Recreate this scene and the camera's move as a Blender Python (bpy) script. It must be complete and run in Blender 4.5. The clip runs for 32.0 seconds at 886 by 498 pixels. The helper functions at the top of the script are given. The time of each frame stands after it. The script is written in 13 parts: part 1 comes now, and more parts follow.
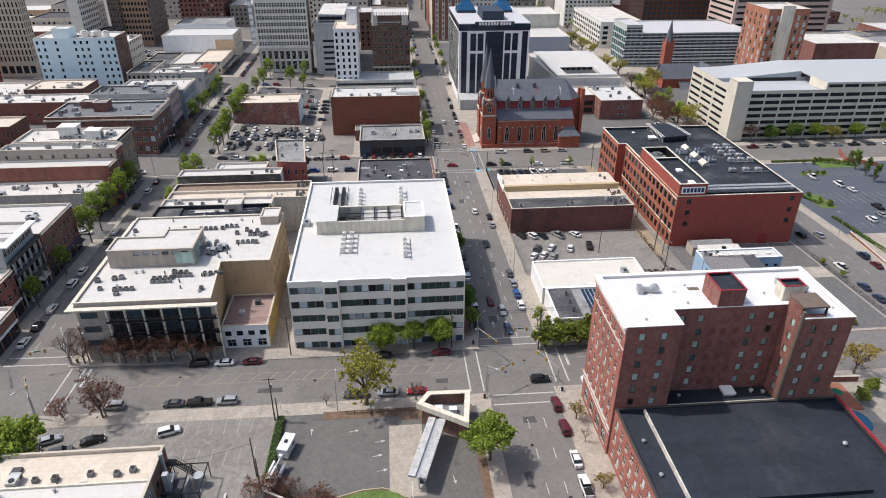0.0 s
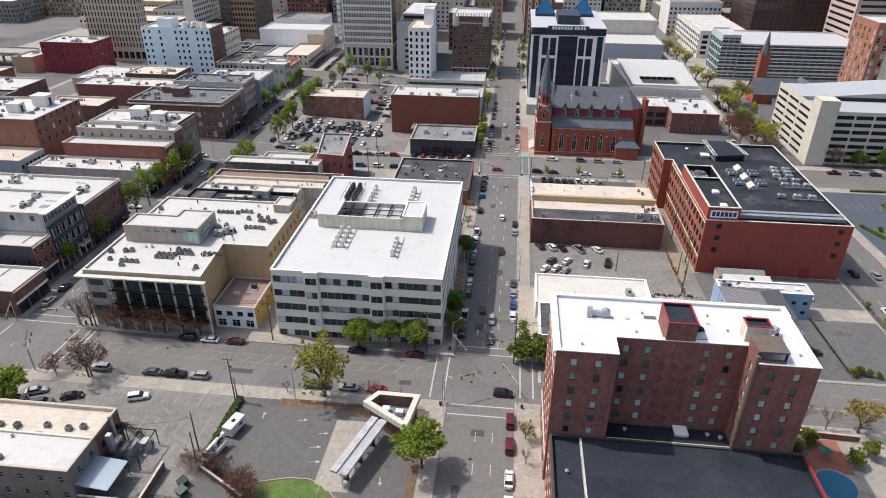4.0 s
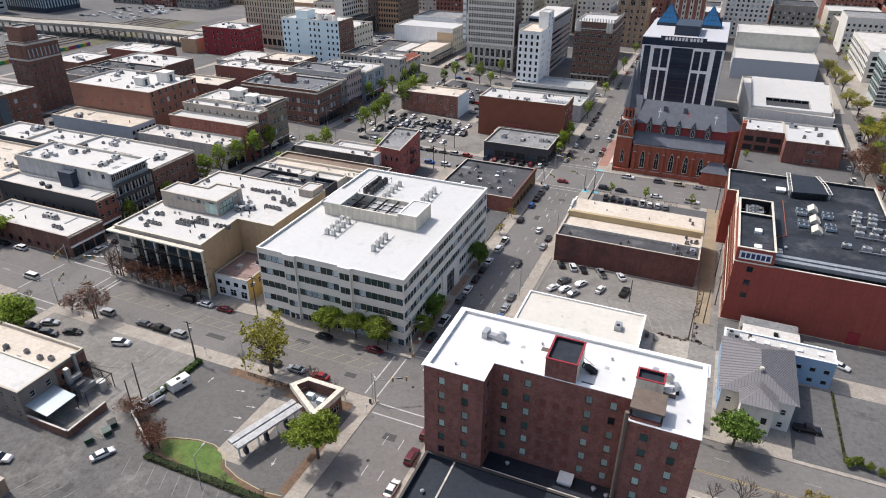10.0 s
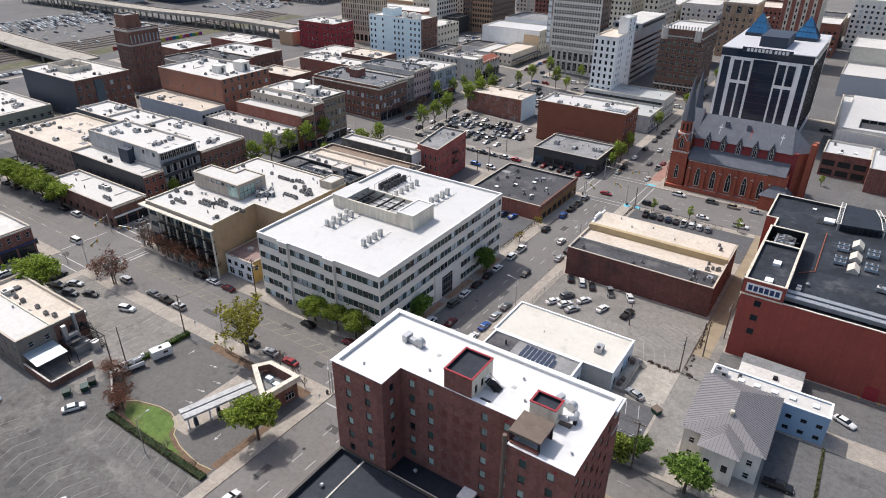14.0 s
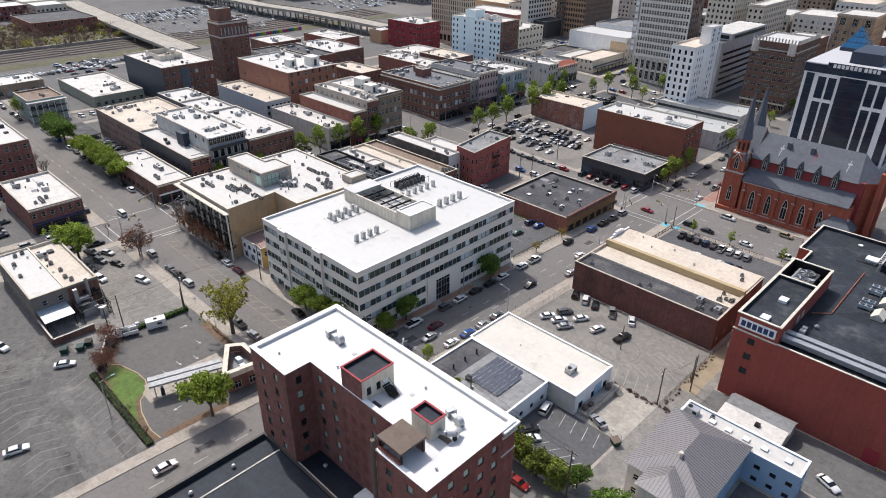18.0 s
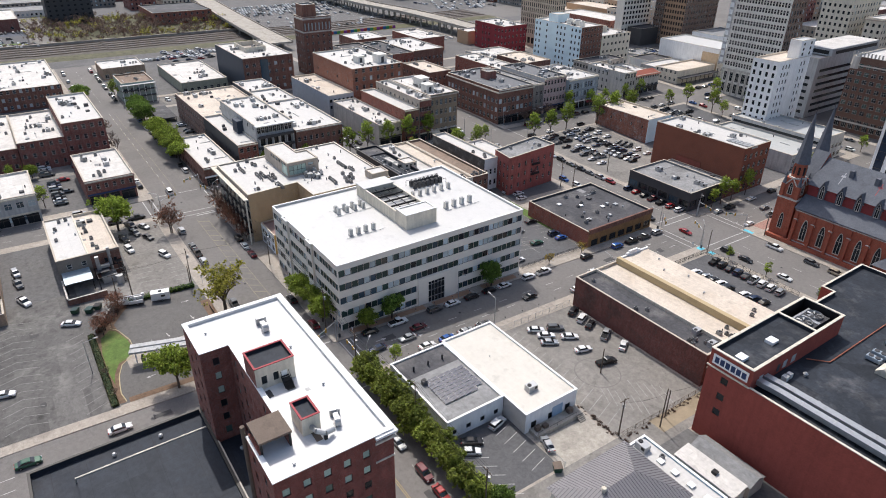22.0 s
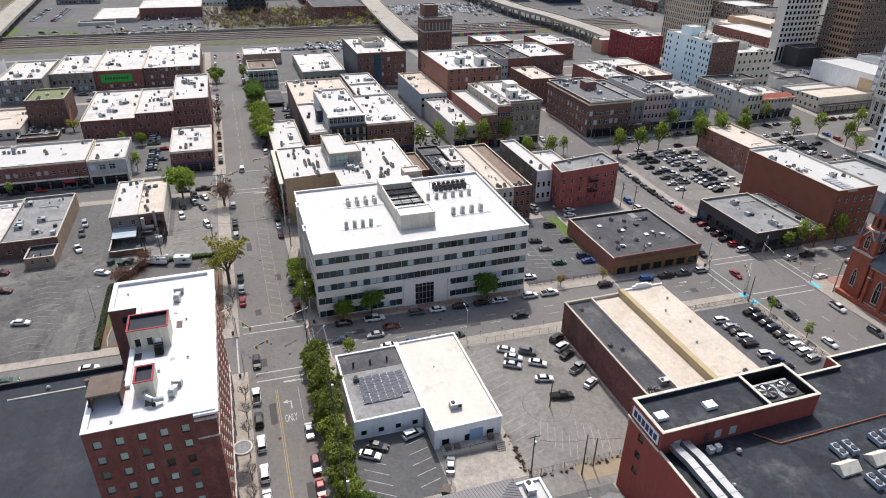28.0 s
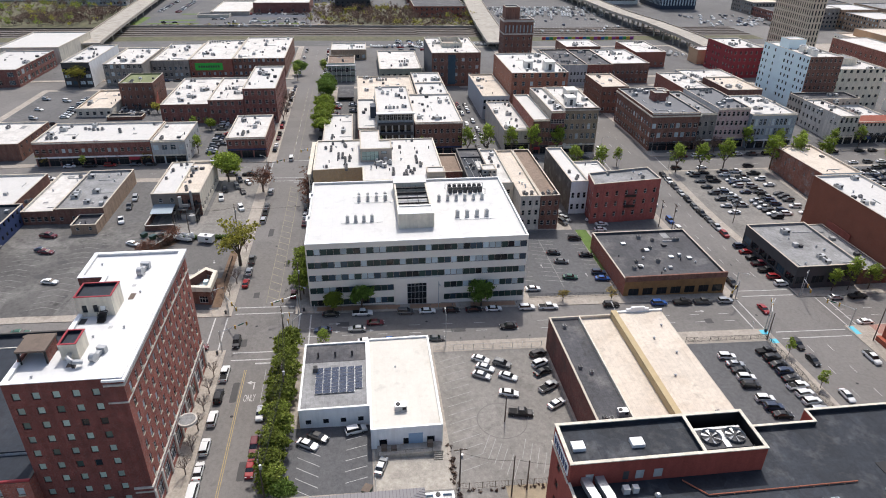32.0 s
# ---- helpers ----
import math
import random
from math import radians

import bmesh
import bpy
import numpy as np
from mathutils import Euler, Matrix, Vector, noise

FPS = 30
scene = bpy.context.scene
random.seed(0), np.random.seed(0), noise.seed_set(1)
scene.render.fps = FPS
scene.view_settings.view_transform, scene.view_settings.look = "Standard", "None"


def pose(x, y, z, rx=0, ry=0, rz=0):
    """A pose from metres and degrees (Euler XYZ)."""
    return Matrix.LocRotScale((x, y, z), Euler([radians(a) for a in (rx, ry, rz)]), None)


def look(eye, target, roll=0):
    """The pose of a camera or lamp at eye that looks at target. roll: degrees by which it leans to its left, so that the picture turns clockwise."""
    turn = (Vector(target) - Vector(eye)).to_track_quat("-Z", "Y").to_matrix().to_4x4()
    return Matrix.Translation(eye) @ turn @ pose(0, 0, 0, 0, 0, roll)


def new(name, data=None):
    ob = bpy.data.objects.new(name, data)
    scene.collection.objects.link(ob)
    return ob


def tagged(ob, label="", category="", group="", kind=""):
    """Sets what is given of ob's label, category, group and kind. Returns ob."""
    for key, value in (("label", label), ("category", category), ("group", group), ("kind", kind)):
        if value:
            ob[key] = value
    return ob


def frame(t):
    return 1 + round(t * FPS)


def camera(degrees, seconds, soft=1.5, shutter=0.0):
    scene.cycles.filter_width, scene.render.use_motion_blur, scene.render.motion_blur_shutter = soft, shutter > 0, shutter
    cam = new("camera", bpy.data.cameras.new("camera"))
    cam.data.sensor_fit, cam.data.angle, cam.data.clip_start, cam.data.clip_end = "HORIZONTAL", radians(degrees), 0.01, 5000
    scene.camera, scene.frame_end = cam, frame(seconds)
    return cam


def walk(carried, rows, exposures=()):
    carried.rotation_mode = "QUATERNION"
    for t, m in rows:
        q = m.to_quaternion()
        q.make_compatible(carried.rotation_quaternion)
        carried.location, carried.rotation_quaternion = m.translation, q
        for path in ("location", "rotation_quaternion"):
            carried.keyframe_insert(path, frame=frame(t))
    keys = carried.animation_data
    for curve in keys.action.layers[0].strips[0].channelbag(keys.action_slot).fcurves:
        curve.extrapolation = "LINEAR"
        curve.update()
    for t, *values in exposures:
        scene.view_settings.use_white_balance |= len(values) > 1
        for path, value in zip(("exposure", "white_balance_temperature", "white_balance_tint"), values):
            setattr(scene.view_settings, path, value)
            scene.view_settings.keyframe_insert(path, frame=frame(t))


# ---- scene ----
cam = camera(69.0, 32.0, 1.0)
METRES, EYE, TILT, LEAN, TURN = 253.1, 100.6, 0.0, 0.0, -4.9
ROWS = [
    (0.0, 0.0, 0.0, 0.0, 0.11, -28.74, -0.2),
    (0.5, 0.0157, 0.0007, 0.0001, 1.49, -28.74, -0.18),
    (1.0, 0.031, 0.0019, 0.0002, 2.87, -28.75, -0.2),
    (1.5, 0.0464, 0.0035, 0.0003, 4.22, -28.75, -0.2),
    (2.0, 0.062, 0.0052, 0.0001, 5.61, -28.73, -0.19),
    (2.5, 0.0772, 0.0076, 0.0002, 6.98, -28.73, -0.22),
    (3.0, 0.0926, 0.0102, 0.0002, 8.37, -28.72, -0.22),
    (3.5, 0.1078, 0.0133, 0.0003, 9.75, -28.7, -0.23),
    (5.5, 0.1682, 0.0295, 0.0005, 15.28, -28.71, -0.22),
    (6.0, 0.1832, 0.0344, 0.0004, 16.64, -28.7, -0.24),
    (6.5, 0.198, 0.0395, 0.0002, 18.02, -28.69, -0.24),
    (7.0, 0.2127, 0.0449, 0.0002, 19.38, -28.68, -0.22),
    (7.5, 0.2272, 0.0508, 0.0, 20.76, -28.68, -0.24),
    (8.0, 0.2415, 0.057, -0.0002, 22.14, -28.67, -0.26),
    (8.5, 0.2558, 0.0636, -0.0002, 23.53, -28.67, -0.24),
    (9.0, 0.27, 0.0706, -0.0005, 24.9, -28.65, -0.21),
    (9.5, 0.284, 0.0779, -0.0005, 26.27, -28.63, -0.21),
    (10.0, 0.2975, 0.0855, -0.0007, 27.64, -28.62, -0.24),
    (10.5, 0.3108, 0.0933, -0.0008, 29.02, -28.62, -0.27),
    (11.0, 0.3242, 0.1016, -0.001, 30.42, -28.62, -0.28),
    (11.5, 0.3376, 0.1104, -0.0012, 31.8, -28.61, -0.26),
    (12.0, 0.3505, 0.1194, -0.0011, 33.18, -28.62, -0.27),
    (12.5, 0.3634, 0.1285, -0.0013, 34.58, -28.63, -0.29),
    (13.0, 0.3758, 0.138, -0.0014, 35.97, -28.62, -0.29),
    (13.5, 0.3879, 0.1477, -0.0013, 37.35, -28.64, -0.31),
    (14.0, 0.3997, 0.1578, -0.0011, 38.72, -28.62, -0.33),
    (14.5, 0.4113, 0.1682, -0.0012, 40.09, -28.6, -0.33),
    (16.5, 0.454, 0.2109, -0.002, 45.42, -28.54, -0.32),
    (17.0, 0.4643, 0.2224, -0.002, 46.78, -28.54, -0.35),
    (17.5, 0.4744, 0.2341, -0.002, 48.14, -28.51, -0.37),
    (18.0, 0.4842, 0.246, -0.002, 49.51, -28.5, -0.39),
    (18.5, 0.4935, 0.2581, -0.002, 50.86, -28.49, -0.42),
    (19.0, 0.5027, 0.2706, -0.002, 52.22, -28.48, -0.43),
    (19.5, 0.5114, 0.2832, -0.0017, 53.57, -28.48, -0.46),
    (20.0, 0.5202, 0.2961, -0.0017, 54.93, -28.46, -0.48),
    (20.5, 0.5285, 0.3092, -0.0016, 56.28, -28.45, -0.49),
    (21.0, 0.5365, 0.3225, -0.0017, 57.65, -28.45, -0.5),
    (21.5, 0.5441, 0.3357, -0.0018, 59.0, -28.46, -0.55),
    (22.0, 0.5516, 0.3494, -0.0019, 60.35, -28.45, -0.54),
    (22.5, 0.5585, 0.363, -0.0017, 61.68, -28.46, -0.57),
    (23.0, 0.5651, 0.3769, -0.0015, 63.01, -28.43, -0.59),
    (23.5, 0.5716, 0.391, -0.0013, 64.37, -28.44, -0.61),
    (24.0, 0.5778, 0.4054, -0.001, 65.73, -28.43, -0.64),
    (24.5, 0.5837, 0.42, -0.001, 67.11, -28.41, -0.65),
    (25.0, 0.5893, 0.4347, -0.0009, 68.51, -28.41, -0.68),
    (25.5, 0.5944, 0.4497, -0.0009, 69.88, -28.39, -0.7),
    (27.5, 0.6114, 0.5116, -0.0009, 75.43, -28.37, -0.7),
    (28.0, 0.6147, 0.5271, -0.0004, 76.82, -28.37, -0.73),
    (28.5, 0.6176, 0.5427, -0.0001, 78.22, -28.37, -0.75),
    (29.0, 0.6201, 0.5584, 0.0002, 79.62, -28.36, -0.76),
    (29.5, 0.6222, 0.5741, 0.0003, 80.99, -28.36, -0.77),
    (30.0, 0.6239, 0.5899, 0.0004, 82.38, -28.36, -0.77),
    (30.5, 0.6252, 0.6057, 0.0002, 83.75, -28.36, -0.78),
    (31.0, 0.6263, 0.6216, 0.0001, 85.14, -28.37, -0.79),
    (31.5, 0.6268, 0.6374, 0.0, 86.52, -28.38, -0.79),
    (32.0, 0.627, 0.6533, 0.0001, 87.91, -28.39, -0.81),
]
walk(cam, [(t, pose(0, 0, EYE, TILT, LEAN, TURN) @ pose(METRES * x, METRES * y, METRES * z, 90 + pitch, roll, yaw)) for t, x, y, z, yaw, pitch, roll in ROWS])

# ---- light ----
world = bpy.data.worlds.new("sky")
scene.world = world
world.use_nodes = True
SUN_EL, SUN_AZ = 57.6, 76.5        # the sun stands over the far left of the first view: degrees up, degrees from +y to -x
wn = world.node_tree.nodes
sky = wn.new("ShaderNodeTexSky")
sky.sky_type = 'NISHITA'
sky.sun_disc = False
sky.dust_density = 3.4
sky.sun_elevation = radians(SUN_EL)
sky.sun_rotation = radians(-SUN_AZ)
world.node_tree.links.new(sky.outputs[0], wn["Background"].inputs[0])
wn["Background"].inputs[1].default_value = 0.15
sun = new("sun", bpy.data.lights.new("sun", 'SUN'))
sun.data.energy = 3.05
sun.data.angle = radians(0.6)
sun.data.color = (1.0, 0.96, 0.92)
sd = Vector((-math.sin(radians(SUN_AZ)) * math.cos(radians(SUN_EL)), math.cos(radians(SUN_AZ)) * math.cos(radians(SUN_EL)), math.sin(radians(SUN_EL))))
sun.matrix_world = look(sd * 300, (0, 0, 0))
scene.view_settings.exposure = 0.12

# ---- materials ----
MATS = {}


def mat(name, col, rough=0.8, metal=0.0, var=0.15, scale=0.6, stain=0.0, stain_col=None, stain_scale=0.08, bump=0.15, obj=0.0, fine=6.0, spec=0.4):
    """A procedural surface: base colour, broad and fine variation, stains, relief."""
    if name in MATS:
        return MATS[name]
    m = bpy.data.materials.new(name)
    m.use_nodes = True
    nt = m.node_tree
    n, ln = nt.nodes, nt.links.new
    bs = n["Principled BSDF"]
    bs.inputs["Roughness"].default_value = rough
    bs.inputs["Metallic"].default_value = metal
    bs.inputs["Specular IOR Level"].default_value = spec
    tc = n.new("ShaderNodeNewGeometry")
    pos = tc.outputs["Position"]
    big = n.new("ShaderNodeTexNoise")
    big.inputs["Scale"].default_value = scale
    big.inputs["Detail"].default_value = 4
    ln(pos, big.inputs["Vector"])
    small = n.new("ShaderNodeTexNoise")
    small.inputs["Scale"].default_value = fine
    small.inputs["Detail"].default_value = 3
    ln(pos, small.inputs["Vector"])
    mix = n.new("ShaderNodeMath")
    mix.operation = 'ADD'
    ln(big.outputs[0], mix.inputs[0])
    ln(small.outputs[0], mix.inputs[1])
    ramp = n.new("ShaderNodeMapRange")
    ramp.inputs[1].default_value, ramp.inputs[2].default_value = 0.6, 1.4
    ramp.inputs[3].default_value, ramp.inputs[4].default_value = 1 - var, 1 + var
    ln(mix.outputs[0], ramp.inputs[0])
    val = ramp.outputs[0]
    if obj:
        oi = n.new("ShaderNodeObjectInfo")
        r2 = n.new("ShaderNodeMapRange")
        r2.inputs[3].default_value, r2.inputs[4].default_value = 1 - obj, 1 + obj
        ln(oi.outputs["Random"], r2.inputs[0])
        mm = n.new("ShaderNodeMath")
        mm.operation = 'MULTIPLY'
        ln(val, mm.inputs[0])
        ln(r2.outputs[0], mm.inputs[1])
        val = mm.outputs[0]
    vm = n.new("ShaderNodeVectorMath")
    vm.operation = 'SCALE'
    vm.inputs[0].default_value = col[:3]
    ln(val, vm.inputs["Scale"])
    out = vm.outputs[0]
    if stain:
        sn = n.new("ShaderNodeTexNoise")
        sn.inputs["Scale"].default_value = stain_scale
        sn.inputs["Detail"].default_value = 6
        sn.inputs["Roughness"].default_value = 0.65
        ln(pos, sn.inputs["Vector"])
        sr = n.new("ShaderNodeMapRange")
        sr.inputs[1].default_value, sr.inputs[2].default_value = 0.52, 0.68
        sr.inputs[4].default_value = stain
        ln(sn.outputs[0], sr.inputs[0])
        mx = n.new("ShaderNodeMix")
        mx.data_type = 'RGBA'
        ln(sr.outputs[0], mx.inputs["Factor"])
        ln(out, mx.inputs[6])
        mx.inputs[7].default_value = (*(stain_col or [c * 0.55 for c in col[:3]]), 1)
        out = mx.outputs[2]
    ln(out, bs.inputs["Base Color"])
    if bump:
        bp = n.new("ShaderNodeBump")
        bp.inputs["Strength"].default_value = bump
        bp.inputs["Distance"].default_value = 0.03
        ln(small.outputs[0], bp.inputs["Height"])
        ln(bp.outputs[0], bs.inputs["Normal"])
    MATS[name] = m
    return m


def brickmat(name, col, mortar, var=0.25, stain=0.25, bw=0.22, bh=0.075, obj=0.0, dirt=None):
    """Brickwork seen from afar: courses, brick-to-brick variation and weathering."""
    m = mat(name, col, 0.88, var=var, scale=0.25, stain=stain, stain_scale=0.16, bump=0.1, fine=3.0, obj=obj, stain_col=dirt)
    nt = m.node_tree
    n, ln = nt.nodes, nt.links.new
    bs = n["Principled BSDF"]
    src = bs.inputs["Base Color"].links[0].from_socket
    geo = next(x for x in n if x.type == 'NEW_GEOMETRY')
    sep = n.new("ShaderNodeSeparateXYZ")
    ln(geo.outputs["Position"], sep.inputs[0])
    add = n.new("ShaderNodeMath")
    ln(sep.outputs[0], add.inputs[0])
    ln(sep.outputs[1], add.inputs[1])
    com = n.new("ShaderNodeCombineXYZ")
    ln(add.outputs[0], com.inputs[0])
    ln(sep.outputs[2], com.inputs[1])
    br = n.new("ShaderNodeTexBrick")
    br.inputs["Scale"].default_value = 1.0
    br.inputs["Brick Width"].default_value = bw
    br.inputs["Row Height"].default_value = bh
    br.inputs["Mortar Size"].default_value = 0.008
    br.inputs["Color1"].default_value = (0.8, 0.8, 0.8, 1)
    br.inputs["Color2"].default_value = (1.2, 1.15, 1.1, 1)
    br.inputs["Mortar"].default_value = (*[a / max(b, 0.02) for a, b in zip(mortar, col)], 1)
    ln(com.outputs[0], br.inputs["Vector"])
    mx = n.new("ShaderNodeMix")
    mx.data_type = 'RGBA'
    mx.blend_type = 'MULTIPLY'
    mx.inputs["Factor"].default_value = 0.7
    ln(src, mx.inputs[6])
    ln(br.outputs[0], mx.inputs[7])
    ln(mx.outputs[2], bs.inputs["Base Color"])
    return m


def glassmat(name, col, rough=0.08, obj=0.3):
    m = mat(name, col, rough, 0.0, var=0.25, scale=0.3, bump=0.0, obj=obj, spec=0.4)
    return m


def weather(m, crack=0.0, crack_scale=0.11, patch=0.0, patch_scale=0.05, spot=0.0, spot_scale=0.6, seam=0.0, seam_w=24.0, seam_h=3.0, grain=0.0, grain_scale=1.3, streak=0.0):
    """Wear with a shape of its own: cracks, relaid patches, oil spots and the seams of sheets."""
    nt = m.node_tree
    n, ln = nt.nodes, nt.links.new
    bs = n["Principled BSDF"]
    out = bs.inputs["Base Color"].links[0].from_socket
    pos = next(x for x in n if x.type == 'NEW_GEOMETRY').outputs["Position"]

    def scaled(val, lo, hi, a, b):
        r = n.new("ShaderNodeMapRange")
        r.inputs[1].default_value, r.inputs[2].default_value, r.inputs[3].default_value, r.inputs[4].default_value = lo, hi, a, b
        ln(val, r.inputs[0])
        v = n.new("ShaderNodeVectorMath")
        v.operation = 'SCALE'
        ln(out, v.inputs[0])
        ln(r.outputs[0], v.inputs["Scale"])
        return v.outputs[0]

    if patch:
        vo = n.new("ShaderNodeTexVoronoi")
        vo.distance = 'CHEBYCHEV'
        vo.inputs["Scale"].default_value = patch_scale
        ln(pos, vo.inputs["Vector"])
        se = n.new("ShaderNodeSeparateColor")
        ln(vo.outputs["Color"], se.inputs[0])
        out = scaled(se.outputs[0], 0, 1, 1 - patch, 1 + patch)
    if crack:
        wn_ = n.new("ShaderNodeTexNoise")
        wn_.inputs["Scale"].default_value = 0.35
        wn_.inputs["Detail"].default_value = 5
        ln(pos, wn_.inputs["Vector"])
        ad = n.new("ShaderNodeVectorMath")
        ad.operation = 'MULTIPLY_ADD'
        ln(wn_.outputs["Color"], ad.inputs[0])
        ad.inputs[1].default_value = (5, 5, 5)
        ln(pos, ad.inputs[2])
        vo = n.new("ShaderNodeTexVoronoi")
        vo.feature = 'DISTANCE_TO_EDGE'
        vo.inputs["Scale"].default_value = crack_scale
        ln(ad.outputs[0], vo.inputs["Vector"])
        out = scaled(vo.outputs["Distance"], 0.03 * crack_scale, 0.2 * crack_scale, 1 - crack, 1.0)
    if spot:
        sn = n.new("ShaderNodeTexNoise")
        sn.inputs["Scale"].default_value = spot_scale
        sn.inputs["Detail"].default_value = 4
        sn.inputs["Roughness"].default_value = 0.6
        ln(pos, sn.inputs["Vector"])
        out = scaled(sn.outputs[0], 0.6, 0.7, 1.0, 1 - spot)
    if seam:
        br = n.new("ShaderNodeTexBrick")
        br.inputs["Scale"].default_value = 1.0
        br.inputs["Brick Width"].default_value = seam_w
        br.inputs["Row Height"].default_value = seam_h
        br.inputs["Mortar Size"].default_value = 0.035
        ln(pos, br.inputs["Vector"])
        out = scaled(br.outputs["Fac"], 0, 1, 1.0, 1 - seam)
    if grain:
        gn = n.new("ShaderNodeTexNoise")
        gn.inputs["Scale"].default_value = grain_scale
        gn.inputs["Detail"].default_value = 5
        gn.inputs["Roughness"].default_value = 0.8
        ln(pos, gn.inputs["Vector"])
        out = scaled(gn.outputs[0], 0.34, 0.66, 1 - grain, 1 + grain)
    if streak:
        mp = n.new("ShaderNodeVectorMath")
        mp.operation = 'MULTIPLY'
        mp.inputs[1].default_value = (1.1, 1.1, 0.12)
        ln(pos, mp.inputs[0])
        kn = n.new("ShaderNodeTexNoise")
        kn.inputs["Scale"].default_value = 1.0
        kn.inputs["Detail"].default_value = 4
        ln(mp.outputs[0], kn.inputs["Vector"])
        out = scaled(kn.outputs[0], 0.4, 0.68, 1.0, 1 - streak)
    ln(out, bs.inputs["Base Color"])
    return m


def leafmat(name, col):
    """Thin leaves that let part of the light through."""
    m = mat(name, col, 0.65, var=0.4, scale=0.7, bump=0, fine=3, obj=0.2, spec=0.3)
    n, ln = m.node_tree.nodes, m.node_tree.links.new
    bs = n["Principled BSDF"]
    geo = next(x for x in n if x.type == 'NEW_GEOMETRY')
    rr = n.new("ShaderNodeMapRange")
    rr.inputs[3].default_value, rr.inputs[4].default_value = 0.35, 1.6
    ln(geo.outputs["Random Per Island"], rr.inputs[0])
    lv = n.new("ShaderNodeVectorMath")
    lv.operation = 'SCALE'
    ln(bs.inputs["Base Color"].links[0].from_socket, lv.inputs[0])
    ln(rr.outputs[0], lv.inputs["Scale"])
    src = lv.outputs[0]
    ln(src, bs.inputs["Base Color"])
    tr = n.new("ShaderNodeBsdfTranslucent")
    ln(src, tr.inputs["Color"])
    mx = n.new("ShaderNodeMixShader")
    mx.inputs[0].default_value = 0.42
    ln(bs.outputs[0], mx.inputs[1])
    ln(tr.outputs[0], mx.inputs[2])
    ln(mx.outputs[0], n["Material Output"].inputs[0])
    return m


M_WHITE = mat("roof_white", (0.545, 0.53, 0.505), 0.6, var=0.05, scale=0.15, stain=0.35, stain_col=(0.55, 0.52, 0.48), stain_scale=0.11, bump=0.05)
M_WHITE2 = mat("roof_offwhite", (0.58, 0.555, 0.52), 0.7, var=0.08, scale=0.2, stain=0.6, stain_col=(0.4, 0.38, 0.35), stain_scale=0.14, bump=0.08)
M_HOTROOF = mat("roof_coated", (0.64, 0.64, 0.635), 0.5, var=0.03, scale=0.2, stain=0.25, stain_col=(0.5, 0.47, 0.44), stain_scale=0.22, bump=0.03)
M_CLEAN = mat("roof_bright", (0.56, 0.555, 0.54), 0.5, var=0.03, scale=0.2, stain=0.12, stain_col=(0.5, 0.48, 0.45), stain_scale=0.3, bump=0.03)
M_TANR = mat("roof_tan", (0.60, 0.525, 0.44), 0.85, var=0.08, scale=0.3, stain=0.45, stain_col=(0.4, 0.32, 0.24), stain_scale=0.15, bump=0.1)
M_BLACKD = mat("roof_black_dusty", (0.024, 0.029, 0.038), 0.7, var=0.3, scale=0.12, stain=0.75, stain_col=(0.085, 0.086, 0.092), stain_scale=0.16, bump=0.08, spec=0.25)
M_BLACKR = mat("roof_black", (0.022, 0.028, 0.039), 0.68, var=0.2, scale=0.15, stain=0.35, stain_col=(0.055, 0.056, 0.064), stain_scale=0.12, bump=0.08, spec=0.25)
M_GREYR = mat("roof_grey", (0.25, 0.25, 0.25), 0.85, var=0.2, scale=0.2, stain=0.6, stain_col=(0.12, 0.12, 0.12), stain_scale=0.14, bump=0.1)
M_BROWNR = mat("roof_brown", (0.22, 0.16, 0.12), 0.85, var=0.15, scale=0.2, stain=0.5, stain_scale=0.2)
M_PINKR = mat("roof_pink", (0.30, 0.21, 0.19), 0.85, var=0.12, scale=0.4, stain=0.3, stain_scale=0.2)
M_CHAR = mat("roof_charcoal", (0.06, 0.06, 0.067), 0.8, var=0.2, scale=0.2, stain=0.5, stain_col=(0.19, 0.18, 0.17), stain_scale=0.1)
M_SLATE = mat("slate", (0.115, 0.125, 0.148), 0.75, var=0.2, scale=0.5, stain=0.3, stain_scale=0.2, fine=3)
M_METALR = mat("standing_seam", (0.235, 0.225, 0.232), 0.5, 0.25, var=0.06, scale=0.3, bump=0.02)
M_ASPH = mat("asphalt", (0.17, 0.160, 0.151), 0.9, var=0.10, scale=0.05, stain=0.45, stain_col=(0.115, 0.11, 0.105), stain_scale=0.035, bump=0.15, fine=4)
M_LOT = mat("lot_asphalt", (0.128, 0.125, 0.124), 0.92, var=0.12, scale=0.08, stain=0.65, stain_col=(0.12, 0.115, 0.11), stain_scale=0.09, bump=0.15, fine=4)
M_LOTD = mat("dark_asphalt", (0.10, 0.10, 0.104), 0.88, var=0.12, scale=0.1, stain=0.35, stain_col=(0.13, 0.13, 0.13), stain_scale=0.1, fine=4)
M_LOTP = mat("pale_lot", (0.215, 0.202, 0.185), 0.92, var=0.12, scale=0.08, stain=0.7, stain_col=(0.155, 0.145, 0.133), stain_scale=0.1, fine=4)
M_CONC = mat("concrete", (0.35, 0.312, 0.268), 0.9, var=0.12, scale=0.3, stain=0.5, stain_col=(0.3, 0.26, 0.22), stain_scale=0.2, fine=3)
M_CONCD = mat("old_concrete", (0.37, 0.34, 0.295), 0.9, var=0.15, scale=0.3, stain=0.6, stain_scale=0.2, fine=3)
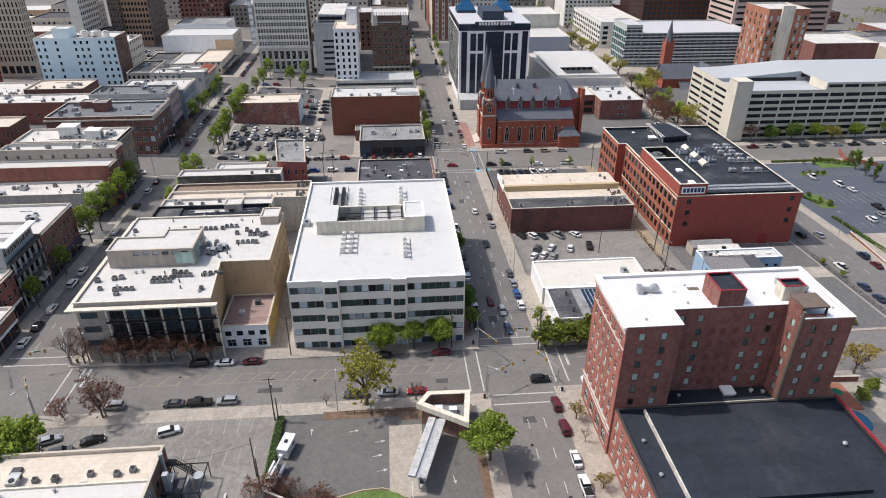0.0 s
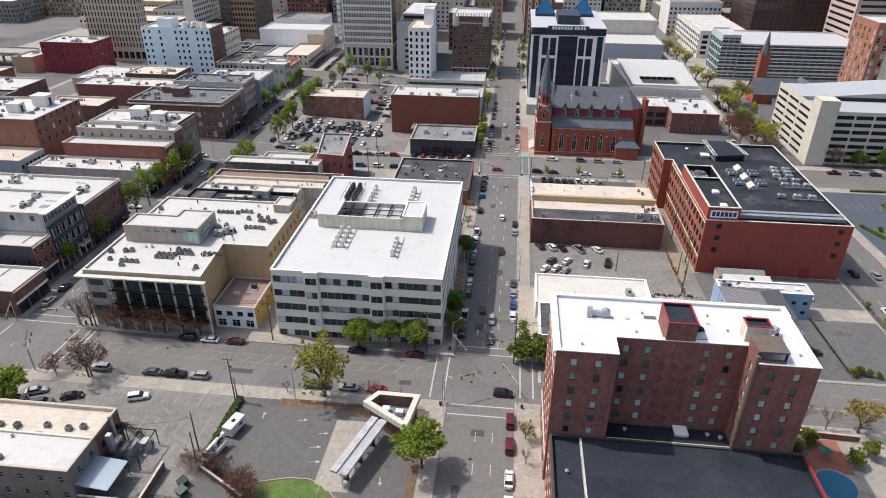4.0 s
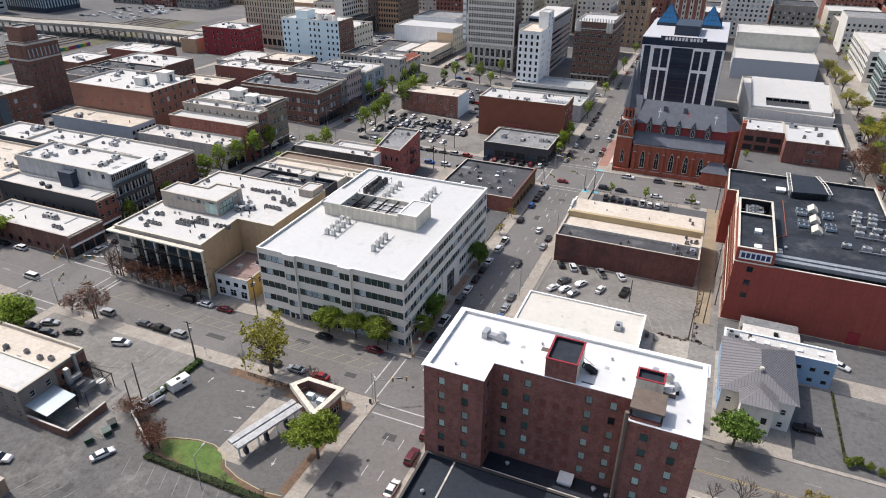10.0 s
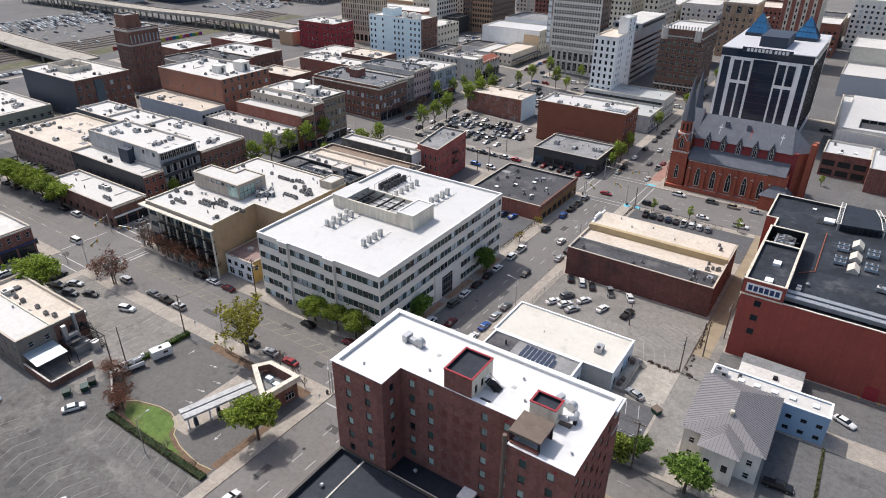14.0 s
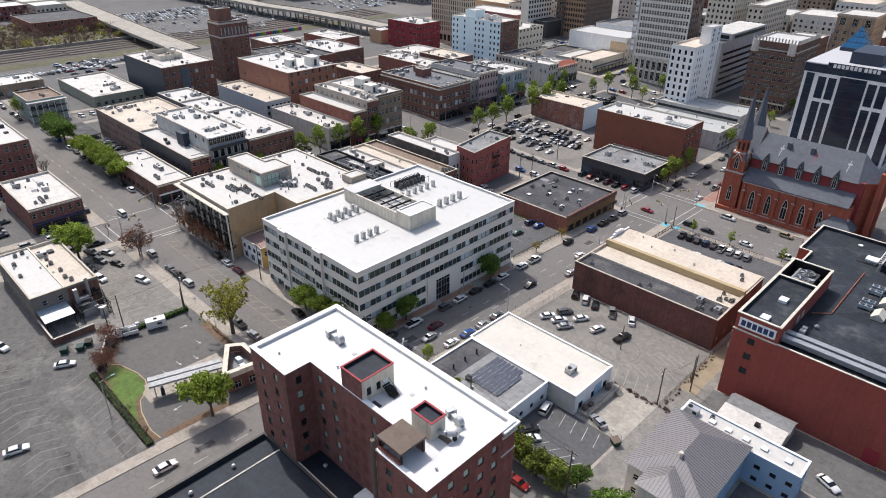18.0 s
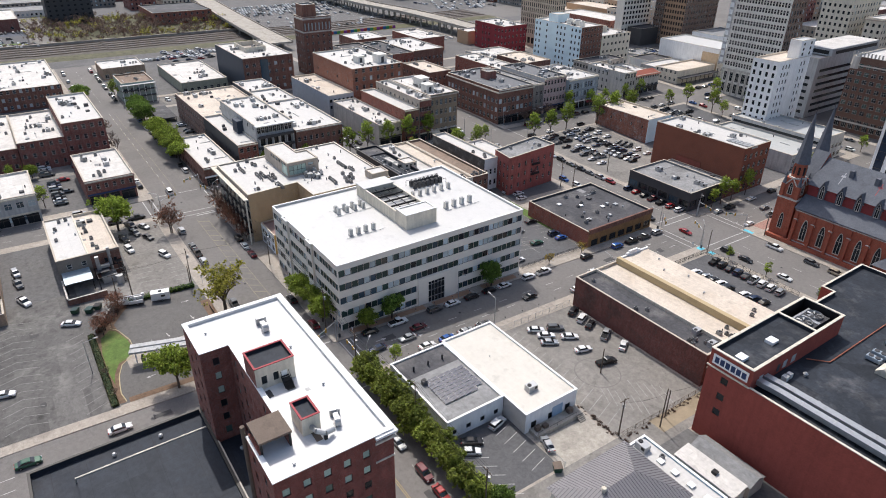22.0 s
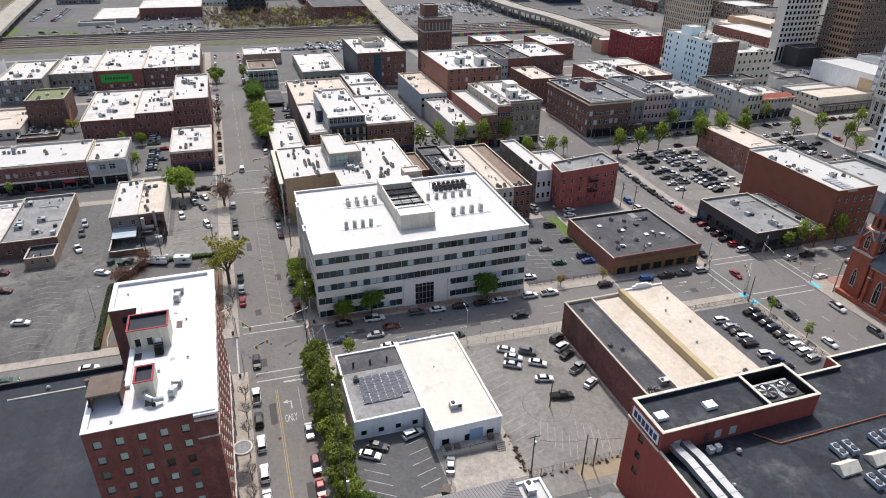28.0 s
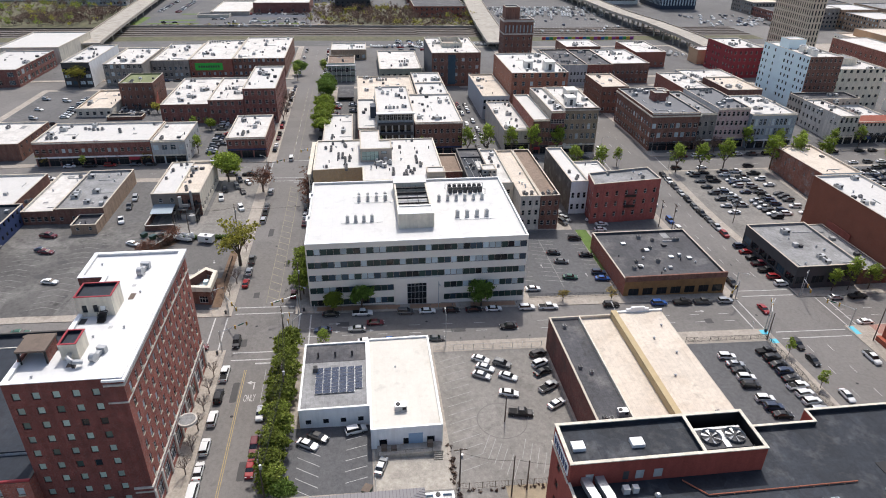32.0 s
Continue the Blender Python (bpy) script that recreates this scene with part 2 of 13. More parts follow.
M_PAINT = mat("road_paint", (0.47, 0.46, 0.445), 0.8, var=0.2, scale=1.0, stain=0.85, stain_col=(0.22, 0.215, 0.21), stain_scale=0.8, bump=0)
M_FADED = mat("faded_yellow_paint", (0.28, 0.25, 0.18), 0.85, var=0.2, scale=1.0, stain=0.7, stain_col=(0.15, 0.14, 0.13), stain_scale=0.4, bump=0)
M_LOTSW = mat("stained_lot", (0.12, 0.115, 0.11), 0.92, var=0.16, scale=0.12, stain=0.85, stain_col=(0.29, 0.28, 0.26), stain_scale=0.055, bump=0.15, fine=4)
M_LOTBANK = mat("drive_asphalt", (0.125, 0.119, 0.114), 0.9, var=0.12, scale=0.1, stain=0.5, stain_col=(0.16, 0.152, 0.144), stain_scale=0.09, fine=4)
M_CREAMR = mat("roof_cream", (0.60, 0.57, 0.51), 0.65, var=0.06, scale=0.2, stain=0.5, stain_col=(0.46, 0.42, 0.36), stain_scale=0.16, bump=0.05)
M_UNIT = mat("unit_grey", (0.20, 0.20, 0.20), 0.6, 0.2, var=0.15, scale=0.5, obj=0.3)
M_SANDR = mat("sandy_membrane", (0.46, 0.36, 0.21), 0.85, var=0.12, scale=0.3, stain=0.4, stain_scale=0.3)
M_WORN = mat("worn_paint", (0.33, 0.325, 0.31), 0.85, var=0.25, scale=1.0, stain=0.85, stain_col=(0.17, 0.165, 0.16), stain_scale=0.5, bump=0)
M_YELLOW = mat("yellow_paint", (0.36, 0.28, 0.13), 0.8, var=0.2, scale=1.0, stain=0.5, stain_col=(0.25, 0.2, 0.13), stain_scale=0.8, bump=0)
M_GRASS = mat("grass", (0.095, 0.15, 0.036), 0.95, var=0.4, scale=0.5, stain=0.55, stain_col=(0.17, 0.13, 0.06), stain_scale=0.12, bump=0.5, fine=8)
M_MULCH = mat("mulch", (0.16, 0.105, 0.07), 0.95, var=0.3, scale=0.8, stain=0.4, stain_scale=0.3, bump=0.5, fine=8)
M_FIELD = mat("dry_field", (0.11, 0.105, 0.062), 0.95, var=0.3, scale=0.05, stain=0.7, stain_col=(0.075, 0.085, 0.035), stain_scale=0.03, bump=0.5, fine=2)
M_BALLAST = mat("ballast", (0.115, 0.1, 0.09), 0.95, var=0.2, scale=0.1, stain=0.4, stain_scale=0.05, fine=3)
B_RED = brickmat("brick_red", (0.285, 0.083, 0.056), (0.34, 0.28, 0.24), dirt=(0.15, 0.053, 0.041))
B_MAROON = brickmat("brick_maroon", (0.235, 0.084, 0.068), (0.3, 0.24, 0.21), dirt=(0.14, 0.056, 0.048))
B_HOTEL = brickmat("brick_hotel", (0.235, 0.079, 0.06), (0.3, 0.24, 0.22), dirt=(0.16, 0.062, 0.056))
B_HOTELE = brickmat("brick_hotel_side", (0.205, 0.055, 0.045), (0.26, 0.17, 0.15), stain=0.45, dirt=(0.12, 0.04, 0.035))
# Sunlight on the street walls is put into this brighter front brick.
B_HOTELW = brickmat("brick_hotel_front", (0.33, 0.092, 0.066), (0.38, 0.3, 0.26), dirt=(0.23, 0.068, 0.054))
B_KEMPER = brickmat("painted_brick_red", (0.335, 0.077, 0.058), (0.26, 0.065, 0.047), var=0.1, stain=0.25, dirt=(0.22, 0.052, 0.04))
B_KEMPW = brickmat("brick_orange", (0.33, 0.095, 0.055), (0.34, 0.2, 0.15), var=0.15)
B_BROWN = brickmat("brick_brown", (0.215, 0.098, 0.072), (0.25, 0.2, 0.17), dirt=(0.12, 0.065, 0.05))
B_TAN = brickmat("brick_tan", (0.40, 0.285, 0.2), (0.4, 0.33, 0.26))
B_BUFF = brickmat("brick_buff", (0.46, 0.33, 0.19), (0.45, 0.38, 0.3), var=0.12, stain=0.2)
B_PINK = brickmat("brick_pink", (0.36, 0.10, 0.085), (0.3, 0.15, 0.13), dirt=(0.25, 0.075, 0.07))
B_CATH = brickmat("brick_church", (0.385, 0.1, 0.057), (0.3, 0.14, 0.1), var=0.2, dirt=(0.2, 0.05, 0.03))
B_GREY = brickmat("brick_grey", (0.29, 0.265, 0.24), (0.28, 0.27, 0.25))
B_OLDRED = brickmat("brick_flaking", (0.30, 0.11, 0.07), (0.35, 0.3, 0.27), stain=0.75, dirt=(0.36, 0.31, 0.27))
P_WHITE = mat("paint_white", (0.88, 0.88, 0.87), 0.75, var=0.06, scale=0.3, stain=0.25, stain_col=(0.55, 0.54, 0.52), stain_scale=0.2)
P_CREAM = mat("paint_cream", (0.69, 0.635, 0.53), 0.8, var=0.08, scale=0.3, stain=0.3, stain_scale=0.2)
P_OFFICE = mat("office_stone", (0.80, 0.755, 0.675), 0.85, var=0.08, scale=0.3, stain=0.35, stain_col=(0.62, 0.59, 0.55), stain_scale=0.3)
P_STONE = mat("limestone", (0.59, 0.55, 0.495), 0.85, var=0.1, scale=0.3, stain=0.35, stain_col=(0.36, 0.33, 0.29), stain_scale=0.25)
P_GREY = mat("paint_grey", (0.48, 0.48, 0.475), 0.8, var=0.1, scale=0.3, stain=0.3, stain_scale=0.2)
P_DGREY = mat("paint_dark_grey", (0.06, 0.06, 0.064), 0.7, var=0.15, scale=0.3, stain=0.3, stain_scale=0.2)
P_NAVY = mat("cladding_navy", (0.032, 0.045, 0.07), 0.6, var=0.15, scale=0.3)
P_BLUEL = mat("paint_pale_blue", (0.72, 0.86, 0.9), 0.75, var=0.05, scale=0.2, stain=0.2, stain_scale=0.15)
P_BLUE = mat("paint_light_blue", (0.30, 0.42, 0.56), 0.75, var=0.06, scale=0.3, stain=0.2, stain_scale=0.2)
P_DBLUE = mat("paint_deep_blue", (0.03, 0.05, 0.13), 0.7, var=0.15, scale=0.3, stain=0.3, stain_scale=0.2)
P_TAN = mat("stucco_tan", (0.45, 0.39, 0.33), 0.85, var=0.07, scale=0.3, stain=0.3, stain_scale=0.2)
P_PREC = mat("precast_cream", (0.63, 0.585, 0.49), 0.85, var=0.07, scale=0.3, stain=0.3, stain_scale=0.2)
P_DECK = mat("precast", (0.77, 0.745, 0.69), 0.85, var=0.06, scale=0.3, stain=0.25, stain_scale=0.2)
G_TEAL = glassmat("glass_teal", (0.03, 0.12, 0.115), 0.1, 0.15)
G_BAND = glassmat("glass_grey_green", (0.035, 0.058, 0.06), 0.1, 0.4)
G_SMOKE = glassmat("glass_smoke", (0.05, 0.07, 0.075), 0.1, 0.4)
P_STEEL = mat("galvanised", (0.42, 0.43, 0.44), 0.45, 0.6, var=0.15, scale=1.0)
P_DARK = mat("dark_metal", (0.018, 0.018, 0.02), 0.55, 0.3, var=0.2)
P_GREENP = mat("green_panel", (0.02, 0.05, 0.045), 0.35, var=0.15, scale=0.5, obj=0.3)
P_REDTRIM = mat("red_trim", (0.30, 0.026, 0.036), 0.6, var=0.1)
P_SIGNG = mat("sign_green", (0.03, 0.45, 0.06), 0.5, var=0.15)
P_RUST = mat("rusty_canopy", (0.15, 0.115, 0.092), 0.85, var=0.2, scale=0.8, stain=0.5, stain_scale=0.5)
G_DARK = glassmat("glass_dark", (0.016, 0.02, 0.024))
G_BLUE = glassmat("glass_blue", (0.045, 0.075, 0.10))
G_PALE = glassmat("blind_behind_glass", (0.46, 0.54, 0.57), 0.15)
G_MINT = glassmat("green_blind", (0.36, 0.47, 0.42), 0.2)
G_GREEN = glassmat("glass_green", (0.06, 0.10, 0.09))
G_TOWER = glassmat("glass_tower", (0.024, 0.036, 0.06), 0.05, 0.15)
G_BLUER = glassmat("glass_roof_blue", (0.03, 0.14, 0.30), 0.1, 0.1)
F_WHITE = mat("frame_white", (0.6, 0.58, 0.54), 0.7, var=0.1)
F_DARK = mat("frame_dark", (0.06, 0.055, 0.05), 0.6, var=0.1)
F_STONE = mat("sill_stone", (0.50, 0.44, 0.36), 0.85, var=0.1)
M_BARK = mat("bark", (0.10, 0.078, 0.06), 0.95, var=0.3, scale=2)
M_TWIG = mat("twigs", (0.20, 0.155, 0.13), 0.95, var=0.3, scale=1)
M_POLE = mat("pole_wood", (0.11, 0.085, 0.065), 0.9, var=0.25, scale=1.5)
M_WIRE = mat("wire", (0.03, 0.03, 0.03), 0.6)
L_GREEN = leafmat("leaf_green", (0.25, 0.32, 0.05))
L_DEEP = leafmat("leaf_deep", (0.15, 0.235, 0.045))
L_HEDGE = leafmat("leaf_hedge", (0.22, 0.265, 0.05))
L_LIME = leafmat("leaf_lime", (0.29, 0.37, 0.06))
L_OLIVE = leafmat("leaf_olive", (0.35, 0.33, 0.06))
L_GOLD = leafmat("leaf_golden", (0.34, 0.26, 0.06))
L_RUST = leafmat("leaf_rust", (0.19, 0.09, 0.06))
L_BUD = leafmat("leaf_bud", (0.16, 0.11, 0.09))
weather(M_ASPH, crack=0.10, crack_scale=0.05, patch=0.06, patch_scale=0.06, spot=0.14, spot_scale=0.5)
weather(M_ASPH, spot=0.12, spot_scale=0.09)
weather(M_LOT, crack=0.16, crack_scale=0.09, patch=0.1, patch_scale=0.07, spot=0.26, spot_scale=0.16)
weather(M_LOT, spot=0.22, spot_scale=0.7)
weather(M_LOTBANK, crack=0.12, crack_scale=0.07, spot=0.2, spot_scale=0.3)
weather(M_CREAMR, spot=0.15, spot_scale=0.3, seam=0.06, seam_w=16, seam_h=2.4)
weather(M_LOTSW, crack=0.14, crack_scale=0.12, patch=0.1, patch_scale=0.08, spot=0.4, spot_scale=0.22)
weather(M_LOTSW, spot=0.3, spot_scale=0.8)
weather(M_LOTSW, spot=0.5, spot_scale=0.055)
weather(M_LOTSW, patch=0.2, patch_scale=0.07, spot=0.3, spot_scale=0.35)
weather(M_LOTSW, spot=0.25, spot_scale=0.12)
weather(M_LOTD, crack=0.1, crack_scale=0.08, spot=0.25, spot_scale=0.2)
weather(M_LOTP, crack=0.14, crack_scale=0.08, patch=0.08, patch_scale=0.09, spot=0.22, spot_scale=0.18)
weather(M_LOTP, spot=0.2, spot_scale=0.7)
weather(M_CONC, spot=0.18, spot_scale=0.5, patch=0.08, patch_scale=0.3, seam=0.14, seam_w=1.8, seam_h=1.8)
weather(M_CONCD, spot=0.2, spot_scale=0.5, patch=0.08, patch_scale=0.3)
weather(M_WHITE, spot=0.14, spot_scale=0.3, seam=0.12, seam_w=18, seam_h=2.4)
weather(M_WHITE2, spot=0.22, spot_scale=0.3, seam=0.15, seam_w=14, seam_h=2.0, patch=0.05, patch_scale=0.15)
weather(M_HOTROOF, spot=0.08, spot_scale=0.25, seam=0.04, seam_w=20, seam_h=3.0)
weather(M_CLEAN, spot=0.10, spot_scale=0.25, seam=0.08, seam_w=20, seam_h=3.0)
weather(M_TANR, spot=0.22, spot_scale=0.35, patch=0.06, patch_scale=0.15, seam=0.15, seam_w=12, seam_h=1.0)
weather(M_BLACKD, seam=0.3, seam_w=22, seam_h=4.0, patch=0.25, patch_scale=0.12, spot=0.3, spot_scale=0.2)
weather(M_BLACKD, grain=0.3, grain_scale=0.8)
weather(M_BLACKR, seam=0.3, seam_w=26, seam_h=5.5, patch=0.12, patch_scale=0.1)
weather(M_GREYR, spot=0.3, spot_scale=0.3, patch=0.12, patch_scale=0.15, seam=0.2, seam_w=10, seam_h=1.0)
weather(M_CHAR, spot=0.3, spot_scale=0.3, patch=0.15, patch_scale=0.15, seam=0.25, seam_w=10, seam_h=1.0)
weather(M_BROWNR, spot=0.3, spot_scale=0.3, patch=0.12, patch_scale=0.15)

for m_, gr_, sc_ in ((M_ASPH, 0.13, 1.1), (M_LOT, 0.2, 0.9), (M_LOTSW, 0.24, 0.8), (M_LOTP, 0.2, 0.9), (M_LOTD, 0.2, 1.0), (M_LOTBANK, 0.14, 1.0), (M_CONC, 0.16, 1.2), (M_CONCD, 0.2, 1.0),
                     (M_WHITE2, 0.13, 0.8), (M_TANR, 0.12, 0.9), (M_GREYR, 0.22, 0.9), (M_CHAR, 0.3, 0.9), (M_BLACKR, 0.22, 0.7), (M_BROWNR, 0.22, 0.9), (M_WHITE, 0.07, 0.7), (M_CREAMR, 0.05, 0.7), (M_CLEAN, 0.04, 0.6),
                     (M_FIELD, 0.35, 0.25), (M_BALLAST, 0.3, 0.4), (M_GRASS, 0.25, 1.5), (M_MULCH, 0.25, 1.5), (M_SLATE, 0.15, 1.4)):
    weather(m_, grain=gr_, grain_scale=sc_)
for m_, gr_, st_ in ((B_RED, 0.16, 0.2), (B_MAROON, 0.2, 0.3), (B_HOTEL, 0.26, 0.2), (B_HOTELE, 0.22, 0.2), (B_HOTELW, 0.2, 0.14), (B_KEMPER, 0.08, 0.14), (B_KEMPW, 0.12, 0.12), (B_BROWN, 0.2, 0.3), (B_TAN, 0.16, 0.3), (B_BUFF, 0.05, 0.08),
                     (B_PINK, 0.14, 0.2), (B_CATH, 0.16, 0.15), (B_GREY, 0.18, 0.3), (B_OLDRED, 0.25, 0.35), (P_CREAM, 0.06, 0.2), (P_GREY, 0.08, 0.25), (P_STONE, 0.1, 0.25), (P_WHITE, 0.03, 0.1), (P_DECK, 0.05, 0.12), (P_TAN, 0.06, 0.15)):
    weather(m_, grain=gr_, grain_scale=0.9, streak=st_)

# ---- building blocks ----
SLOPE_Y0, SLOPE_Y1, SLOPE = 60.0, 290.0, 0.027


def gz(x, y):
    """The height of the ground, which falls gently northwards."""
    k = min(max((x + 120) / 80, 0), 1) * 0.6 + 0.4
    return 1.4 - SLOPE * k * (min(max(y, SLOPE_Y0), SLOPE_Y1) - SLOPE_Y0)


def mesh_of(name, verts, faces, mats, idx=None, smooth=False):
    me = bpy.data.meshes.new(name)
    me.from_pydata([tuple(v) for v in verts], [], faces)
    for m in (mats if isinstance(mats, (list, tuple)) else [mats]):
        me.materials.append(m)
    if idx:
        me.polygons.foreach_set("material_index", idx)
    if smooth:
        me.polygons.foreach_set("use_smooth", [True] * len(faces))
    me.update()
    return me


class Geo:
    """Collects boxes, quads and prisms into one mesh."""

    def __init__(self):
        self.v, self.f, self.i = [], [], []

    def quad(self, a, b, c, d, mi=0):
        k = len(self.v)
        self.v += [a, b, c, d]
        self.f.append((k, k + 1, k + 2, k + 3))
        self.i.append(mi)
        return self

    def poly(self, pts, mi=0):
        k = len(self.v)
        self.v += list(pts)
        self.f.append(tuple(range(k, k + len(pts))))
        self.i.append(mi)
        return self

    def box(self, x0, y0, z0, x1, y1, z1, mi=0):
        k = len(self.v)
        self.v += [(x0, y0, z0), (x1, y0, z0), (x1, y1, z0), (x0, y1, z0), (x0, y0, z1), (x1, y0, z1), (x1, y1, z1), (x0, y1, z1)]
        for q in ((0, 3, 2, 1), (4, 5, 6, 7), (0, 1, 5, 4), (1, 2, 6, 5), (2, 3, 7, 6), (3, 0, 4, 7)):
            self.f.append(tuple(k + a for a in q))
            self.i.append(mi)
        return self

    def prism(self, pts, z0, z1, mi=0, cap=True):
        """An upright prism over a counter-clockwise outline."""
        k, n = len(self.v), len(pts)
        self.v += [(x, y, z0) for x, y in pts] + [(x, y, z1) for x, y in pts]
        for a in range(n):
            b = (a + 1) % n
            self.f.append((k + a, k + b, k + n + b, k + n + a))
            self.i.append(mi)
        if cap:
            self.f.append(tuple(k + n + a for a in range(n)))
            self.f.append(tuple(k + n - 1 - a for a in range(n)))
            self.i += [mi, mi]
        return self

    def tube(self, a, b, r0, r1=None, n=8, mi=0, cap=True):
        """A round bar from a to b."""
        r1 = r0 if r1 is None else r1
        a, b = Vector(a), Vector(b)
        d = (b - a).normalized()
        u = d.orthogonal().normalized()
        w = d.cross(u)
        k = len(self.v)
        for p, r in ((a, r0), (b, r1)):
            for j in range(n):
                t = 2 * math.pi * j / n
                self.v.append(tuple(p + (u * math.cos(t) + w * math.sin(t)) * r))
        for j in range(n):
            j2 = (j + 1) % n
            self.f.append((k + j, k + j2, k + n + j2, k + n + j))
            self.i.append(mi)
        if cap:
            self.f.append(tuple(k + n + j for j in range(n)))
            self.f.append(tuple(k + n - 1 - j for j in range(n)))
            self.i += [mi, mi]
        return self

    def mesh(self, name, mats, smooth=False, weld=False):
        if weld:
            at, back = {}, []
            for p in self.v:
                back.append(at.setdefault(tuple(round(c, 3) for c in p), len(at)))
            f = [tuple(back[a] for a in q) for q in self.f]
            keep = [k for k, q in enumerate(f) if len(set(q)) == len(q)]
            return mesh_of(name, list(at), [f[k] for k in keep], mats, [self.i[k] for k in keep], smooth)
        return mesh_of(name, self.v, self.f, mats, self.i, smooth)


def part(name, data, parent, label="", loc=None, rot=0.0):
    """A mesh as one part under a thing or a part."""
    ob = new(name, data)
    ob.parent = parent
    if loc is not None:
        ob.location = loc
    if rot:
        ob.rotation_euler = (0, 0, rot)
    if label:
        ob["label"] = label
    return ob


def thing(name, label, category, loc=(0, 0, 0), rot=0.0, data=None, group="", kind=""):
    ob = new(name, data)
    ob.location = loc
    ob.rotation_euler = (0, 0, rot)
    return tagged(ob, label, category, group, kind)


def offset(pts, d):
    """A rectilinear or general outline moved inwards by d."""
    out = []
    n = len(pts)
    for a in range(n):
        p, q, r = Vector(pts[a - 1]), Vector(pts[a]), Vector(pts[(a + 1) % n])
        e1, e2 = (q - p).normalized(), (r - q).normalized()
        n1, n2 = Vector((-e1.y, e1.x)), Vector((-e2.y, e2.x))
        k = 1 + n1.dot(n2)
        m = (n1 + n2) / max(k, 0.2)
        out.append((q.x + m.x * d, q.y + m.y * d))
    return out


def rect(x0, y0, x1, y1):
    return [(x0, y0), (x1, y0), (x1, y1), (x0, y1)]


# ---- windows ----
WIN = {}


def window_geo(w, h, style):
    """One window as one mesh: a frame with glazing bars, recessed panes, perhaps a sill. x along the wall, y inwards, z up from the sill."""
    g = Geo()
    t, m = (0.05, 0.03) if style == "curtain" else (0.09, 0.04)
    xs, zs = [], []
    if style == "grid":
        n = max(1, round(w / 0.9))
        xs, zs = [-w / 2 + w * a / n for a in range(1, n)], [h * 0.62]
    elif style == "curtain":
        n = max(1, round(w / 1.4))
        xs, zs = [-w / 2 + w * a / n for a in range(1, n)], [h * a / max(1, round(h / 3.6)) for a in range(1, max(1, round(h / 3.6)))]
    elif style in ("sash", "sill"):
        zs = [h * 0.5]
    lx = [-w / 2, -w / 2 + t] + [x + d for x in xs for d in (-m, m)] + [w / 2 - t, w / 2]
    lz = [0, t] + [z + d for z in zs for d in (-m, m)] + [h - t, h]
    y0, y1 = 0.15, 0.21
    for b in range(len(lz) - 1):
        for a in range(len(lx) - 1):
            xa, xb, za, zb = lx[a], lx[a + 1], lz[b], lz[b + 1]
            if a % 2 and b % 2:
                g.quad((xa, y1, za), (xb, y1, za), (xb, y1, zb), (xa, y1, zb), 1)
                g.quad((xa, y0, za), (xb, y0, za), (xb, y1, za), (xa, y1, za), 0).quad((xb, y0, zb), (xa, y0, zb), (xa, y1, zb), (xb, y1, zb), 0)
                g.quad((xa, y0, zb), (xa, y0, za), (xa, y1, za), (xa, y1, zb), 0).quad((xb, y0, za), (xb, y0, zb), (xb, y1, zb), (xb, y1, za), 0)
            else:
                g.quad((xa, y0, za), (xb, y0, za), (xb, y0, zb), (xa, y0, zb), 0)
    if style == "sill":
        e = w / 2
        g.box(-e, -0.12, -0.24, e, y0, 0.0, 2)
    return g


def window_mats(style, shade):
    glass = {"dark": G_DARK, "pale": G_PALE, "blue": G_BLUE, "green": G_GREEN, "tower": G_TOWER, "panel": P_GREENP, "teal": G_TEAL, "band": G_BAND, "smoke": G_SMOKE, "mint": G_MINT}[shade]
    return [F_WHITE if style in ("sash", "sill", "grid") else F_DARK, glass, F_STONE]


def window_mesh(w, h, style, shade):
    key = (round(w, 2), round(h, 2), style, shade)
    if key not in WIN:
        WIN[key] = window_geo(w, h, style).mesh("window", window_mats(style, shade), weld=True)
    return WIN[key]


def is_far(p, z1):
    """Walls that the camera never passes near: their windows are joined."""
    return p.x < -165 or p.y > 395 or p.x > 140 or (p.x < -145 and p.y < 0)


def win(n, r, w, h, s, dz, style="sash", shades=("dark",), l=0.0, rr=0.0, skip=None):
    """A grid of windows on a wall: columns, rows, width, height, first sill above the wall's foot, storey height; l, rr: blank ends."""
    return dict(n=n, r=r, w=w, h=h, s=s, dz=dz, style=style, shades=shades, l=l, rr=rr, skip=skip)


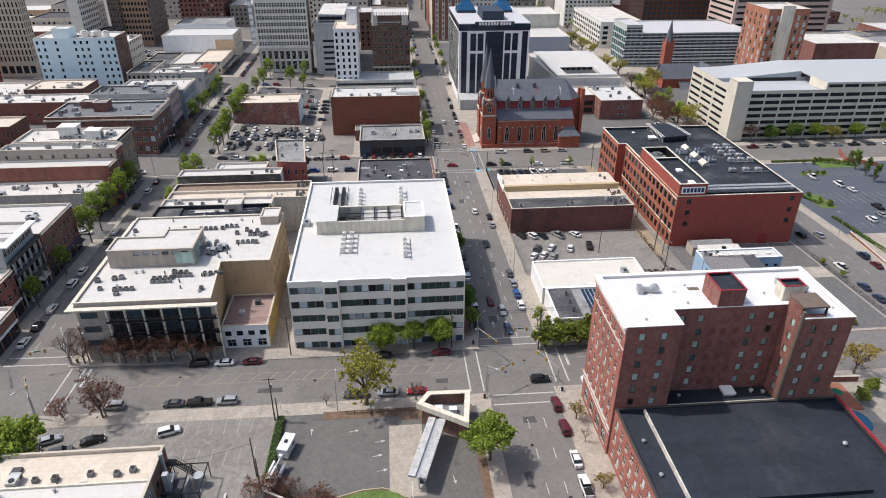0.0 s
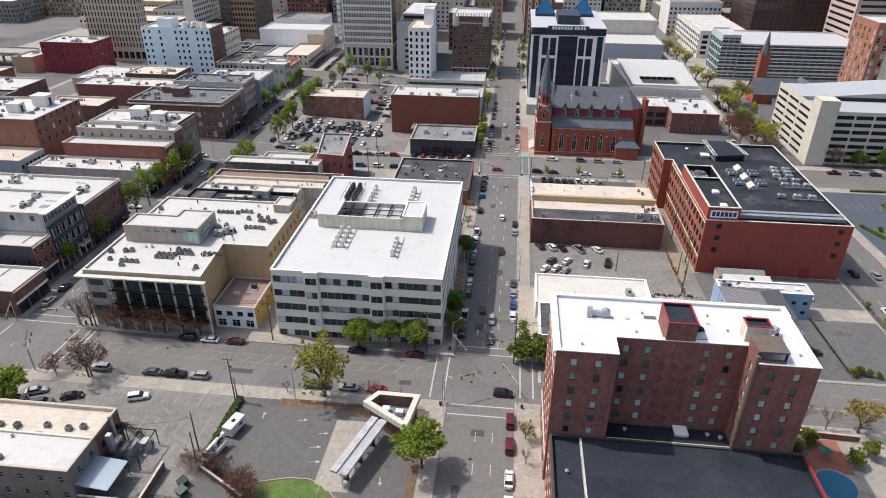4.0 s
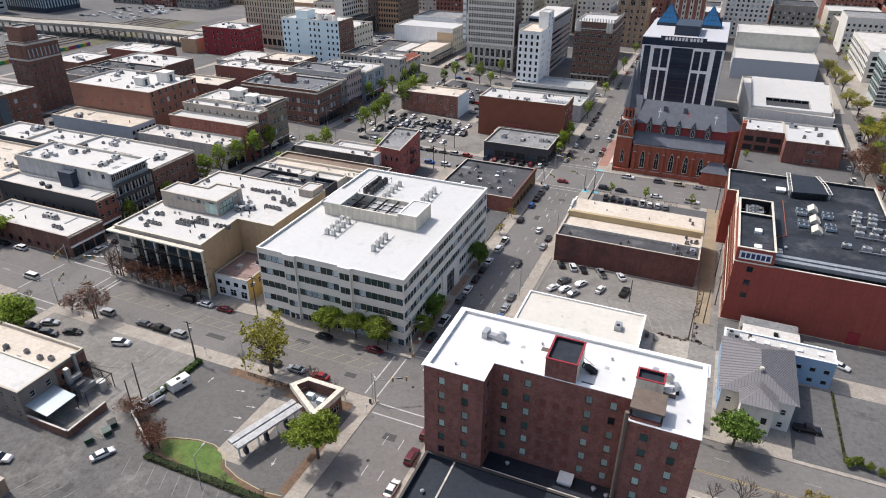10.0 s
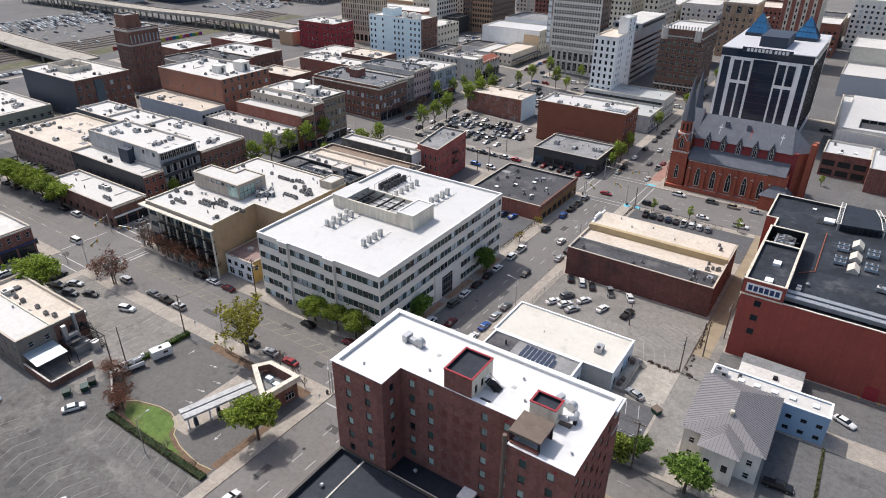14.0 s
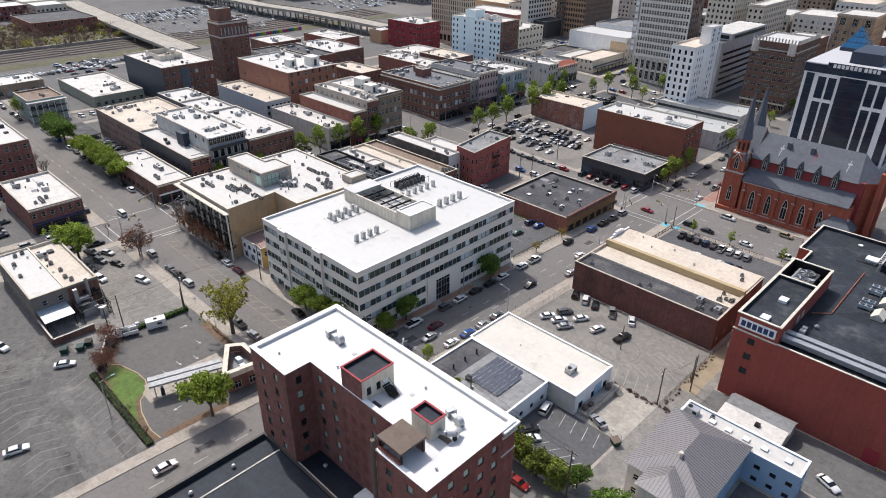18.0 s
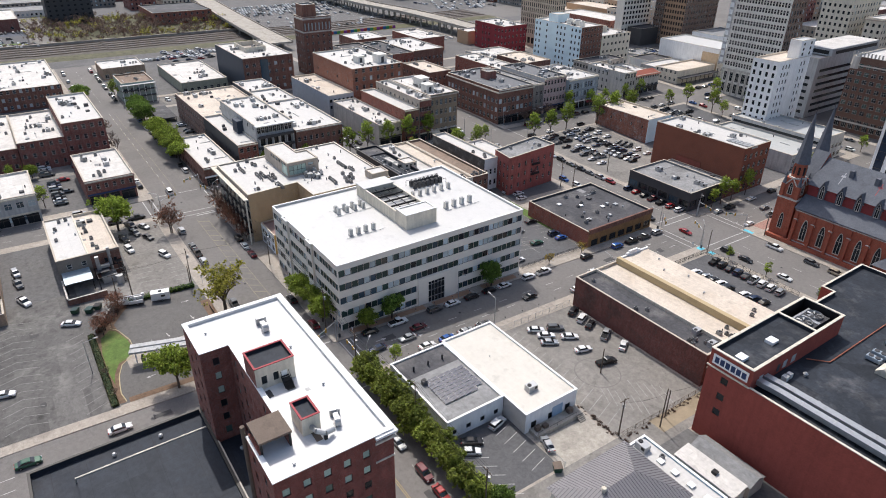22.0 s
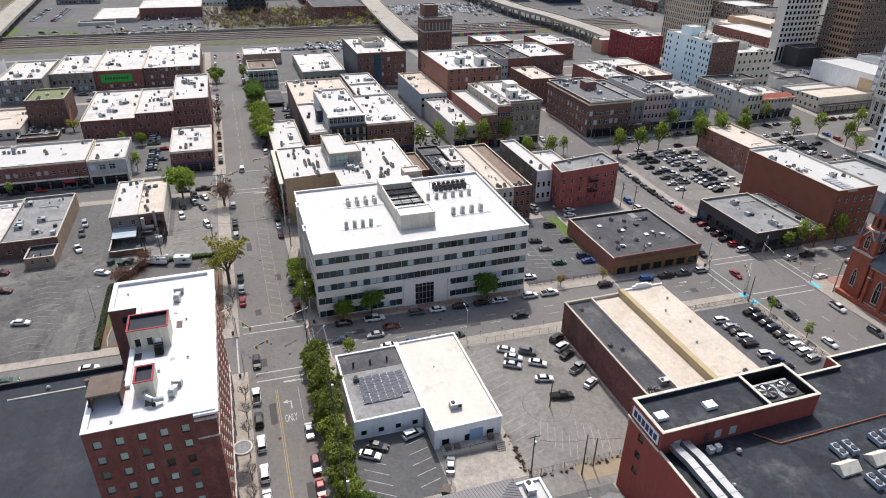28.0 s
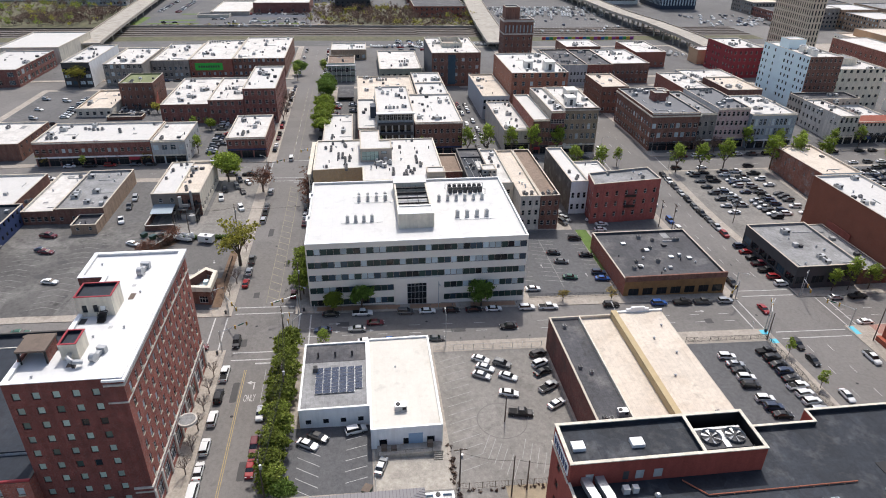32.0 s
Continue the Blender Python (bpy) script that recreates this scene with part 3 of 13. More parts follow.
def wall_side(parent, p, q, z0, z1, zref, material, spec, name="wall", depth=0.21, label=""):
    """One wall from p to q (outside on the right hand), with its openings cut and its windows set in them."""
    p, q = Vector(p), Vector(q)
    d = q - p
    L = d.length
    d /= L
    inw = Vector((-d.y, d.x))
    specs = spec if isinstance(spec, list) else ([spec] if spec else [])
    holes = []
    for sp in specs:
        a0, a1 = sp["l"], L - sp["rr"]
        for i in range(sp["n"]):
            u = a0 + (a1 - a0) * (i + 0.5) / sp["n"]
            for j in range(sp["r"]):
                if sp["skip"] and sp["skip"](i, j):
                    continue
                zb = zref + sp["s"] + sp["dz"] * j
                if zb + sp["h"] < z1 - 0.1 and zb > z0 + 0.05:
                    holes.append((round(u - sp["w"] / 2, 3), round(u + sp["w"] / 2, 3), round(zb, 3), round(zb + sp["h"], 3), sp, i, j))
    us = sorted({0.0, L} | {h[0] for h in holes} | {h[1] for h in holes})
    zs = sorted({z0, z1} | {h[2] for h in holes} | {h[3] for h in holes})
    us = [u for u in us if -1e-6 <= u <= L + 1e-6]
    ui = {u: a for a, u in enumerate(us)}
    zi = {z: a for a, z in enumerate(zs)}
    hole = set()
    for h in holes:
        if h[0] not in ui or h[1] not in ui:
            continue
        for a in range(ui[h[0]], ui[h[1]]):
            for b in range(zi[h[2]], zi[h[3]]):
                hole.add((a, b))
    verts = [(p.x + d.x * u, p.y + d.y * u, z) for z in zs for u in us]
    nu = len(us)
    faces = [(b * nu + a, b * nu + a + 1, (b + 1) * nu + a + 1, (b + 1) * nu + a) for b in range(len(zs) - 1) for a in range(nu - 1) if (a, b) not in hole]
    holes = [h for h in holes if h[0] in ui and h[1] in ui]
    for h in holes:
        k = len(verts)
        cs = ((h[0], h[2]), (h[1], h[2]), (h[1], h[3]), (h[0], h[3]))
        o = [zi[z] * nu + ui[u] for u, z in cs]
        for u, z in cs:
            verts.append((p.x + d.x * u + inw.x * depth * 1.2, p.y + d.y * u + inw.y * depth * 1.2, z))
        for a in range(4):
            b = (a + 1) % 4
            faces.append((o[a], o[b], k + b, k + a))
    wall = part(name, mesh_of(name, verts, faces, material), parent, label)
    ang = math.atan2(d.y, d.x)
    rnd = random.Random(int(p.x * 13 + p.y * 7 + z1 * 3))
    far = is_far(p, z1) or (d.y < -0.7 and p.x < -10) or (d.x < -0.7 and p.y > 170)     # faces turned away from the whole flight
    joined = {}
    for h in holes:
        sp = h[4]
        u = (h[0] + h[1]) / 2
        shade = rnd.choice(sp["shades"])
        if not far:
            part("window", window_mesh(sp["w"], sp["h"], sp["style"], shade), parent, "", (p.x + d.x * u, p.y + d.y * u, h[2]), ang)
            continue
        g = joined.setdefault((sp["style"], shade), Geo())
        key = ("geo", sp["w"], sp["h"], sp["style"])
        if key not in WIN:
            WIN[key] = window_geo(sp["w"], sp["h"], sp["style"])
        src, k = WIN[key], len(g.v)
        g.v += [(p.x + d.x * (u + x) + inw.x * y, p.y + d.y * (u + x) + inw.y * y, h[2] + z) for x, y, z in src.v]
        g.f += [tuple(k + a for a in q) for q in src.f]
        g.i += src.i
    for (style, shade), g in joined.items():
        tagged(part("glazing", g.mesh("glazing", window_mats(style, shade)), parent), kind="stuff")
    return wall


def building(name, label, category, pts, top, walls, roof, sides=None, par=0.7, cop=None, wallmats=None, foot=None, group="", copw=0.35, z0=None):
    """A flat-roofed building over a counter-clockwise outline; top: the parapet's height above datum. sides: {edge: windows}."""
    ob = thing(name, label, category, group=group)
    gmin = min(gz(x, y) for x, y in pts)
    zref = sum(gz(x, y) for x, y in pts) / len(pts) if z0 is None else z0
    base = gmin - 0.4 if z0 is None else z0
    n = len(pts)
    for a in range(n):
        m = (wallmats or {}).get(a, walls)
        wall_side(ob, pts[a], pts[(a + 1) % n], base, top, zref, m, (sides or {}).get(a))
    inner = offset(pts, copw)
    g = Geo()
    for a in range(n):
        b = (a + 1) % n
        g.quad((*inner[b], top - par - 0.1), (*inner[a], top - par - 0.1), (*inner[a], top), (*inner[b], top))
    part("parapet", g.mesh("parapet", roof if par >= 0.5 else walls), ob)
    part("roof", Geo().poly([(x, y, top - par) for x, y in inner]).mesh("roof", roof), ob)
    g = Geo()
    o2, i2 = offset(pts, -0.08), offset(pts, copw + 0.05)
    for a in range(n):
        b = (a + 1) % n
        t = top + 0.14
        g.quad((*o2[a], top), (*o2[b], top), (*o2[b], t), (*o2[a], t))
        g.quad((*i2[b], top), (*i2[a], top), (*i2[a], t), (*i2[b], t))
        g.quad((*o2[a], t), (*o2[b], t), (*i2[b], t), (*i2[a], t))
        g.quad((*o2[b], top), (*o2[a], top), (*i2[a], top), (*i2[b], top))
    part("coping", g.mesh("coping", cop or F_STONE), ob)
    return ob


def band(parent, pts, z0, z1, d, material, name="cornice"):
    """A moulding that runs round an outline and stands d proud."""
    o, i = offset(pts, -d), offset(pts, 0.05)
    g = Geo()
    n = len(pts)
    for a in range(n):
        b = (a + 1) % n
        g.quad((*o[a], z0), (*o[b], z0), (*o[b], z1), (*o[a], z1))
        g.quad((*o[a], z1), (*o[b], z1), (*i[b], z1), (*i[a], z1))
        g.quad((*o[b], z0), (*o[a], z0), (*i[a], z0), (*i[b], z0))
    return part(name, g.mesh(name, material), parent)


def drape(g, x0, y0, x1, y1, dz, mi=0, cell=10.0):
    """A sheet that follows the ground."""
    nx, ny = max(1, math.ceil((x1 - x0) / cell)), max(1, math.ceil((y1 - y0) / cell))
    k = len(g.v)
    for b in range(ny + 1):
        for a in range(nx + 1):
            x, y = x0 + (x1 - x0) * a / nx, y0 + (y1 - y0) * b / ny
            g.v.append((x, y, gz(x, y) + dz))
    for b in range(ny):
        for a in range(nx):
            i = k + b * (nx + 1) + a
            g.f.append((i, i + 1, i + nx + 2, i + nx + 1))
            g.i.append(mi)
    return g


def strip(g, a, b, w, dz, mi=0, cell=8.0):
    """A painted line on the ground from a to b."""
    a, b = Vector(a), Vector(b)
    L = (b - a).length
    d = (b - a) / L
    s = Vector((-d.y, d.x)) * w / 2
    n = max(1, math.ceil(L / cell))
    for i in range(n):
        p, q = a + d * L * i / n, a + d * L * (i + 1) / n
        c = [p - s, q - s, q + s, p + s]
        g.quad(*[(v.x, v.y, gz(v.x, v.y) + dz) for v in c], mi)
    return g

# ---- ground, pavements, lots ----
g = Geo()
xs = [-2500, -1500, -1000, -700] + list(range(-560, 341, 10)) + [500, 800, 1500, 2500]
ys = [-2500, -1500, -800, -400] + list(range(-240, 701, 10)) + [900, 1300, 2500]
for y in ys:
    for x in xs:
        g.v.append((x, y, gz(x, y)))
for b in range(len(ys) - 1):
    for a in range(len(xs) - 1):
        i = b * len(xs) + a
        g.f.append((i, i + 1, i + len(xs) + 1, i + len(xs)))
        g.i.append(0)
tagged(new("ground", g.mesh("ground", M_ASPH)), "grey asphalt streets of a city on gently falling ground", "street", kind="structure")

KERB = 0.15


def pavement(name, x0, y0, x1, y1, material=M_CONC, label="pale concrete pavement with a kerb round a city block"):
    g = Geo()
    drape(g, x0, y0, x1, y1, KERB)
    for a, b in (((x0, y0), (x1, y0)), ((x1, y0), (x1, y1)), ((x1, y1), (x0, y1)), ((x0, y1), (x0, y0))):
        n = 12
        for i in range(n):
            p = [a[j] + (b[j] - a[j]) * i / n for j in (0, 1)]
            q = [a[j] + (b[j] - a[j]) * (i + 1) / n for j in (0, 1)]
            g.quad((*p, gz(*p) - 0.1), (*q, gz(*q) - 0.1), (*q, gz(*q) + KERB), (*p, gz(*p) + KERB))
    return tagged(new(name, g.mesh(name, material)), label, "pavement", kind="structure")


M_LOTB = weather(mat("blue_grey_asphalt", (0.082, 0.094, 0.118), 0.9, var=0.12, scale=0.1, stain=0.35, stain_scale=0.1, fine=4), spot=0.2, spot_scale=0.2)
M_MULCH_PALE = mat("pale_dirt", (0.30, 0.245, 0.17), 0.95, var=0.2, scale=0.4, stain=0.5, stain_scale=0.2)
LAWN = [(-15.5, 83.6), (-14, 84.9), (-12.8, 85.4), (-7.9, 86.8), (-4, 87), (-0.7, 85.9), (0.6, 84.8), (2, 83.2), (6, 81.8), (10, 81.2), (13, 80.9), (16.5, 81.4)]
BLOCKS = [(-80, 130, 20.5, 261), (35.8, 130, 134, 261), (-80, 0, 20.5, 113), (35.8, 0, 134, 114.2), (-80, 281, 20.5, 405), (35.8, 285, 148, 405),
          (-222, 133, -96, 257), (-222, -30, -96, 113), (-345, 131, -241, 257), (-345, -80, -241, 109), (-222, 282, -96, 405), (-345, 282, -241, 405),
          (-80, 425, 20.5, 545), (35.8, 425, 148, 545), (-222, 425, -96, 545), (152, 283, 300, 405), (152, 425, 330, 545), (-345, 425, -241, 545), (152, 100, 320, 262)]
for i, b in enumerate(BLOCKS):
    pavement("pavement_%d" % (i + 1), *b)


def lot(name, x0, y0, x1, y1, material, label, dz=KERB + 0.02):
    g = Geo()
    drape(g, x0, y0, x1, y1, dz)
    return tagged(new(name, g.mesh(name, material)), label, "parking lot", kind="structure")


for i, (a, b, c, d) in enumerate(((-218, 137, -100, 253), (-218, -26, -100, 109), (-341, 135, -245, 253), (-341, -76, -245, 105), (-218, 286, -100, 401), (-341, 286, -245, 401), (-76, 330, 16, 401), (90, 289, 144, 401), (-76, 4, 17, 109), (-76, 429, 16, 541), (40, 429, 144, 541), (-218, 429, -100, 541), (156, 287, 296, 401))):
    lot("block_asphalt_%d" % (i + 1), a, b, c, d, M_LOT, "grey patched asphalt alleys and yards inside a block", KERB + 0.012)
lot("lot_car_park_east", 40.2, 166.3, 84, 195.3, M_LOTP, "worn pale asphalt car park beside a brick wall")
lot("lot_dark_east", 65.1, 131.5, 83.4, 149.9, M_LOTD, "dark asphalt car park with white bays")
lot("lot_concrete_yard", 72.4, 150, 84, 165.5, M_CONCD, "stained concrete yard behind a white building")
lot("lot_alley_east", 84, 131, 90.5, 261, M_LOTP, "pale worn alley between brick buildings")
lot("lot_church_side", 41.5, 234.5, 86, 257.8, M_LOTD, "dark asphalt car park behind a fence")
lot("lot_blue_building", 106.5, 131, 133.5, 158, M_LOT, "grey asphalt yard beside a pale blue building")
lot("lot_dirt_alley", 84.2, 176, 88.4, 261, M_MULCH_PALE, "pale dirt alley beside a brick store", KERB + 0.03)
lot("lot_kemper_yard", 90.5, 164.5, 133.5, 181.5, M_LOT, "grey asphalt yard under a red brick wall")
lot("lot_office_north", -27.8, 197.5, 15.5, 224.8, M_LOTD, "dark asphalt car park with white bays")
lot("lot_mid_block", -78, 224, -27, 258, M_LOT, "grey asphalt court between brick buildings")
lot("lot_bank", -25.2, 80.5, 15, 106.8, M_LOTBANK, "dark asphalt drive-through lot with white arrows")
lot("lot_front", -77, 94.5, -26.2, 109, M_LOTP, "pale patched asphalt car park")
lot("lot_alley_south", -44, 79, -26.5, 94.5, M_LOTP, "pale worn alley beside a low building")
lot("lot_south_west", -39.5, 20, 17.5, 80, M_LOTSW, "grey cracked asphalt car park with faded bays")
lot("lot_north_west", -79, 284.2, -17.5, 328, M_LOTP, "grey asphalt car park full of parked cars")
lot("lot_north_west_back", -44, 328, -30, 400, M_LOT, "grey asphalt car park lane")
lot("lot_north_tree", -78, 356, -42, 402, M_LOTD, "dark asphalt car park with trees")
lot("lot_garage_front", 156, 186, 300, 257, M_LOTB, "dark blue-grey asphalt car park with planted islands")
lot("lot_far_west", -160, 79, -137, 109, M_LOTP, "pale car park between brick buildings")
lot("lot_west_side", -134, 80, -102, 91.5, M_LOT, "asphalt car park lane")
lot("lot_pavilion", -236, 149, -224, 196, M_LOTP, "gravelly car park")
lot("lot_station", -560, 285, -390, 420, M_LOT, "large grey railway car park with rows of cars", 0.04)
lot("lot_west_corner", -205, -26, -120, 12, M_LOT, "asphalt car park in front of brick buildings")
lot("lot_alley_west", -222, 199.5, -97, 211.0, M_LOT, "grey service alley between buildings")

g = Geo()
drape(g, -431.6, -300, -386, 500, 0.05, 0, 20)
tagged(new("rail_bed", g.mesh("rail_bed", M_BALLAST)), "brown ballast bed of a railway with several tracks", "railway", kind="structure")
g = Geo()
for k in range(5):
    for s in (-0.72, 0.72):
        x = -427 + 8.4 * k + s
        for j in range(16):
            y = -300 + 50 * j
            g.box(x - 0.05, y, gz(x, y) + 0.05, x + 0.05, y + 50, gz(x, y) + 0.3)
tagged(new("rails", g.mesh("rails", P_RUST)), "rusty steel rails on the ballast", "rail", kind="structure")
g = Geo()
drape(g, -560, 122, -438, 262, 0.06, 0, 20)
tagged(new("field", g.mesh("field", M_FIELD)), "dry overgrown field beside the railway", "field", kind="structure")
g = Geo()
drape(g, -2400, -900, -424, -70, 0.05, 0, 60)
tagged(new("scrub", g.mesh("scrub", M_FIELD)), "scrubby ground beyond the railway", "field", kind="structure")
g = Geo()
for j in range(16):
    g.box(-433.4, -58 + j * 20, gz(-433, -58 + j * 20) - 0.3, -431.8, -38 + j * 20, gz(-433, -58 + j * 20) + 1.5)
tagged(new("rail_wall", g.mesh("rail_wall", M_CONC)), "pale concrete retaining wall along the railway", "wall", kind="structure")
g = Geo()
drape(g, -386, -300, -368, 500, 0.05, 0, 20)
tagged(new("rail_verge", g.mesh("rail_verge", M_FIELD)), "dry weedy verge beside the railway", "verge", kind="structure")
lot("lot_west_flats", -700, -320, -432, 620, M_LOT, "dark patched asphalt yards beyond the railway", 0.022)
lot("lot_station_side", -368, -300, -345.5, 540, M_LOT, "dark patched asphalt strip beside the railway", 0.022)
lot("lot_rail_road", -486, -40, -438, 106, M_LOTD, "dark asphalt service road beyond the railway", 0.05)
lot("lot_rail_yard", -596, -48, -507, -14, M_LOTD, "dark asphalt car park beside low works", 0.05)
lot("lot_works_front", -505, 32, -486, 106, M_LOTB, "blue-grey asphalt forecourt of brick works", 0.05)
lot("street_west", -640, 106, -438, 121, M_LOTP, "pale worn street running west", 0.06)
g = Geo()
for x0, y0, x1, y1 in ((-470, -28, -463, 4), (-452, -34, -446, 10), (-466, 58, -462, 74), (-452, 80, -447, 100), (-486, -48, -440, -40), (-506, -16, -500, 30)):
    drape(g, x0, y0, x1, y1, 0.12, 0, 20)
tagged(new("verge", g.mesh("verge", M_GRASS)), "dry yellow-green verge islands", "verge", kind="structure")

g = Geo()
for a, b in zip(LAWN, LAWN[1:]):
    strip(g, a, b, 0.22, KERB + 0.16)
tagged(new("lawn_kerb", g.mesh("lawn_kerb", mat("kerb_yellow", (0.42, 0.36, 0.22), 0.85, var=0.2))), "yellowed concrete kerb round a lawn", "kerb", kind="structure")
# grass and mulch at the bank
g = Geo()
pts = [(-14.8, 83.3), (-13.6, 84.6), (-12.6, 85.0), (-7.9, 86.4), (-4.2, 86.6), (-1, 85.5), (0.2, 84.4), (1.2, 82.6), (5, 81.0), (9, 80.4), (3, 79.9), (-5, 80.0), (-12, 80.9)]
g.poly([(x, y, gz(x, y) + KERB + 0.10) for x, y in pts])
tagged(new("lawn", g.mesh("lawn", M_GRASS)), "short green lawn strip with brown patches", "lawn", kind="structure")
g = Geo()
pts = [(-26, 86.6), (-18, 82.6), (-13, 79.4), (3, 78.4), (16, 78.2), (16.6, 81.2), (10, 81.0), (2, 83.0), (0.4, 84.6), (-0.9, 85.7), (-4, 86.8), (-7.9, 86.6), (-13, 85.2), (-17, 84.8), (-26, 90.4)]
g.poly([(x, y, gz(x, y) + KERB + 0.05) for x, y in pts])
tagged(new("mulch_bed", g.mesh("mulch_bed", M_MULCH)), "brown mulch bed round the lawn", "planting bed", kind="structure")
g = Geo()
for x0, y0, x1, y1 in ((-17, 107.0, 16, 109.5), (0, 105.5, 6, 107)):
    drape(g, x0, y0, x1, y1, KERB + 0.05)
drape(g, 15.2, 82, 17.0, 97, KERB + 0.05)
tagged(new("mulch_strip", g.mesh("mulch_strip", M_MULCH)), "brown mulch strip along the bank's fence", "planting bed", kind="structure")
g = Geo()
drape(g, -2.6, 84.5, 4.4, 104, KERB + 0.06)
drape(g, -27.6, 109.3, -17, 112.9, KERB + 0.012)
tagged(new("drive_apron", g.mesh("drive_apron", M_CONC)), "pale concrete apron of a drive-through", "paving", kind="structure")
g = Geo()
drape(g, -27.5, 224.9, 2, 229, KERB + 0.05)
tagged(new("lawn_strip", g.mesh("lawn_strip", M_GRASS)), "green grass strip at the car park's edge", "lawn", kind="structure")

# ---- road markings ----
g = Geo()
R = 0.03
for x, on in ((24.2, 0), (27.6, 1), (31.2, 1), (33.4, 0)):
    for y0, y1 in ((20, 108), (134, 256), (288, 400), (430, 560)):
        y = y0
        while on and y < y1:
            strip(g, (x, y), (x, y + 3), 0.16, R)
            y += 9
for x0, x1, y in ((21, 35.5, 131.5), (21, 35.5, 134.5), (21, 35.5, 112.2), (21, 35.5, 109.0), (21, 35.5, 260.5), (21, 35.5, 257.5), (21, 35.5, 286), (21, 35.5, 289)):
    strip(g, (x0, y), (x1, y), 0.35, R)
for y0, y1, x in ((114, 129.5, 19.5), (114, 129.5, 16.4), (116, 129.5, 37), (116, 129.5, 40), (263, 280, 19), (263, 280, 16), (263, 284, 37.5), (263, 284, 40.5), (114, 129.5, -78.6), (114, 129.5, -75.4), (114, 129.5, -97.5)):
    strip(g, (x, y0), (x, y1), 0.35, R)
for x0, x1, y in ((-95.5, -80.5, 131.5), (-95.5, -80.5, 134.5), (-95.5, -80.5, 112), (-95.5, -80.5, 109), (-95.5, -80.5, 258), (-95.5, -80.5, 284)):
    strip(g, (x0, y), (x1, y), 0.35, R)
strip(g, (-74.0, 122.5), (-74.0, 129.2), 0.6, R)
strip(g, (41.6, 122), (41.6, 126.5), 0.6, R)
for a, b, y in ((-330, -245, 120), (-220, -100, 120)):
    x = a
    while x < b:
        strip(g, (x, y), (x + 3, y), 0.15, R)
        x += 9
for y in (268, 274):
    for a, b in ((-220, -100), (-76, 14), (44, 146)):
        x = a
        while x < b:
            strip(g, (x, y), (x + 3, y), 0.15, R)
            x += 9
for x in (-85, -91):
    for a, b in ((10, 106), (138, 254), (290, 400)):
        y = a
        while y < b:
            strip(g, (x, y), (x, y + 3), 0.15, R)
            y += 9
for x in (140, 146):
    y = 60
    while y < 250:
        strip(g, (x, y), (x, y + 3), 0.15, R)
        y += 9
tagged(new("road_markings", g.mesh("road_markings", M_PAINT)), "worn white lane lines, crossings and stop bars", "road marking", kind="structure")
g = Geo()
for x0, x1 in ((44, 132),):
    strip(g, (x0, 120.3), (x1, 120.3), 0.16, R)
    strip(g, (x0, 119.9), (x1, 119.9), 0.16, R)
for k in range(9):
    strip(g, (58 + k * 8.4, 125.0), (61 + k * 8.4, 125.0), 0.14, R, 2)
strip(g, (44, 125.0), (56, 125.0), 0.14, R, 2)
for y in (121.6, 124.9):
    strip(g, (-70, y), (14, y), 0.15, R, 1)
for k in range(20):
    strip(g, (-69 + k * 4.2, 121.7), (-67 + k * 4.2, 124.8), 0.28, R, 1)
for y in (119.7, 122.3):
    strip(g, (-220, y), (-100, y), 0.12, R, 1)
tagged(new("centre_lines", g.mesh("centre_lines", [M_YELLOW, M_FADED, M_WORN])), "faded yellow centre lines and hatching", "road marking", kind="structure")


def arrow(g, x, y, ang, s=1.0, dz=R, mi=0):
    """A painted lane arrow."""
    d, n = Vector((math.cos(ang), math.sin(ang))), Vector((-math.sin(ang), math.cos(ang)))
    p = Vector((x, y))
    strip(g, p - d * 1.5 * s, p + d * 0.4 * s, 0.25 * s, dz, mi)
    c = [p + d * 0.4 * s - n * 0.55 * s, p + d * 1.6 * s, p + d * 0.4 * s + n * 0.55 * s]
    g.poly([(v.x, v.y, gz(v.x, v.y) + dz) for v in c], mi)


g = Geo()
for x, y, a in ((29.4, 141, 1.57), (25.8, 141, 1.57), (29.4, 150, 1.57), (29.4, 230, -1.57), (33, 168, -1.57), (26, 246, 1.57)):
    arrow(g, x, y, a)
# left-turn arrow before the crossing
strip(g, (51.2, 122.9), (48.6, 122.9), 0.3, R)
strip(g, (48.75, 122.9), (48.75, 122.2), 0.3, R)
g.poly([(x, y, gz(x, y) + R) for x, y in ((48.1, 122.2), (49.4, 122.2), (48.75, 121.1))])
LOTZ = KERB + 0.05
for x, y, a in ((-10, 103, 0.2), (-4.5, 99.5, 0.2), (-5, 95.5, 0.2), (-4, 91.5, 0.2), (10, 88, -1.4), (-19, 103.5, 1.57), (-2.2, 206, 3.14), (4, 219, 3.14)):
    arrow(g, x, y, a, 0.7, LOTZ)
tagged(new("lane_arrows", g.mesh("lane_arrows", M_PAINT)), "worn white painted lane arrows", "road marking", kind="structure")
txt = bpy.data.curves.new("lane_word", 'FONT')
txt.body, txt.size, txt.align_x, txt.align_y = "ONLY", 2.6, 'CENTER', 'CENTER'
txt.materials.append(mat("word_paint", (0.5, 0.49, 0.47), 0.8, var=0.15, scale=1.0, stain=0.4, stain_col=(0.3, 0.29, 0.28), stain_scale=0.8, bump=0))
w = new("lane_word", txt)
w.matrix_world = pose(54.3, 122.4, gz(54.3, 122.6) + 0.04, 0, 0, 90) @ Matrix.Diagonal((0.38, 1.3, 1, 1))
tagged(w, "worn white road lettering reading ONLY", "road marking", kind="structure")


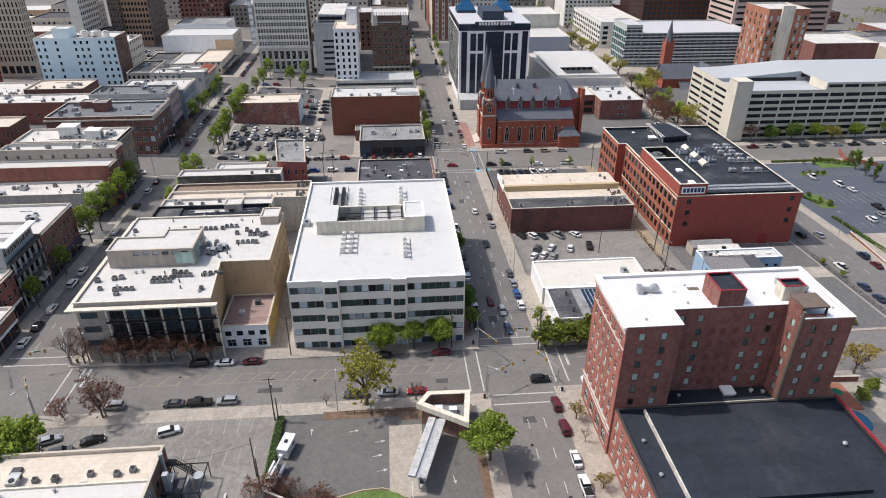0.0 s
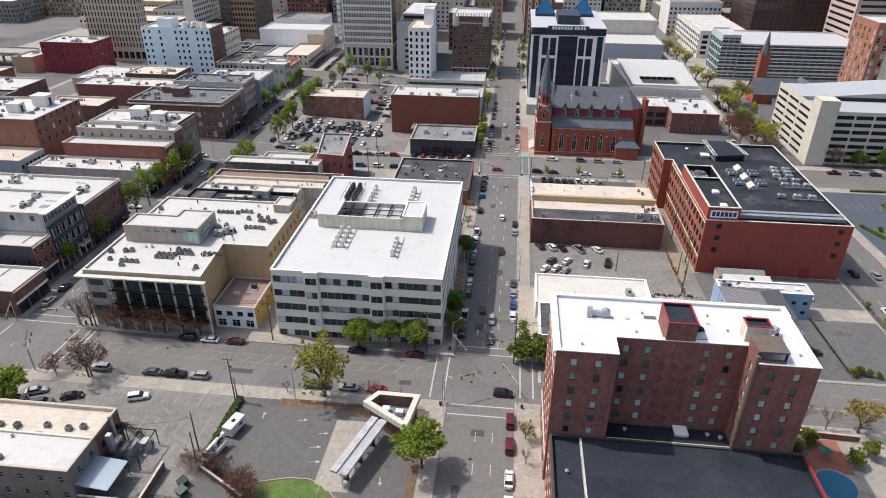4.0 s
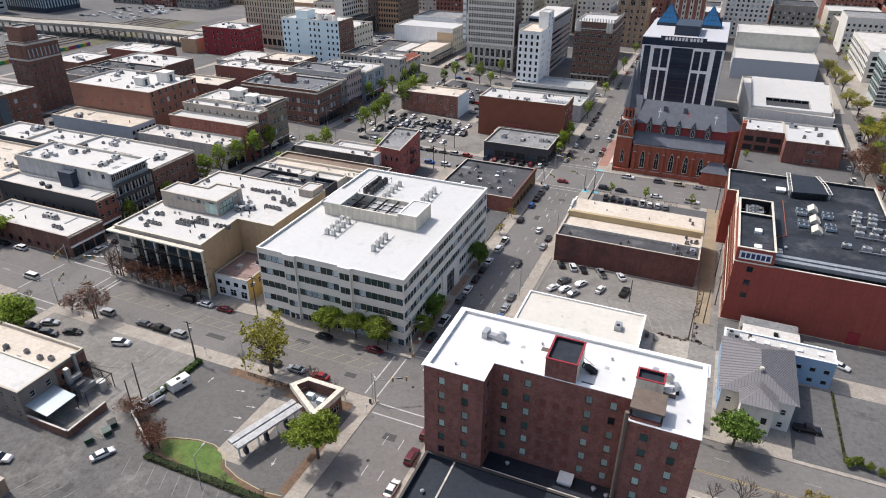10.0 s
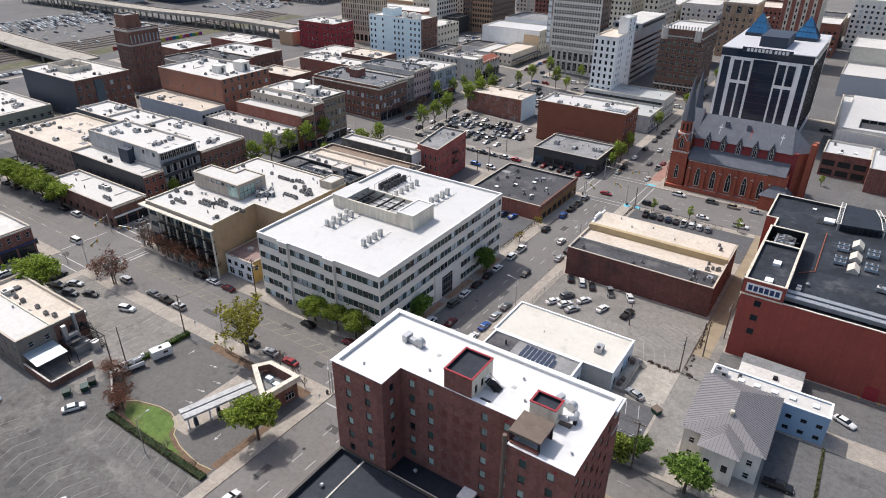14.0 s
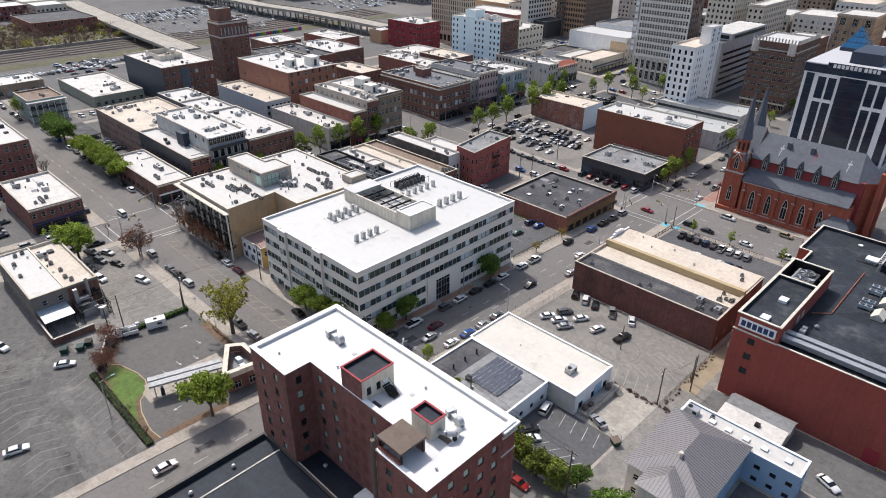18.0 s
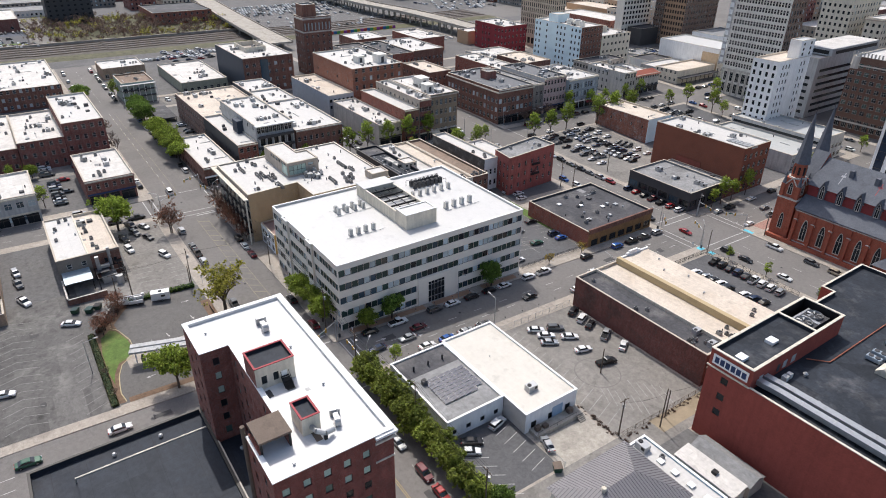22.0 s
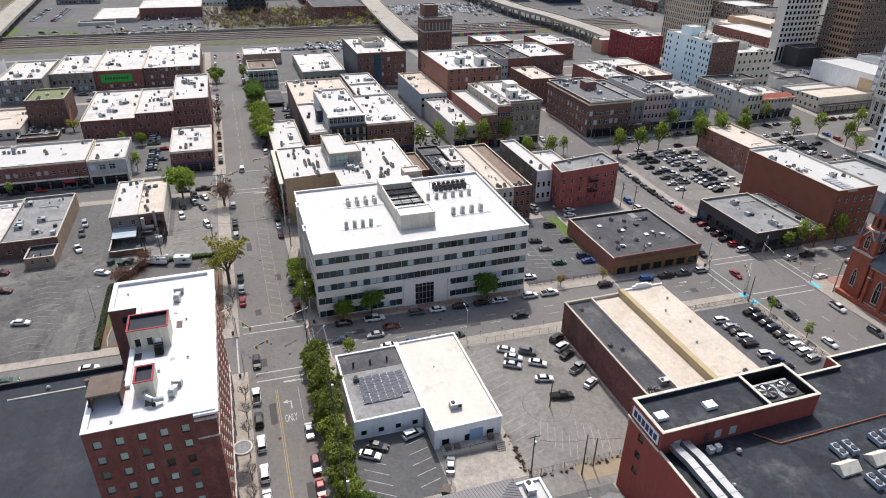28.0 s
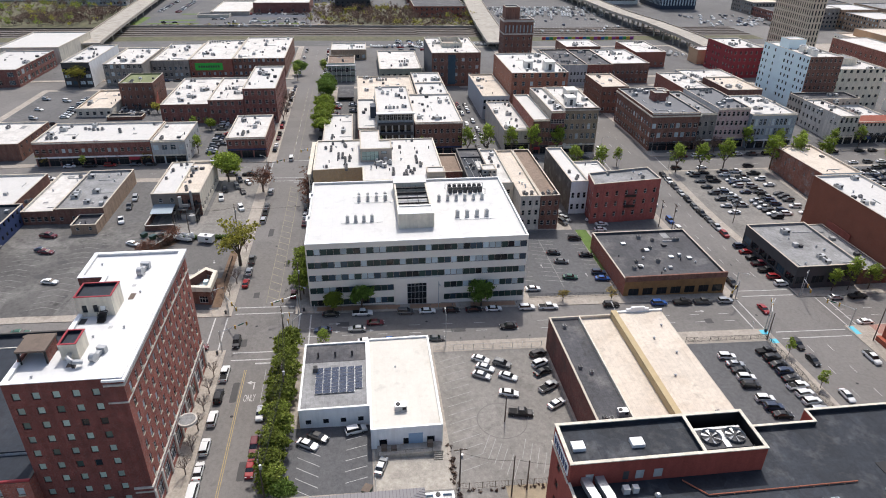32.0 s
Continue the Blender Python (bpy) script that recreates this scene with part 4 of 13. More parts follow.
def bays(name, rows, material=M_WORN, dz=LOTZ, label="faded white parking bay lines"):
    """Parking lines: rows of (start, step, count, line vector, width)."""
    g = Geo()
    for (x, y), (dx, dy), n, (lx, ly) in rows:
        for k in range(n):
            a = (x + dx * k, y + dy * k)
            strip(g, a, (a[0] + lx, a[1] + ly), 0.13, dz)
    return tagged(new(name, g.mesh(name, material)), label, "road marking", kind="structure")


bays("bay_lines_dark_lot", [((67.9, 134.6), (2.75, 0), 6, (2.8, 4.6)), ((66.4, 144.4), (2.9, 0), 6, (-1.2, 4.4))], M_PAINT)
bays("bay_lines_office_lot", [((-21, 205.0), (2.75, 0), 11, (0.9, 4.6)), ((-20, 209.6), (2.75, 0), 11, (0.9, 4.6)), ((-25, 220.4), (2.75, 0), 12, (1.0, 4.2)), ((-20, 209.6), (30, 0), 1, (31, 0)), ((-24, 198), (2.75, 0), 12, (0.6, 3.4))])
bays("bay_lines_east_lot", [((44.4, 167.2), (2.75, 0), 14, (-2.2, 6.4)), ((70, 175.5), (1.5, 1.0), 6, (5.5, -2.6)), ((72, 183), (1.4, 1.2), 5, (5.5, -2.0))], M_WORN, label="faded yellow parking bay lines")
bays("bay_lines_sw_lot", [((-15.2, 73.4), (3.15, 0), 11, (-2.0, 4.3)), ((-31, 62.4), (3.15, 0), 15, (1.6, 4.4)), ((-31, 62.4), (3.15, 0), 15, (1.4, -4.0)), ((-31, 46.4), (3.15, 0), 15, (1.6, 4.4)), ((-31, 46.4), (3.15, 0), 15, (1.4, -4.0)), ((-31, 30), (3.15, 0), 15, (1.6, 4.4))], mat("ghost_paint", (0.25, 0.245, 0.235), 0.85, var=0.25, scale=0.8, stain=0.7, stain_col=(0.15, 0.145, 0.14), stain_scale=0.5, bump=0), label="faded white parking bay lines")
bays("bay_lines_front_lot", [((-74, 95), (2.8, 0), 8, (0, 4.6)), ((-47, 95), (2.8, 0), 7, (0, 5)), ((-74, 104.4), (2.8, 0), 16, (0, 4.4))])
bays("bay_lines_garage_lot", [((162, 190), (2.8, 0), 20, (0, 5)), ((162, 212), (2.8, 0), 20, (0, 5)), ((162, 217), (2.8, 0), 20, (0, 5)), ((162, 240), (2.8, 0), 20, (0, 5))])
g = Geo()
n, cx, cy, r = 30, 66, 179, 5.6
for k in range(n):
    a, b = 2 * math.pi * k / n, 2 * math.pi * (k + 1) / n
    strip(g, (cx + r * math.cos(a), cy + r * math.sin(a)), (cx + r * math.cos(b), cy + r * math.sin(b)), 0.25, LOTZ)
tagged(new("tyre_marks", g.mesh("tyre_marks", mat("faint_rubber", (0.165, 0.155, 0.145), 0.9, var=0.2, scale=0.6, stain=0.7, stain_col=(0.21, 0.197, 0.18), stain_scale=0.5))), "dark circle of tyre marks on pale asphalt", "tyre mark", kind="structure")
g = Geo()
for x0, y0, x1, y1 in ((36.4, 258.2, 38.6, 260.6), (40.6, 258.9, 42.6, 260.9), (36.4, 285.6, 40.2, 288.4)):
    drape(g, x0, y0, x1, y1, KERB + 0.03)
tagged(new("corner_ramps", g.mesh("corner_ramps", mat("ramp_blue", (0.12, 0.5, 0.62), 0.8, var=0.15, scale=1))), "bright turquoise painted kerb ramps", "kerb ramp", kind="structure")
g = Geo()
drape(g, 36.2, 289, 40.5, 330, KERB + 0.02)
tagged(new("brick_paving", g.mesh("brick_paving", brickmat("paver", (0.30, 0.17, 0.14), (0.36, 0.28, 0.24)))), "red brick paving before a church", "paving", kind="structure")
g = Geo()
for x0, x1 in ((-24, -8), (-6, 3), (6, 15)):
    drape(g, 17.6, 136 + (x0 + 24) * 1.45, 19.6, 136 + (x1 + 24) * 1.45, KERB + 0.02)
tagged(new("brown_paving", g.mesh("brown_paving", mat("paver_brown", (0.33, 0.2, 0.13), 0.9, var=0.15))), "brown paving panels in the pavement", "paving", kind="structure")

# ---- buildings ----
SH = ("dark", "dark", "blue", "pale")
DK = ("dark",)

ROOFS = []


def join_parts(ob):
    """Far buildings keep one mesh for each kind of part."""
    kinds = {}
    for c in list(ob.children):
        kinds.setdefault(c.name.split(".")[0], []).append(c)
    for name, cs in kinds.items():
        if len(cs) < 2:
            continue
        g, mats = Geo(), []
        for c in cs:
            k = len(g.v)
            g.v += [tuple(c.matrix_basis @ v.co) for v in c.data.vertices]
            g.f += [tuple(k + i for i in f.vertices) for f in c.data.polygons]
            for m in c.data.materials:
                if m not in mats:
                    mats.append(m)
            g.i += [mats.index(c.data.materials[f.material_index]) for f in c.data.polygons]
            bpy.data.objects.remove(c)
        p = part(name, g.mesh(name, mats, weld=True), ob)
        if name == "glazing":
            tagged(p, kind="stuff")
    return ob



FRONT = random.Random(17)


def dress(ob, x, y0, y1, top, trim):
    """A street front: cornice, string course, shop fascia, glazed shopfronts and lintels."""
    z = gz(x, (y0 + y1) / 2) + 0.1
    g = Geo().box(x, y0 + 0.05, top - 0.75, x + 0.25, y1 - 0.05, top - 0.45).box(x, y0 + 0.05, top - 0.45, x + 0.5, y1 - 0.05, top - 0.2)
    part("cornice", g.mesh("cornice", trim), ob, "pale moulded cornice")
    part("shop_fascia", Geo().box(x, y0 + 0.1, z + 3.5, x + 0.3, y1 - 0.1, z + 4.1).mesh("shop_fascia", FRONT.choice((trim, P_DGREY, P_WHITE, P_DBLUE))), ob)
    n = max(2, int((y1 - y0) / 4.2))
    w = (y1 - y0 - 0.6) / n
    for k in range(n):
        ya = y0 + 0.3 + k * w
        sf = part("shopfront", Geo().box(x, ya + 0.35, z, x + 0.06, ya + w - 0.35, z + 3.3).mesh("shopfront", G_DARK), ob, "dark glazed shopfront")
        part("shop_frame", Geo().box(x + 0.06, ya + 0.3, z + 2.5, x + 0.14, ya + w - 0.3, z + 2.62).box(x + 0.06, ya + w / 2 - 0.05, z, x + 0.14, ya + w / 2 + 0.05, z + 2.5).mesh("shop_frame", F_DARK), sf)
    if FRONT.random() < 0.6:
        k = FRONT.randrange(n)
        ya = y0 + 0.3 + k * w
        part("awning", Geo().quad((x + 0.3, ya + 0.2, z + 3.4), (x + 1.7, ya + 0.2, z + 2.6), (x + 1.7, ya + w - 0.2, z + 2.6), (x + 0.3, ya + w - 0.2, z + 3.4)).quad((x + 0.3, ya + w - 0.2, z + 3.34), (x + 1.7, ya + w - 0.2, z + 2.54), (x + 1.7, ya + 0.2, z + 2.54), (x + 0.3, ya + 0.2, z + 3.34)).mesh("awning", FRONT.choice((P_DGREY, P_DBLUE, P_REDTRIM, P_CREAM))), ob, "cloth awning over a shopfront")


def bld(name, label, x0, y0, x1, y1, top, wall, roof, S=None, E=None, N=None, W=None, **kw):
    if name != "city_block":
        ROOFS.append((x0, y0, x1, y1, top - kw.get("par", 0.7)))
    front = -107 < x1 < -95 and top < 21 and 12 < y0 < 395
    ob = building(name, label, kw.pop("category", "building"), rect(x0, y0, x1, y1), top, wall, roof, {0: S, 1: E, 2: N, 3: W}, **kw)
    if front:
        dress(ob, x1, y0, y1, top, P_STONE if wall in (B_BROWN, B_MAROON, B_TAN) else P_CREAM)
    return join_parts(ob) if x1 < -165 or y0 > 395 or x0 > 140 else ob


# south-west of the first crossing
lft = bld("low_shop", "low two-tone roofed commercial building with rear stair", -76, 76.5, -44.8, 93, 9.3, mat("dirty_render", (0.235, 0.205, 0.175), 0.9, var=0.2, scale=0.5, stain=0.6, stain_col=(0.16, 0.13, 0.11), stain_scale=0.35), M_TANR,
          S=win(8, 2, 1.2, 1.6, 1.2, 4), E=win(4, 2, 1.3, 1.5, 1.4, 3.8, l=1), N=win(9, 1, 1.6, 1.6, 1.5, 4), wallmats={2: P_CREAM})
part("white_roof_half", Geo().box(-75.6, 76.9, 8.6, -45.2, 84.6, 9.0).mesh("white_roof_half", M_WHITE), lft, "bright white coated roof half")
part("parting_wall", Geo().box(-75.6, 84.6, 8.4, -45.2, 85.0, 9.42).mesh("parting_wall", P_CREAM), lft)
bld("grey_roof_shop", "long low building with grey roof and tan side wall", -75, 46, -39.5, 62, 7.2, B_TAN, M_GREYR, E=win(4, 1, 1.2, 1.4, 1.6, 3), wallmats={1: B_BROWN})
bld("white_roof_shop", "low brick shop with an off-white roof", -76, 35.2, -40, 45.9, 6.4, B_BROWN, M_WHITE2, E=win(5, 1, 1.4, 1.8, 1.2, 3))
bld("white_roof_shop", "low shop with a bright white roof", -76, 6, -44, 29.9, 6.2, B_BROWN, M_WHITE, E=win(6, 1, 1.4, 1.8, 1.2, 3))
bld("rear_annex", "small tan brick annex with a rusty awning", -39.4, 54, -31, 62, 5.0, B_TAN, M_CHAR, E=win(2, 1, 1.0, 1.2, 1.6, 3))
bld("blue_warehouse", "deep blue painted warehouse with dark roof", -43.4, 6, -19, 35, 8.0, P_DBLUE, M_BLACKR, E=win(6, 2, 1.2, 1.4, 1.4, 3.4, "plain"), N=win(8, 2, 1.2, 1.4, 1.4, 3.4, "plain"))

# block of the office
cs_ = bld("charcoal_shop", "narrow building with black roof and pipes", -76, 188.2, -40, 197.2, 11.6, P_DGREY, M_BLACKR, E=win(3, 2, 1.2, 1.6, 1.4, 3.8), W=win(4, 2, 1.2, 1.8, 4.4, 3.8), par=1.1, cop=F_DARK)
part("roof_step", Geo().box(-75.6, 188.6, 10.5, -68, 196.8, 11.0).mesh("roof_step", M_CHAR), cs_)
for y in (190.6, 193.4, 195.2):
    part("roof_pipe", Geo().tube((-66, y, 10.75), (-44, y + 0.6, 10.75), 0.09, 0.09, 6).mesh("roof_pipe", P_GREY), cs_)
part("white_patch", Geo().box(-64, 194.0, 10.5, -52, 196.2, 10.54).mesh("white_patch", M_WHITE2), cs_, "pale patch on black membrane")
bh_ = building("roof_bulkhead", "pale grey louvred bulkhead on a black roof", "roof house", rect(-54.5, 194.6, -49, 199.8), 12.7, P_STONE, M_WHITE2, {1: win(3, 1, 0.9, 0.8, 0.9, 3, "plain", DK)}, z0=10.4, par=0.2)
building("stair_box", "beige stucco stair box on a white roof", "roof house", rect(-38.6, 172.2, -33.4, 178.4), 18.6, P_TAN, M_WHITE, z0=16.0, par=0.2)
bld("brick_infill", "brick infill building with brown roof", -76, 180.4, -56, 188.0, 9.6, B_MAROON, M_BROWNR, E=win(3, 2, 1.1, 1.6, 1.4, 3.8))
bld("white_roof_row", "row building with white roof and grey bulkhead", -76, 197.4, -40, 204.3, 11.0, P_CREAM, M_WHITE2, E=win(2, 3, 1.2, 1.7, 1.4, 3.6))
bld("tan_roof_row", "narrow stone-fronted row building with tan roof", -76, 204.5, -28.8, 211.5, 10.4, P_STONE, M_TANR, E=win(3, 3, 1.1, 2.0, 1.4, 3.7, "sash", DK))
bld("brown_roof_row", "narrow row building with dirty brown roof", -76, 211.7, -28.8, 218.5, 10.4, B_BROWN, M_BROWNR, E=win(3, 3, 1.2, 1.8, 1.2, 3.8), N=win(12, 2, 1.0, 1.6, 4.6, 3.6))
bld("narrow_white_shop", "narrow white-fronted building with blackened side wall", -78, 226.4, -41, 233.0, 10.2, P_WHITE, M_WHITE, E=win(3, 2, 1.1, 2.2, 1.4, 4.6, "sash", DK), wallmats={0: mat("sooty_wall", (0.13, 0.12, 0.105), 0.9, var=0.4, scale=0.4, stain=0.7, stain_col=(0.35, 0.33, 0.3), stain_scale=0.3)})
bld("white_roof_annex", "low annex with bright white roof", -68, 234.4, -48.6, 246, 7.6, P_CREAM, M_WHITE)
building("red_brick_block", "three-storey red painted brick building with fire escape", "building", [(-43, 233.2), (-32.2, 231.8), (-35.4, 258.2), (-47.2, 257.8)], 12.5, B_PINK, M_GREYR,
         {0: win(4, 3, 1.1, 1.9, 2.6, 4.1, "sash", DK), 1: win(7, 3, 1.1, 1.9, 2.6, 4.1, "sash", DK), 2: win(4, 3, 1.1, 1.9, 2.6, 4.1)})
dk = bld("dark_roof_shop", "low corner building with black roof and boarded orange front", -13.5, 226, 16.8, 258, 2.9, B_RED, M_CHAR, E=win(7, 1, 3.2, 2.4, 0.5, 4, "curtain", ("dark",), l=1), wallmats={1: mat("boarded_front", (0.27, 0.155, 0.065), 0.8, var=0.3, scale=0.8, stain=0.5, stain_col=(0.15, 0.1, 0.06), stain_scale=0.3)})
part("front_parapet", Geo().box(16.5, 226, 2.0, 17.1, 258, 3.7).mesh("front_parapet", B_BROWN), dk)

# east block
low = bld("long_brick_warehouse", "long one-storey dark brick building with tan and black roof bays", 40.2, 196, 83, 226, 7.2, weather(brickmat("brick_sooty", (0.165, 0.055, 0.045), (0.2, 0.14, 0.12), stain=0.75, dirt=(0.085, 0.04, 0.035)), grain=0.25, streak=0.15), M_TANR, W=win(6, 1, 2.6, 2.6, 0.8, 4, "grid", DK), E=win(6, 1, 1.6, 1.8, 2.2, 4))
part("black_roof_bay", Geo().box(40.6, 196.4, 6.2, 82.6, 203.6, 6.62).mesh("black_roof_bay", M_CHAR), low, "black roof bay along the brick wall")
part("roof_parting_wall", Geo().box(40.4, 203.6, 6.2, 82.8, 203.95, 7.5).mesh("roof_parting_wall", P_CREAM), low)
part("roof_parting_wall", Geo().box(40.3, 212.2, 6.2, 82.9, 213.6, 8.5).mesh("roof_parting_wall", M_SANDR), low, "sandy coated upstand between roof bays")
part("gable_parapet", Geo().box(39.95, 212.4, 6.4, 40.5, 226.0, 8.0).box(39.95, 216.4, 8.0, 40.5, 222.4, 8.6).box(39.95, 217.6, 8.6, 40.5, 221.2, 9.1).mesh("gable_parapet", P_WHITE), low, "white stepped parapet")
part("upper_roof_bay", Geo().box(40.6, 213.6, 6.2, 82.6, 225.6, 7.6).mesh("upper_roof_bay", M_TANR), low)
bld("white_warehouse", "low white rendered building with a bright white roof", 40.9, 149.8, 72.3, 164.8, 4.5, P_WHITE, M_CREAMR, E=win(3, 1, 1.6, 2.2, 0.6, 4, "plain"), par=0.3, wallmats={0: mat("weathered_white", (0.55, 0.54, 0.51), 0.85, var=0.15, scale=0.4, stain=0.5, stain_col=(0.36, 0.34, 0.31), stain_scale=0.3)}, cop=P_WHITE)
sol = bld("solar_roof_shop", "low white shop with solar panels on a grey roof", 41.6, 134.6, 65.0, 149.6, 4.5, P_WHITE, M_GREYR, S=win(4, 1, 1.6, 1.6, 0.9, 4, "plain"), E=win(4, 1, 1.2, 1.3, 1.2, 4, "plain", DK), cop=P_WHITE, par=0.3)
part("black_roof_bay", Geo().box(42.0, 135.0, 3.7, 48.6, 149.2, 4.26).mesh("black_roof_bay", M_CHAR), sol)

# ---- the office with ribbon windows ----
OFF = [(-26, 134.1), (-17.5, 134.1), (-17.5, 133.5), (-14, 133.5), (-14, 134.1), (-1, 134.1), (-1, 133.5), (2.5, 133.5), (2.5, 134.1), (17, 134.1), (17, 195.4), (-26, 195.4)]
OZ = sum(gz(x, y) for x, y in OFF) / len(OFF)
RIB = ("panel", "panel", "pale", "pale", "blue", "dark", "panel")


def ribbon(L, l=0.3, rr=0.3, skip=None, rows=5):
    n = max(1, round((L - l - rr) / 1.78))
    return win(n, rows, round((L - l - rr) / n - 0.02, 3), 1.95, -0.55 - OZ, 4.05, "plain", RIB, l, rr, skip)


def esk(i, j):
    y = 134.1 + 0.3 + (i + 0.5) * 1.77
    return j < 2 and 157.6 < y < 171.4


osides = {a: ribbon((Vector(OFF[(a + 1) % 12]) - Vector(OFF[a])).length) for a in (0, 2, 4, 6, 8)}
osides[10 - 1] = ribbon(61.3, skip=esk)
osides[10] = ribbon(43.0)
osides[11] = ribbon(61.3)
office = building("office_building", "five-storey pale stone office with dark ribbon windows and white roof", "office", OFF, 19.2, P_OFFICE, M_CLEAN, osides, par=0.6, cop=P_WHITE)
g = Geo()
g.box(17.0, 158.0, -2.6, 17.35, 161.4, 7.4).box(17.0, 166.9, -2.6, 17.35, 171.0, 7.4).box(17.0, 161.4, 5.6, 17.35, 166.9, 7.4)
part("entrance_surround", g.mesh("entrance_surround", P_OFFICE), office, "smooth stone entrance surround")
g = Geo()
g.box(17.0, 161.4, -2.4, 17.1, 166.9, 5.6, 1)
for k in range(6):
    y = 161.4 + 5.5 * k / 5
    g.box(17.1, y - 0.06, -2.4, 17.22, y + 0.06, 5.6)
for z in (0.4, 2.6, 4.6):
    g.box(17.1, 161.4, z - 0.06, 17.2, 166.9, z + 0.06)
part("entrance_glazing", g.mesh("entrance_glazing", [P_STEEL, G_DARK]), office, "tall glazed entrance with metal bars")
# penthouse with an open plant well
ph = building("roof_penthouse", "white rendered roof penthouse with a louvred plant well", "penthouse", rect(3.0, 159.8, 8.6, 169.9), 23.1, P_CREAM, M_CLEAN, par=0.15, z0=18.6, cop=P_WHITE)
g = Geo()
g.box(-15.5, 159.8, 18.6, 3.0, 160.3, 22.3).box(-15.5, 169.4, 18.6, 3.0, 169.9, 22.3)
part("screen_wall", g.mesh("screen_wall", P_CREAM), ph)
part("end_room", Geo().box(-21.0, 159.8, 18.6, -15.5, 169.9, 22.5).mesh("end_room", P_CREAM), ph)
part("end_roof", Geo().box(-21.2, 159.6, 22.5, -15.4, 170.1, 22.65).mesh("end_roof", M_CLEAN), ph)
for k in range(5):
    x = -13.0 + k * 3.8
    part("well_beam", Geo().box(x, 160.3, 21.6, x + 0.3, 169.4, 22.1).mesh("well_beam", P_DARK), ph)
for y in (163.3, 166.4):
    part("well_beam", Geo().box(-15.5, y, 21.4, 3.0, y + 0.14, 21.6).mesh("well_beam", P_DARK), ph)
part("plant_deck", Geo().box(-15.4, 160.4, 18.62, 2.9, 169.3, 19.2).mesh("plant_deck", P_DGREY), ph)
part("well_screen", Geo().box(-9.0, 160.4, 21.0, 2.9, 169.3, 21.1).mesh("well_screen", P_GREY), ph)

# ---- the brick hotel ----
HOT = [(41.4, 92.2), (52, 92.2), (52, 97.2), (74.8, 97.2), (74.8, 92.2), (85, 92.2), (85, 110.6), (41.4, 110.6)]
HZ = sum(gz(x, y) for x, y in HOT) / len(HOT)
HS = ("dark", "pale", "pale", "green", "dark")
hs = dict(style="sill", shades=HS)
HP = ("mint", "mint", "green", "mint", "mint", "dark", "mint")
rows6 = lambda n, **k: win(n, 6, 1.15, 1.6, 13.5 - HZ, 3.09, "plain", HP, **k)
hside = {0: rows6(2, l=1.1, rr=1.1), 1: rows6(1), 2: [rows6(2, l=0.3, rr=14.9), rows6(2, l=14.2, rr=0.8)], 3: rows6(1), 4: rows6(2, l=0.4, rr=1.2),
         5: win(5, 9, 1.2, 1.5, 4.05 - HZ, 3.09, "plain", HP, l=0.1, rr=3.0), 6: win(14, 7, 1.1, 1.75, 7.85 - HZ, 3.3, "sill", HS, l=1, rr=1),
         7: win(6, 7, 1.1, 1.75, 7.85 - HZ, 3.3, "sill", HS, l=1, rr=1)}
hside[6] = [hside[6], win(9, 1, 3.0, 3.6, 0.9, 4, "grid", ("dark", "blue"), l=1, rr=1)]
hside[7] = [hside[7], win(4, 1, 2.6, 3.6, 0.9, 4, "grid", ("dark", "blue"), l=1, rr=1)]
# edges 6 and 7 wear the sun-brightened brick
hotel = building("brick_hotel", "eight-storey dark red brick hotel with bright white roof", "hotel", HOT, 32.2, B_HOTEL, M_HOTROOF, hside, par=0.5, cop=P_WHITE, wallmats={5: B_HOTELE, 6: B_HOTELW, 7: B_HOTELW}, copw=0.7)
for z0, z1, d in ((30.6, 31.0, 0.25), (31.7, 32.1, 0.5), (7.0, 7.4, 0.25), (26.9, 27.2, 0.12), (5.9, 6.2, 0.12)):
    g = Geo()
    g.box(41.4 - d, 92.2, z0, 41.42, 110.6 + d, z1).box(41.42, 110.58, z0, 85.0, 110.6 + d, z1)
    g.box(84.98, 107.5, z0, 85 + d, 110.6 + d, z1)
    part("cornice", g.mesh("cornice", P_STONE if z0 < 31.5 else P_WHITE), hotel)
for k in range(10):
    x = 41.4 + 0.4 + k * (43.6 - 0.8) / 9
    part("pilaster", Geo().box(x - 0.35, 110.6, -1, x + 0.35, 110.85, 5.9).mesh("pilaster", P_STONE), hotel, "pale stone pilaster at street level")
for i in range(3):
    for j in range(5):
        part("bricked_window", Geo().box(60.2 + i * 2.3, 97.17, 13.5 + j * 3.09, 61.3 + i * 2.3, 97.2, 15.0 + j * 3.09).mesh("bricked_window", mat("brick_infill_dark", (0.19, 0.066, 0.053), 0.9, var=0.25, scale=0.8)), hotel, "bricked-up window opening")
for x, y0 in ((44.0, 92.2), (49.2, 92.2), (77.4, 92.2), (82.4, 92.2), (55.0, 97.2), (72.0, 97.2)):
    part("attic_vent", Geo().box(x - 0.25, y0 - 0.04, 30.9, x + 0.25, y0, 31.3).mesh("attic_vent", P_REDTRIM), hotel)
g = Geo()
g.tube((66.0, 110.6 + 1.6, 4.9), (66.0, 110.6 + 1.6, 5.4), 2.0, 2.0, 20)
part("entrance_canopy", g.mesh("entrance_canopy", P_STONE), hotel, "round stone entrance canopy")
part("canopy_roof", Geo().tube((66.0, 112.2, 5.4), (66.0, 112.2, 5.43), 1.65, 1.65, 20).mesh("canopy_roof", M_GREYR), hotel)
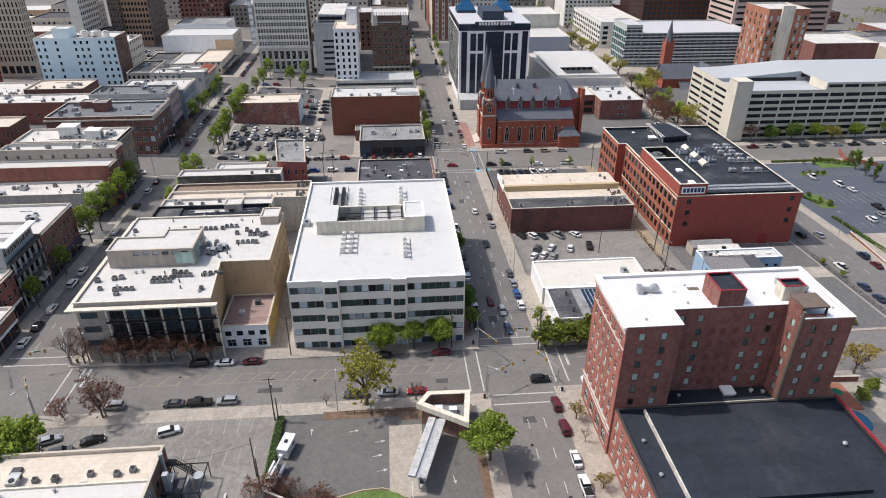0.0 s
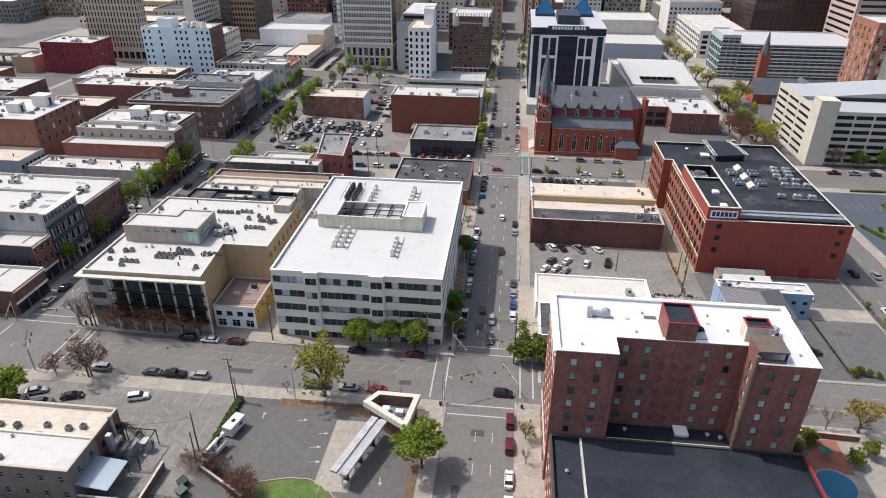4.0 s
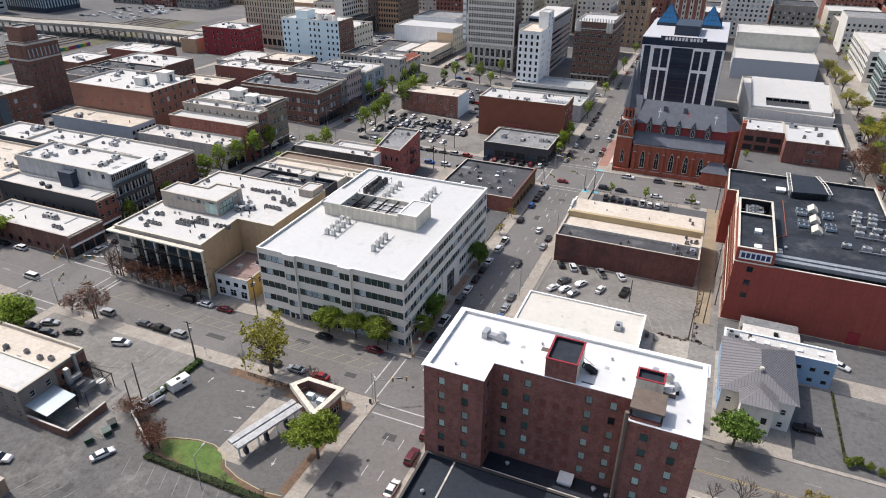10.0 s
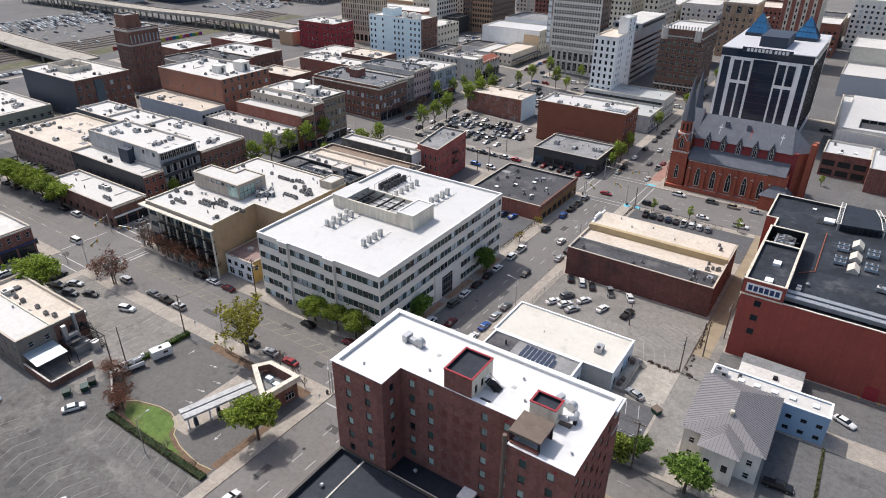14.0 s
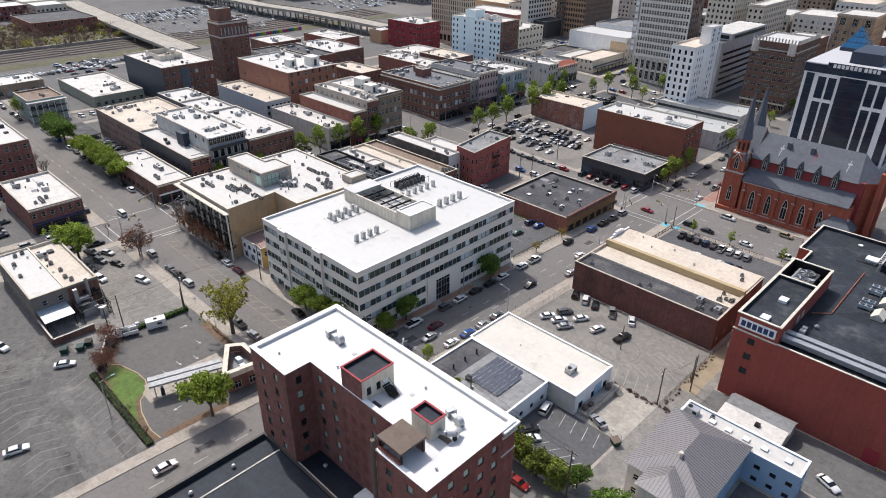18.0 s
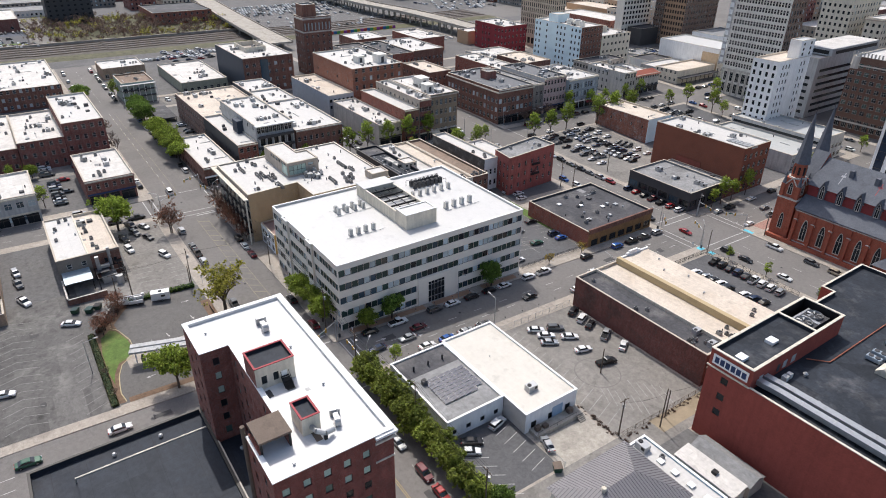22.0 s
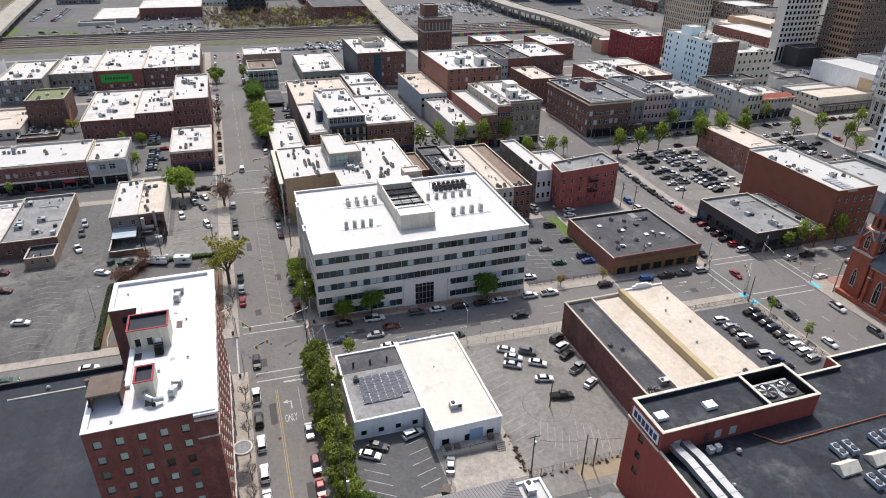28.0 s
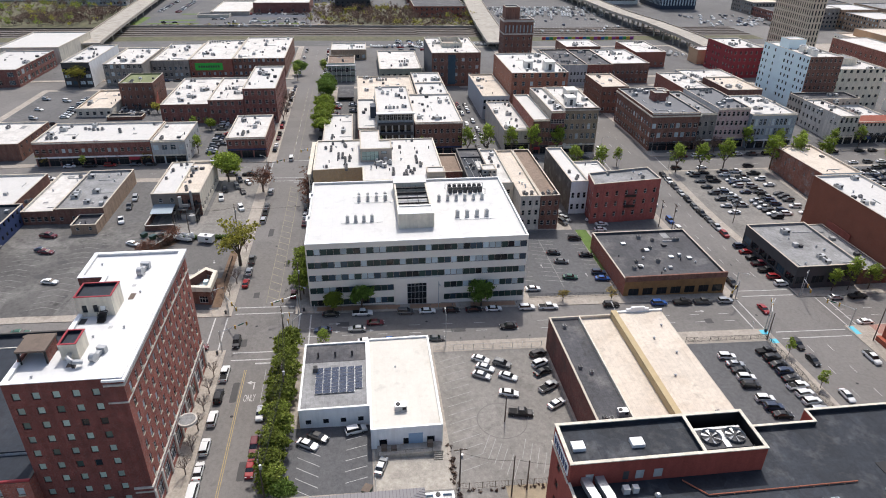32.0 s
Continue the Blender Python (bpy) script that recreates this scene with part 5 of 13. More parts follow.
p1 = building("lift_house", "brick and cream stucco lift house with red roof trim", "roof house", rect(60.6, 97.22, 65.7, 103.7), 35.9, P_CREAM, M_BLACKR, {1: win(2, 1, 0.9, 1.6, 0.9, 3, "plain", DK, l=0.4, rr=2.2)}, par=0.5, z0=31.65, wallmats={0: B_HOTEL, 3: B_HOTEL}, cop=P_REDTRIM, copw=0.18)
door = part("door", Geo().box(65.71, 101.4, 31.8, 65.77, 102.3, 33.9).mesh("door", P_WHITE), p1)
part("door_handle", Geo().box(65.77, 101.5, 32.7, 65.83, 101.62, 32.8).mesh("door_handle", P_STEEL), door)
stair = part("roof_stair", Geo().box(65.77, 101.2, 32.86, 66.05, 102.5, 32.94).mesh("stair_landing", P_DARK), p1, "dark steel roof stair with rails")
for k in range(5):
    part("tread", Geo().box(66.10 + 0.3 * k, 101.2, 32.7 - 0.2 * k, 67.15 + 0.3 * k, 102.5, 32.78 - 0.2 * k).mesh("tread", P_DARK), stair)
g = Geo()
for y in (101.2, 102.5):
    g.tube((65.80, y, 33.9), (67.60, y, 32.6), 0.04).tube((67.60, y, 31.7), (67.60, y, 32.7), 0.04).tube((65.80, y, 32.9), (67.60, y, 31.7), 0.06)
part("stair_rails", g.mesh("stair_rails", P_DARK), stair)
building("vent_house", "small cream stucco roof house with red trim", "roof house", rect(74.6, 99.2, 78.8, 102.0), 34.9, P_CREAM, M_BLACKR, par=0.5, z0=31.65, cop=P_REDTRIM, copw=0.18)
t = thing("roof_shelter", "rusty flat shelter on posts at the roof's edge", "shelter")
g = Geo()
g.box(74.6, 92.6, 34.2, 79.6, 97.4, 34.55)
part("shelter_roof", g.mesh("shelter_roof", P_RUST), t)
for x, y in ((74.9, 92.9), (79.3, 92.9), (74.9, 97.1), (79.3, 97.1)):
    part("post", Geo().box(x - 0.15, y - 0.15, 31.65, x + 0.15, y + 0.15, 34.2).mesh("post", P_DARK), t)
part("side_wall", Geo().box(74.7, 93.1, 31.65, 74.95, 97.2, 34.2).box(74.95, 96.95, 31.65, 79.2, 97.2, 34.2).mesh("side_wall", B_HOTEL), t, "dark brick side wall of the shelter")
part("ledge", Geo().box(74.9, 92.5, 32.2, 79.4, 93.0, 32.75).mesh("ledge", B_HOTEL), t)
g = Geo()
g.tube((74.4, 92.0, 9.0), (74.4, 92.0, 34.0), 0.35, 0.35, 10)
part("flue", g.mesh("flue", P_RUST), t, "tall rusty flue up the wall")
POD = [(41.8, 62.8), (87, 62.8), (87, 92.1), (41.8, 92.1)]
# the annex takes the same sun-brightened brick all round
pod = building("hotel_annex", "low brick hotel annex with a black membrane roof", "hotel annex", POD, 12.9, B_HOTELW, M_BLACKR, {3: [win(10, 3, 1.2, 1.9, 1.6, 3.5, "sill", HS, l=0.6, rr=0.6)], 1: win(8, 3, 1.2, 1.7, 2.0, 3.5, "sill", HS)}, par=0.9, cop=F_DARK)
part("upper_roof", Geo().box(47.6, 69.6, 11.9, 79.4, 91.6, 12.8).mesh("upper_roof", M_BLACKR), pod, "raised black membrane roof")
part("roof_edge", Geo().box(47.3, 69.4, 11.9, 47.6, 91.6, 12.95).mesh("roof_edge", P_STONE), pod, "pale weathered roof edge")
part("red_edge", Geo().box(86.7, 62.7, 13.04, 87.1, 92.3, 13.4).mesh("red_edge", P_REDTRIM), pod, "red painted roof edge")
part("link_roof", Geo().box(52.05, 92.15, 5.0, 74.75, 97.15, 12.1).mesh("link_roof", M_BLACKR), pod)
part("roof_seam", Geo().box(79.4, 69.6, 12.0, 79.55, 91.6, 12.5).mesh("roof_seam", P_GREY), pod)
part("link_coping", Geo().box(52.3, 92.2, 12.1, 74.5, 92.45, 12.98).mesh("link_coping", P_STONE), pod)

dc_ = thing("roof_duct", "bent galvanised duct beside a roof house", "duct")
part("duct_run", Geo().tube((78.85, 100.6, 32.9), (80.2, 100.8, 33.1), 0.42, 0.42, 10).tube((80.2, 100.8, 33.1), (81.0, 101.8, 32.9), 0.42, 0.42, 10).tube((81.0, 101.8, 32.9), (80.6, 103.2, 32.5), 0.42, 0.42, 10).mesh("duct_run", P_STEEL), dc_)
part("duct_foot", Geo().box(80.7, 101.5, 31.66, 81.2, 102.0, 32.5).mesh("duct_foot", P_DARK), dc_)

# ---- the large red brick store ----
KEM = [(91, 182), (133, 182), (133, 252), (88, 252), (88, 232), (91, 232)]
KZ = sum(gz(x, y) for x, y in KEM) / len(KEM)
kw = win(19, 4, 2.1, 2.6, -0.6 - KZ, 4.2, "plain", ("dark", "dark", "blue", "green"), l=0.6, rr=0.4)
ksk = lambda i, j: not (i in (0, 8) and j > 0)
kemper = building("brick_store", "four-storey red painted brick store with black roof", "store", KEM, 16.4, B_KEMPER, M_BLACKD,
                  {0: win(9, 4, 1.6, 1.7, 0.6 - KZ + 1, 4.0, "plain", DK, l=2.0, rr=1.0, skip=ksk), 5: win(14, 4, 2.2, 2.6, -0.6 - KZ, 4.2, "plain", ("dark", "dark", "dark", "blue"), l=0.6, rr=0.4), 3: win(6, 4, 2.2, 2.6, -0.6 - KZ, 4.2, "plain", ("dark", "dark", "blue"), l=0.6, rr=0.4), 1: kw}, par=0.9, cop=P_CREAM, wallmats={5: B_KEMPW, 3: B_KEMPW})
for z in (3.6, 15.2):
    part("string_course", Geo().box(90.85, 182.0, z, 91.0, 232, z + 0.3).mesh("string_course", P_CREAM), kemper)
g = Geo()
g.box(91, 182.03, 15.4, 100.3, 182.4, 20.5).box(99.9, 182.4, 15.4, 100.3, 215.9, 20.5).box(91, 215.9, 15.4, 100.3, 216.3, 20.5).box(91.03, 182.4, 15.4, 91.4, 215.9, 20.5)
tw = thing("roof_tower", "red brick roof storey with black deck and fan well", "roof storey")
part("tower_wall", g.mesh("tower_wall", B_KEMPER), tw)
part("deck", Geo().box(91.4, 182.4, 15.4, 99.9, 206.0, 19.7).mesh("deck", M_BLACKD), tw)
part("cross_wall", Geo().box(91.4, 205.2, 15.4, 99.9, 205.6, 20.45).mesh("cross_wall", B_KEMPER), tw)
g = Geo()
for a, b in (((90.9, 181.9), (100.4, 182.5)), ((90.9, 215.8), (100.4, 216.4)), ((90.9, 182.5), (91.5, 215.8)), ((99.8, 182.5), (100.4, 215.8)), ((91.5, 205.0), (99.8, 205.6))):
    g.box(*a, 20.5, *b, 20.68)
part("coping", g.mesh("coping", P_CREAM), tw, "cream stone coping")
part("well_lining", Geo().box(91.4, 205.6, 16, 91.46, 215.9, 20.45).box(99.84, 205.6, 16, 99.9, 215.9, 20.45).box(91.46, 205.6, 16, 99.84, 205.66, 20.45).box(91.46, 215.84, 16, 99.84, 215.9, 20.45).mesh("well_lining", P_DARK), tw, "black lining of the fan well")
part("deck_upstand", Geo().box(91.4, 182.4, 19.7, 91.46, 205.2, 20.45).box(99.84, 182.4, 19.7, 99.9, 205.2, 20.45).box(91.46, 182.4, 19.7, 99.84, 182.46, 20.45).box(91.46, 205.14, 19.7, 99.84, 205.2, 20.45).mesh("deck_upstand", M_BLACKR), tw, "black membrane upstand")
part("well_floor", Geo().box(91.5, 205.7, 15.5, 99.8, 215.8, 16.0).mesh("well_floor", P_DARK), tw)
part("string_course", Geo().box(90.8, 181.75, 16.3, 100.3, 182.0, 16.6).mesh("string_course", P_CREAM), tw)
for x, y in ((96.0, 184.6), (96.2, 194.9)):
    part("roof_hatch", Geo().box(x - 0.9, y - 1.1, 19.7, x + 0.9, y + 1.1, 20.4).mesh("roof_hatch", P_WHITE), tw)
ct = thing("cooling_tower", "grey cooling unit with two large fans", "cooling unit", (95.6, 210.9, 16.0))
part("casing", Geo().box(-2.5, -4.3, 0, 2.5, 4.3, 3.0).mesh("casing", P_DGREY), ct)
part("top_plate", Geo().box(-1.6, -0.5, 3.0, 2.4, 0.5, 3.12).box(-2.4, -4.2, 3.0, -1.9, 4.2, 3.1).mesh("top_plate", P_STEEL), ct)
for y in (-5.2, 5.0):
    part("pipe", Geo().tube((-3.4, y, 1.2), (3.4, y, 1.2), 0.22, 0.22, 8).tube((2.0, y, 0), (2.0, y, 2.6), 0.2, 0.2, 8).mesh("pipe", P_STEEL), ct)
for dy in (-2.2, 2.2):
    g = Geo()
    g.tube((0, dy, 3.0), (0, dy, 3.5), 1.7, 1.8, 24, 0, False)
    fan = part("fan_ring", g.mesh("fan_ring", [P_STEEL]), ct)
    for k in range(6):
        a = k * math.pi / 3
        c, s = math.cos(a), math.sin(a)
        g = Geo().quad((0.15 * c, dy + 0.15 * s, 3.3), (1.6 * c - 0.25 * s, dy + 1.6 * s + 0.25 * c, 3.25), (1.6 * c + 0.25 * s, dy + 1.6 * s - 0.25 * c, 3.38), (0.3 * c, dy + 0.3 * s, 3.36))
        part("blade", g.mesh("blade", [P_STEEL]), fan)
sg = thing("wall_sign", "white sign panel with dark blue lettering on red brick", "sign", (0, 0, 0))
panel = part("sign_panel", Geo().box(91.8, 181.85, 17.3, 99.6, 182.0, 19.6).mesh("sign_panel", P_WHITE), sg)
for k in range(6):
    part("sign_bar", Geo().box(92.3 + k * 1.2, 181.8, 17.75, 93.2 + k * 1.2, 181.86, 19.15).mesh("sign_bar", P_DBLUE), panel)
for y, w in ((185.5, 1.3), (191.8, 1.0), (194.2, 1.4), (197.4, 1.5)):
    part("wall_hatch", Geo().box(100.3, y - w / 2, 16.2, 100.36, y + w / 2, 18.0).mesh("wall_hatch", P_GREY if w > 1.2 else P_DGREY), tw, "grey-blue blanked door")
for y, w in ((185.4, 1.5), (187.8, 1.5)):
    g = Geo()
    pts = [(100.35, y - 0.6, 17.0), (101.6, y - 0.6, 17.0), (104.0, y, 16.7), (131.5, y, 16.7)]
    for (xa, ya, za), (xb, yb, zb) in zip(pts, pts[1:]):
        g.v += [(xa, ya - w / 2, za - 0.55), (xb, yb - w / 2, zb - 0.55), (xb, yb + w / 2, zb - 0.55), (xa, ya + w / 2, za - 0.55), (xa, ya - w / 2, za + 0.55), (xb, yb - w / 2, zb + 0.55), (xb, yb + w / 2, zb + 0.55), (xa, ya + w / 2, za + 0.55)]
        k = len(g.v) - 8
        for f in ((0, 1, 5, 4), (2, 3, 7, 6), (4, 5, 6, 7), (3, 2, 1, 0), (1, 2, 6, 5), (3, 0, 4, 7)):
            g.f.append(tuple(k + i for i in f))
            g.i.append(0)
    du = thing("roof_duct", "large galvanised air duct running along the roof", "duct", data=g.mesh("roof_duct", P_STEEL), group="roof ducts")
    for x in range(106, 131, 3):
        part("duct_flange", Geo().box(x, y - w / 2 - 0.06, 16.0, x + 0.12, y + w / 2 + 0.06, 17.31).mesh("duct_flange", P_GREY), du)
        part("duct_foot", Geo().box(x + 1.4, y - w / 2, 15.4, x + 1.6, y + w / 2, 16.15).mesh("duct_foot", P_DARK), du)
gp = thing("gas_pipe", "rusty red gas pipe lying on a black roof", "pipe")
part("pipe_run", Geo().tube((101.2, 201.5, 15.75), (104.6, 204.5, 15.75), 0.13, 0.13, 6).tube((104.6, 204.5, 15.75), (104.6, 231, 15.75), 0.13, 0.13, 6).mesh("pipe_run", mat("rusty_pipe", (0.30, 0.10, 0.06), 0.8, var=0.3)), gp)
for k in range(9):
    part("pipe_block", Geo().box(104.35, 206 + k * 2.8, 15.45, 104.85, 206.25 + k * 2.8, 15.66).mesh("pipe_block", P_RUST), gp)
for y, s in ((191.2, 0.9), (192.8, 0.8)):
    bx = thing("roof_fan_box", "small pale fan unit beside a roof storey", "fan unit", (102.4, y, 15.5))
    part("casing", Geo().box(-0.6 * s, -0.6 * s, 0.2, 0.6 * s, 0.6 * s, 1.2).mesh("casing", P_DECK), bx)
    part("stand", Geo().box(-0.6 * s, -0.6 * s, 0, 0.6 * s, 0.6 * s, 0.2).mesh("stand", P_GREY), bx)
ls = thing("lean_to_shed", "low whitish lean-to between two buildings", "shed")
part("shed_wall", Geo().box(96.1, 168.7, -2.4, 109.1, 172.7, 2.7).mesh("shed_wall", P_CREAM), ls)
part("shed_roof", Geo().poly([(95.9, 168.5, 2.8), (109.3, 168.5, 2.8), (109.3, 172.9, 3.4), (95.9, 172.9, 3.4)]).poly([(95.9, 172.9, 3.25), (109.3, 172.9, 3.25), (109.3, 168.5, 2.65), (95.9, 168.5, 2.65)]).mesh("shed_roof", M_WHITE2), ls)
part("shed_vent", Geo().box(103.2, 170.2, 2.9, 104.2, 171.2, 3.7).mesh("shed_vent", P_DARK), ls)
dr = thing("dock_door", "red steel dock door with yellow posts", "door")
part("door_leaf", Geo().box(121.6, 181.78, -2.0, 124.4, 181.98, 1.8).mesh("door_leaf", P_REDTRIM), dr)
for x in (121.0, 125.0):
    part("bollard", Geo().tube((x, 181.0, -2.6), (x, 181.0, -1.2), 0.14, 0.14, 8).mesh("bollard", mat("bollard_yellow", (0.55, 0.42, 0.04), 0.6)), dr)
mo = thing("roof_monitor", "raised black roof monitor edged by white steel trusses", "roof monitor")
part("monitor_body", Geo().prism([(107.2, 235.0), (117.6, 237.0), (115.6, 251.8), (107.2, 251.8)], 15.3, 17.6).mesh("monitor_body", M_BLACKR), mo)
for (xa, ya), (xb, yb) in (((106.6, 234.6), (106.6, 251.8)), ((118.2, 236.6), (117.4, 244.5)), ((117.4, 244.5), (115.6, 251.8))):
    a, b = Vector((xa, ya, 17.9)), Vector((xb, yb, 17.9))
    g = Geo()
    for dx in (-0.55, 0.55):
        g.tube((a.x + dx, a.y, a.z), (b.x + dx, b.y, b.z), 0.12, 0.12, 5)
    n = max(3, int((b - a).length / 1.3))
    for k in range(n + 1):
        c = a.lerp(b, k / n)
        g.tube((c.x - 0.55, c.y, c.z), (c.x + 0.55, c.y, c.z), 0.09, 0.09, 4)
        g.tube((c.x, c.y, 15.4), (c.x, c.y, c.z), 0.08, 0.08, 4)
    part("truss", g.mesh("truss", P_DECK), mo, "white steel ladder truss")
for k in range(7):
    part("monitor_pane", Geo().box(108.0 + k * 1.3, 234.6 + k * 0.25, 15.8, 109.1 + k * 1.3, 234.95 + k * 0.25, 17.3).mesh("monitor_pane", G_DARK), mo)
shed = thing("loading_shed", "pale lean-to shed against a red wall", "shed")
part("shed_wall", Geo().box(95.8, 174.6, -2.4, 109.1, 179.4, 1.6).mesh("shed_wall", P_TAN), shed)
g = Geo()
g.poly([(95.6, 174.3, 1.6), (109.3, 174.3, 1.6), (109.3, 177.0, 2.9), (95.6, 177.0, 2.9)]).poly([(95.6, 177.0, 2.9), (109.3, 177.0, 2.9), (109.3, 179.7, 1.6), (95.6, 179.7, 1.6)])
g.poly([(95.8, 174.6, 1.6), (95.8, 177.0, 2.85), (95.8, 179.4, 1.6)]).poly([(109.1, 179.4, 1.6), (109.1, 177.0, 2.85), (109.1, 174.6, 1.6)])
part("shed_roof", g.mesh("shed_roof", M_GREYR), shed)
for x in (100.2, 104.6):
    part("shed_door", Geo().box(x - 0.6, 174.52, -2.0, x + 0.6, 174.6, 0.4).mesh("shed_door", P_CREAM), shed)

# ---- metal-roofed house and its pale blue neighbour ----
hb = thing("metal_roof_house", "two-storey pale painted house with ribbed grey metal hip roof", "house")
x0, y0, x1, y1 = 91.2, 139.2, 105.8, 158.5
for a, (p, q) in enumerate(((((x0, y0)), (x1, y0)), ((x1, y0), (x1, y1)), ((x1, y1), (x0, y1)), ((x0, y1), (x0, y0)))):
    wall_side(hb, p, q, -2.2, 7.2, -1, P_DECK if a == 0 else P_BLUE, win(4, 2, 1.1, 1.5, 1.0, 3.4, "sash", DK))
c0, c1 = (x0 + x1) / 2, None
E0, RZ = 7.2, 10.4
r0, r1 = y0 + 5.6, y1 - 6.4
o = 0.7
g = Geo()
A, B, C, D = (x0 - o, y0 - o, E0), (x1 + o, y0 - o, E0), (x1 + o, y1 + o, E0), (x0 - o, y1 + o, E0)
P, Q = (c0, r0, RZ), (c0, r1, RZ)
g.poly([A, B, P]).poly([B, C, Q, P]).poly([C, D, Q]).poly([D, A, P, Q]).quad(D, C, B, A)
po = Geo().quad((94.6, 135.2, E0 - 0.1), (102.4, 135.2, E0 - 0.1), (98.5, 139.6, 8.7), (98.5, 139.6, 8.7)).poly([(102.4, 135.2, E0 - 0.1), (102.4, 140.0, E0 + 0.5), (98.5, 143.0, 9.2), (98.5, 139.6, 8.7)]).poly([(94.6, 140.0, E0 + 0.5), (94.6, 135.2, E0 - 0.1), (98.5, 139.6, 8.7), (98.5, 143.0, 9.2)])
part("porch_roof", po.mesh("porch_roof", M_METALR), hb, "ribbed grey metal porch roof")
pr = Geo()
for k in range(1, 12):
    x = 94.6 + k * 0.65
    f = 1 - abs(x - 98.5) / 3.9
    pr.tube((x, 135.2, E0 - 0.06), (x, 135.2 + 4.4 * f, E0 - 0.06 + 1.6 * f), 0.05, 0.05, 4, 0, False)
for k in range(1, 8):
    f = k / 8
    for sx in (-1, 1):
        pr.tube((98.5 + sx * 3.9, 135.2 + 4.8 * f, E0 - 0.06 + 0.6 * f), (98.5, 139.6 + 3.4 * f, 8.74 + 0.5 * f), 0.05, 0.05, 4, 0, False)
# Porch seams are coloured dark to carry the shadow beside each rib.
tagged(part("porch_seaming", pr.mesh("porch_seaming", mat("seam_metal", (0.13, 0.125, 0.13), 0.5, 0.3, var=0.1)), hb), kind="stuff")
part("porch_wall", Geo().box(95.2, 135.8, -2.0, 101.8, 138.6, E0 - 0.1).mesh("porch_wall", P_DECK), hb)
for x in (96.8, 100.2):
    part("window", Geo().box(x - 0.55, 135.72, 2.6, x + 0.55, 135.8, 4.2).mesh("window", G_DARK), hb)
part("hip_roof", g.mesh("hip_roof", M_METALR), hb, "ribbed grey standing-seam roof")
g = Geo()
for k in range(1, 34):
    y = y0 - o + k * 0.62
    if y < y1 + o:
        f = min(1, (y - (y0 - o)) / (r0 - y0 + o), ((y1 + o) - y) / (y1 + o - r1))
        z, dx = E0 + (RZ - E0) * f, (x1 + o - c0) * f
        g.tube((x1 + o, y, E0 + 0.03), (x1 + o - dx, y, z + 0.03), 0.055, 0.055, 4, 0, False)
        g.tube((x0 - o, y, E0 + 0.03), (x0 - o + dx, y, z + 0.03), 0.055, 0.055, 4, 0, False)
for k in range(1, 26):
    x = x0 - o + k * 0.62
    if x < x1 + o:
        f = min(x - x0 + o, x1 + o - x) / (c0 - x0 + o)
        z = E0 + (RZ - E0) * f
        g.tube((x, y0 - o, E0 + 0.03), (x, y0 - o + (r0 - y0 + o) * f, z + 0.03), 0.055, 0.055, 4, 0, False)
        g.tube((x, y1 + o, E0 + 0.03), (x, y1 + o - (y1 + o - r1) * f, z + 0.03), 0.055, 0.055, 4, 0, False)
# Seam colour stands in for the shadow lines along the roof ribs.
tagged(part("seaming", g.mesh("seaming", mat("seam_metal", (0.13, 0.125, 0.13), 0.5, 0.3, var=0.1)), hb), kind="stuff")
g = Geo().tube((c0, r0 - 0.6, 9.6), (c0, r0 - 0.6, 10.7), 0.35, 0.35, 10).tube((c0, r0 - 0.6, 10.7), (c0, r0 - 0.6, 11.1), 0.55, 0.4, 10)
part("roof_vent", g.mesh("roof_vent", P_CREAM), hb)
bld("pale_blue_annex", "pale blue two-storey building with white roof and skylights", 91.2, 158.8, 115.6, 164.4, 6.3, P_BLUE, M_WHITE, S=win(3, 2, 1.2, 1.1, 1.2, 3.0, "plain", DK, l=15.5), E=win(2, 2, 1.2, 1.2, 1.2, 3.4, "plain", DK), par=0.3, cop=P_WHITE)

# ---- tan building with terraces ----
TAN = [(-75.5, 132.8), (-44.0, 132.8), (-45.4, 150.2), (-32.8, 150.2), (-32.8, 178.5), (-75.5, 178.5)]
TZ = sum(gz(x, y) for x, y in TAN) / len(TAN)
tan = building("terrace_building", "four-storey tan stucco building with recessed terraces and white roof", "building", TAN, 16.6, P_TAN, M_WHITE,
               {0: [win(6, 3, 4.2, 2.9, 4.4, 4.0, "curtain", ("dark", "blue"), l=7.5, rr=0.6), win(1, 3, 4.0, 1.8, 5.0, 4.0, "curtain", ("blue",), l=1, rr=27)], 4: win(9, 4, 1.6, 1.9, 1.0, 4.0, "sash", DK), 5: win(10, 4, 2.6, 2.2, 1.0, 4.0, "curtain", ("dark", "blue")), 3: win(8, 4, 1.4, 1.8, 1.0, 4.0, "sash", DK)},
               par=0.4, cop=P_CREAM, wallmats={1: B_BUFF, 2: B_BUFF, 3: B_BUFF})
g = Geo()
g.box(-76.9, 130.8, 15.4, -42.4, 132.2, 15.75).box(-76.9, 132.2, 15.4, -75.5, 178.5, 15.75)
part("eave", g.mesh("eave", P_CREAM), tan, "deep cream eave")
for k in range(7):
    x = -68 + k * 4.2
    part("column", Geo().box(x - 0.2, 131.2, -1.2, x + 0.2, 131.6, 15.4).mesh("column", P_CREAM), tan)
for j in range(3):
    g = Geo()
    z = 4.0 + 4 * j
    g.box(-68.4, 130.9, z - 0.25, -42.7, 132.2, z)
    for k in range(52):
        x = -68.3 + k * 0.5
        g.box(x, 130.95, z, x + 0.04, 130.99, z + 1.0)
    g.box(-68.4, 130.92, z + 1.0, -42.7, 131.0, z + 1.08)
    part("balcony", g.mesh("balcony", P_DARK), tan, "dark metal balcony with rails")
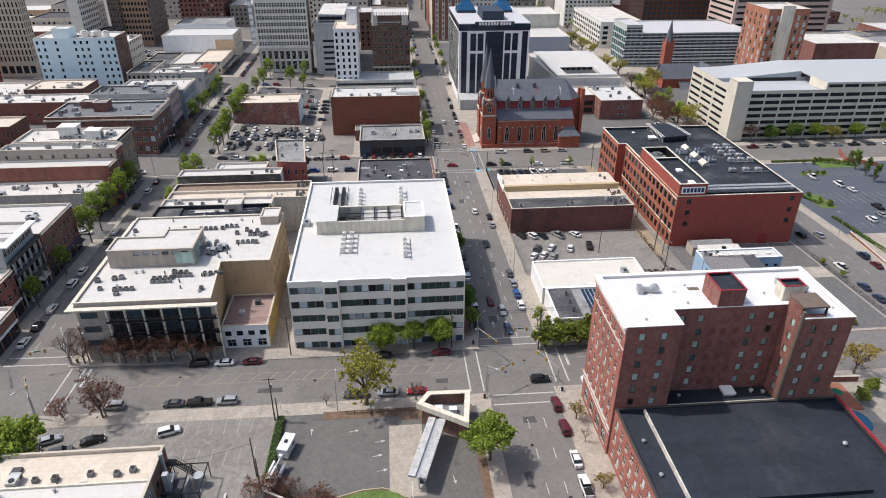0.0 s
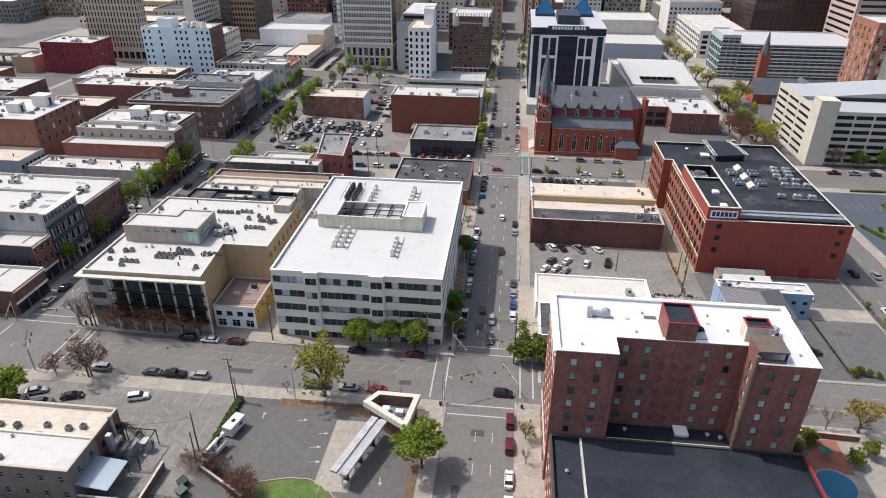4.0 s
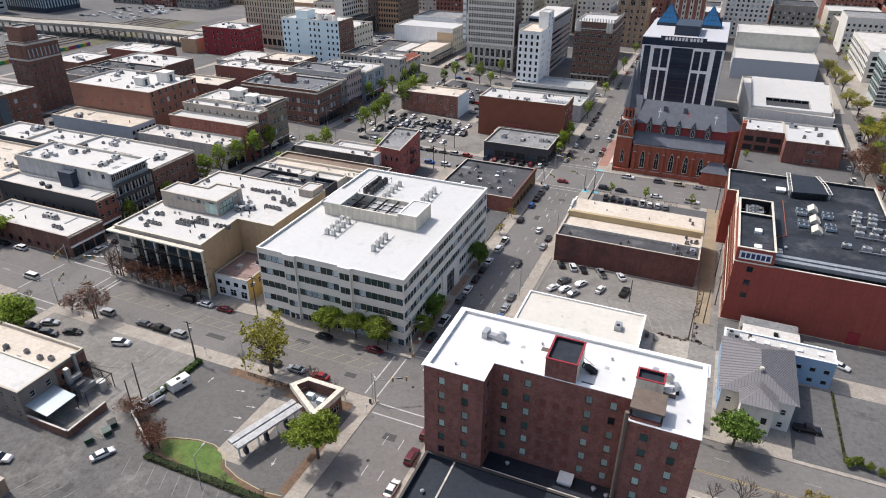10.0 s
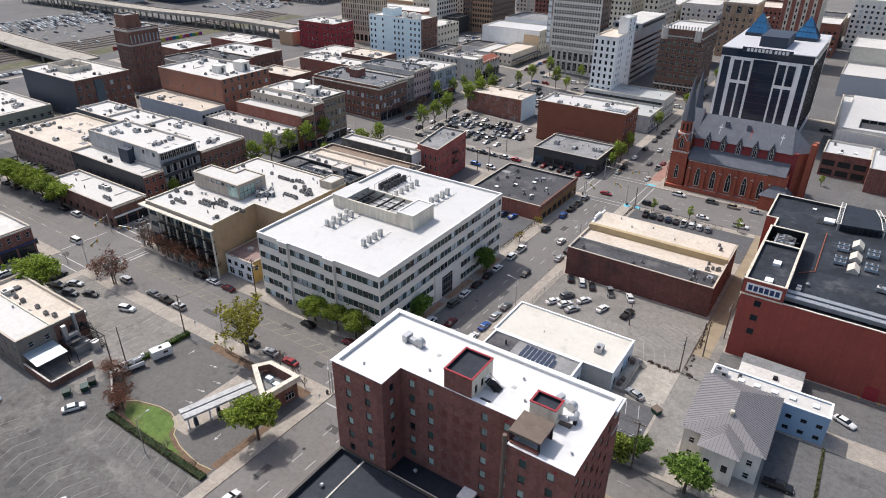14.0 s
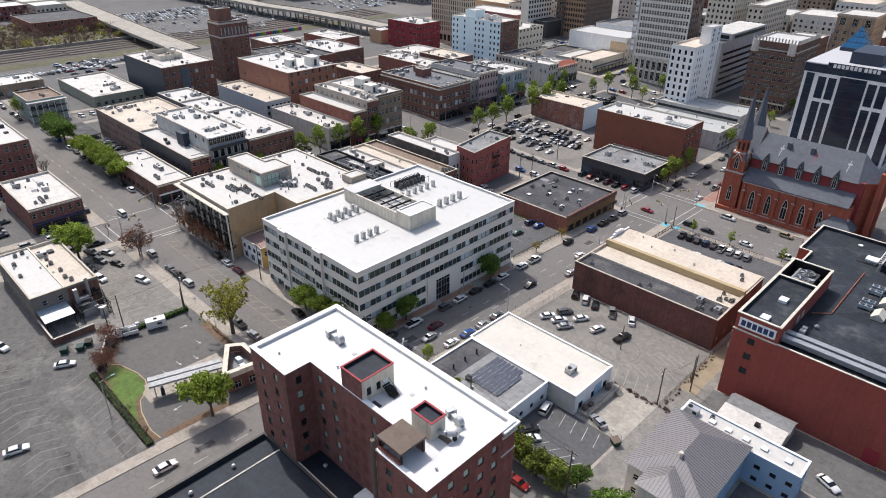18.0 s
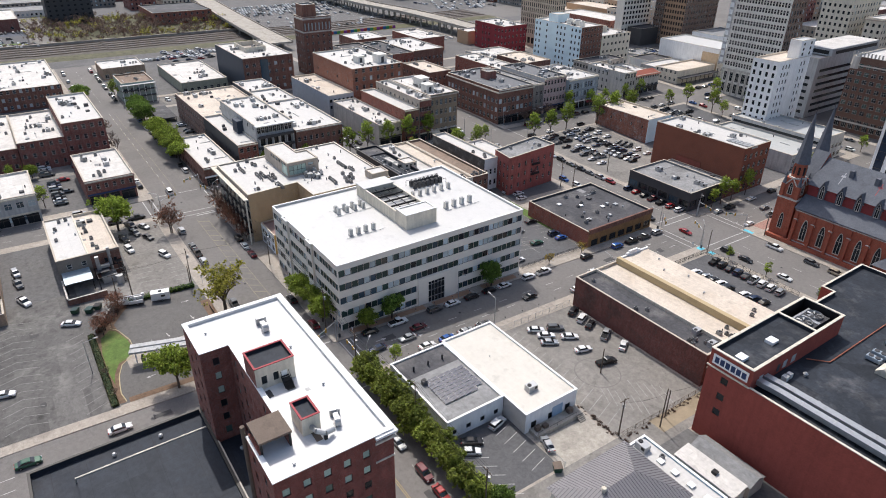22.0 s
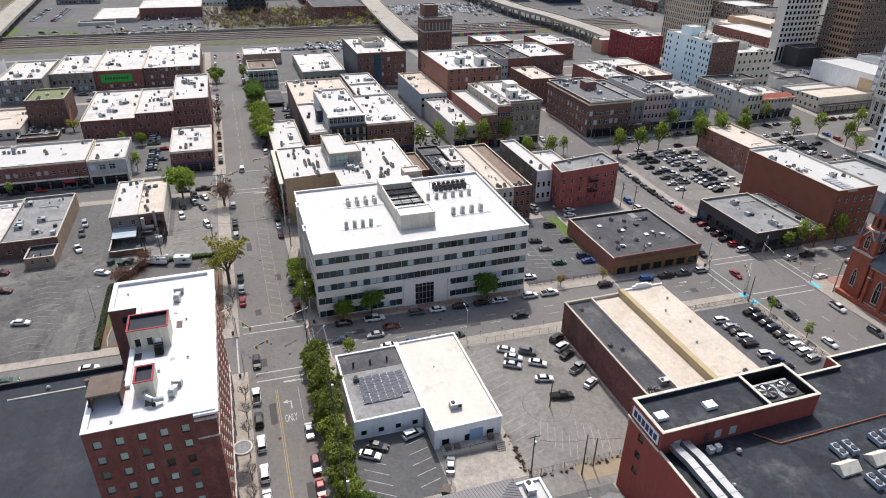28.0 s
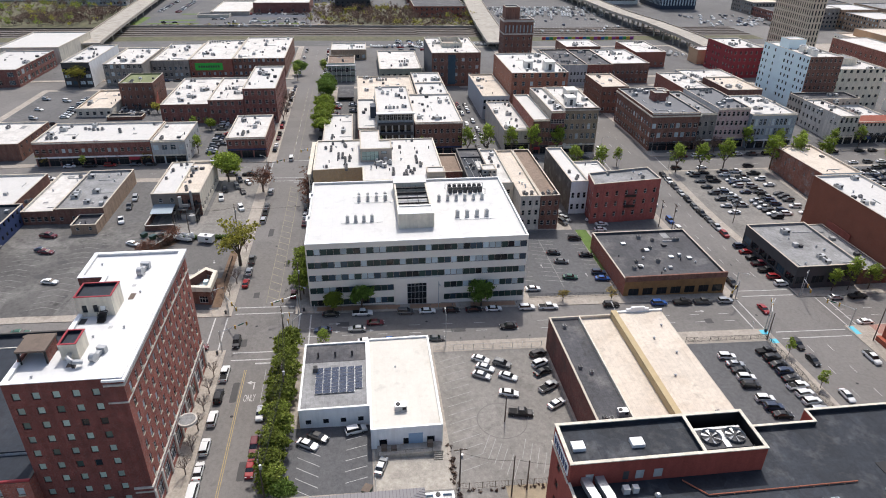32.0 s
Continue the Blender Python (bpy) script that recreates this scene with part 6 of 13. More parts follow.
building("roof_house", "tan stucco roof house with pale windows", "roof house", [(-73.0, 149.6), (-51.6, 149.6), (-51.6, 161.0), (-61, 161.0), (-61, 157), (-73.0, 157)], 21.2, P_TAN, M_WHITE, {0: win(6, 1, 1.6, 1.0, 3.4, 3, "plain", ("pale", "blue"), l=6, rr=1), 1: win(2, 1, 2.0, 1.0, 3.0, 3, "plain", ("pale",))}, par=0.3, z0=16.2)
bld("yellow_annex", "low yellow and white annex with pinkish roof", -43.8, 135.6, -32.4, 150.1, 6.2, P_WHITE, M_PINKR, S=[win(4, 1, 1.6, 1.5, 4.0, 3, "plain", DK), win(3, 1, 2.2, 2.2, 0.7, 3, "grid", DK)], E=win(4, 1, 1.4, 1.6, 4.0, 3, "sash", DK), wallmats={1: mat("paint_ochre", (0.52, 0.35, 0.12), 0.8, var=0.12, scale=0.5, stain=0.3)})

# ---- bank with drive-through ----
bk = building("bank_kiosk", "small dark brick bank kiosk with a white open roof frame", "bank", [(13.2, 98.6), (14.6, 106.9), (6.4, 107.0), (4.5, 104.1)], 4.6, B_BROWN, M_GREYR, {0: win(2, 1, 2.4, 2.2, 0.6, 3, "grid", DK), 1: win(2, 1, 2.4, 2.2, 0.6, 3, "grid", DK)}, par=1.2)
for x, y in ((8.2, 104.6), (11.2, 104.0)):
    part("roof_box", Geo().box(x - 0.8, y - 0.6, 3.4, x + 0.8, y + 0.6, 4.5).mesh("roof_box", P_BLUEL), bk, "pale blue-grey roof unit")
KP = [(13.8, 97.4), (15.3, 107.5), (6.0, 107.7), (3.4, 104.0)]
KI = offset(KP, 1.15)
g, inner = Geo(), Geo()
for a in range(4):
    b = (a + 1) % 4
    g.quad((*KP[a], 4.9), (*KP[b], 4.9), (*KP[b], 6.3), (*KP[a], 6.3))
    inner.quad((*KI[b], 3.6), (*KI[a], 3.6), (*KI[a], 6.25), (*KI[b], 6.25))
    g.quad((*KP[a], 6.3), (*KP[b], 6.3), (*KI[b], 6.3), (*KI[a], 6.3)).quad((*KP[b], 4.9), (*KP[a], 4.9), (*KI[a], 4.9), (*KI[b], 4.9))
part("inner_wall", inner.mesh("inner_wall", B_BROWN), bk, "dark brick inside of the roof frame")
part("roof_frame", g.mesh("roof_frame", P_CREAM), bk, "white rendered roof frame")
for k in range(9):
    x, y = 13.92 + 0.012 * k * 9.0, 98.6 + k * 0.82
    part("sign_bar", Geo().box(x + 0.02, y, 5.3, x + 0.1, y + 0.5, 5.9).mesh("sign_bar", P_STONE), bk)
cn = thing("drive_through_canopy", "long white metal canopy over drive-through lanes", "canopy", (5.1, 93.1, gz(5, 93)), radians(-18.2))
g = Geo()
g.box(-1.8, -8.0, 4.1, -0.35, 7.9, 4.6).box(0.35, -8.0, 4.1, 1.8, 7.9, 4.6).box(-0.35, -8.0, 4.15, 0.35, 7.9, 4.3, 1)
part("canopy_roof", g.mesh("canopy_roof", [P_GREY, P_STEEL]), cn)
for k in range(10):
    part("roof_rib", Geo().box(-1.8, -7.6 + k * 1.6, 4.6, -0.4, -7.5 + k * 1.6, 4.66).mesh("roof_rib", P_GREY), cn)
    part("roof_rib", Geo().box(0.4, -7.6 + k * 1.6, 4.6, 1.8, -7.5 + k * 1.6, 4.66).mesh("roof_rib", P_GREY), cn)
for y in (-7, -2.4, 2.2, 6.8):
    part("post", Geo().box(-0.15, y - 0.15, 0, 0.15, y + 0.15, 4.15).mesh("post", P_WHITE), cn)
for y in (-5.5, -0.5, 4.5):
    part("teller_unit", Geo().box(-0.45, y - 0.4, 0.15, 0.45, y + 0.4, 1.7).box(-0.3, y - 0.3, 1.7, 0.3, y + 0.3, 2.4).mesh("teller_unit", P_NAVY), cn)

# ---- church ----
CZ = -4.9
ch = thing("brick_church", "red brick church with slate roofs and twin spired towers", "church")


def pointed(parent, x, y, z, w, h, ang, name="window"):
    """A pointed church window: stone surround, dark leaded glass and tracery."""
    g = Geo()
    n = 6
    arc = []
    for k in range(n + 1):
        t = k / n
        arc.append((w / 2 * (1 - t) ** 0.8, h * 0.62 + h * 0.38 * math.sin(t * math.pi / 2)))
    out = [(-w / 2, 0), (w / 2, 0)] + arc + [(-a, b) for a, b in reversed(arc[:-1])]
    g.poly([(a, -0.06, b) for a, b in out], 1)
    big = [(a * 1.22, (b - h / 2) * 1.08 + h / 2) for a, b in out]
    m = len(out)
    for k in range(m):
        j = (k + 1) % m
        g.quad((big[k][0], -0.2, big[k][1]), (big[j][0], -0.2, big[j][1]), (out[j][0], -0.14, out[j][1]), (out[k][0], -0.14, out[k][1]))
        g.quad((big[j][0], 0.02, big[j][1]), (big[j][0], -0.2, big[j][1]), (big[k][0], -0.2, big[k][1]), (big[k][0], 0.02, big[k][1]))
    g.box(-0.05, -0.13, 0, 0.05, -0.05, h * 0.8, 0)
    g.box(-w / 2, -0.13, h * 0.6, w / 2, -0.05, h * 0.6 + 0.1, 0)
    me = WIN.get(("pt", w, h)) or g.mesh("church_window", [P_STONE, G_DARK])
    WIN[("pt", w, h)] = me
    part(name, me, parent, "", (x, y, z), ang)


NX0, NX1, NY0, NY1 = 50.5, 88.0, 294.6, 311.0
g = Geo()
g.box(NX0, 290.2, CZ - 0.3, 87, 294.6, 8.8)
part("south_aisle_wall", g.mesh("south_aisle_wall", B_CATH), ch)
g = Geo()
g.quad((NX0 - 0.4, 289.7, 8.7), (86.4, 289.7, 8.7), (86.4, NY0, 12.7), (NX0 - 0.4, NY0, 12.7))
g.quad((NX0 - 0.4, 289.7, 8.5), (NX0 - 0.4, NY0, 12.5), (86.4, NY0, 12.5), (86.4, 289.7, 8.5))
part("south_aisle_roof", g.mesh("south_aisle_roof", M_SLATE), ch, "blue-grey slate aisle roof")
part("north_aisle_wall", Geo().box(NX0, 311.0, CZ, 87, 315.4, 8.8).mesh("north_aisle_wall", B_CATH), ch)
g = Geo()
g.quad((86.4, 315.9, 8.7), (NX0, 315.9, 8.7), (NX0, NY1, 12.7), (86.4, NY1, 12.7))
part("north_aisle_roof", g.mesh("north_aisle_roof", M_SLATE), ch)
part("nave_wall", Geo().box(NX0, NY0, CZ, NX1, NY1, 16.8).mesh("nave_wall", mat("red_render", (0.25, 0.045, 0.045), 0.85, var=0.15)), ch)
YM, RZc = (NY0 + NY1) / 2, 24.4
g = Geo()
g.quad((NX0 - 0.3, NY0 - 0.7, 16.4), (NX1 - 2, NY0 - 0.7, 16.4), (NX1 - 4, YM, RZc), (NX0 - 0.3, YM, RZc))
g.quad((NX1 - 2, NY1 + 0.7, 16.4), (NX0 - 0.3, NY1 + 0.7, 16.4), (NX0 - 0.3, YM, RZc), (NX1 - 4, YM, RZc))
g.poly([(NX1 - 2, NY0 - 0.7, 16.4), (NX1 + 3.2, YM - 3.5, 16.4), (NX1 - 4, YM, RZc)]).poly([(NX1 + 3.2, YM - 3.5, 16.4), (NX1 + 3.2, YM + 3.5, 16.4), (NX1 - 4, YM, RZc)]).poly([(NX1 + 3.2, YM + 3.5, 16.4), (NX1 - 2, NY1 + 0.7, 16.4), (NX1 - 4, YM, RZc)])
part("nave_roof", g.mesh("nave_roof", M_SLATE), ch, "large blue-grey slate nave roof with pale crosses")
part("apse_wall", Geo().prism([(NX1 - 2, NY0), (NX1 + 3, YM - 3.3), (NX1 + 3, YM + 3.3), (NX1 - 2, NY1)], CZ, 16.6).mesh("apse_wall", B_CATH), ch)
part("chimney", Geo().box(91.2, 297.0, CZ, 92.8, 299.2, 20.5).mesh("chimney", B_CATH), ch)
part("chimney", Geo().box(91.6, 303.5, CZ, 93.2, 305.7, 19.5).mesh("chimney", B_CATH), ch)
part("sacristy_wall", Geo().box(79.5, 287.0, CZ, 89.5, 294.0, 1.0).mesh("sacristy_wall", B_CATH), ch)
g = Geo()
ax, ay = 84.5, 292.2
q = [(79.0, 286.5, 1.0), (90.0, 286.5, 1.0), (90.0, 294.6, 1.0), (79.0, 294.6, 1.0)]
for a in range(4):
    g.poly([q[a], q[(a + 1) % 4], (ax, ay, 6.6)])
part("sacristy_roof", g.mesh("sacristy_roof", M_SLATE), ch)
for k in range(5):
    x = 55.0 + k * 5.9
    pointed(ch, x, 290.2, -1.8, 1.7, 7.2, 0)
    # gabled clerestory dormers
    g = Geo()
    xs0 = x + 0.4
    g.poly([(xs0 - 1.2, NY0 - 0.5, 12.6), (xs0 + 1.2, NY0 - 0.5, 12.6), (xs0 + 1.2, NY0 - 0.5, 15.8), (xs0, NY0 - 0.5, 18.6), (xs0 - 1.2, NY0 - 0.5, 15.8)], 0)
    g.quad((xs0 - 1.5, NY0 - 0.8, 15.4), (xs0, NY0 - 0.8, 18.9), (xs0, NY0 + 2.6, 18.9), (xs0 - 1.5, NY0 + 0.6, 15.4), 1)
    g.quad((xs0, NY0 - 0.8, 18.9), (xs0 + 1.5, NY0 - 0.8, 15.4), (xs0 + 1.5, NY0 + 0.6, 15.4), (xs0, NY0 + 2.6, 18.9), 1)
    part("dormer", g.mesh("dormer", [M_SLATE, M_SLATE]), ch)
    pointed(ch, xs0, NY0 - 0.5, 12.9, 1.1, 4.4, 0)
for k in range(7):
    part("stone_boss", Geo().box(51.9 + k * 5.9 - 0.3, 290.0, 4.2, 51.9 + k * 5.9 + 0.3, 290.2, 4.9).mesh("stone_boss", P_STONE), ch)
for z in (-3.2, 7.9):
    part("string_course", Geo().box(50.6, 289.95, z, 80.0, 290.2, z + 0.3).mesh("string_course", P_STONE), ch)
for x in (60.5, 68.5):
    part("roof_lucarne", Geo().prism([(x - 0.7, 299.0), (x + 0.7, 299.0), (x, 301.2)], 20.2, 23.3).mesh("roof_lucarne", M_SLATE), ch)
for k in range(7):
    x = 51.6 + k * 5.9
    if x < 80:
        part("buttress", Geo().box(x - 0.45, 289.3, CZ, x + 0.45, 290.2, 5.0).box(x - 0.4, 289.7, 5.0, x + 0.4, 290.2, 7.4).mesh("buttress", B_CATH), ch)
        part("buttress_cap", Geo().box(x - 0.5, 289.2, 5.0, x + 0.5, 289.72, 5.2).mesh("buttress_cap", P_STONE), ch)
part("plinth", Geo().box(43, 289.0, CZ - 0.2, 88, 290.25, -3.2).mesh("plinth", B_CATH), ch)
for x in (57.5, 79.0):
    part("ridge_vent", Geo().box(x - 0.12, NY0 + 2.2, 20.0, x + 0.12, NY0 + 2.4, 20.1).mesh("ridge_vent", P_DARK), ch)
for x, c in ((58.5, mat("slate_pale", (0.32, 0.33, 0.36), 0.6)), (70, mat("slate_red", (0.30, 0.08, 0.09), 0.6)), (81, mat("slate_pale", (0.32, 0.33, 0.36), 0.6))):
    g = Geo()
    f = lambda t: (NY0 - 0.7 + (YM - NY0 + 0.7) * t, 16.4 + (RZc - 16.4) * t + 0.03)
    p = [f(t) for t in (0.28, 0.52, 0.58, 0.68)]
    for i, w_ in ((0, 0.15), (1, 0.7), (2, 0.15)):
        a, b = p[i], p[i + 1]
        g.quad((x - w_, *a), (x + w_, *a), (x + w_, *b), (x - w_, *b))
    part("roof_cross", g.mesh("roof_cross", c), ch, "cross pattern laid in contrasting slates")


def church_tower(x, y, top, spire):
    s = 3.3
    g = Geo()
    g.box(x - s, y - s, CZ, x + s, y + s, top * 0.45)
    part("tower_base", g.mesh("tower_base", B_CATH), ch)
    part("tower_band", Geo().box(x - s - 0.2, y - s - 0.2, top * 0.45, x + s + 0.2, y + s + 0.2, top * 0.45 + 0.5).mesh("tower_band", P_STONE), ch)
    s2 = 2.7
    part("tower_stage", Geo().box(x - s2, y - s2, top * 0.45 + 0.5, x + s2, y + s2, top - 5.4).mesh("tower_stage", B_CATH), ch)
    for dx, dy in ((-1, -1), (1, -1), (1, 1), (-1, 1)):
        g = Geo()
        cx, cy = x + dx * 2.6, y + dy * 2.6
        g.box(cx - 0.6, cy - 0.6, top * 0.45 + 0.5, cx + 0.6, cy + 0.6, top - 7.5)
        part("pinnacle", g.mesh("pinnacle", B_CATH), ch)
        part("pinnacle_cap", Geo().tube((cx, cy, top - 7.5), (cx, cy, top - 3.5), 0.75, 0.05, 8).mesh("pinnacle_cap", M_SLATE), ch)
    for ang, ox, oy in ((0, 0, -1), (math.pi / 2, 1, 0), (-math.pi / 2, -1, 0)):
        pointed(ch, x + ox * s2, y + oy * s2, top * 0.5 + 0.6, 1.3, 4.0, ang)
        pointed(ch, x + ox * s, y + oy * s, -0.5, 1.3, 5.5, ang)
        g = Geo()
        for a, b in (((-2.6, 0), (0, 3.6)), ((2.6, 0), (0, 3.6))):
            pa = Vector((a[0], 0, a[1]))
            pb = Vector((b[0], 0, b[1]))
            m = Matrix.Rotation(ang, 3, 'Z')
            oo = Vector((x + ox * (s2 + 0.15), y + oy * (s2 + 0.15), top - 8.6))
            g.tube(m @ pa + oo, m @ pb + oo, 0.22, 0.22, 4)
        part("gable_moulding", g.mesh("gable_moulding", P_STONE), ch)
    part("belfry", Geo().tube((x, y, top - 5.4), (x, y, top), 2.3, 2.2, 8).mesh("belfry", B_CATH), ch)
    part("belfry_band", Geo().tube((x, y, top - 5.6), (x, y, top - 4.9), 2.9, 2.9, 8).mesh("belfry_band", P_STONE), ch)
    for k in range(8):
        a = (k + 0.5) * math.pi / 4
        part("louvre", Geo().box(-0.35, -0.05, 0, 0.35, 0.1, 2.8).mesh("louvre", P_DARK), ch, "", (x + 2.12 * math.cos(a), y + 2.12 * math.sin(a), top - 4.0), a + math.pi / 2)
    part("spire", Geo().tube((x, y, top), (x, y, spire), 2.7, 0.06, 8).mesh("spire", M_SLATE), ch, "tall dark slate spire")
    part("finial", Geo().tube((x, y, spire - 0.2), (x, y, spire + 1.6), 0.07, 0.05, 5).box(x - 0.4, y - 0.05, spire + 0.8, x + 0.4, y + 0.05, spire + 0.95).mesh("finial", P_DARK), ch)


church_tower(46.4, 293.8, 23.0, 40.8)
church_tower(46.4, 305.6, 23.0, 40.6)
part("west_front", Geo().prism([(46.2, 296), (50.6, 296), (50.6, 309.6), (46.2, 309.6)], CZ, 17.0).mesh("west_front", B_CATH), ch)
g = Geo()
g.poly([(45.9, 295.5, 17.0), (45.9, 310.1, 17.0), (45.9, YM, 26.0)][::-1]).poly([(50.6, 295.5, 17.0), (50.6, 310.1, 17.0), (50.6, YM, 26.0)])
g.quad((45.9, 295.5, 17.0), (50.6, 295.5, 17.0), (50.6, YM, 26.0), (45.9, YM, 26.0), 1).quad((50.6, 310.1, 17.0), (45.9, 310.1, 17.0), (45.9, YM, 26.0), (50.6, YM, 26.0), 1)
part("west_gable", g.mesh("west_gable", [B_CATH, M_SLATE]), ch)
for k in range(8):
    part("step", Geo().box(43.0 - k * 0.35, 297, CZ, 43.4 - k * 0.35, 308, -3.4 - k * 0.17).mesh("step", P_STONE), ch)

# ---- dark glass bank tower ----
ct2 = thing("bank_tower", "pale stone bank tower with dark glass bays and blue glass pyramids", "tower")
X0, X1, Y0, Y1, T = 40.0, 79.4, 366.5, 428.0, 38.8
base = -5.2


def tower_face(p, q, cells, z0, z1):
    """A stone wall with tall dark glass strips: cells of (start, end) along it."""
    p, q = Vector(p), Vector(q)
    L = (q - p).length
    d = (q - p) / L
    n = Vector((d.y, -d.x))
    ang = math.atan2(d.y, d.x)
    for a, b in cells:
        m = p + d * (a + b) / 2
        w = b - a
        g = Geo()
        g.quad((-w / 2, -0.03, 0), (w / 2, -0.03, 0), (w / 2, -0.03, z1 - z0), (-w / 2, -0.03, z1 - z0), 1)
        for x in (-w / 2, w / 2 - 0.12):
            g.box(x, -0.12, 0, x + 0.12, 0, z1 - z0)
        k = 0
        while k * 3.6 < z1 - z0:
            g.box(-w / 2, -0.1, k * 3.6, w / 2, -0.02, k * 3.6 + 0.12)
            k += 1
        part("glass_bay", g.mesh("glass_bay", [F_DARK, G_TOWER]), ct2, "tall dark glass bay", (m.x, m.y, z0), ang)


part("tower_wall", Geo().box(X0, Y0, base, X1, Y1, T - 3.5).mesh("tower_wall", P_WHITE), ct2)
part("glass_crown", Geo().box(X0 - 0.15, Y0 - 0.15, T - 3.5, X1 + 0.15, Y1 + 0.15, T).mesh("glass_crown", G_TOWER), ct2, "dark glass crown storey")
part("tower_roof", Geo().box(X0 - 0.3, Y0 - 0.3, T, X1 + 0.3, Y1 + 0.3, T + 0.4).mesh("tower_roof", mat("roof_pale_grey", (0.5, 0.5, 0.52), 0.6, var=0.06)), ct2)
for zz in ((0.5, 23), (24.5, T - 5)):
    tower_face((X0, Y0), (X1, Y0), [(6.2, 9.4), (10.3, 13.5), (25.6, 28.8), (29.7, 32.9)], *zz)
tower_face((X0, Y0), (X1, Y0), [(1.2, 4.4), (14.6, 24.8), (35.2, 38.4)], 0.5, T - 4)
tower_face((X0, Y1), (X0, Y0), [(2 + 4.8 * k, 4.9 + 4.8 * k) for k in range(12)], 0.5, T - 4.5)
tower_face((X1, Y0), (X1, Y1), [(2 + 4.8 * k, 4.9 + 4.8 * k) for k in range(12)], 0.5, T - 4.5)
part("plant_room", Geo().box(54, 376, T + 0.4, 66, 398, T + 5.2).mesh("plant_room", P_NAVY), ct2)
for cx, cy in ((48, 408), (70, 408)):
    g = Geo()
    for a in range(4):
        q = [(cx - 5.5, cy - 5.5), (cx + 5.5, cy - 5.5), (cx + 5.5, cy + 5.5), (cx - 5.5, cy + 5.5)]
        g.poly([(*q[a], T + 2.0), (*q[(a + 1) % 4], T + 2.0), (cx, cy, T + 11.5)])
    pyr = part("glass_pyramid", g.mesh("glass_pyramid", G_BLUER), ct2, "blue glass pyramid roof")
    for a in range(4):
        (xa, ya), (xb, yb) = q[a], q[(a + 1) % 4]
        for k in range(7):
            f = k / 6
            x, y = xa + (xb - xa) * f, ya + (yb - ya) * f
            e = 1 - abs(2 * f - 1)
            mx, my = (xa + xb) / 2, (ya + yb) / 2
            top = ((x + (cx - mx) * e, y + (cy - my) * e, T + 2.05 + 9.5 * e))
            if e > 0.05:
                part("glazing_bar", Geo().tube((x, y, T + 2.05), top, 0.09, 0.09, 4, 0, False).mesh("glazing_bar", P_NAVY), pyr)
        for h in (0.25, 0.5, 0.75):
            pa = (xa + (cx - xa) * h, ya + (cy - ya) * h, T + 2.05 + 9.5 * h)
            pb = (xb + (cx - xb) * h, yb + (cy - yb) * h, T + 2.05 + 9.5 * h)
            part("glazing_bar", Geo().tube(pa, pb, 0.09, 0.09, 4, 0, False).mesh("glazing_bar", P_NAVY), pyr)
    part("pyramid_base", Geo().box(cx - 5.6, cy - 5.6, T + 0.4, cx + 5.6, cy + 5.6, T + 2.0).mesh("pyramid_base", P_NAVY), ct2)
for k in range(11):
    g = Geo().box(50.8 + k * 1.6 + (0.6 if k > 6 else 0), Y0 - 0.45, T - 0.6, 51.9 + k * 1.6 + (0.6 if k > 6 else 0), Y0 - 0.2, T + 0.9)
    part("sign_bar", g.mesh("sign_bar", P_WHITE), ct2)
part("sign_back", Geo().box(48.6, Y0 - 0.3, T - 1.0, 70.4, Y0 - 0.16, T + 1.3).mesh("sign_back", P_NAVY), ct2)
part("podium", Geo().box(39.5, 352, base, 79.6, 366.4, 1.0).mesh("podium", P_GREY), ct2)

# ---- north-west car-park block ----
bld("old_brick_shop", "two-storey flaking brick building with a tan roof", -80, 331, -46.5, 348, 7.4, B_OLDRED, M_TANR, S=win(5, 1, 1.0, 1.4, 6, 3), wallmats={1: P_BLUEL})
bld("brown_brick_hall", "windowless rust-brown brick hall with white roof", -28.2, 313, 15, 331, 14.6, brickmat("brick_rust", (0.22, 0.075, 0.045), (0.22, 0.1, 0.07), var=0.1), M_WHITE, E=win(5, 4, 1.8, 2.4, 1, 4.4, "grid", DK))
sl_ = thing("roof_skylight", "row of pale ribbed skylights on a white roof", "skylight")
for k in range(7):
    part("skylight_rib", Geo().prism([(3.6 + k * 1.7, 317.4), (4.9 + k * 1.7, 317.4), (4.9 + k * 1.7, 321.6), (3.6 + k * 1.7, 321.6)], 13.7, 14.4).mesh("skylight_rib", P_STEEL), sl_)
gar = bld("low_garage", "low dark garage with grey roof and open bays", -14, 281.5, 15.6, 303, 3.2, P_DGREY, M_GREYR, S=win(6, 1, 4.2, 2.6, 1.8, 4, "curtain", ("dark", "blue")), E=win(4, 1, 4.0, 2.6, 1.8, 4, "curtain", DK))
lean = bld("lean_to", "low grey-roofed lean-to beside the hall", -17, 304, 15, 312.6, 0.6, B_BROWN, M_GREYR, par=0.2)
part("red_panel", Geo().box(-15, 312.55, 0.8, -3, 312.9, 3.2).mesh("red_panel", mat("roof_red", (0.25, 0.07, 0.05), 0.8, var=0.2)), lean, "faded red sheet panel")
pk = bld("parking_hall", "two-level grey parking hall with a long dark opening", -30, 352, 15, 374, 4.0, P_GREY, mat("roof_pale", (0.42, 0.43, 0.42), 0.8, var=0.1, stain=0.3), S=win(1, 1, 42, 1.4, 7.6, 3, "plain", DK), E=win(5, 2, 2.6, 2, 1.2, 3.6, "grid", DK))
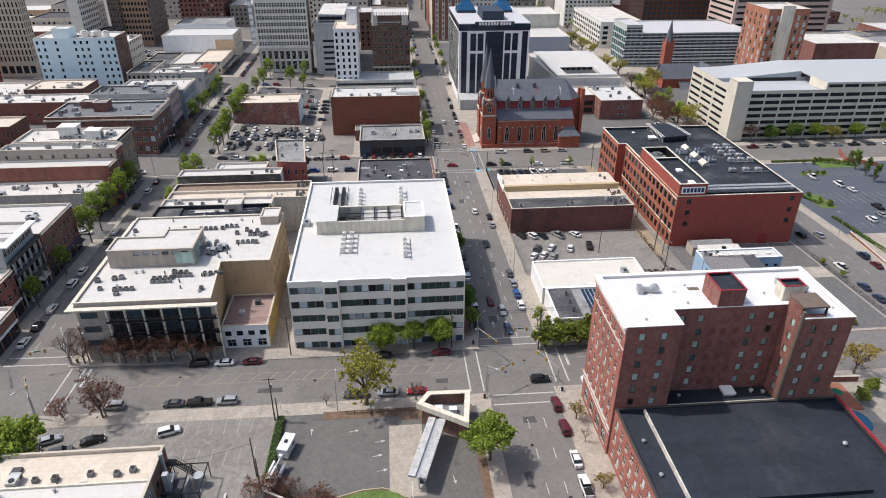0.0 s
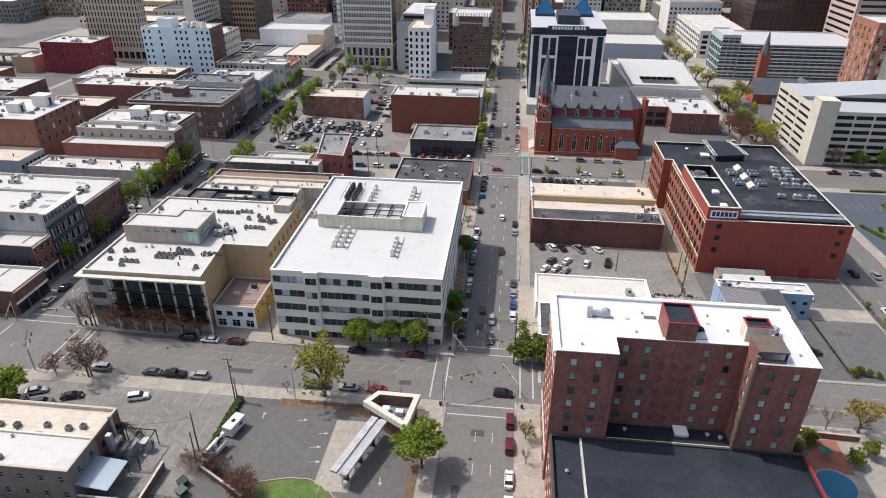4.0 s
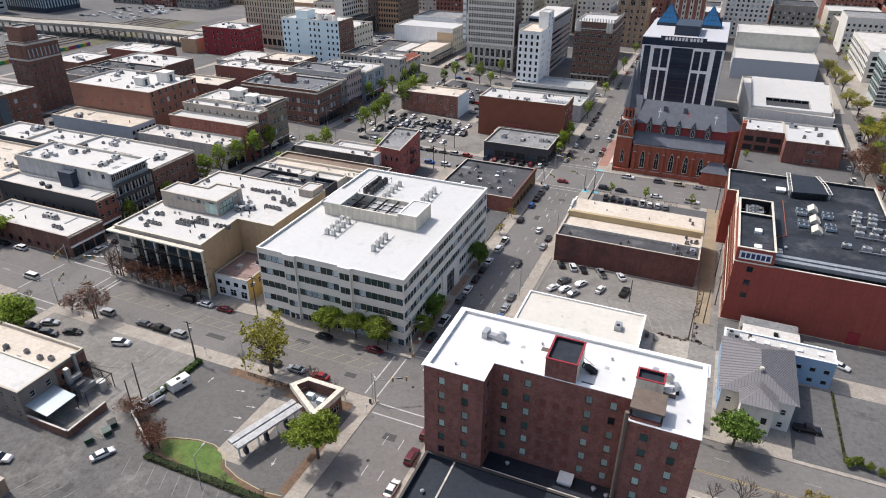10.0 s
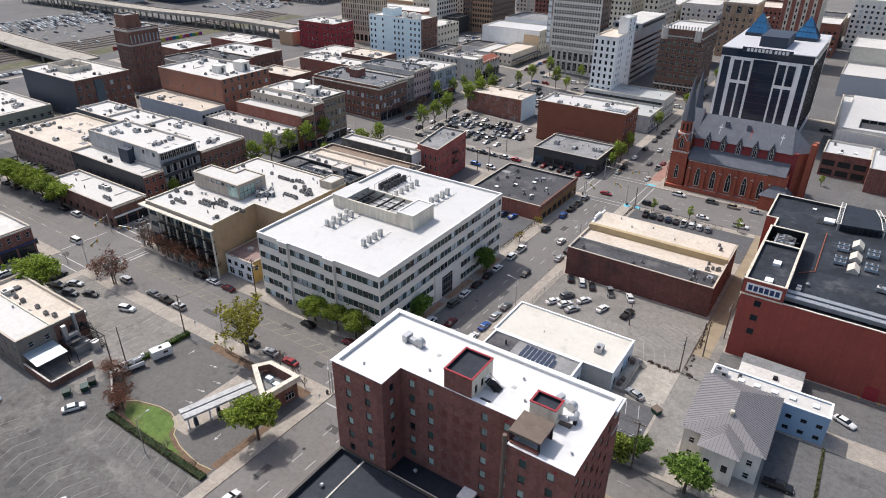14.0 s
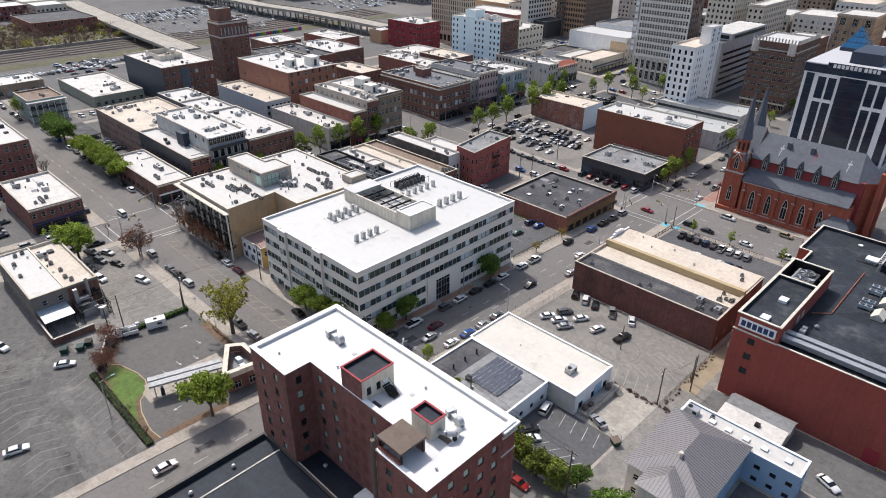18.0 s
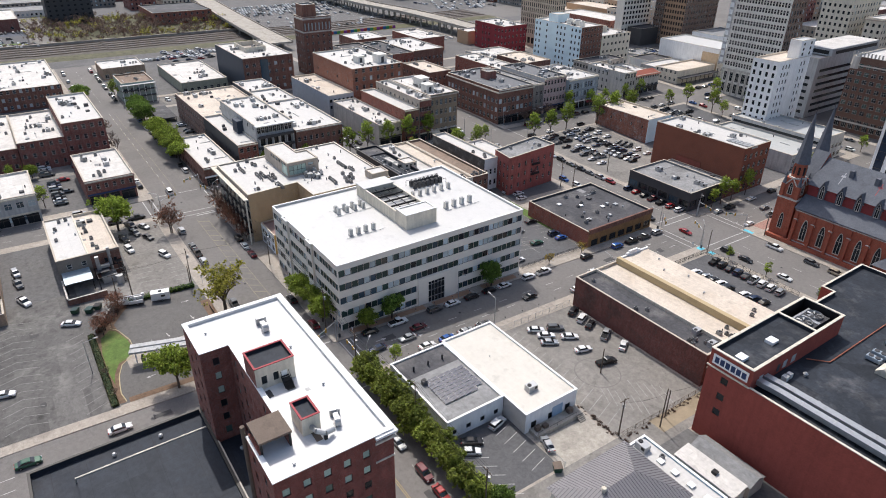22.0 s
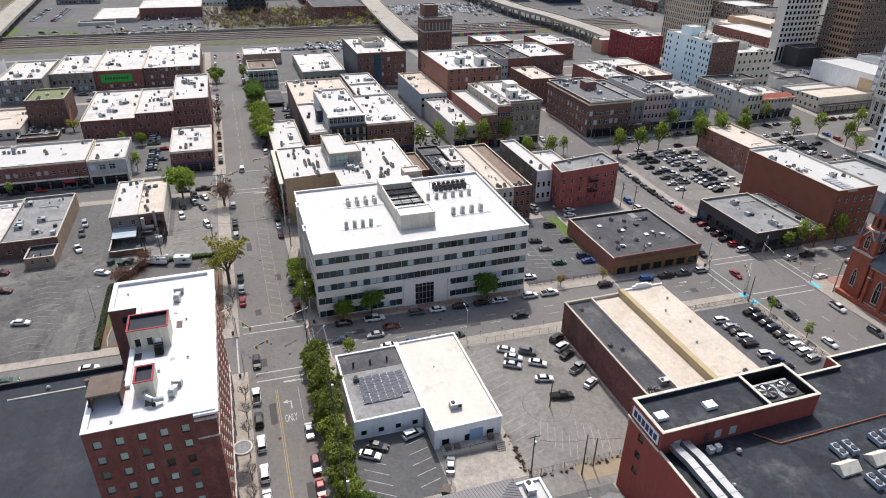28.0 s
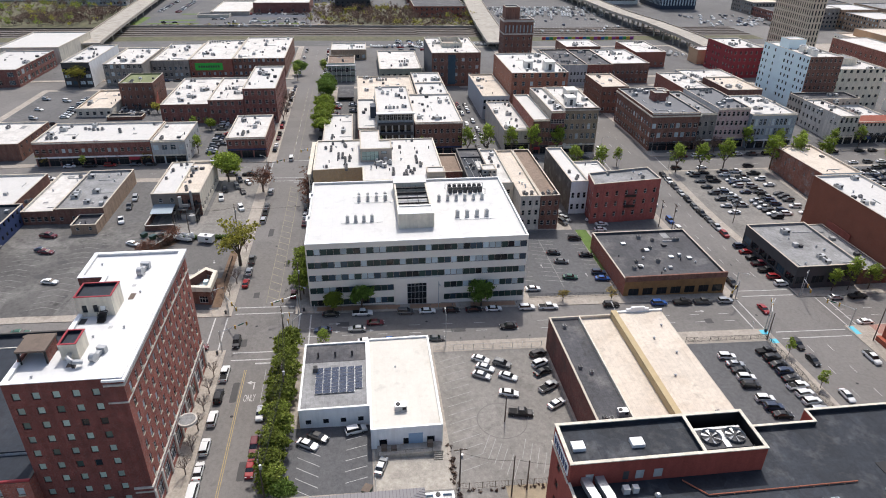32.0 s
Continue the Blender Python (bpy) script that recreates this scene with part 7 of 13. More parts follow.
bld("parking_roof", "grey slab roof of a parking hall over an open level", -30, 374.2, 15, 395, 7.2, P_GREY, mat("roof_pale", (0.42, 0.43, 0.42)), S=win(1, 1, 43, 1.3, 9.2, 3, "plain", DK), E=win(6, 2, 2.4, 2, 1.2, 4.2, "grid", DK))
wt = bld("white_tower", "narrow white painted tower with dark windows", -30, 381.5, -17, 409, 34.5, P_WHITE, M_TANR, S=win(4, 9, 1.3, 2.2, 6.4, 3.6, "plain", DK), E=win(10, 9, 1.0, 2.0, 6.4, 3.6, "plain", DK, l=0.6, rr=0.4, skip=lambda i, j: i in (0, 4, 5, 6, 9)))
building("tower_lift_house", "white stepped lift house on a tower", "roof house", rect(-23, 398, -17.2, 410), 42.5, P_WHITE, M_CLEAN, {1: win(2, 3, 1.5, 1.4, 1.5, 2.4, "plain", DK)}, z0=33.8, par=0.3)
deco = bld("brown_deco_tower", "dark brown brick tower with ornate white crown", -9.5, 436, 15, 470, 33, brickmat("brick_deco", (0.15, 0.082, 0.062), (0.19, 0.14, 0.11)), M_WHITE, S=[win(7, 7, 2.2, 2.2, 9.6, 3.8, "grid", ("dark", "dark", "green")), win(7, 1, 2.6, 5.0, 2.0, 4, "grid", DK)], E=[win(10, 7, 2.2, 2.2, 9.6, 3.8, "grid", ("dark", "dark", "green")), win(10, 1, 2.4, 5.0, 2.0, 4, "grid", DK)])
band(deco, rect(-9.5, 436, 15, 470), 0.0, 0.8, 0.3, P_STONE)
band(deco, rect(-9.5, 436, 15, 470), 28.6, 29.2, 0.3, P_STONE)
g = Geo()
for k in range(15):
    g.box(-9.6 + k * 1.7, 435.8, 33, -9.0 + k * 1.7, 436.3, 35.2)
for k in range(20):
    g.box(14.8, 436 + k * 1.75, 33, 15.2, 436.6 + k * 1.75, 35.2)
part("crenellation", g.mesh("crenellation", P_STONE), deco, "pale stone crown")
for x in (-7.5, 12):
    part("oriel", Geo().prism([(x - 2, 436), (x - 1, 435.2), (x + 1, 435.2), (x + 2, 436)], 27, 33).mesh("oriel", P_STONE), deco)
skyt = bld("stone_skyscraper", "tall grey stone office tower with a brown brick end", -84, 442.5, -50.5, 458, 78, mat("stone_grey", (0.74, 0.705, 0.64), 0.85, var=0.12, scale=0.3, stain=0.4, stain_col=(0.27, 0.25, 0.22), stain_scale=0.25), M_GREYR,
           S=[win(18, 16, 1.15, 2.4, 17.5, 4.0, "plain", ("dark",), l=0.8, rr=0.8), win(8, 2, 2.6, 5.4, 2.0, 6.6, "grid", DK, l=1.2, rr=1.2)], E=[win(5, 16, 1.3, 2.2, 17.5, 4.0, "plain", SH, l=0.8, rr=0.8), win(3, 2, 3.0, 5.4, 2.0, 6.6, "grid", DK, l=1.0, rr=1.0)],
           wallmats={1: brickmat("brick_umber", (0.17, 0.095, 0.07), (0.2, 0.15, 0.12))})
band(skyt, rect(-84, 442.5, -50.5, 458), 11.4, 12.4, 0.7, P_STONE)
for k in range(9):
    part("pilaster", Geo().box(-84 + k * 4.06, 442.0, gz(-67, 442), -83.0 + k * 4.06, 442.5, 11.4).mesh("pilaster", P_STONE), skyt, "tall stone pilaster of the lower storeys")
for k in range(16):
    part("string_course", Geo().box(-84, 442.4, 15.2 + 4.0 * k, -50.5, 442.5, 15.45 + 4.0 * k).mesh("string_course", P_STONE), skyt)
vs = thing("vertical_sign", "tall white vertical sign frame on a tower", "sign")
vp = part("sign_panel", Geo().box(-87.6, 442.9, 14, -84.9, 443.3, 62).mesh("sign_panel", P_GREY), vs)
for k in range(12):
    part("sign_bar", Geo().box(-87.3, 442.8, 15.2 + 3.9 * k, -85.2, 442.9, 17.8 + 3.9 * k).mesh("sign_bar", P_WHITE), vp)
for k in range(5):
    part("bracket", Geo().box(-84.9, 443.0, 18 + 10 * k, -84.0, 443.2, 18.3 + 10 * k).mesh("bracket", P_DARK), vs)
gsl = bld("grey_slab", "grey parking structure with dark open decks", -47, 440, -27.5, 505, 27.5, P_GREY, M_WHITE2, E=win(1, 7, 60, 1.6, 2.2, 3.7, "plain", DK, l=3), S=win(1, 6, 12, 1.6, 2.2, 3.7, "plain", DK, l=3))
part("upper_deck", Geo().box(-45, 452, 27.4, -27.3, 504, 31.2).mesh("upper_deck", P_GREY), gsl, "set-back grey top deck")
# Shade of the open top level, laid on its walls as dark slabs.
part("deck_opening", Geo().box(-44, 451.9, 28.2, -29, 452.0, 30.2).box(-27.32, 456, 28.2, -27.2, 502, 30.0).mesh("deck_opening", P_DARK), gsl)
part("top_sheet", Geo().box(-44.6, 452.4, 31.2, -27.8, 503.6, 31.26).mesh("top_sheet", M_WHITE2), gsl)
bld("brick_roof_block", "brown brick block with a white roof", -20, 516, 0, 544, 23, B_BROWN, M_WHITE, S=win(5, 5, 1.5, 2.0, 3, 4.4, "plain", DK), E=win(7, 5, 1.5, 2.0, 3, 4.4, "plain", DK))
yel = bld("yellow_hotel_tower", "buff stone tower block", -58, 550, -47, 597, 36, P_CREAM, M_WHITE2, S=win(3, 9, 1.5, 2.0, 3, 4, "plain", DK), E=win(13, 9, 1.5, 2.0, 3, 4, "plain", SH))
band(yel, rect(-58, 550, -47, 597), 34.4, 35.2, 0.7, P_TAN)
bld("buff_tower", "taller buff stone tower with a heavy cornice", -88, 550, -68, 588, 46, P_CREAM, M_TANR, S=win(6, 11, 1.5, 2.0, 3, 4, "plain", DK), E=win(10, 11, 1.5, 2.0, 3, 4, "plain", SH))
ob_ = bld("ornate_bank", "brown stone bank with arched upper windows", -4, 566, 19, 598, 34, B_TAN, M_WHITE2, S=[win(5, 6, 1.8, 2.4, 3, 4.6, "grid", DK), win(3, 1, 3.4, 5.0, 31.5, 5, "grid", DK)], E=win(7, 7, 1.8, 2.4, 3, 4.6, "grid", DK))
band(ob_, rect(-4, 566, 19, 598), 32.6, 33.6, 0.6, P_TAN)
stw = bld("striped_tower", "tower with cream and red vertical stripes", 37.5, 550, 61, 585, 52, P_CREAM, M_GREYR, S=win(9, 11, 0.9, 2.4, 4, 4.2, "plain", DK), E=win(12, 11, 1.2, 2.4, 4, 4.2, "plain", DK))
for k in range(5):
    part("brick_stripe", Geo().box(37.6 + k * 5.2, 549.7, -4, 40.2 + k * 5.2, 549.96, 51).mesh("brick_stripe", B_RED), stw, "red brick vertical stripe")
bld("grey_office_north", "long weathered beige hall behind a bank tower", 86, 531, 138.5, 572, 18, mat("weathered_beige", (0.56, 0.54, 0.47), 0.9, var=0.15, stain=0.4, stain_col=(0.36, 0.34, 0.3), stain_scale=0.2), M_WHITE2, S=win(2, 1, 1, 1, 12, 4, "plain", DK))
bld("blank_grey_hall", "blank grey hall with white roof", 86, 490, 137, 530.6, 8.2, mat("panel_grey", (0.45, 0.47, 0.50), 0.7, var=0.08), M_WHITE)
cy = building("court_building", "low white-roofed building round an open court", "building", [(96, 367), (133.6, 363), (138, 436), (92, 436)], 8.7, P_DECK, M_WHITE, {0: win(8, 1, 2.2, 1.6, 6, 3, "plain", DK)})
for k, (a, b, c, d) in enumerate(((97.2, 368.6, 133.0, 371.8), (97.2, 388, 134.4, 434), (97.2, 371.8, 103.8, 388), (124.2, 371.8, 133.6, 388))):
    part("roof_wing", Geo().box(a, b, 8.0, c, d, 9.6 + 0.004 * k).mesh("roof_wing", M_WHITE), cy, "white roof round the court")
# The deep court's shade is put in as a dark grey panel.
part("court_well", Geo().box(103.8, 371.8, 8.0, 124.2, 388, 8.05).mesh("court_well", P_DGREY), cy, "dark panel painted for the shade of the deep court")
for k in range(6):
    part("court_pane", Geo().box(104.2 + k * 3.35, 387.7, 8.1, 107.1 + k * 3.35, 387.95, 9.4).mesh("court_pane", G_DARK), cy)
bld("school_wing", "two-storey brick wing with bright white roof", 112, 329, 135, 358, 5.6, B_MAROON, M_CLEAN, S=win(3, 2, 1.5, 1.6, 1.6, 4.2, "grid", DK, l=9, rr=8), W=win(5, 2, 2.0, 1.8, 1.6, 4.2, "grid", SH))
bld("school_wing", "brick wing with white roof behind a church", 94, 340, 111.8, 359, 5.6, B_MAROON, M_CLEAN, S=win(3, 2, 4.8, 2.6, 0.8, 4.0, "plain", DK))
# glass office and parking decks, north-east
SPAN = mat("spandrel_pale", (0.50, 0.53, 0.52), 0.45, var=0.08)
gl = bld("green_glass_office", "grey-green glass office block with pale floor bands", 176, 448, 256, 499, 17.8, SPAN, mat("roof_pale_grey", (0.5, 0.5, 0.52)), S=win(16, 5, 4.9, 3.1, 1.2, 4.4, "plain", ("band", "band", "smoke")), W=win(14, 5, 3.5, 3.1, 3.2, 4.3, "plain", ("teal", "band")))
for k in range(5):
    part("floor_band", Geo().box(176, 447.7, 0.6 + 4.4 * k - 2.6, 256, 448.0, 1.0 + 4.4 * k - 2.6).mesh("floor_band", P_WHITE), gl, "white projecting floor band")
gp_ = bld("glass_pavilion", "taller corner pavilion of green glass with pale floor bands", 164.5, 448.5, 175.8, 476, 23.2, SPAN, mat("roof_pale_grey", (0.5, 0.5, 0.52)), S=win(3, 6, 3.5, 3.1, 1.2, 4.4, "plain", ("band", "smoke")), W=win(7, 6, 3.5, 3.4, 3.2, 4.3, "plain", ("teal", "band", "teal")))
for k in range(6):
    part("floor_band", Geo().box(164.2, 448.2, 0.6 + 4.4 * k - 2.6, 176.1, 448.5, 1.0 + 4.4 * k - 2.6).mesh("floor_band", P_WHITE), gp_)
bld("honeycomb_deck", "white concrete deck building with square openings", 166, 510, 200, 590, 15, P_DECK, M_WHITE2, S=win(4, 7, 4, 2.4, 3, 3.8, "plain", DK), W=win(14, 7, 3.6, 2.4, 3, 3.8, "plain", DK))
bld("brown_glass_tower", "tall tower of dark bronze glass bays", 214, 552, 290, 610, 64, mat("bronze_glass", (0.09, 0.04, 0.025), 0.15, var=0.2), M_GREYR, S=win(18, 16, 2.6, 2.6, 6, 4, "plain", ("tower",)), W=win(14, 16, 2.6, 2.6, 6, 4, "plain", ("tower",)))
bld("striped_office", "pinkish office with horizontal window bands", 255, 480, 330, 520, 52, mat("precast_pink", (0.5, 0.38, 0.33), 0.85, var=0.06), M_GREYR, S=win(1, 11, 70, 1.8, 4, 4.2, "curtain", DK), W=win(1, 11, 36, 1.8, 4, 4.2, "curtain", DK))
oh = bld("orange_brick_tower", "faded orange brick tower with cream window panels", 212, 360, 236, 386, 46, brickmat("brick_light_orange", (0.34, 0.125, 0.075), (0.45, 0.3, 0.22)), M_WHITE2, S=win(6, 12, 1.7, 2.6, 3, 3.8, "sash", ("pale", "pale", "dark")), W=win(5, 12, 1.7, 2.6, 3, 3.8, "sash", ("pale", "dark")))
part("cream_shaft", Geo().box(219, 358.5, -5, 226, 360, 48).mesh("cream_shaft", P_CREAM), oh)
bld("stone_lodge", "low buff stone building with pale roof", 214, 380 - 42, 262, 357, 9, P_TAN, M_WHITE2, S=win(7, 2, 1.8, 1.8, 2, 4.6, "sash", DK))
bld("maroon_hall", "windowless maroon brick hall", 268, 395, 310, 430, 20, B_MAROON, M_WHITE2)
bld("cream_school", "cream rendered block with rows of sashes", 318, 380, 370, 420, 16, P_CREAM, M_WHITE2, S=win(9, 3, 1.6, 1.8, 2, 4.6, "sash", DK))
dkz = -4.8
deck = thing("parking_deck", "cream precast parking deck with rows of dark openings", "parking garage")
DX0, DX1, DY0, DY1 = 163.5, 300, 292, 338
wall_side(deck, (DX0, DY0 - 2), (DX0 + 8, DY0 - 2), dkz, 24.5, dkz, P_PREC, None)
wall_side(deck, (DX0, DY0 + 6), (DX0, DY0 - 2), dkz, 24.5, dkz, P_PREC, None)
wall_side(deck, (DX0 + 8, DY0 - 2), (DX0 + 8, DY0 + 6), dkz, 24.5, dkz, P_PREC, None)
part("stair_roof", Geo().box(DX0, DY0 - 2, 24.3, DX0 + 8, DY0 + 6, 24.5).mesh("stair_roof", P_PREC), deck)
wall_side(deck, (DX0 + 8, DY0), (DX1, DY0), dkz, 19.5, dkz, P_PREC, win(16, 7, 7.2, 1.75, 1.4, 3.25, "plain", DK, l=0.5))
wall_side(deck, (DX0, DY1), (DX0, DY0 + 6), dkz, 21, dkz, P_PREC, win(3, 7, 11.5, 1.4, 2.2, 3.25, "plain", DK))
wall_side(deck, (DX1, DY0), (DX1, DY1), dkz, 19.5, dkz, P_PREC, win(5, 7, 6.6, 1.45, 1.6, 3.25, "plain", DK))
wall_side(deck, (DX1, DY1), (DX0, DY1), dkz, 19.5, dkz, P_PREC, None)
wall_side(deck, (DX0 + 46, DY0 + 0.02), (DX1, DY0 + 0.02), 19.5, 22.9, 19.5, P_PREC, win(11, 1, 7.2, 1.5, 0.9, 3.25, "plain", DK, l=0.5))
wall_side(deck, (DX0 + 46, DY0 + 14), (DX0 + 46, DY0 + 0.02), 18.6, 22.9, 18.6, P_PREC, None)
part("ramp", Geo().poly([(DX0 + 12, DY0 + 22, 20.3), (DX0 + 46, DY0 + 22, 23.2), (DX0 + 46, DY1 - 0.3, 23.2), (DX0 + 12, DY1 - 0.3, 20.3)]).quad((DX0 + 12, DY0 + 22, 20.2), (DX0 + 46, DY0 + 22, 20.2), (DX0 + 46, DY0 + 22, 23.2), (DX0 + 12, DY0 + 22, 20.3)).mesh("ramp", mat("deck_top", (0.40, 0.42, 0.44), 0.8, var=0.08)), deck, "sloping upper ramp of the deck")
# A dark slab stands for the shade in the gap below the ramp.
part("ramp_shade", Geo().box(DX0 + 14, DY0 + 21.8, 18.5, DX0 + 44, DY0 + 22, 20.1).mesh("ramp_shade", P_DARK), deck, "dark slab for the shade in the gap under the ramp")
g = Geo()
g.quad((DX0 + 46, DY0 + 0.3, 21.9), (DX1 - 0.3, DY0 + 0.3, 21.9), (DX1 - 0.3, DY1 - 0.3, 23.2), (DX0 + 46, DY1 - 0.3, 23.2))
g.quad((DX0 + 0.3, DY0 + 0.3, 18.4), (DX1 - 0.3, DY0 + 0.3, 18.4), (DX1 - 0.3, DY0 + 22, 18.4), (DX0 + 0.3, DY0 + 22, 18.4))
g.quad((DX0 + 0.3, DY0 + 22, 20.2), (DX1 - 0.3, DY0 + 22, 20.2), (DX1 - 0.3, DY1 - 0.3, 20.2), (DX0 + 0.3, DY1 - 0.3, 20.2))
g.quad((DX0 + 0.3, DY0 + 22, 18.4), (DX1 - 0.3, DY0 + 22, 18.4), (DX1 - 0.3, DY0 + 22, 20.2), (DX0 + 0.3, DY0 + 22, 20.2))
part("top_deck", g.mesh("top_deck", mat("deck_top", (0.40, 0.42, 0.44), 0.8, var=0.08)), deck)
# second church
c2 = thing("small_church", "red brick church with slate roofs and a dark spire", "church", (0, 0, -11.1))
c2.scale = (1.11, 1.11, 1.11)
part("church_wall", Geo().box(153.5, 351, -5, 175.5, 363, 11).box(175.5, 347, -5, 184, 363, 11).mesh("church_wall", B_CATH), c2)
g = Geo()
g.quad((153, 350.4, 10.8), (176, 350.4, 10.8), (176, 357, 18), (153, 357, 18)).quad((176, 363.6, 10.8), (153, 363.6, 10.8), (153, 357, 18), (176, 357, 18))
g.poly([(153.5, 351, 11), (153.5, 357, 17.8), (153.5, 363, 11)])
part("church_roof", g.mesh("church_roof", M_SLATE), c2)
g = Geo()
g.quad((175.2, 346.5, 10.8), (179.75, 346.5, 17.6), (179.75, 364, 17.6), (175.2, 364, 10.8)).quad((179.75, 346.5, 17.6), (184.3, 346.5, 10.8), (184.3, 364, 10.8), (179.75, 364, 17.6))
part("transept_roof", g.mesh("transept_roof", M_SLATE), c2)
part("aisle_wall", Geo().box(163, 343, -5, 175.4, 350.9, 3.4).mesh("aisle_wall", B_CATH), c2)
part("aisle_roof", Geo().poly([(162.6, 342.5, 3.2), (175.5, 342.5, 3.2), (175.5, 351, 9.6), (162.6, 351, 9.6)]).poly([(162.6, 351, 9.4), (175.5, 351, 9.4), (175.5, 342.5, 3.0), (162.6, 342.5, 3.0)]).mesh("aisle_roof", M_SLATE), c2)
for y in (353.5, 357, 360.5):
    part("lancet", Geo().box(153.4, y - 0.6, 1.0, 153.5, y + 0.6, 7.0 if y == 357 else 5.6).mesh("lancet", G_DARK), c2)
part("gable", Geo().poly([(175.5, 347, 11), (184, 347, 11), (179.75, 347, 17.3)]).mesh("gable", B_CATH), c2)
part("tower", Geo().box(157.6, 364, -5, 162.4, 369, 28).mesh("tower", B_CATH), c2)
for x in (158, 162):
    for y in (364.4, 368.6):
        part("pinnacle", Geo().tube((x, y, 28), (x, y, 31), 0.6, 0.05, 6).mesh("pinnacle", B_CATH), c2)
part("spire", Geo().tube((160, 366.5, 28), (160, 366.5, 40.5), 2.5, 0.05, 8).mesh("spire", M_SLATE), c2)

# ---- west of the second street ----
bld("brick_corner_store", "small two-storey brick corner store with white roof", -135, 92.5, -102, 109, 10.0, B_MAROON, M_WHITE2, E=win(6, 1, 1.2, 1.8, 5.6, 4), N=win(9, 2, 1.4, 1.9, 1.6, 4))
bld("long_brick_hall", "long two-storey brick building with white roof", -122, 17, -96.5, 63, 11.8, B_MAROON, M_WHITE, E=win(18, 2, 1.4, 1.7, 1.4, 4.4, "sash", SH), N=win(6, 2, 1.4, 1.7, 1.4, 4.4))
bld("grey_shop", "grey painted corner shop with large window", -122, 63.2, -96.5, 77, 11.4, P_GREY, M_WHITE2, E=win(4, 2, 2.2, 2.2, 1.4, 4.6, "grid", SH), N=win(5, 2, 1.4, 1.8, 1.4, 4.6))
bld("white_roof_block", "brick block with white roof", -206, 53, -152, 76, 11, B_MAROON, M_WHITE2, E=win(6, 2, 1.3, 1.8, 1.6, 4.2))
bld("white_roof_block", "brick block with a patched white roof", -196, 76.2, -150, 93, 13.4, B_MAROON, M_WHITE2, E=win(5, 3, 1.3, 1.8, 1.6, 4.0))
bld("brick_corner_block", "four-storey brick corner block with white roof", -200, 93.2, -151, 109, 18.4, B_MAROON, M_WHITE, E=win(5, 4, 1.4, 2.0, 1.6, 4.2), N=win(12, 4, 1.4, 2.0, 1.6, 4.2))
bld("court_brick_house", "old brick building with a green court roof", -202, 26, -180, 43, 15, B_BROWN, mat("roof_moss", (0.18, 0.2, 0.1), 0.9, var=0.3), E=win(5, 3, 1.1, 1.6, 1.4, 4.2), N=win(5, 3, 1.1, 1.6, 1.4, 4.2))
bld("beige_roof_shop", "low shop with beige roof", -202, 8, -166, 25, 6, P_CREAM, M_TANR, E=win(5, 1, 1.6, 1.8, 1.2, 3))
bld("glass_front_block", "dark glass-fronted block with white side wall", -280, -20, -228, -4.5, 15.6, P_DGREY, M_WHITE, E=win(4, 4, 2.8, 2.0, 1.6, 3.8, "curtain", SH), wallmats={2: P_WHITE})
bld("grey_loft", "grey brick loft building", -278, 2, -230, 24, 14, B_GREY, M_WHITE2, E=win(7, 3, 1.8, 2.2, 1.6, 4.2, "grid", SH))
bld("grey_loft", "grey brick loft building with ornate front", -300, 24.2, -246, 46, 12.4, B_GREY, M_WHITE2, E=win(7, 3, 1.6, 2.0, 1.4, 3.8, "sash", SH))
gs = bld("red_sign_loft", "red brick loft with a bright green sign panel", -310, 46.2, -248, 72, 12.4, B_RED, M_WHITE2, E=win(8, 1, 1.4, 1.8, 1.4, 3.8, "sash", SH))
part("sign_panel", Geo().box(-247.95, 49.5, 5.8, -247.7, 66, 10.2).mesh("sign_panel", P_SIGNG), gs, "bright green sign panel")
for k in range(9):
    g = Geo().box(-247.7, 51.5 + k * 1.45, 7.4, -247.66, 52.5 + k * 1.45, 8.7)
    part("sign_bar", g.mesh("sign_bar", P_DGREY), gs)
bld("dark_brick_loft", "dark brick loft with white roof", -320, 72.2, -249, 104, 12.4, B_BROWN, M_WHITE2, E=win(11, 3, 1.4, 1.9, 1.4, 3.9, "sash", SH), N=win(14, 3, 1.4, 1.9, 1.4, 3.9))
bld("brick_warehouse_south", "brick warehouse with white roof and framed windows", -284, -75, -230, -46, 11.6, B_MAROON, M_WHITE, E=win(4, 2, 3.4, 2.6, 1.4, 4.6, "grid", SH), N=win(10, 2, 3.6, 2.8, 1.4, 4.6, "grid", SH))
bld("cream_block", "cream rendered block with white roof", -350, -85, -292, -46, 12, P_CREAM, M_WHITE)
bld("brown_shop_south", "low brown building with pale roof", -135, -24, -104, 8, 9, B_BROWN, M_WHITE2, N=win(6, 2, 1.2, 1.5, 1.4, 3.8))
bld("pavilion", "low tan depot with arched openings and white roof", -322, 131, -297, 155.5, 7.6, B_TAN, M_WHITE, E=win(6, 1, 2.2, 2.4, 1.2, 4, "grid", SH))
gf = bld("green_front_house", "pale green iron-fronted house with brown roof", -259, 131, -236, 147.5, 11.6, mat("paint_sage", (0.36, 0.42, 0.38), 0.8, var=0.1), M_BROWNR, E=win(5, 2, 1.8, 2.6, 5.6, 3.4, "grid", SH), S=win(5, 2, 1.6, 2.4, 2.0, 4.2, "grid", SH))
for z in (4.2, 7.6):
    part("gallery", Geo().box(-236, 130, z, -233.4, 148, z + 0.25).mesh("gallery", P_DGREY), gf, "dark timber gallery floor")
for k in range(7):
    part("gallery_post", Geo().box(-233.8, 130.4 + k * 2.85, gz(-234, 139), -233.5, 130.7 + k * 2.85, 10.6).mesh("gallery_post", P_WHITE), gf)
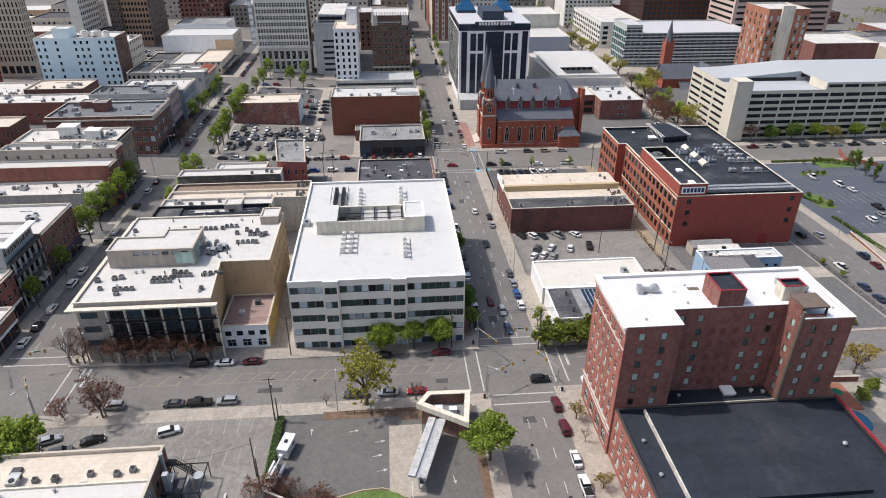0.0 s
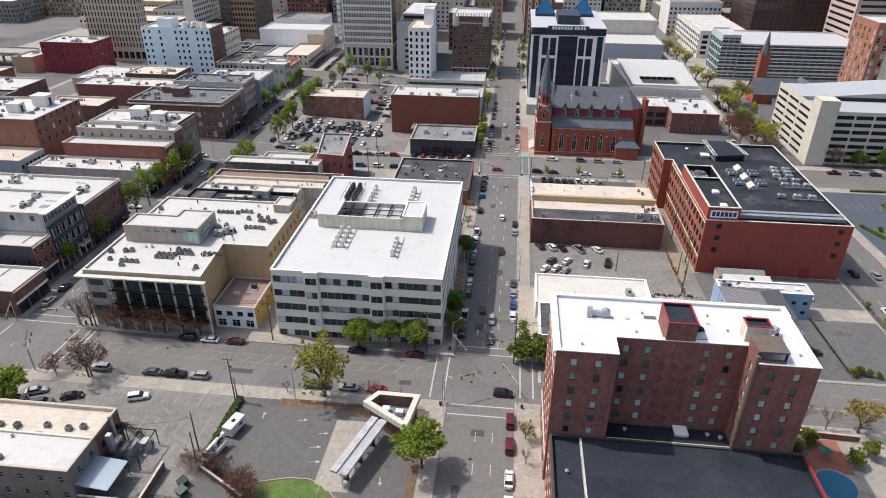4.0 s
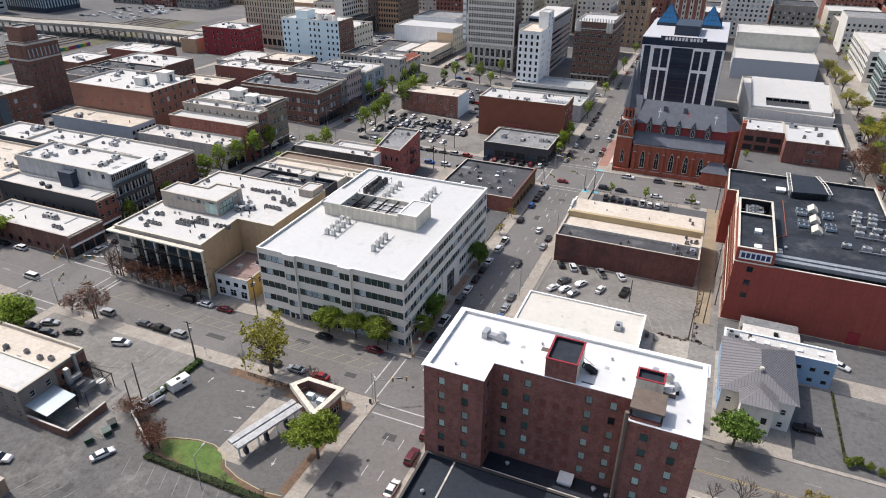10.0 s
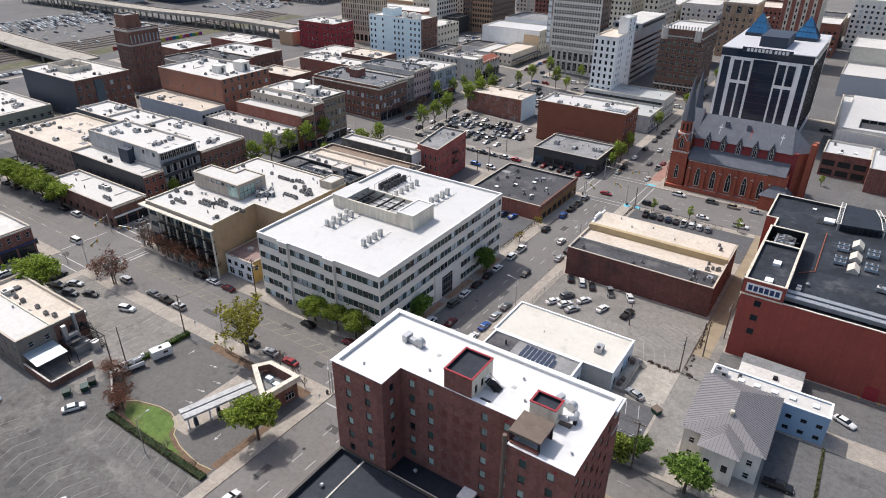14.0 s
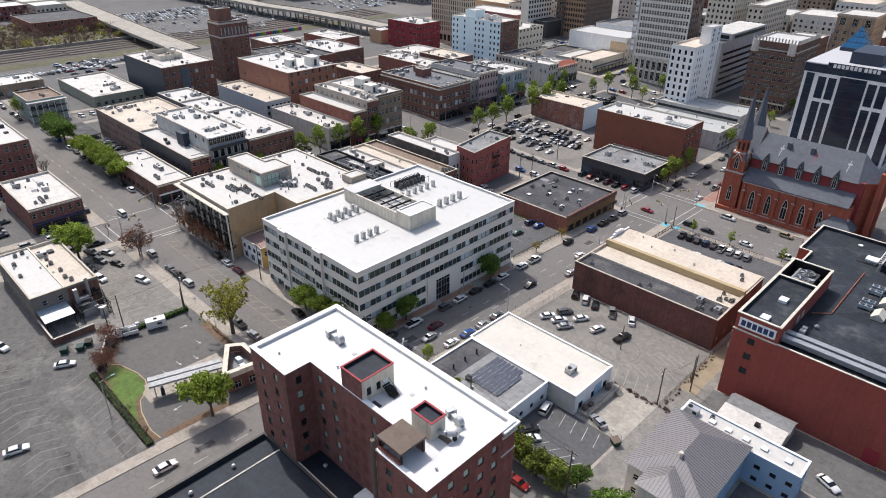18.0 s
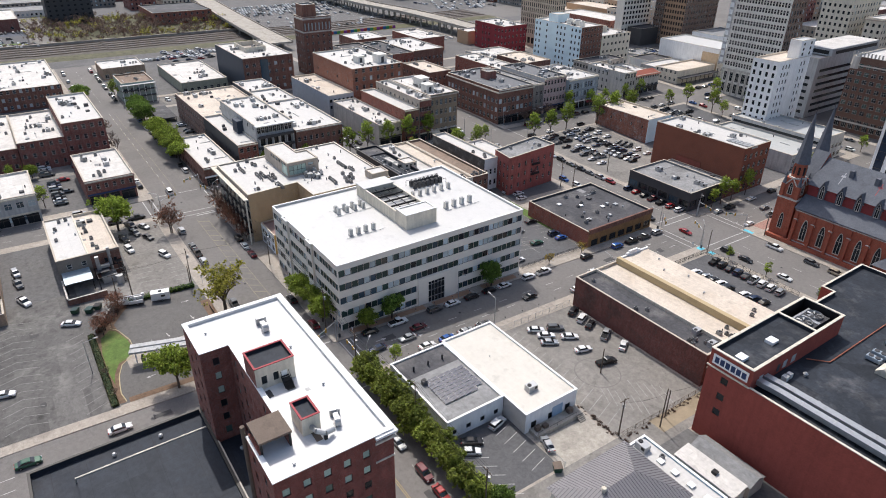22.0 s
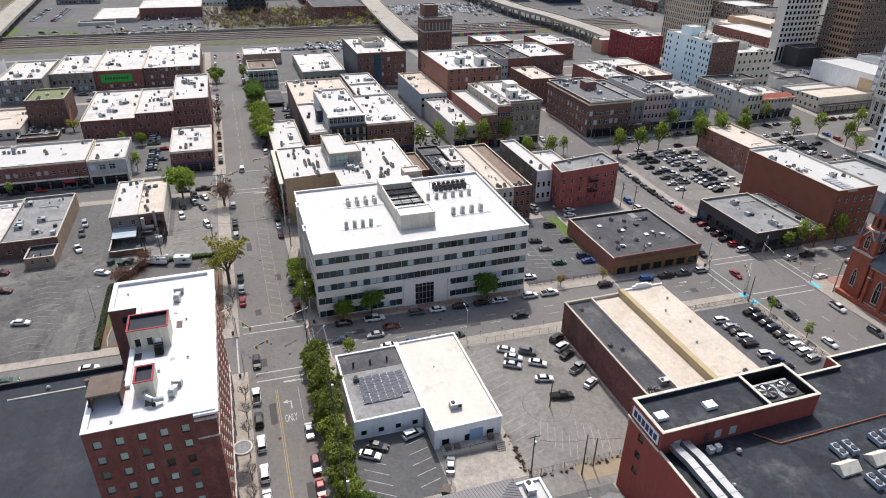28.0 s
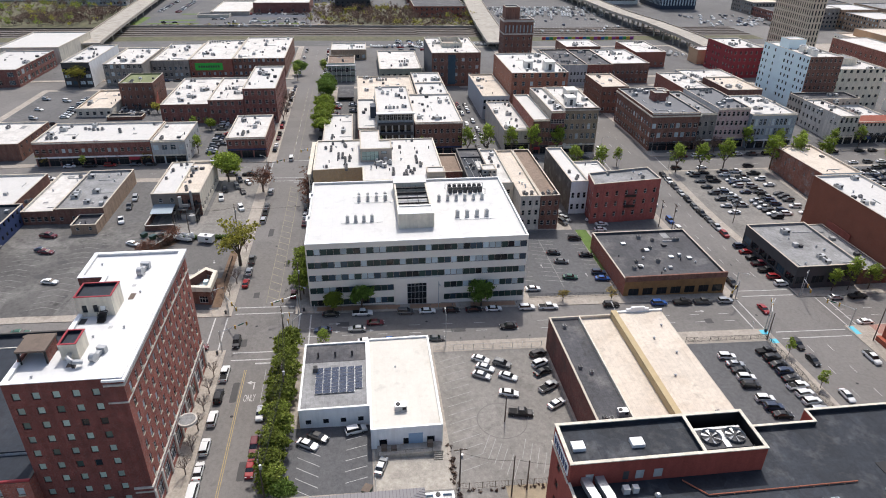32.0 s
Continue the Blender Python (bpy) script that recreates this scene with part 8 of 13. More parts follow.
part("gallery_roof", Geo().box(-236, 130, 10.6, -233.2, 148, 10.85).mesh("gallery_roof", P_GREY), gf)
bld("white_flat_hall", "low hall with a large off-white roof", -298, 163, -242, 189.5, 6.4, mat("mossy_wall", (0.30, 0.31, 0.25), 0.9, var=0.2, stain=0.4), M_WHITE2, E=win(7, 1, 2.0, 1.8, 1.2, 3))
bld("tan_loft", "long brick building with a sandy tan roof", -197, 149, -149, 178.6, 12.6, B_TAN, M_TANR, S=win(14, 3, 1.3, 1.7, 1.2, 3.6), wallmats={0: brickmat("brick_mauve", (0.25, 0.16, 0.13), (0.3, 0.25, 0.22))})
gm = bld("grey_modern_block", "grey modern building with a glazed attic storey", -148, 157.2, -103, 173.2, 19.2, P_GREY, M_WHITE, E=[win(9, 1, 1.5, 2.6, 15.6, 3.4, "grid", DK, l=0.5, rr=0.5), win(5, 3, 2.2, 3.0, 1.6, 4.4, "curtain", DK, l=1, rr=1)], S=win(3, 1, 1.4, 1.6, 16.6, 3.8, "plain", SH, l=26))
for z in (5.2, 9.6, 14.0):
    part("balcony", Geo().box(-103, 157.6, z, -101.4, 172.8, z + 0.3).box(-101.6, 157.6, z + 0.3, -101.4, 172.8, z + 1.2).mesh("balcony", P_DGREY), gm, "dark balcony slab with a rail")
for k in range(6):
    part("column", Geo().box(-101.9, 157.8 + k * 2.9, gz(-102, 165), -101.5, 158.2 + k * 2.9, 14.0).mesh("column", P_GREY), gm)
part("attic_eave", Geo().box(-103.4, 156.9, 19.0, -101.2, 173.5, 19.4).mesh("attic_eave", P_WHITE), gm, "white eave over the glazed attic")
part("stair_tower", Geo().box(-124.5, 154.6, 12, -118.6, 158.2, 17.5).mesh("stair_tower", P_NAVY), gm, "dark glazed stair tower")
bld("dark_side_shop", "dark rendered building with a white roof", -148.6, 148.8, -102, 157, 12.9, P_DGREY, M_WHITE, E=win(3, 3, 1.4, 1.8, 1.4, 4.0), S=win(10, 2, 0.9, 1.4, 2.0, 4.4, "plain", DK), wallmats={1: B_RED})
bld("corner_white_roof", "low brick corner building with a white roof", -140, 133.2, -98, 146.2, 7.9, B_BROWN, M_WHITE, E=win(3, 1, 2.4, 2.4, 0.8, 4, "grid", DK), S=win(10, 1, 1.6, 1.8, 1.2, 4, "plain", DK))
bld("black_trim_hall", "white-roofed hall with black trim", -197, 179, -174.2, 194.8, 14.4, P_NAVY, M_WHITE, E=win(4, 1, 1.4, 1.6, 4, 3))
bld("black_trim_hall", "white-roofed hall with dark green trim", -174, 179, -149.6, 194.8, 14.4, P_NAVY, M_WHITE, E=win(4, 1, 1.4, 1.6, 4, 3))
bld("brick_front_block", "brick-fronted building with white roof", -148.6, 173.6, -101.6, 194.8, 14.9, B_BROWN, M_WHITE, E=win(8, 3, 1.3, 2.0, 1.2, 4.4), N=win(12, 2, 1.0, 1.5, 5.0, 4))
nb = bld("navy_block", "dark navy clad building with a white roof court", -273, 194, -223, 224, 19.8, P_NAVY, M_WHITE2, E=win(7, 4, 1.8, 2.0, 1.6, 4.4, "grid", SH), S=win(2, 1, 1, 1, 4, 4), wallmats={1: B_BROWN})
part("court_floor", Geo().box(-262, 203, 19.0, -243, 215, 19.3).mesh("court_floor", P_TAN), nb, "tan floor of a roof court")
for (a, b, c, d) in ((-262.4, 202.6, -242.6, 203), (-262.4, 215, -242.6, 215.4), (-262.4, 203, -262, 215), (-243, 203, -242.6, 215)):
    part("court_wall", Geo().box(a, b, 19.0, c, d, 22.0).mesh("court_wall", P_CREAM), nb)
part("glass_strip", Geo().box(-222.98, 204, 1, -222.7, 208.5, 18.5).mesh("glass_strip", G_BLUE), nb, "tall glazed strip")
tb = bld("water_tower_block", "tall brown brick tower with ornate crown and tank house", -262, 243, -248, 262, 35, B_BROWN, M_GREYR, S=win(4, 6, 1.2, 1.8, 2, 4.2), E=[win(5, 6, 1.2, 1.8, 2, 4.2), win(8, 1, 1.0, 4.6, 27.5, 4, "plain", ("pale",))])
band(tb, rect(-262, 243, -248, 262), 25.6, 26.4, 0.3, P_STONE)
band(tb, rect(-262, 243, -248, 262), 33.4, 34.4, 0.5, P_STONE)
building("tank_house", "brown brick tank house on a tower", "roof house", rect(-260, 244, -250, 253), 42, B_BROWN, M_GREYR, z0=34.3)
bld("bare_brick_block", "large weathered orange brick block with white roof", -203, 228, -154.4, 258, 23.3, brickmat("brick_worn", (0.30, 0.12, 0.075), (0.34, 0.27, 0.23), stain=0.45, dirt=(0.2, 0.1, 0.07)), M_WHITE, E=win(7, 3, 1.6, 2.2, 13.0, 4.2, "sash", SH), S=win(4, 1, 1.2, 1.4, 16, 4))
bld("grey_tan_block", "whitewashed brick block with tan roof", -201, 213.1, -153, 227.2, 12.0, mat("whitewash", (0.47, 0.48, 0.50), 0.9, var=0.15, stain=0.45, stain_col=(0.33, 0.31, 0.3), stain_scale=0.3), M_TANR, E=win(6, 2, 1.3, 1.6, 5.5, 3.2, "plain", DK))
bld("white_roof_yard", "low building with a white roof and many units", -151.2, 214.4, -104.4, 226.6, 9.6, P_STONE, M_WHITE2, E=win(3, 2, 1.4, 1.8, 1.4, 4.2))
bld("red_side_block", "red-painted brick block with white roof", -144, 226.8, -101.5, 234.4, 15.0, B_RED, M_WHITE, E=win(4, 3, 1.3, 2.0, 1.4, 4.2), wallmats={1: B_BROWN})
bld("stepped_block", "cream attic block behind a red wall", -142, 234.6, -101, 241, 18.8, P_TAN, M_WHITE, E=win(5, 4, 1.2, 2.0, 1.4, 4.2), S=win(10, 1, 1.2, 1.4, 16.2, 3), wallmats={1: B_MAROON})
orn = bld("ornate_brick_block", "tall tan brick block with arched windows and cornice", -140, 241.2, -102.5, 257, 19.6, B_TAN, M_WHITE2, E=win(6, 4, 1.4, 2.6, 1.6, 4.6, "grid", SH), N=win(14, 4, 1.4, 2.4, 1.6, 4.6, "grid", SH), wallmats={1: brickmat("brick_olive", (0.26, 0.2, 0.14), (0.3, 0.27, 0.22))})
band(orn, rect(-140, 241.2, -102.5, 257), 18.6, 19.4, 0.5, P_STONE)
building("stair_house", "dark brick stair house on a flat roof", "roof house", rect(-131, 293, -125, 299), 19.6, B_MAROON, M_GREYR, z0=15.3, par=0.2)
building("stair_house", "low brick stair house on a flat roof", "roof house", rect(-139, 299, -133, 304), 18.4, B_MAROON, M_GREYR, z0=15.3, par=0.2)
brn = bld("brown_corner_block", "large dark brown brick corner block with white cornice", -148, 283.2, -103, 306.4, 16.2, B_BROWN, mat("roof_dark_grey", (0.15, 0.155, 0.165), 0.85, var=0.15, stain=0.3), S=win(14, 3, 1.9, 2.4, 1.6, 4.4, "grid", SH), E=win(8, 3, 1.9, 2.4, 1.6, 4.4, "grid", SH))
band(brn, rect(-148, 283.2, -103, 306.4), 14.4, 15.0, 0.5, P_CREAM)
bld("checker_front", "white and red patterned building with grey roof", -142, 316, -105, 332, 17.2, P_GREY, mat("roof_dark_grey", (0.15, 0.155, 0.165)), E=win(7, 4, 1.3, 2.2, 1.6, 4.4, "grid", ("dark",)), wallmats={1: mat("checker_wall", (0.52, 0.40, 0.38), 0.85, var=0.3, scale=1.5, stain=0.5, stain_col=(0.3, 0.1, 0.08), stain_scale=0.9)})
bld("plain_infill", "narrow grey brick infill building", -145, 306.6, -105, 315.8, 15, B_GREY, M_GREYR, E=win(3, 3, 1.3, 2.0, 1.6, 4.4))
bld("blue_iron_front", "blue iron-fronted building with white roof", -136, 332.2, -103, 355, 14.6, mat("iron_blue", (0.33, 0.38, 0.43), 0.6, var=0.15), M_WHITE, E=win(11, 3, 1.4, 3.2, 1.4, 4.6, "grid", ("pale", "blue", "dark")))
bld("grey_arch_block", "grey stone block with an arched front and a white roof", -134, 379, -104.5, 389, 12.2, P_STONE, M_WHITE2, S=[win(5, 3, 1.3, 2.0, 1.6, 4.2, l=1, rr=12), win(2, 1, 1.2, 1.6, 8.6, 4, l=22, rr=1)], E=win(4, 3, 1.3, 2.6, 1.4, 4.4, "grid", DK))
rt = bld("red_tile_block", "low stone arcade building with red tiled eaves", -134, 389.2, -105, 411, 9.0, P_STONE, M_WHITE, E=[win(10, 1, 1.0, 1.4, 8.2, 4, "plain", DK), win(6, 1, 2.4, 3.6, 1.2, 4, "grid", DK)])
part("tiled_eave", Geo().poly([(-111, 389.3, 10.4), (-104.2, 389.3, 8.7), (-104.2, 411.4, 8.7), (-111, 411.4, 10.4)]).poly([(-104.2, 389.3, 8.5), (-111, 389.3, 9.0), (-111, 411.4, 9.0), (-104.2, 411.4, 8.5)]).poly([(-111, 411.4, 10.4), (-104.2, 411.4, 8.7), (-104.2, 411.4, 8.5), (-111, 411.4, 9.0)]).poly([(-111, 389.3, 9.0), (-104.2, 389.3, 8.5), (-104.2, 389.3, 8.7), (-111, 389.3, 10.4)]).poly([(-111, 389.3, 9.0), (-111, 389.3, 10.4), (-111, 411.4, 10.4), (-111, 411.4, 9.0)]).mesh("tiled_eave", mat("roof_tile_red", (0.33, 0.10, 0.065), 0.8, var=0.25, scale=1.2)), rt, "faded red tiled eave")
g = Geo()
for k in range(34):
    y = 389.4 + k * 0.65
    g.poly([(-111, y, 10.46), (-104.2, y, 8.76), (-104.2, y + 0.2, 8.76), (-111, y + 0.2, 10.46)])
part("tile_rib", g.mesh("tile_rib", mat("roof_tile_red", (0.33, 0.10, 0.065))), rt)
bld("olive_stone_block", "olive stone block with a charcoal roof", -147, 379.5, -134.2, 411, 12.3, P_TAN, M_CHAR, S=win(5, 3, 1.2, 1.9, 1.6, 4.2, "plain", DK), E=win(9, 1, 1.1, 1.2, 10.2, 4, "plain", DK))
pb = bld("pale_blue_tower", "pale blue painted tower with brown brick end", -197.6, 390.8, -153.6, 410, 29.6, P_BLUEL, M_WHITE2, S=win(13, 7, 1.3, 1.8, 4.5, 3.8, "plain", DK, skip=lambda i, j: i in (2, 4, 5, 9)), E=win(7, 8, 1.2, 1.8, 2.5, 3.6), wallmats={1: B_BROWN})
building("lift_house", "pale blue lift house on a tower", "roof house", rect(-188, 394, -179, 404), 34, P_BLUEL, M_WHITE, z0=28.3, par=0.3)
for x, y, r in ((-172, 398, 2.2), (-166, 399, 2.6), (-160, 397, 1.8)):
    ta = thing("roof_tank", "pale drum-shaped cooling tower on a roof", "cooling unit", (x, y, 28.9), group="roof drums")
    part("drum", Geo().tube((0, 0, 0), (0, 0, 3.0), r, r, 16).mesh("drum", P_DECK), ta)
    part("fan_ring", Geo().tube((0, 0, 3.0), (0, 0, 3.5), r * 0.7, r * 0.7, 14).mesh("fan_ring", P_GREY), ta)
bld("maroon_hotel", "dark red brick building with arched entrance", -270, 394.5, -235, 416.5, 18.4, mat("paint_crimson", (0.25, 0.032, 0.04), 0.8, var=0.15, stain=0.3), M_WHITE, S=win(9, 4, 1.6, 2.0, 2, 4.4, "sash", DK, skip=lambda i, j: i % 4 == 1), E=win(6, 4, 1.4, 2.0, 2, 4.4, "sash", DK))
bld("tan_side_shop", "tan rendered shop with white roof", -290, 392, -276, 412, 9, mat("stucco_orange", (0.5, 0.33, 0.2), 0.85, var=0.1), M_WHITE)
bld("brown_tan_roof", "brown brick building with a cream roof", -191, 280, -161.5, 295, 13.6, B_BROWN, M_TANR, E=win(5, 3, 1.3, 1.8, 1.6, 4.2), S=win(8, 3, 1.3, 1.8, 1.6, 4.2))
bld("grey_row", "grey painted row building", -270, 272, -222.5, 292, 11.8, P_GREY, M_CHAR, E=win(9, 2, 1.3, 1.8, 2, 4.4))
bld("red_row", "red brick row building", -270, 292.2, -224, 309, 11.4, B_RED, M_CHAR, E=win(6, 2, 1.3, 1.6, 2, 4.4))
bld("dark_row", "dark brick row building with white roof", -270, 309.2, -226, 334, 11.4, B_BROWN, M_WHITE, E=win(8, 2, 1.6, 2.0, 1.2, 4.8, "grid", DK))
bld("white_roof_depot", "brick depot with a white roof", -306, 295, -279, 320, 11.6, B_BROWN, M_WHITE, E=win(7, 2, 1.2, 1.6, 2, 4.4), S=win(7, 2, 1.2, 1.6, 2, 4.4))
bld("red_low_depot", "low red brick depot", -308, 342, -268, 364, 9.6, B_RED, M_WHITE2, E=win(5, 1, 1.4, 1.6, 2, 4))
bld("mid_red_shop", "red side-walled shop with cluttered roof", -206, 330, -150, 346, 10, B_RED, M_WHITE2, S=win(8, 1, 1.2, 1.6, 4, 4))
bld("mid_brown_shop", "brown brick shop with cream roof", -190, 352, -160, 372, 11, B_BROWN, M_TANR, S=win(5, 1, 1.2, 1.6, 4, 4))
bld("mid_grey_shop", "low grey shops with mixed roofs", -222, 350, -192, 380, 8, P_GREY, M_WHITE2)
bld("white_long_hall", "big white-painted building with a bright roof", -153.3, 470, -105.5, 498, 16, P_WHITE, M_CLEAN, E=win(7, 3, 1.4, 2.2, 3, 5), wallmats={1: P_CREAM})
part("bare_plaster", Geo().box(-118, 469.9, 1, -105.6, 470.0, 13).mesh("bare_plaster", mat("plaster_apricot", (0.55, 0.42, 0.28), 0.9, var=0.2, stain=0.4, stain_col=(0.6, 0.55, 0.46), stain_scale=0.2)), bpy.data.objects["white_long_hall"], "patch of bare apricot plaster")
arc_ = bld("tan_arcade", "low tan arcade building", -124, 431, -106.5, 469.5, 6.6, P_CREAM, M_TANR, S=win(5, 2, 1.5, 1.7, 1.6, 4.4), E=win(11, 1, 1.6, 1.6, 7.4, 4.6))
part("arcade_canopy", Geo().box(-106.5, 431.5, 2.2, -102.6, 469, 2.7).mesh("arcade_canopy", P_DGREY), arc_, "dark pavement canopy")
for k in range(9):
    part("canopy_post", Geo().box(-103.0, 432 + k * 4.5, gz(-103, 450), -102.7, 432.3 + k * 4.5, 2.2).mesh("canopy_post", P_DGREY), arc_)
bld("white_low_shops", "low dark-walled shops with a white roof", -140, 436, -124.2, 469.5, 4.6, P_GREY, M_WHITE, S=win(4, 1, 1.4, 1.6, 2, 4, "plain", DK))
bld("charcoal_low_shops", "low shops with a charcoal roof and white wall", -158, 446, -140.2, 469.5, 4.8, P_WHITE, M_CHAR)
bld("rooftop_parking", "low parking deck with cars on its roof", -188, 473, -154, 500, 0.6, P_GREY, M_GREYR, par=0.5, S=win(6, 1, 4.2, 1.6, 1.2, 4, "plain", DK))
bld("white_upper_hall", "white windowed hall with a grey roof", -154.5, 507, -118, 540, 17, P_WHITE, M_GREYR, S=win(8, 1, 1.4, 1.6, 17, 4))
bld("ribbed_tower", "tall tan tower with vertical ribs", -260, 432, -221, 441, 66, mat("rib_tan", (0.56, 0.465, 0.365), 0.85, var=0.1, stain=0.3, stain_col=(0.33, 0.26, 0.2), stain_scale=0.15), M_GREYR, S=[win(17, 14, 1.0, 3.0, 9.5, 4.0, "plain", DK), win(9, 1, 3.2, 4.6, 2, 4, "curtain", DK)], E=win(4, 14, 1.0, 3.0, 9.5, 4.0, "plain", DK))
bld("brown_tower", "tall brown and pale stone tower with a dark end", -196, 525, -177, 566, 66, mat("terracotta_tan", (0.36, 0.235, 0.155), 0.85, var=0.15, stain=0.3, stain_col=(0.2, 0.12, 0.08), stain_scale=0.3), M_GREYR, S=win(8, 16, 1.5, 2.4, 4, 4.2, "plain", DK), E=win(12, 16, 1.5, 2.2, 4, 4.2, "sash", DK), wallmats={1: brickmat("brick_umber", (0.17, 0.095, 0.07), (0.2, 0.15, 0.12))})
bld("dark_tower", "dark brown brick tower beside a stone tower", -206, 526, -197, 560, 58, brickmat("brick_umber", (0.17, 0.095, 0.07), (0.2, 0.15, 0.12)), M_GREYR, S=win(4, 13, 1.4, 2.0, 4, 4.2, "sash", DK), E=win(9, 13, 1.4, 2.0, 4, 4.2, "sash", DK))
go_ = bld("grid_office", "white office with a square window grid over tall columns", -223, 500, -215.5, 532, 50, P_DECK, M_GREYR, E=[win(9, 10, 2.1, 2.2, 14.5, 3.8, "plain", DK), win(9, 1, 2.0, 10, 1.5, 4, "curtain", DK)])
building("dark_plant_house", "dark clad plant house beside an office", "building", rect(-214, 506, -200, 530), 12, P_DGREY, M_CHAR)
bld("grey_stone_block", "cream rendered block with small square windows", -186, 413, -155.5, 440, 22.3, P_CREAM, M_WHITE2, E=win(7, 5, 1.6, 1.7, 3, 4.6, "plain", DK), S=win(8, 5, 1.4, 1.7, 3, 4.6, "plain", DK))
building("plant_house", "cream stepped plant house on a flat roof", "roof house", rect(-180, 417, -168, 430), 25.4, P_CREAM, M_GREYR, {0: win(4, 1, 1.4, 1.6, 0.8, 3, "plain", DK)}, z0=21.6, par=0.3)
bld("long_brick_depot", "dark red brick depot with a white roof", -300, 512, -238, 540, 12.4, B_MAROON, M_WHITE2, S=win(12, 2, 1.6, 2.0, 2, 5, "sash", DK), E=win(6, 2, 1.6, 2.0, 2, 5, "sash", DK))
bld("orange_long_shed", "low stucco shed in faded apricot tan", -335, 556, -255, 590, 13, mat("stucco_orange", (0.5, 0.33, 0.2)), M_TANR)
bld("far_office_slab", "white horizontal-banded office", -640, 420, -580, 470, 40, P_DECK, M_GREYR, S=win(1, 8, 52, 1.8, 4, 4.2, "curtain", DK), E=win(1, 8, 44, 1.8, 4, 4.2, "curtain", DK))
bld("far_office_dark", "dark office tower with pale vertical ribs", -600, 480, -540, 520, 36, P_NAVY, M_GREYR, S=win(18, 1, 1.6, 28, 4, 4, "curtain", ("pale",)), E=win(12, 1, 1.6, 28, 4, 4, "curtain", ("pale",)))
bld("far_red_works", "long dark red brick works", -545, 205, -488, 256, 10, B_RED, M_CHAR, E=win(10, 2, 1.8, 2, 2, 5))
bld("far_black_block", "black clad block behind trees", -560, 128, -532, 164, 22, P_DGREY, M_GREYR, E=win(7, 5, 2, 1.6, 3, 3.8, "plain", DK))
bld("far_brick_shed", "brick works with black upper storey", -568, 50, -508, 104, 11, B_MAROON, M_WHITE2, E=win(5, 1, 2, 2, 2, 5))
bld("far_white_shed", "long tan shed with a pale roof", -568, 12, -494, 48, 5, P_TAN, M_WHITE2)
bld("far_white_shed", "small pale shed beside a yard", -494, 2, -482, 31, 4, P_CREAM, M_GREYR)
bld("far_flats", "grey and white block of flats", -605, -150, -562, -84, 22, P_GREY, M_WHITE2, E=win(20, 5, 1.8, 1.8, 1.5, 3.6, "plain", SH))
bld("far_flats", "white and grey block of flats", -640, -260, -600, -156, 20, P_DECK, M_WHITE2, E=win(20, 5, 1.8, 1.8, 1.5, 3.6, "plain", SH))

# ---- the city beyond: rows of plain blocks on the street grid ----
FR = random.Random(21)
FW = [(B_RED, "red brick"), (B_MAROON, "dark brick"), (B_TAN, "tan brick"), (P_CREAM, "cream rendered"), (P_DECK, "pale concrete"), (B_GREY, "grey brick"), (P_STONE, "grey stone")]
FROOF = [(M_WHITE2, "a pale roof"), (M_GREYR, "a grey roof"), (M_TANR, "a tan roof"), (M_WHITE, "a white roof"), (M_CHAR, "a dark roof")]


def filler(x0, y0, x1, y1, lo, hi, nx, ny, gap=0.2):
    for a in range(nx):
        for b in range(ny):
            if FR.random() < gap:
                continue
            w, h = (x1 - x0) / nx, (y1 - y0) / ny
            xa, ya = x0 + a * w + FR.uniform(0.5, 3), y0 + b * h + FR.uniform(0.5, 4)
            xb, yb = x0 + (a + 1) * w - FR.uniform(0.5, 3), y0 + (b + 1) * h - FR.uniform(0.5, 5)
            (m, mn), (r, rn) = FR.choice(FW), FR.choice(FROOF)
            top = FR.uniform(lo, hi)
            st = max(1, int((top + 4) / 3.9))
            bld("city_block", "%d-storey %s block with %s" % (st, mn, rn), xa, ya, xb, yb, top, m, r, S=win(max(2, int((xb - xa) / 3.6)), st, 1.7, 1.9, 1.4, 3.8, "plain", SH), E=win(max(2, int((yb - ya) / 3.6)), st, 1.7, 1.9, 1.4, 3.8, "plain", SH), group="distant city blocks")


for bx0, bx1, lo, hi in ((-222, -96, 12, 45), (-80, 20, 14, 40), (36, 148, 10, 34), (160, 300, 8, 26), (312, 430, 5, 14)):
    filler(bx0, 606, bx1, 690, lo, hi, 3, 2)
    filler(bx0, 712, bx1, 800, lo * 0.8, hi * 0.8, 3, 2)
filler(340, 425, 430, 545, 6, 12, 3, 3, 0.3)
filler(312, 283, 420, 372, 6, 12, 3, 3, 0.3)
filler(-345, 545, -241, 620, 8, 22, 3, 2)
filler(-540, 560, -370, 680, 8, 20, 4, 3)
filler(-700, 170, -585, 300, 6, 12, 3, 4, 0.35)
filler(-700, -40, -585, 140, 6, 12, 3, 4, 0.35)

# ---- bridges ----


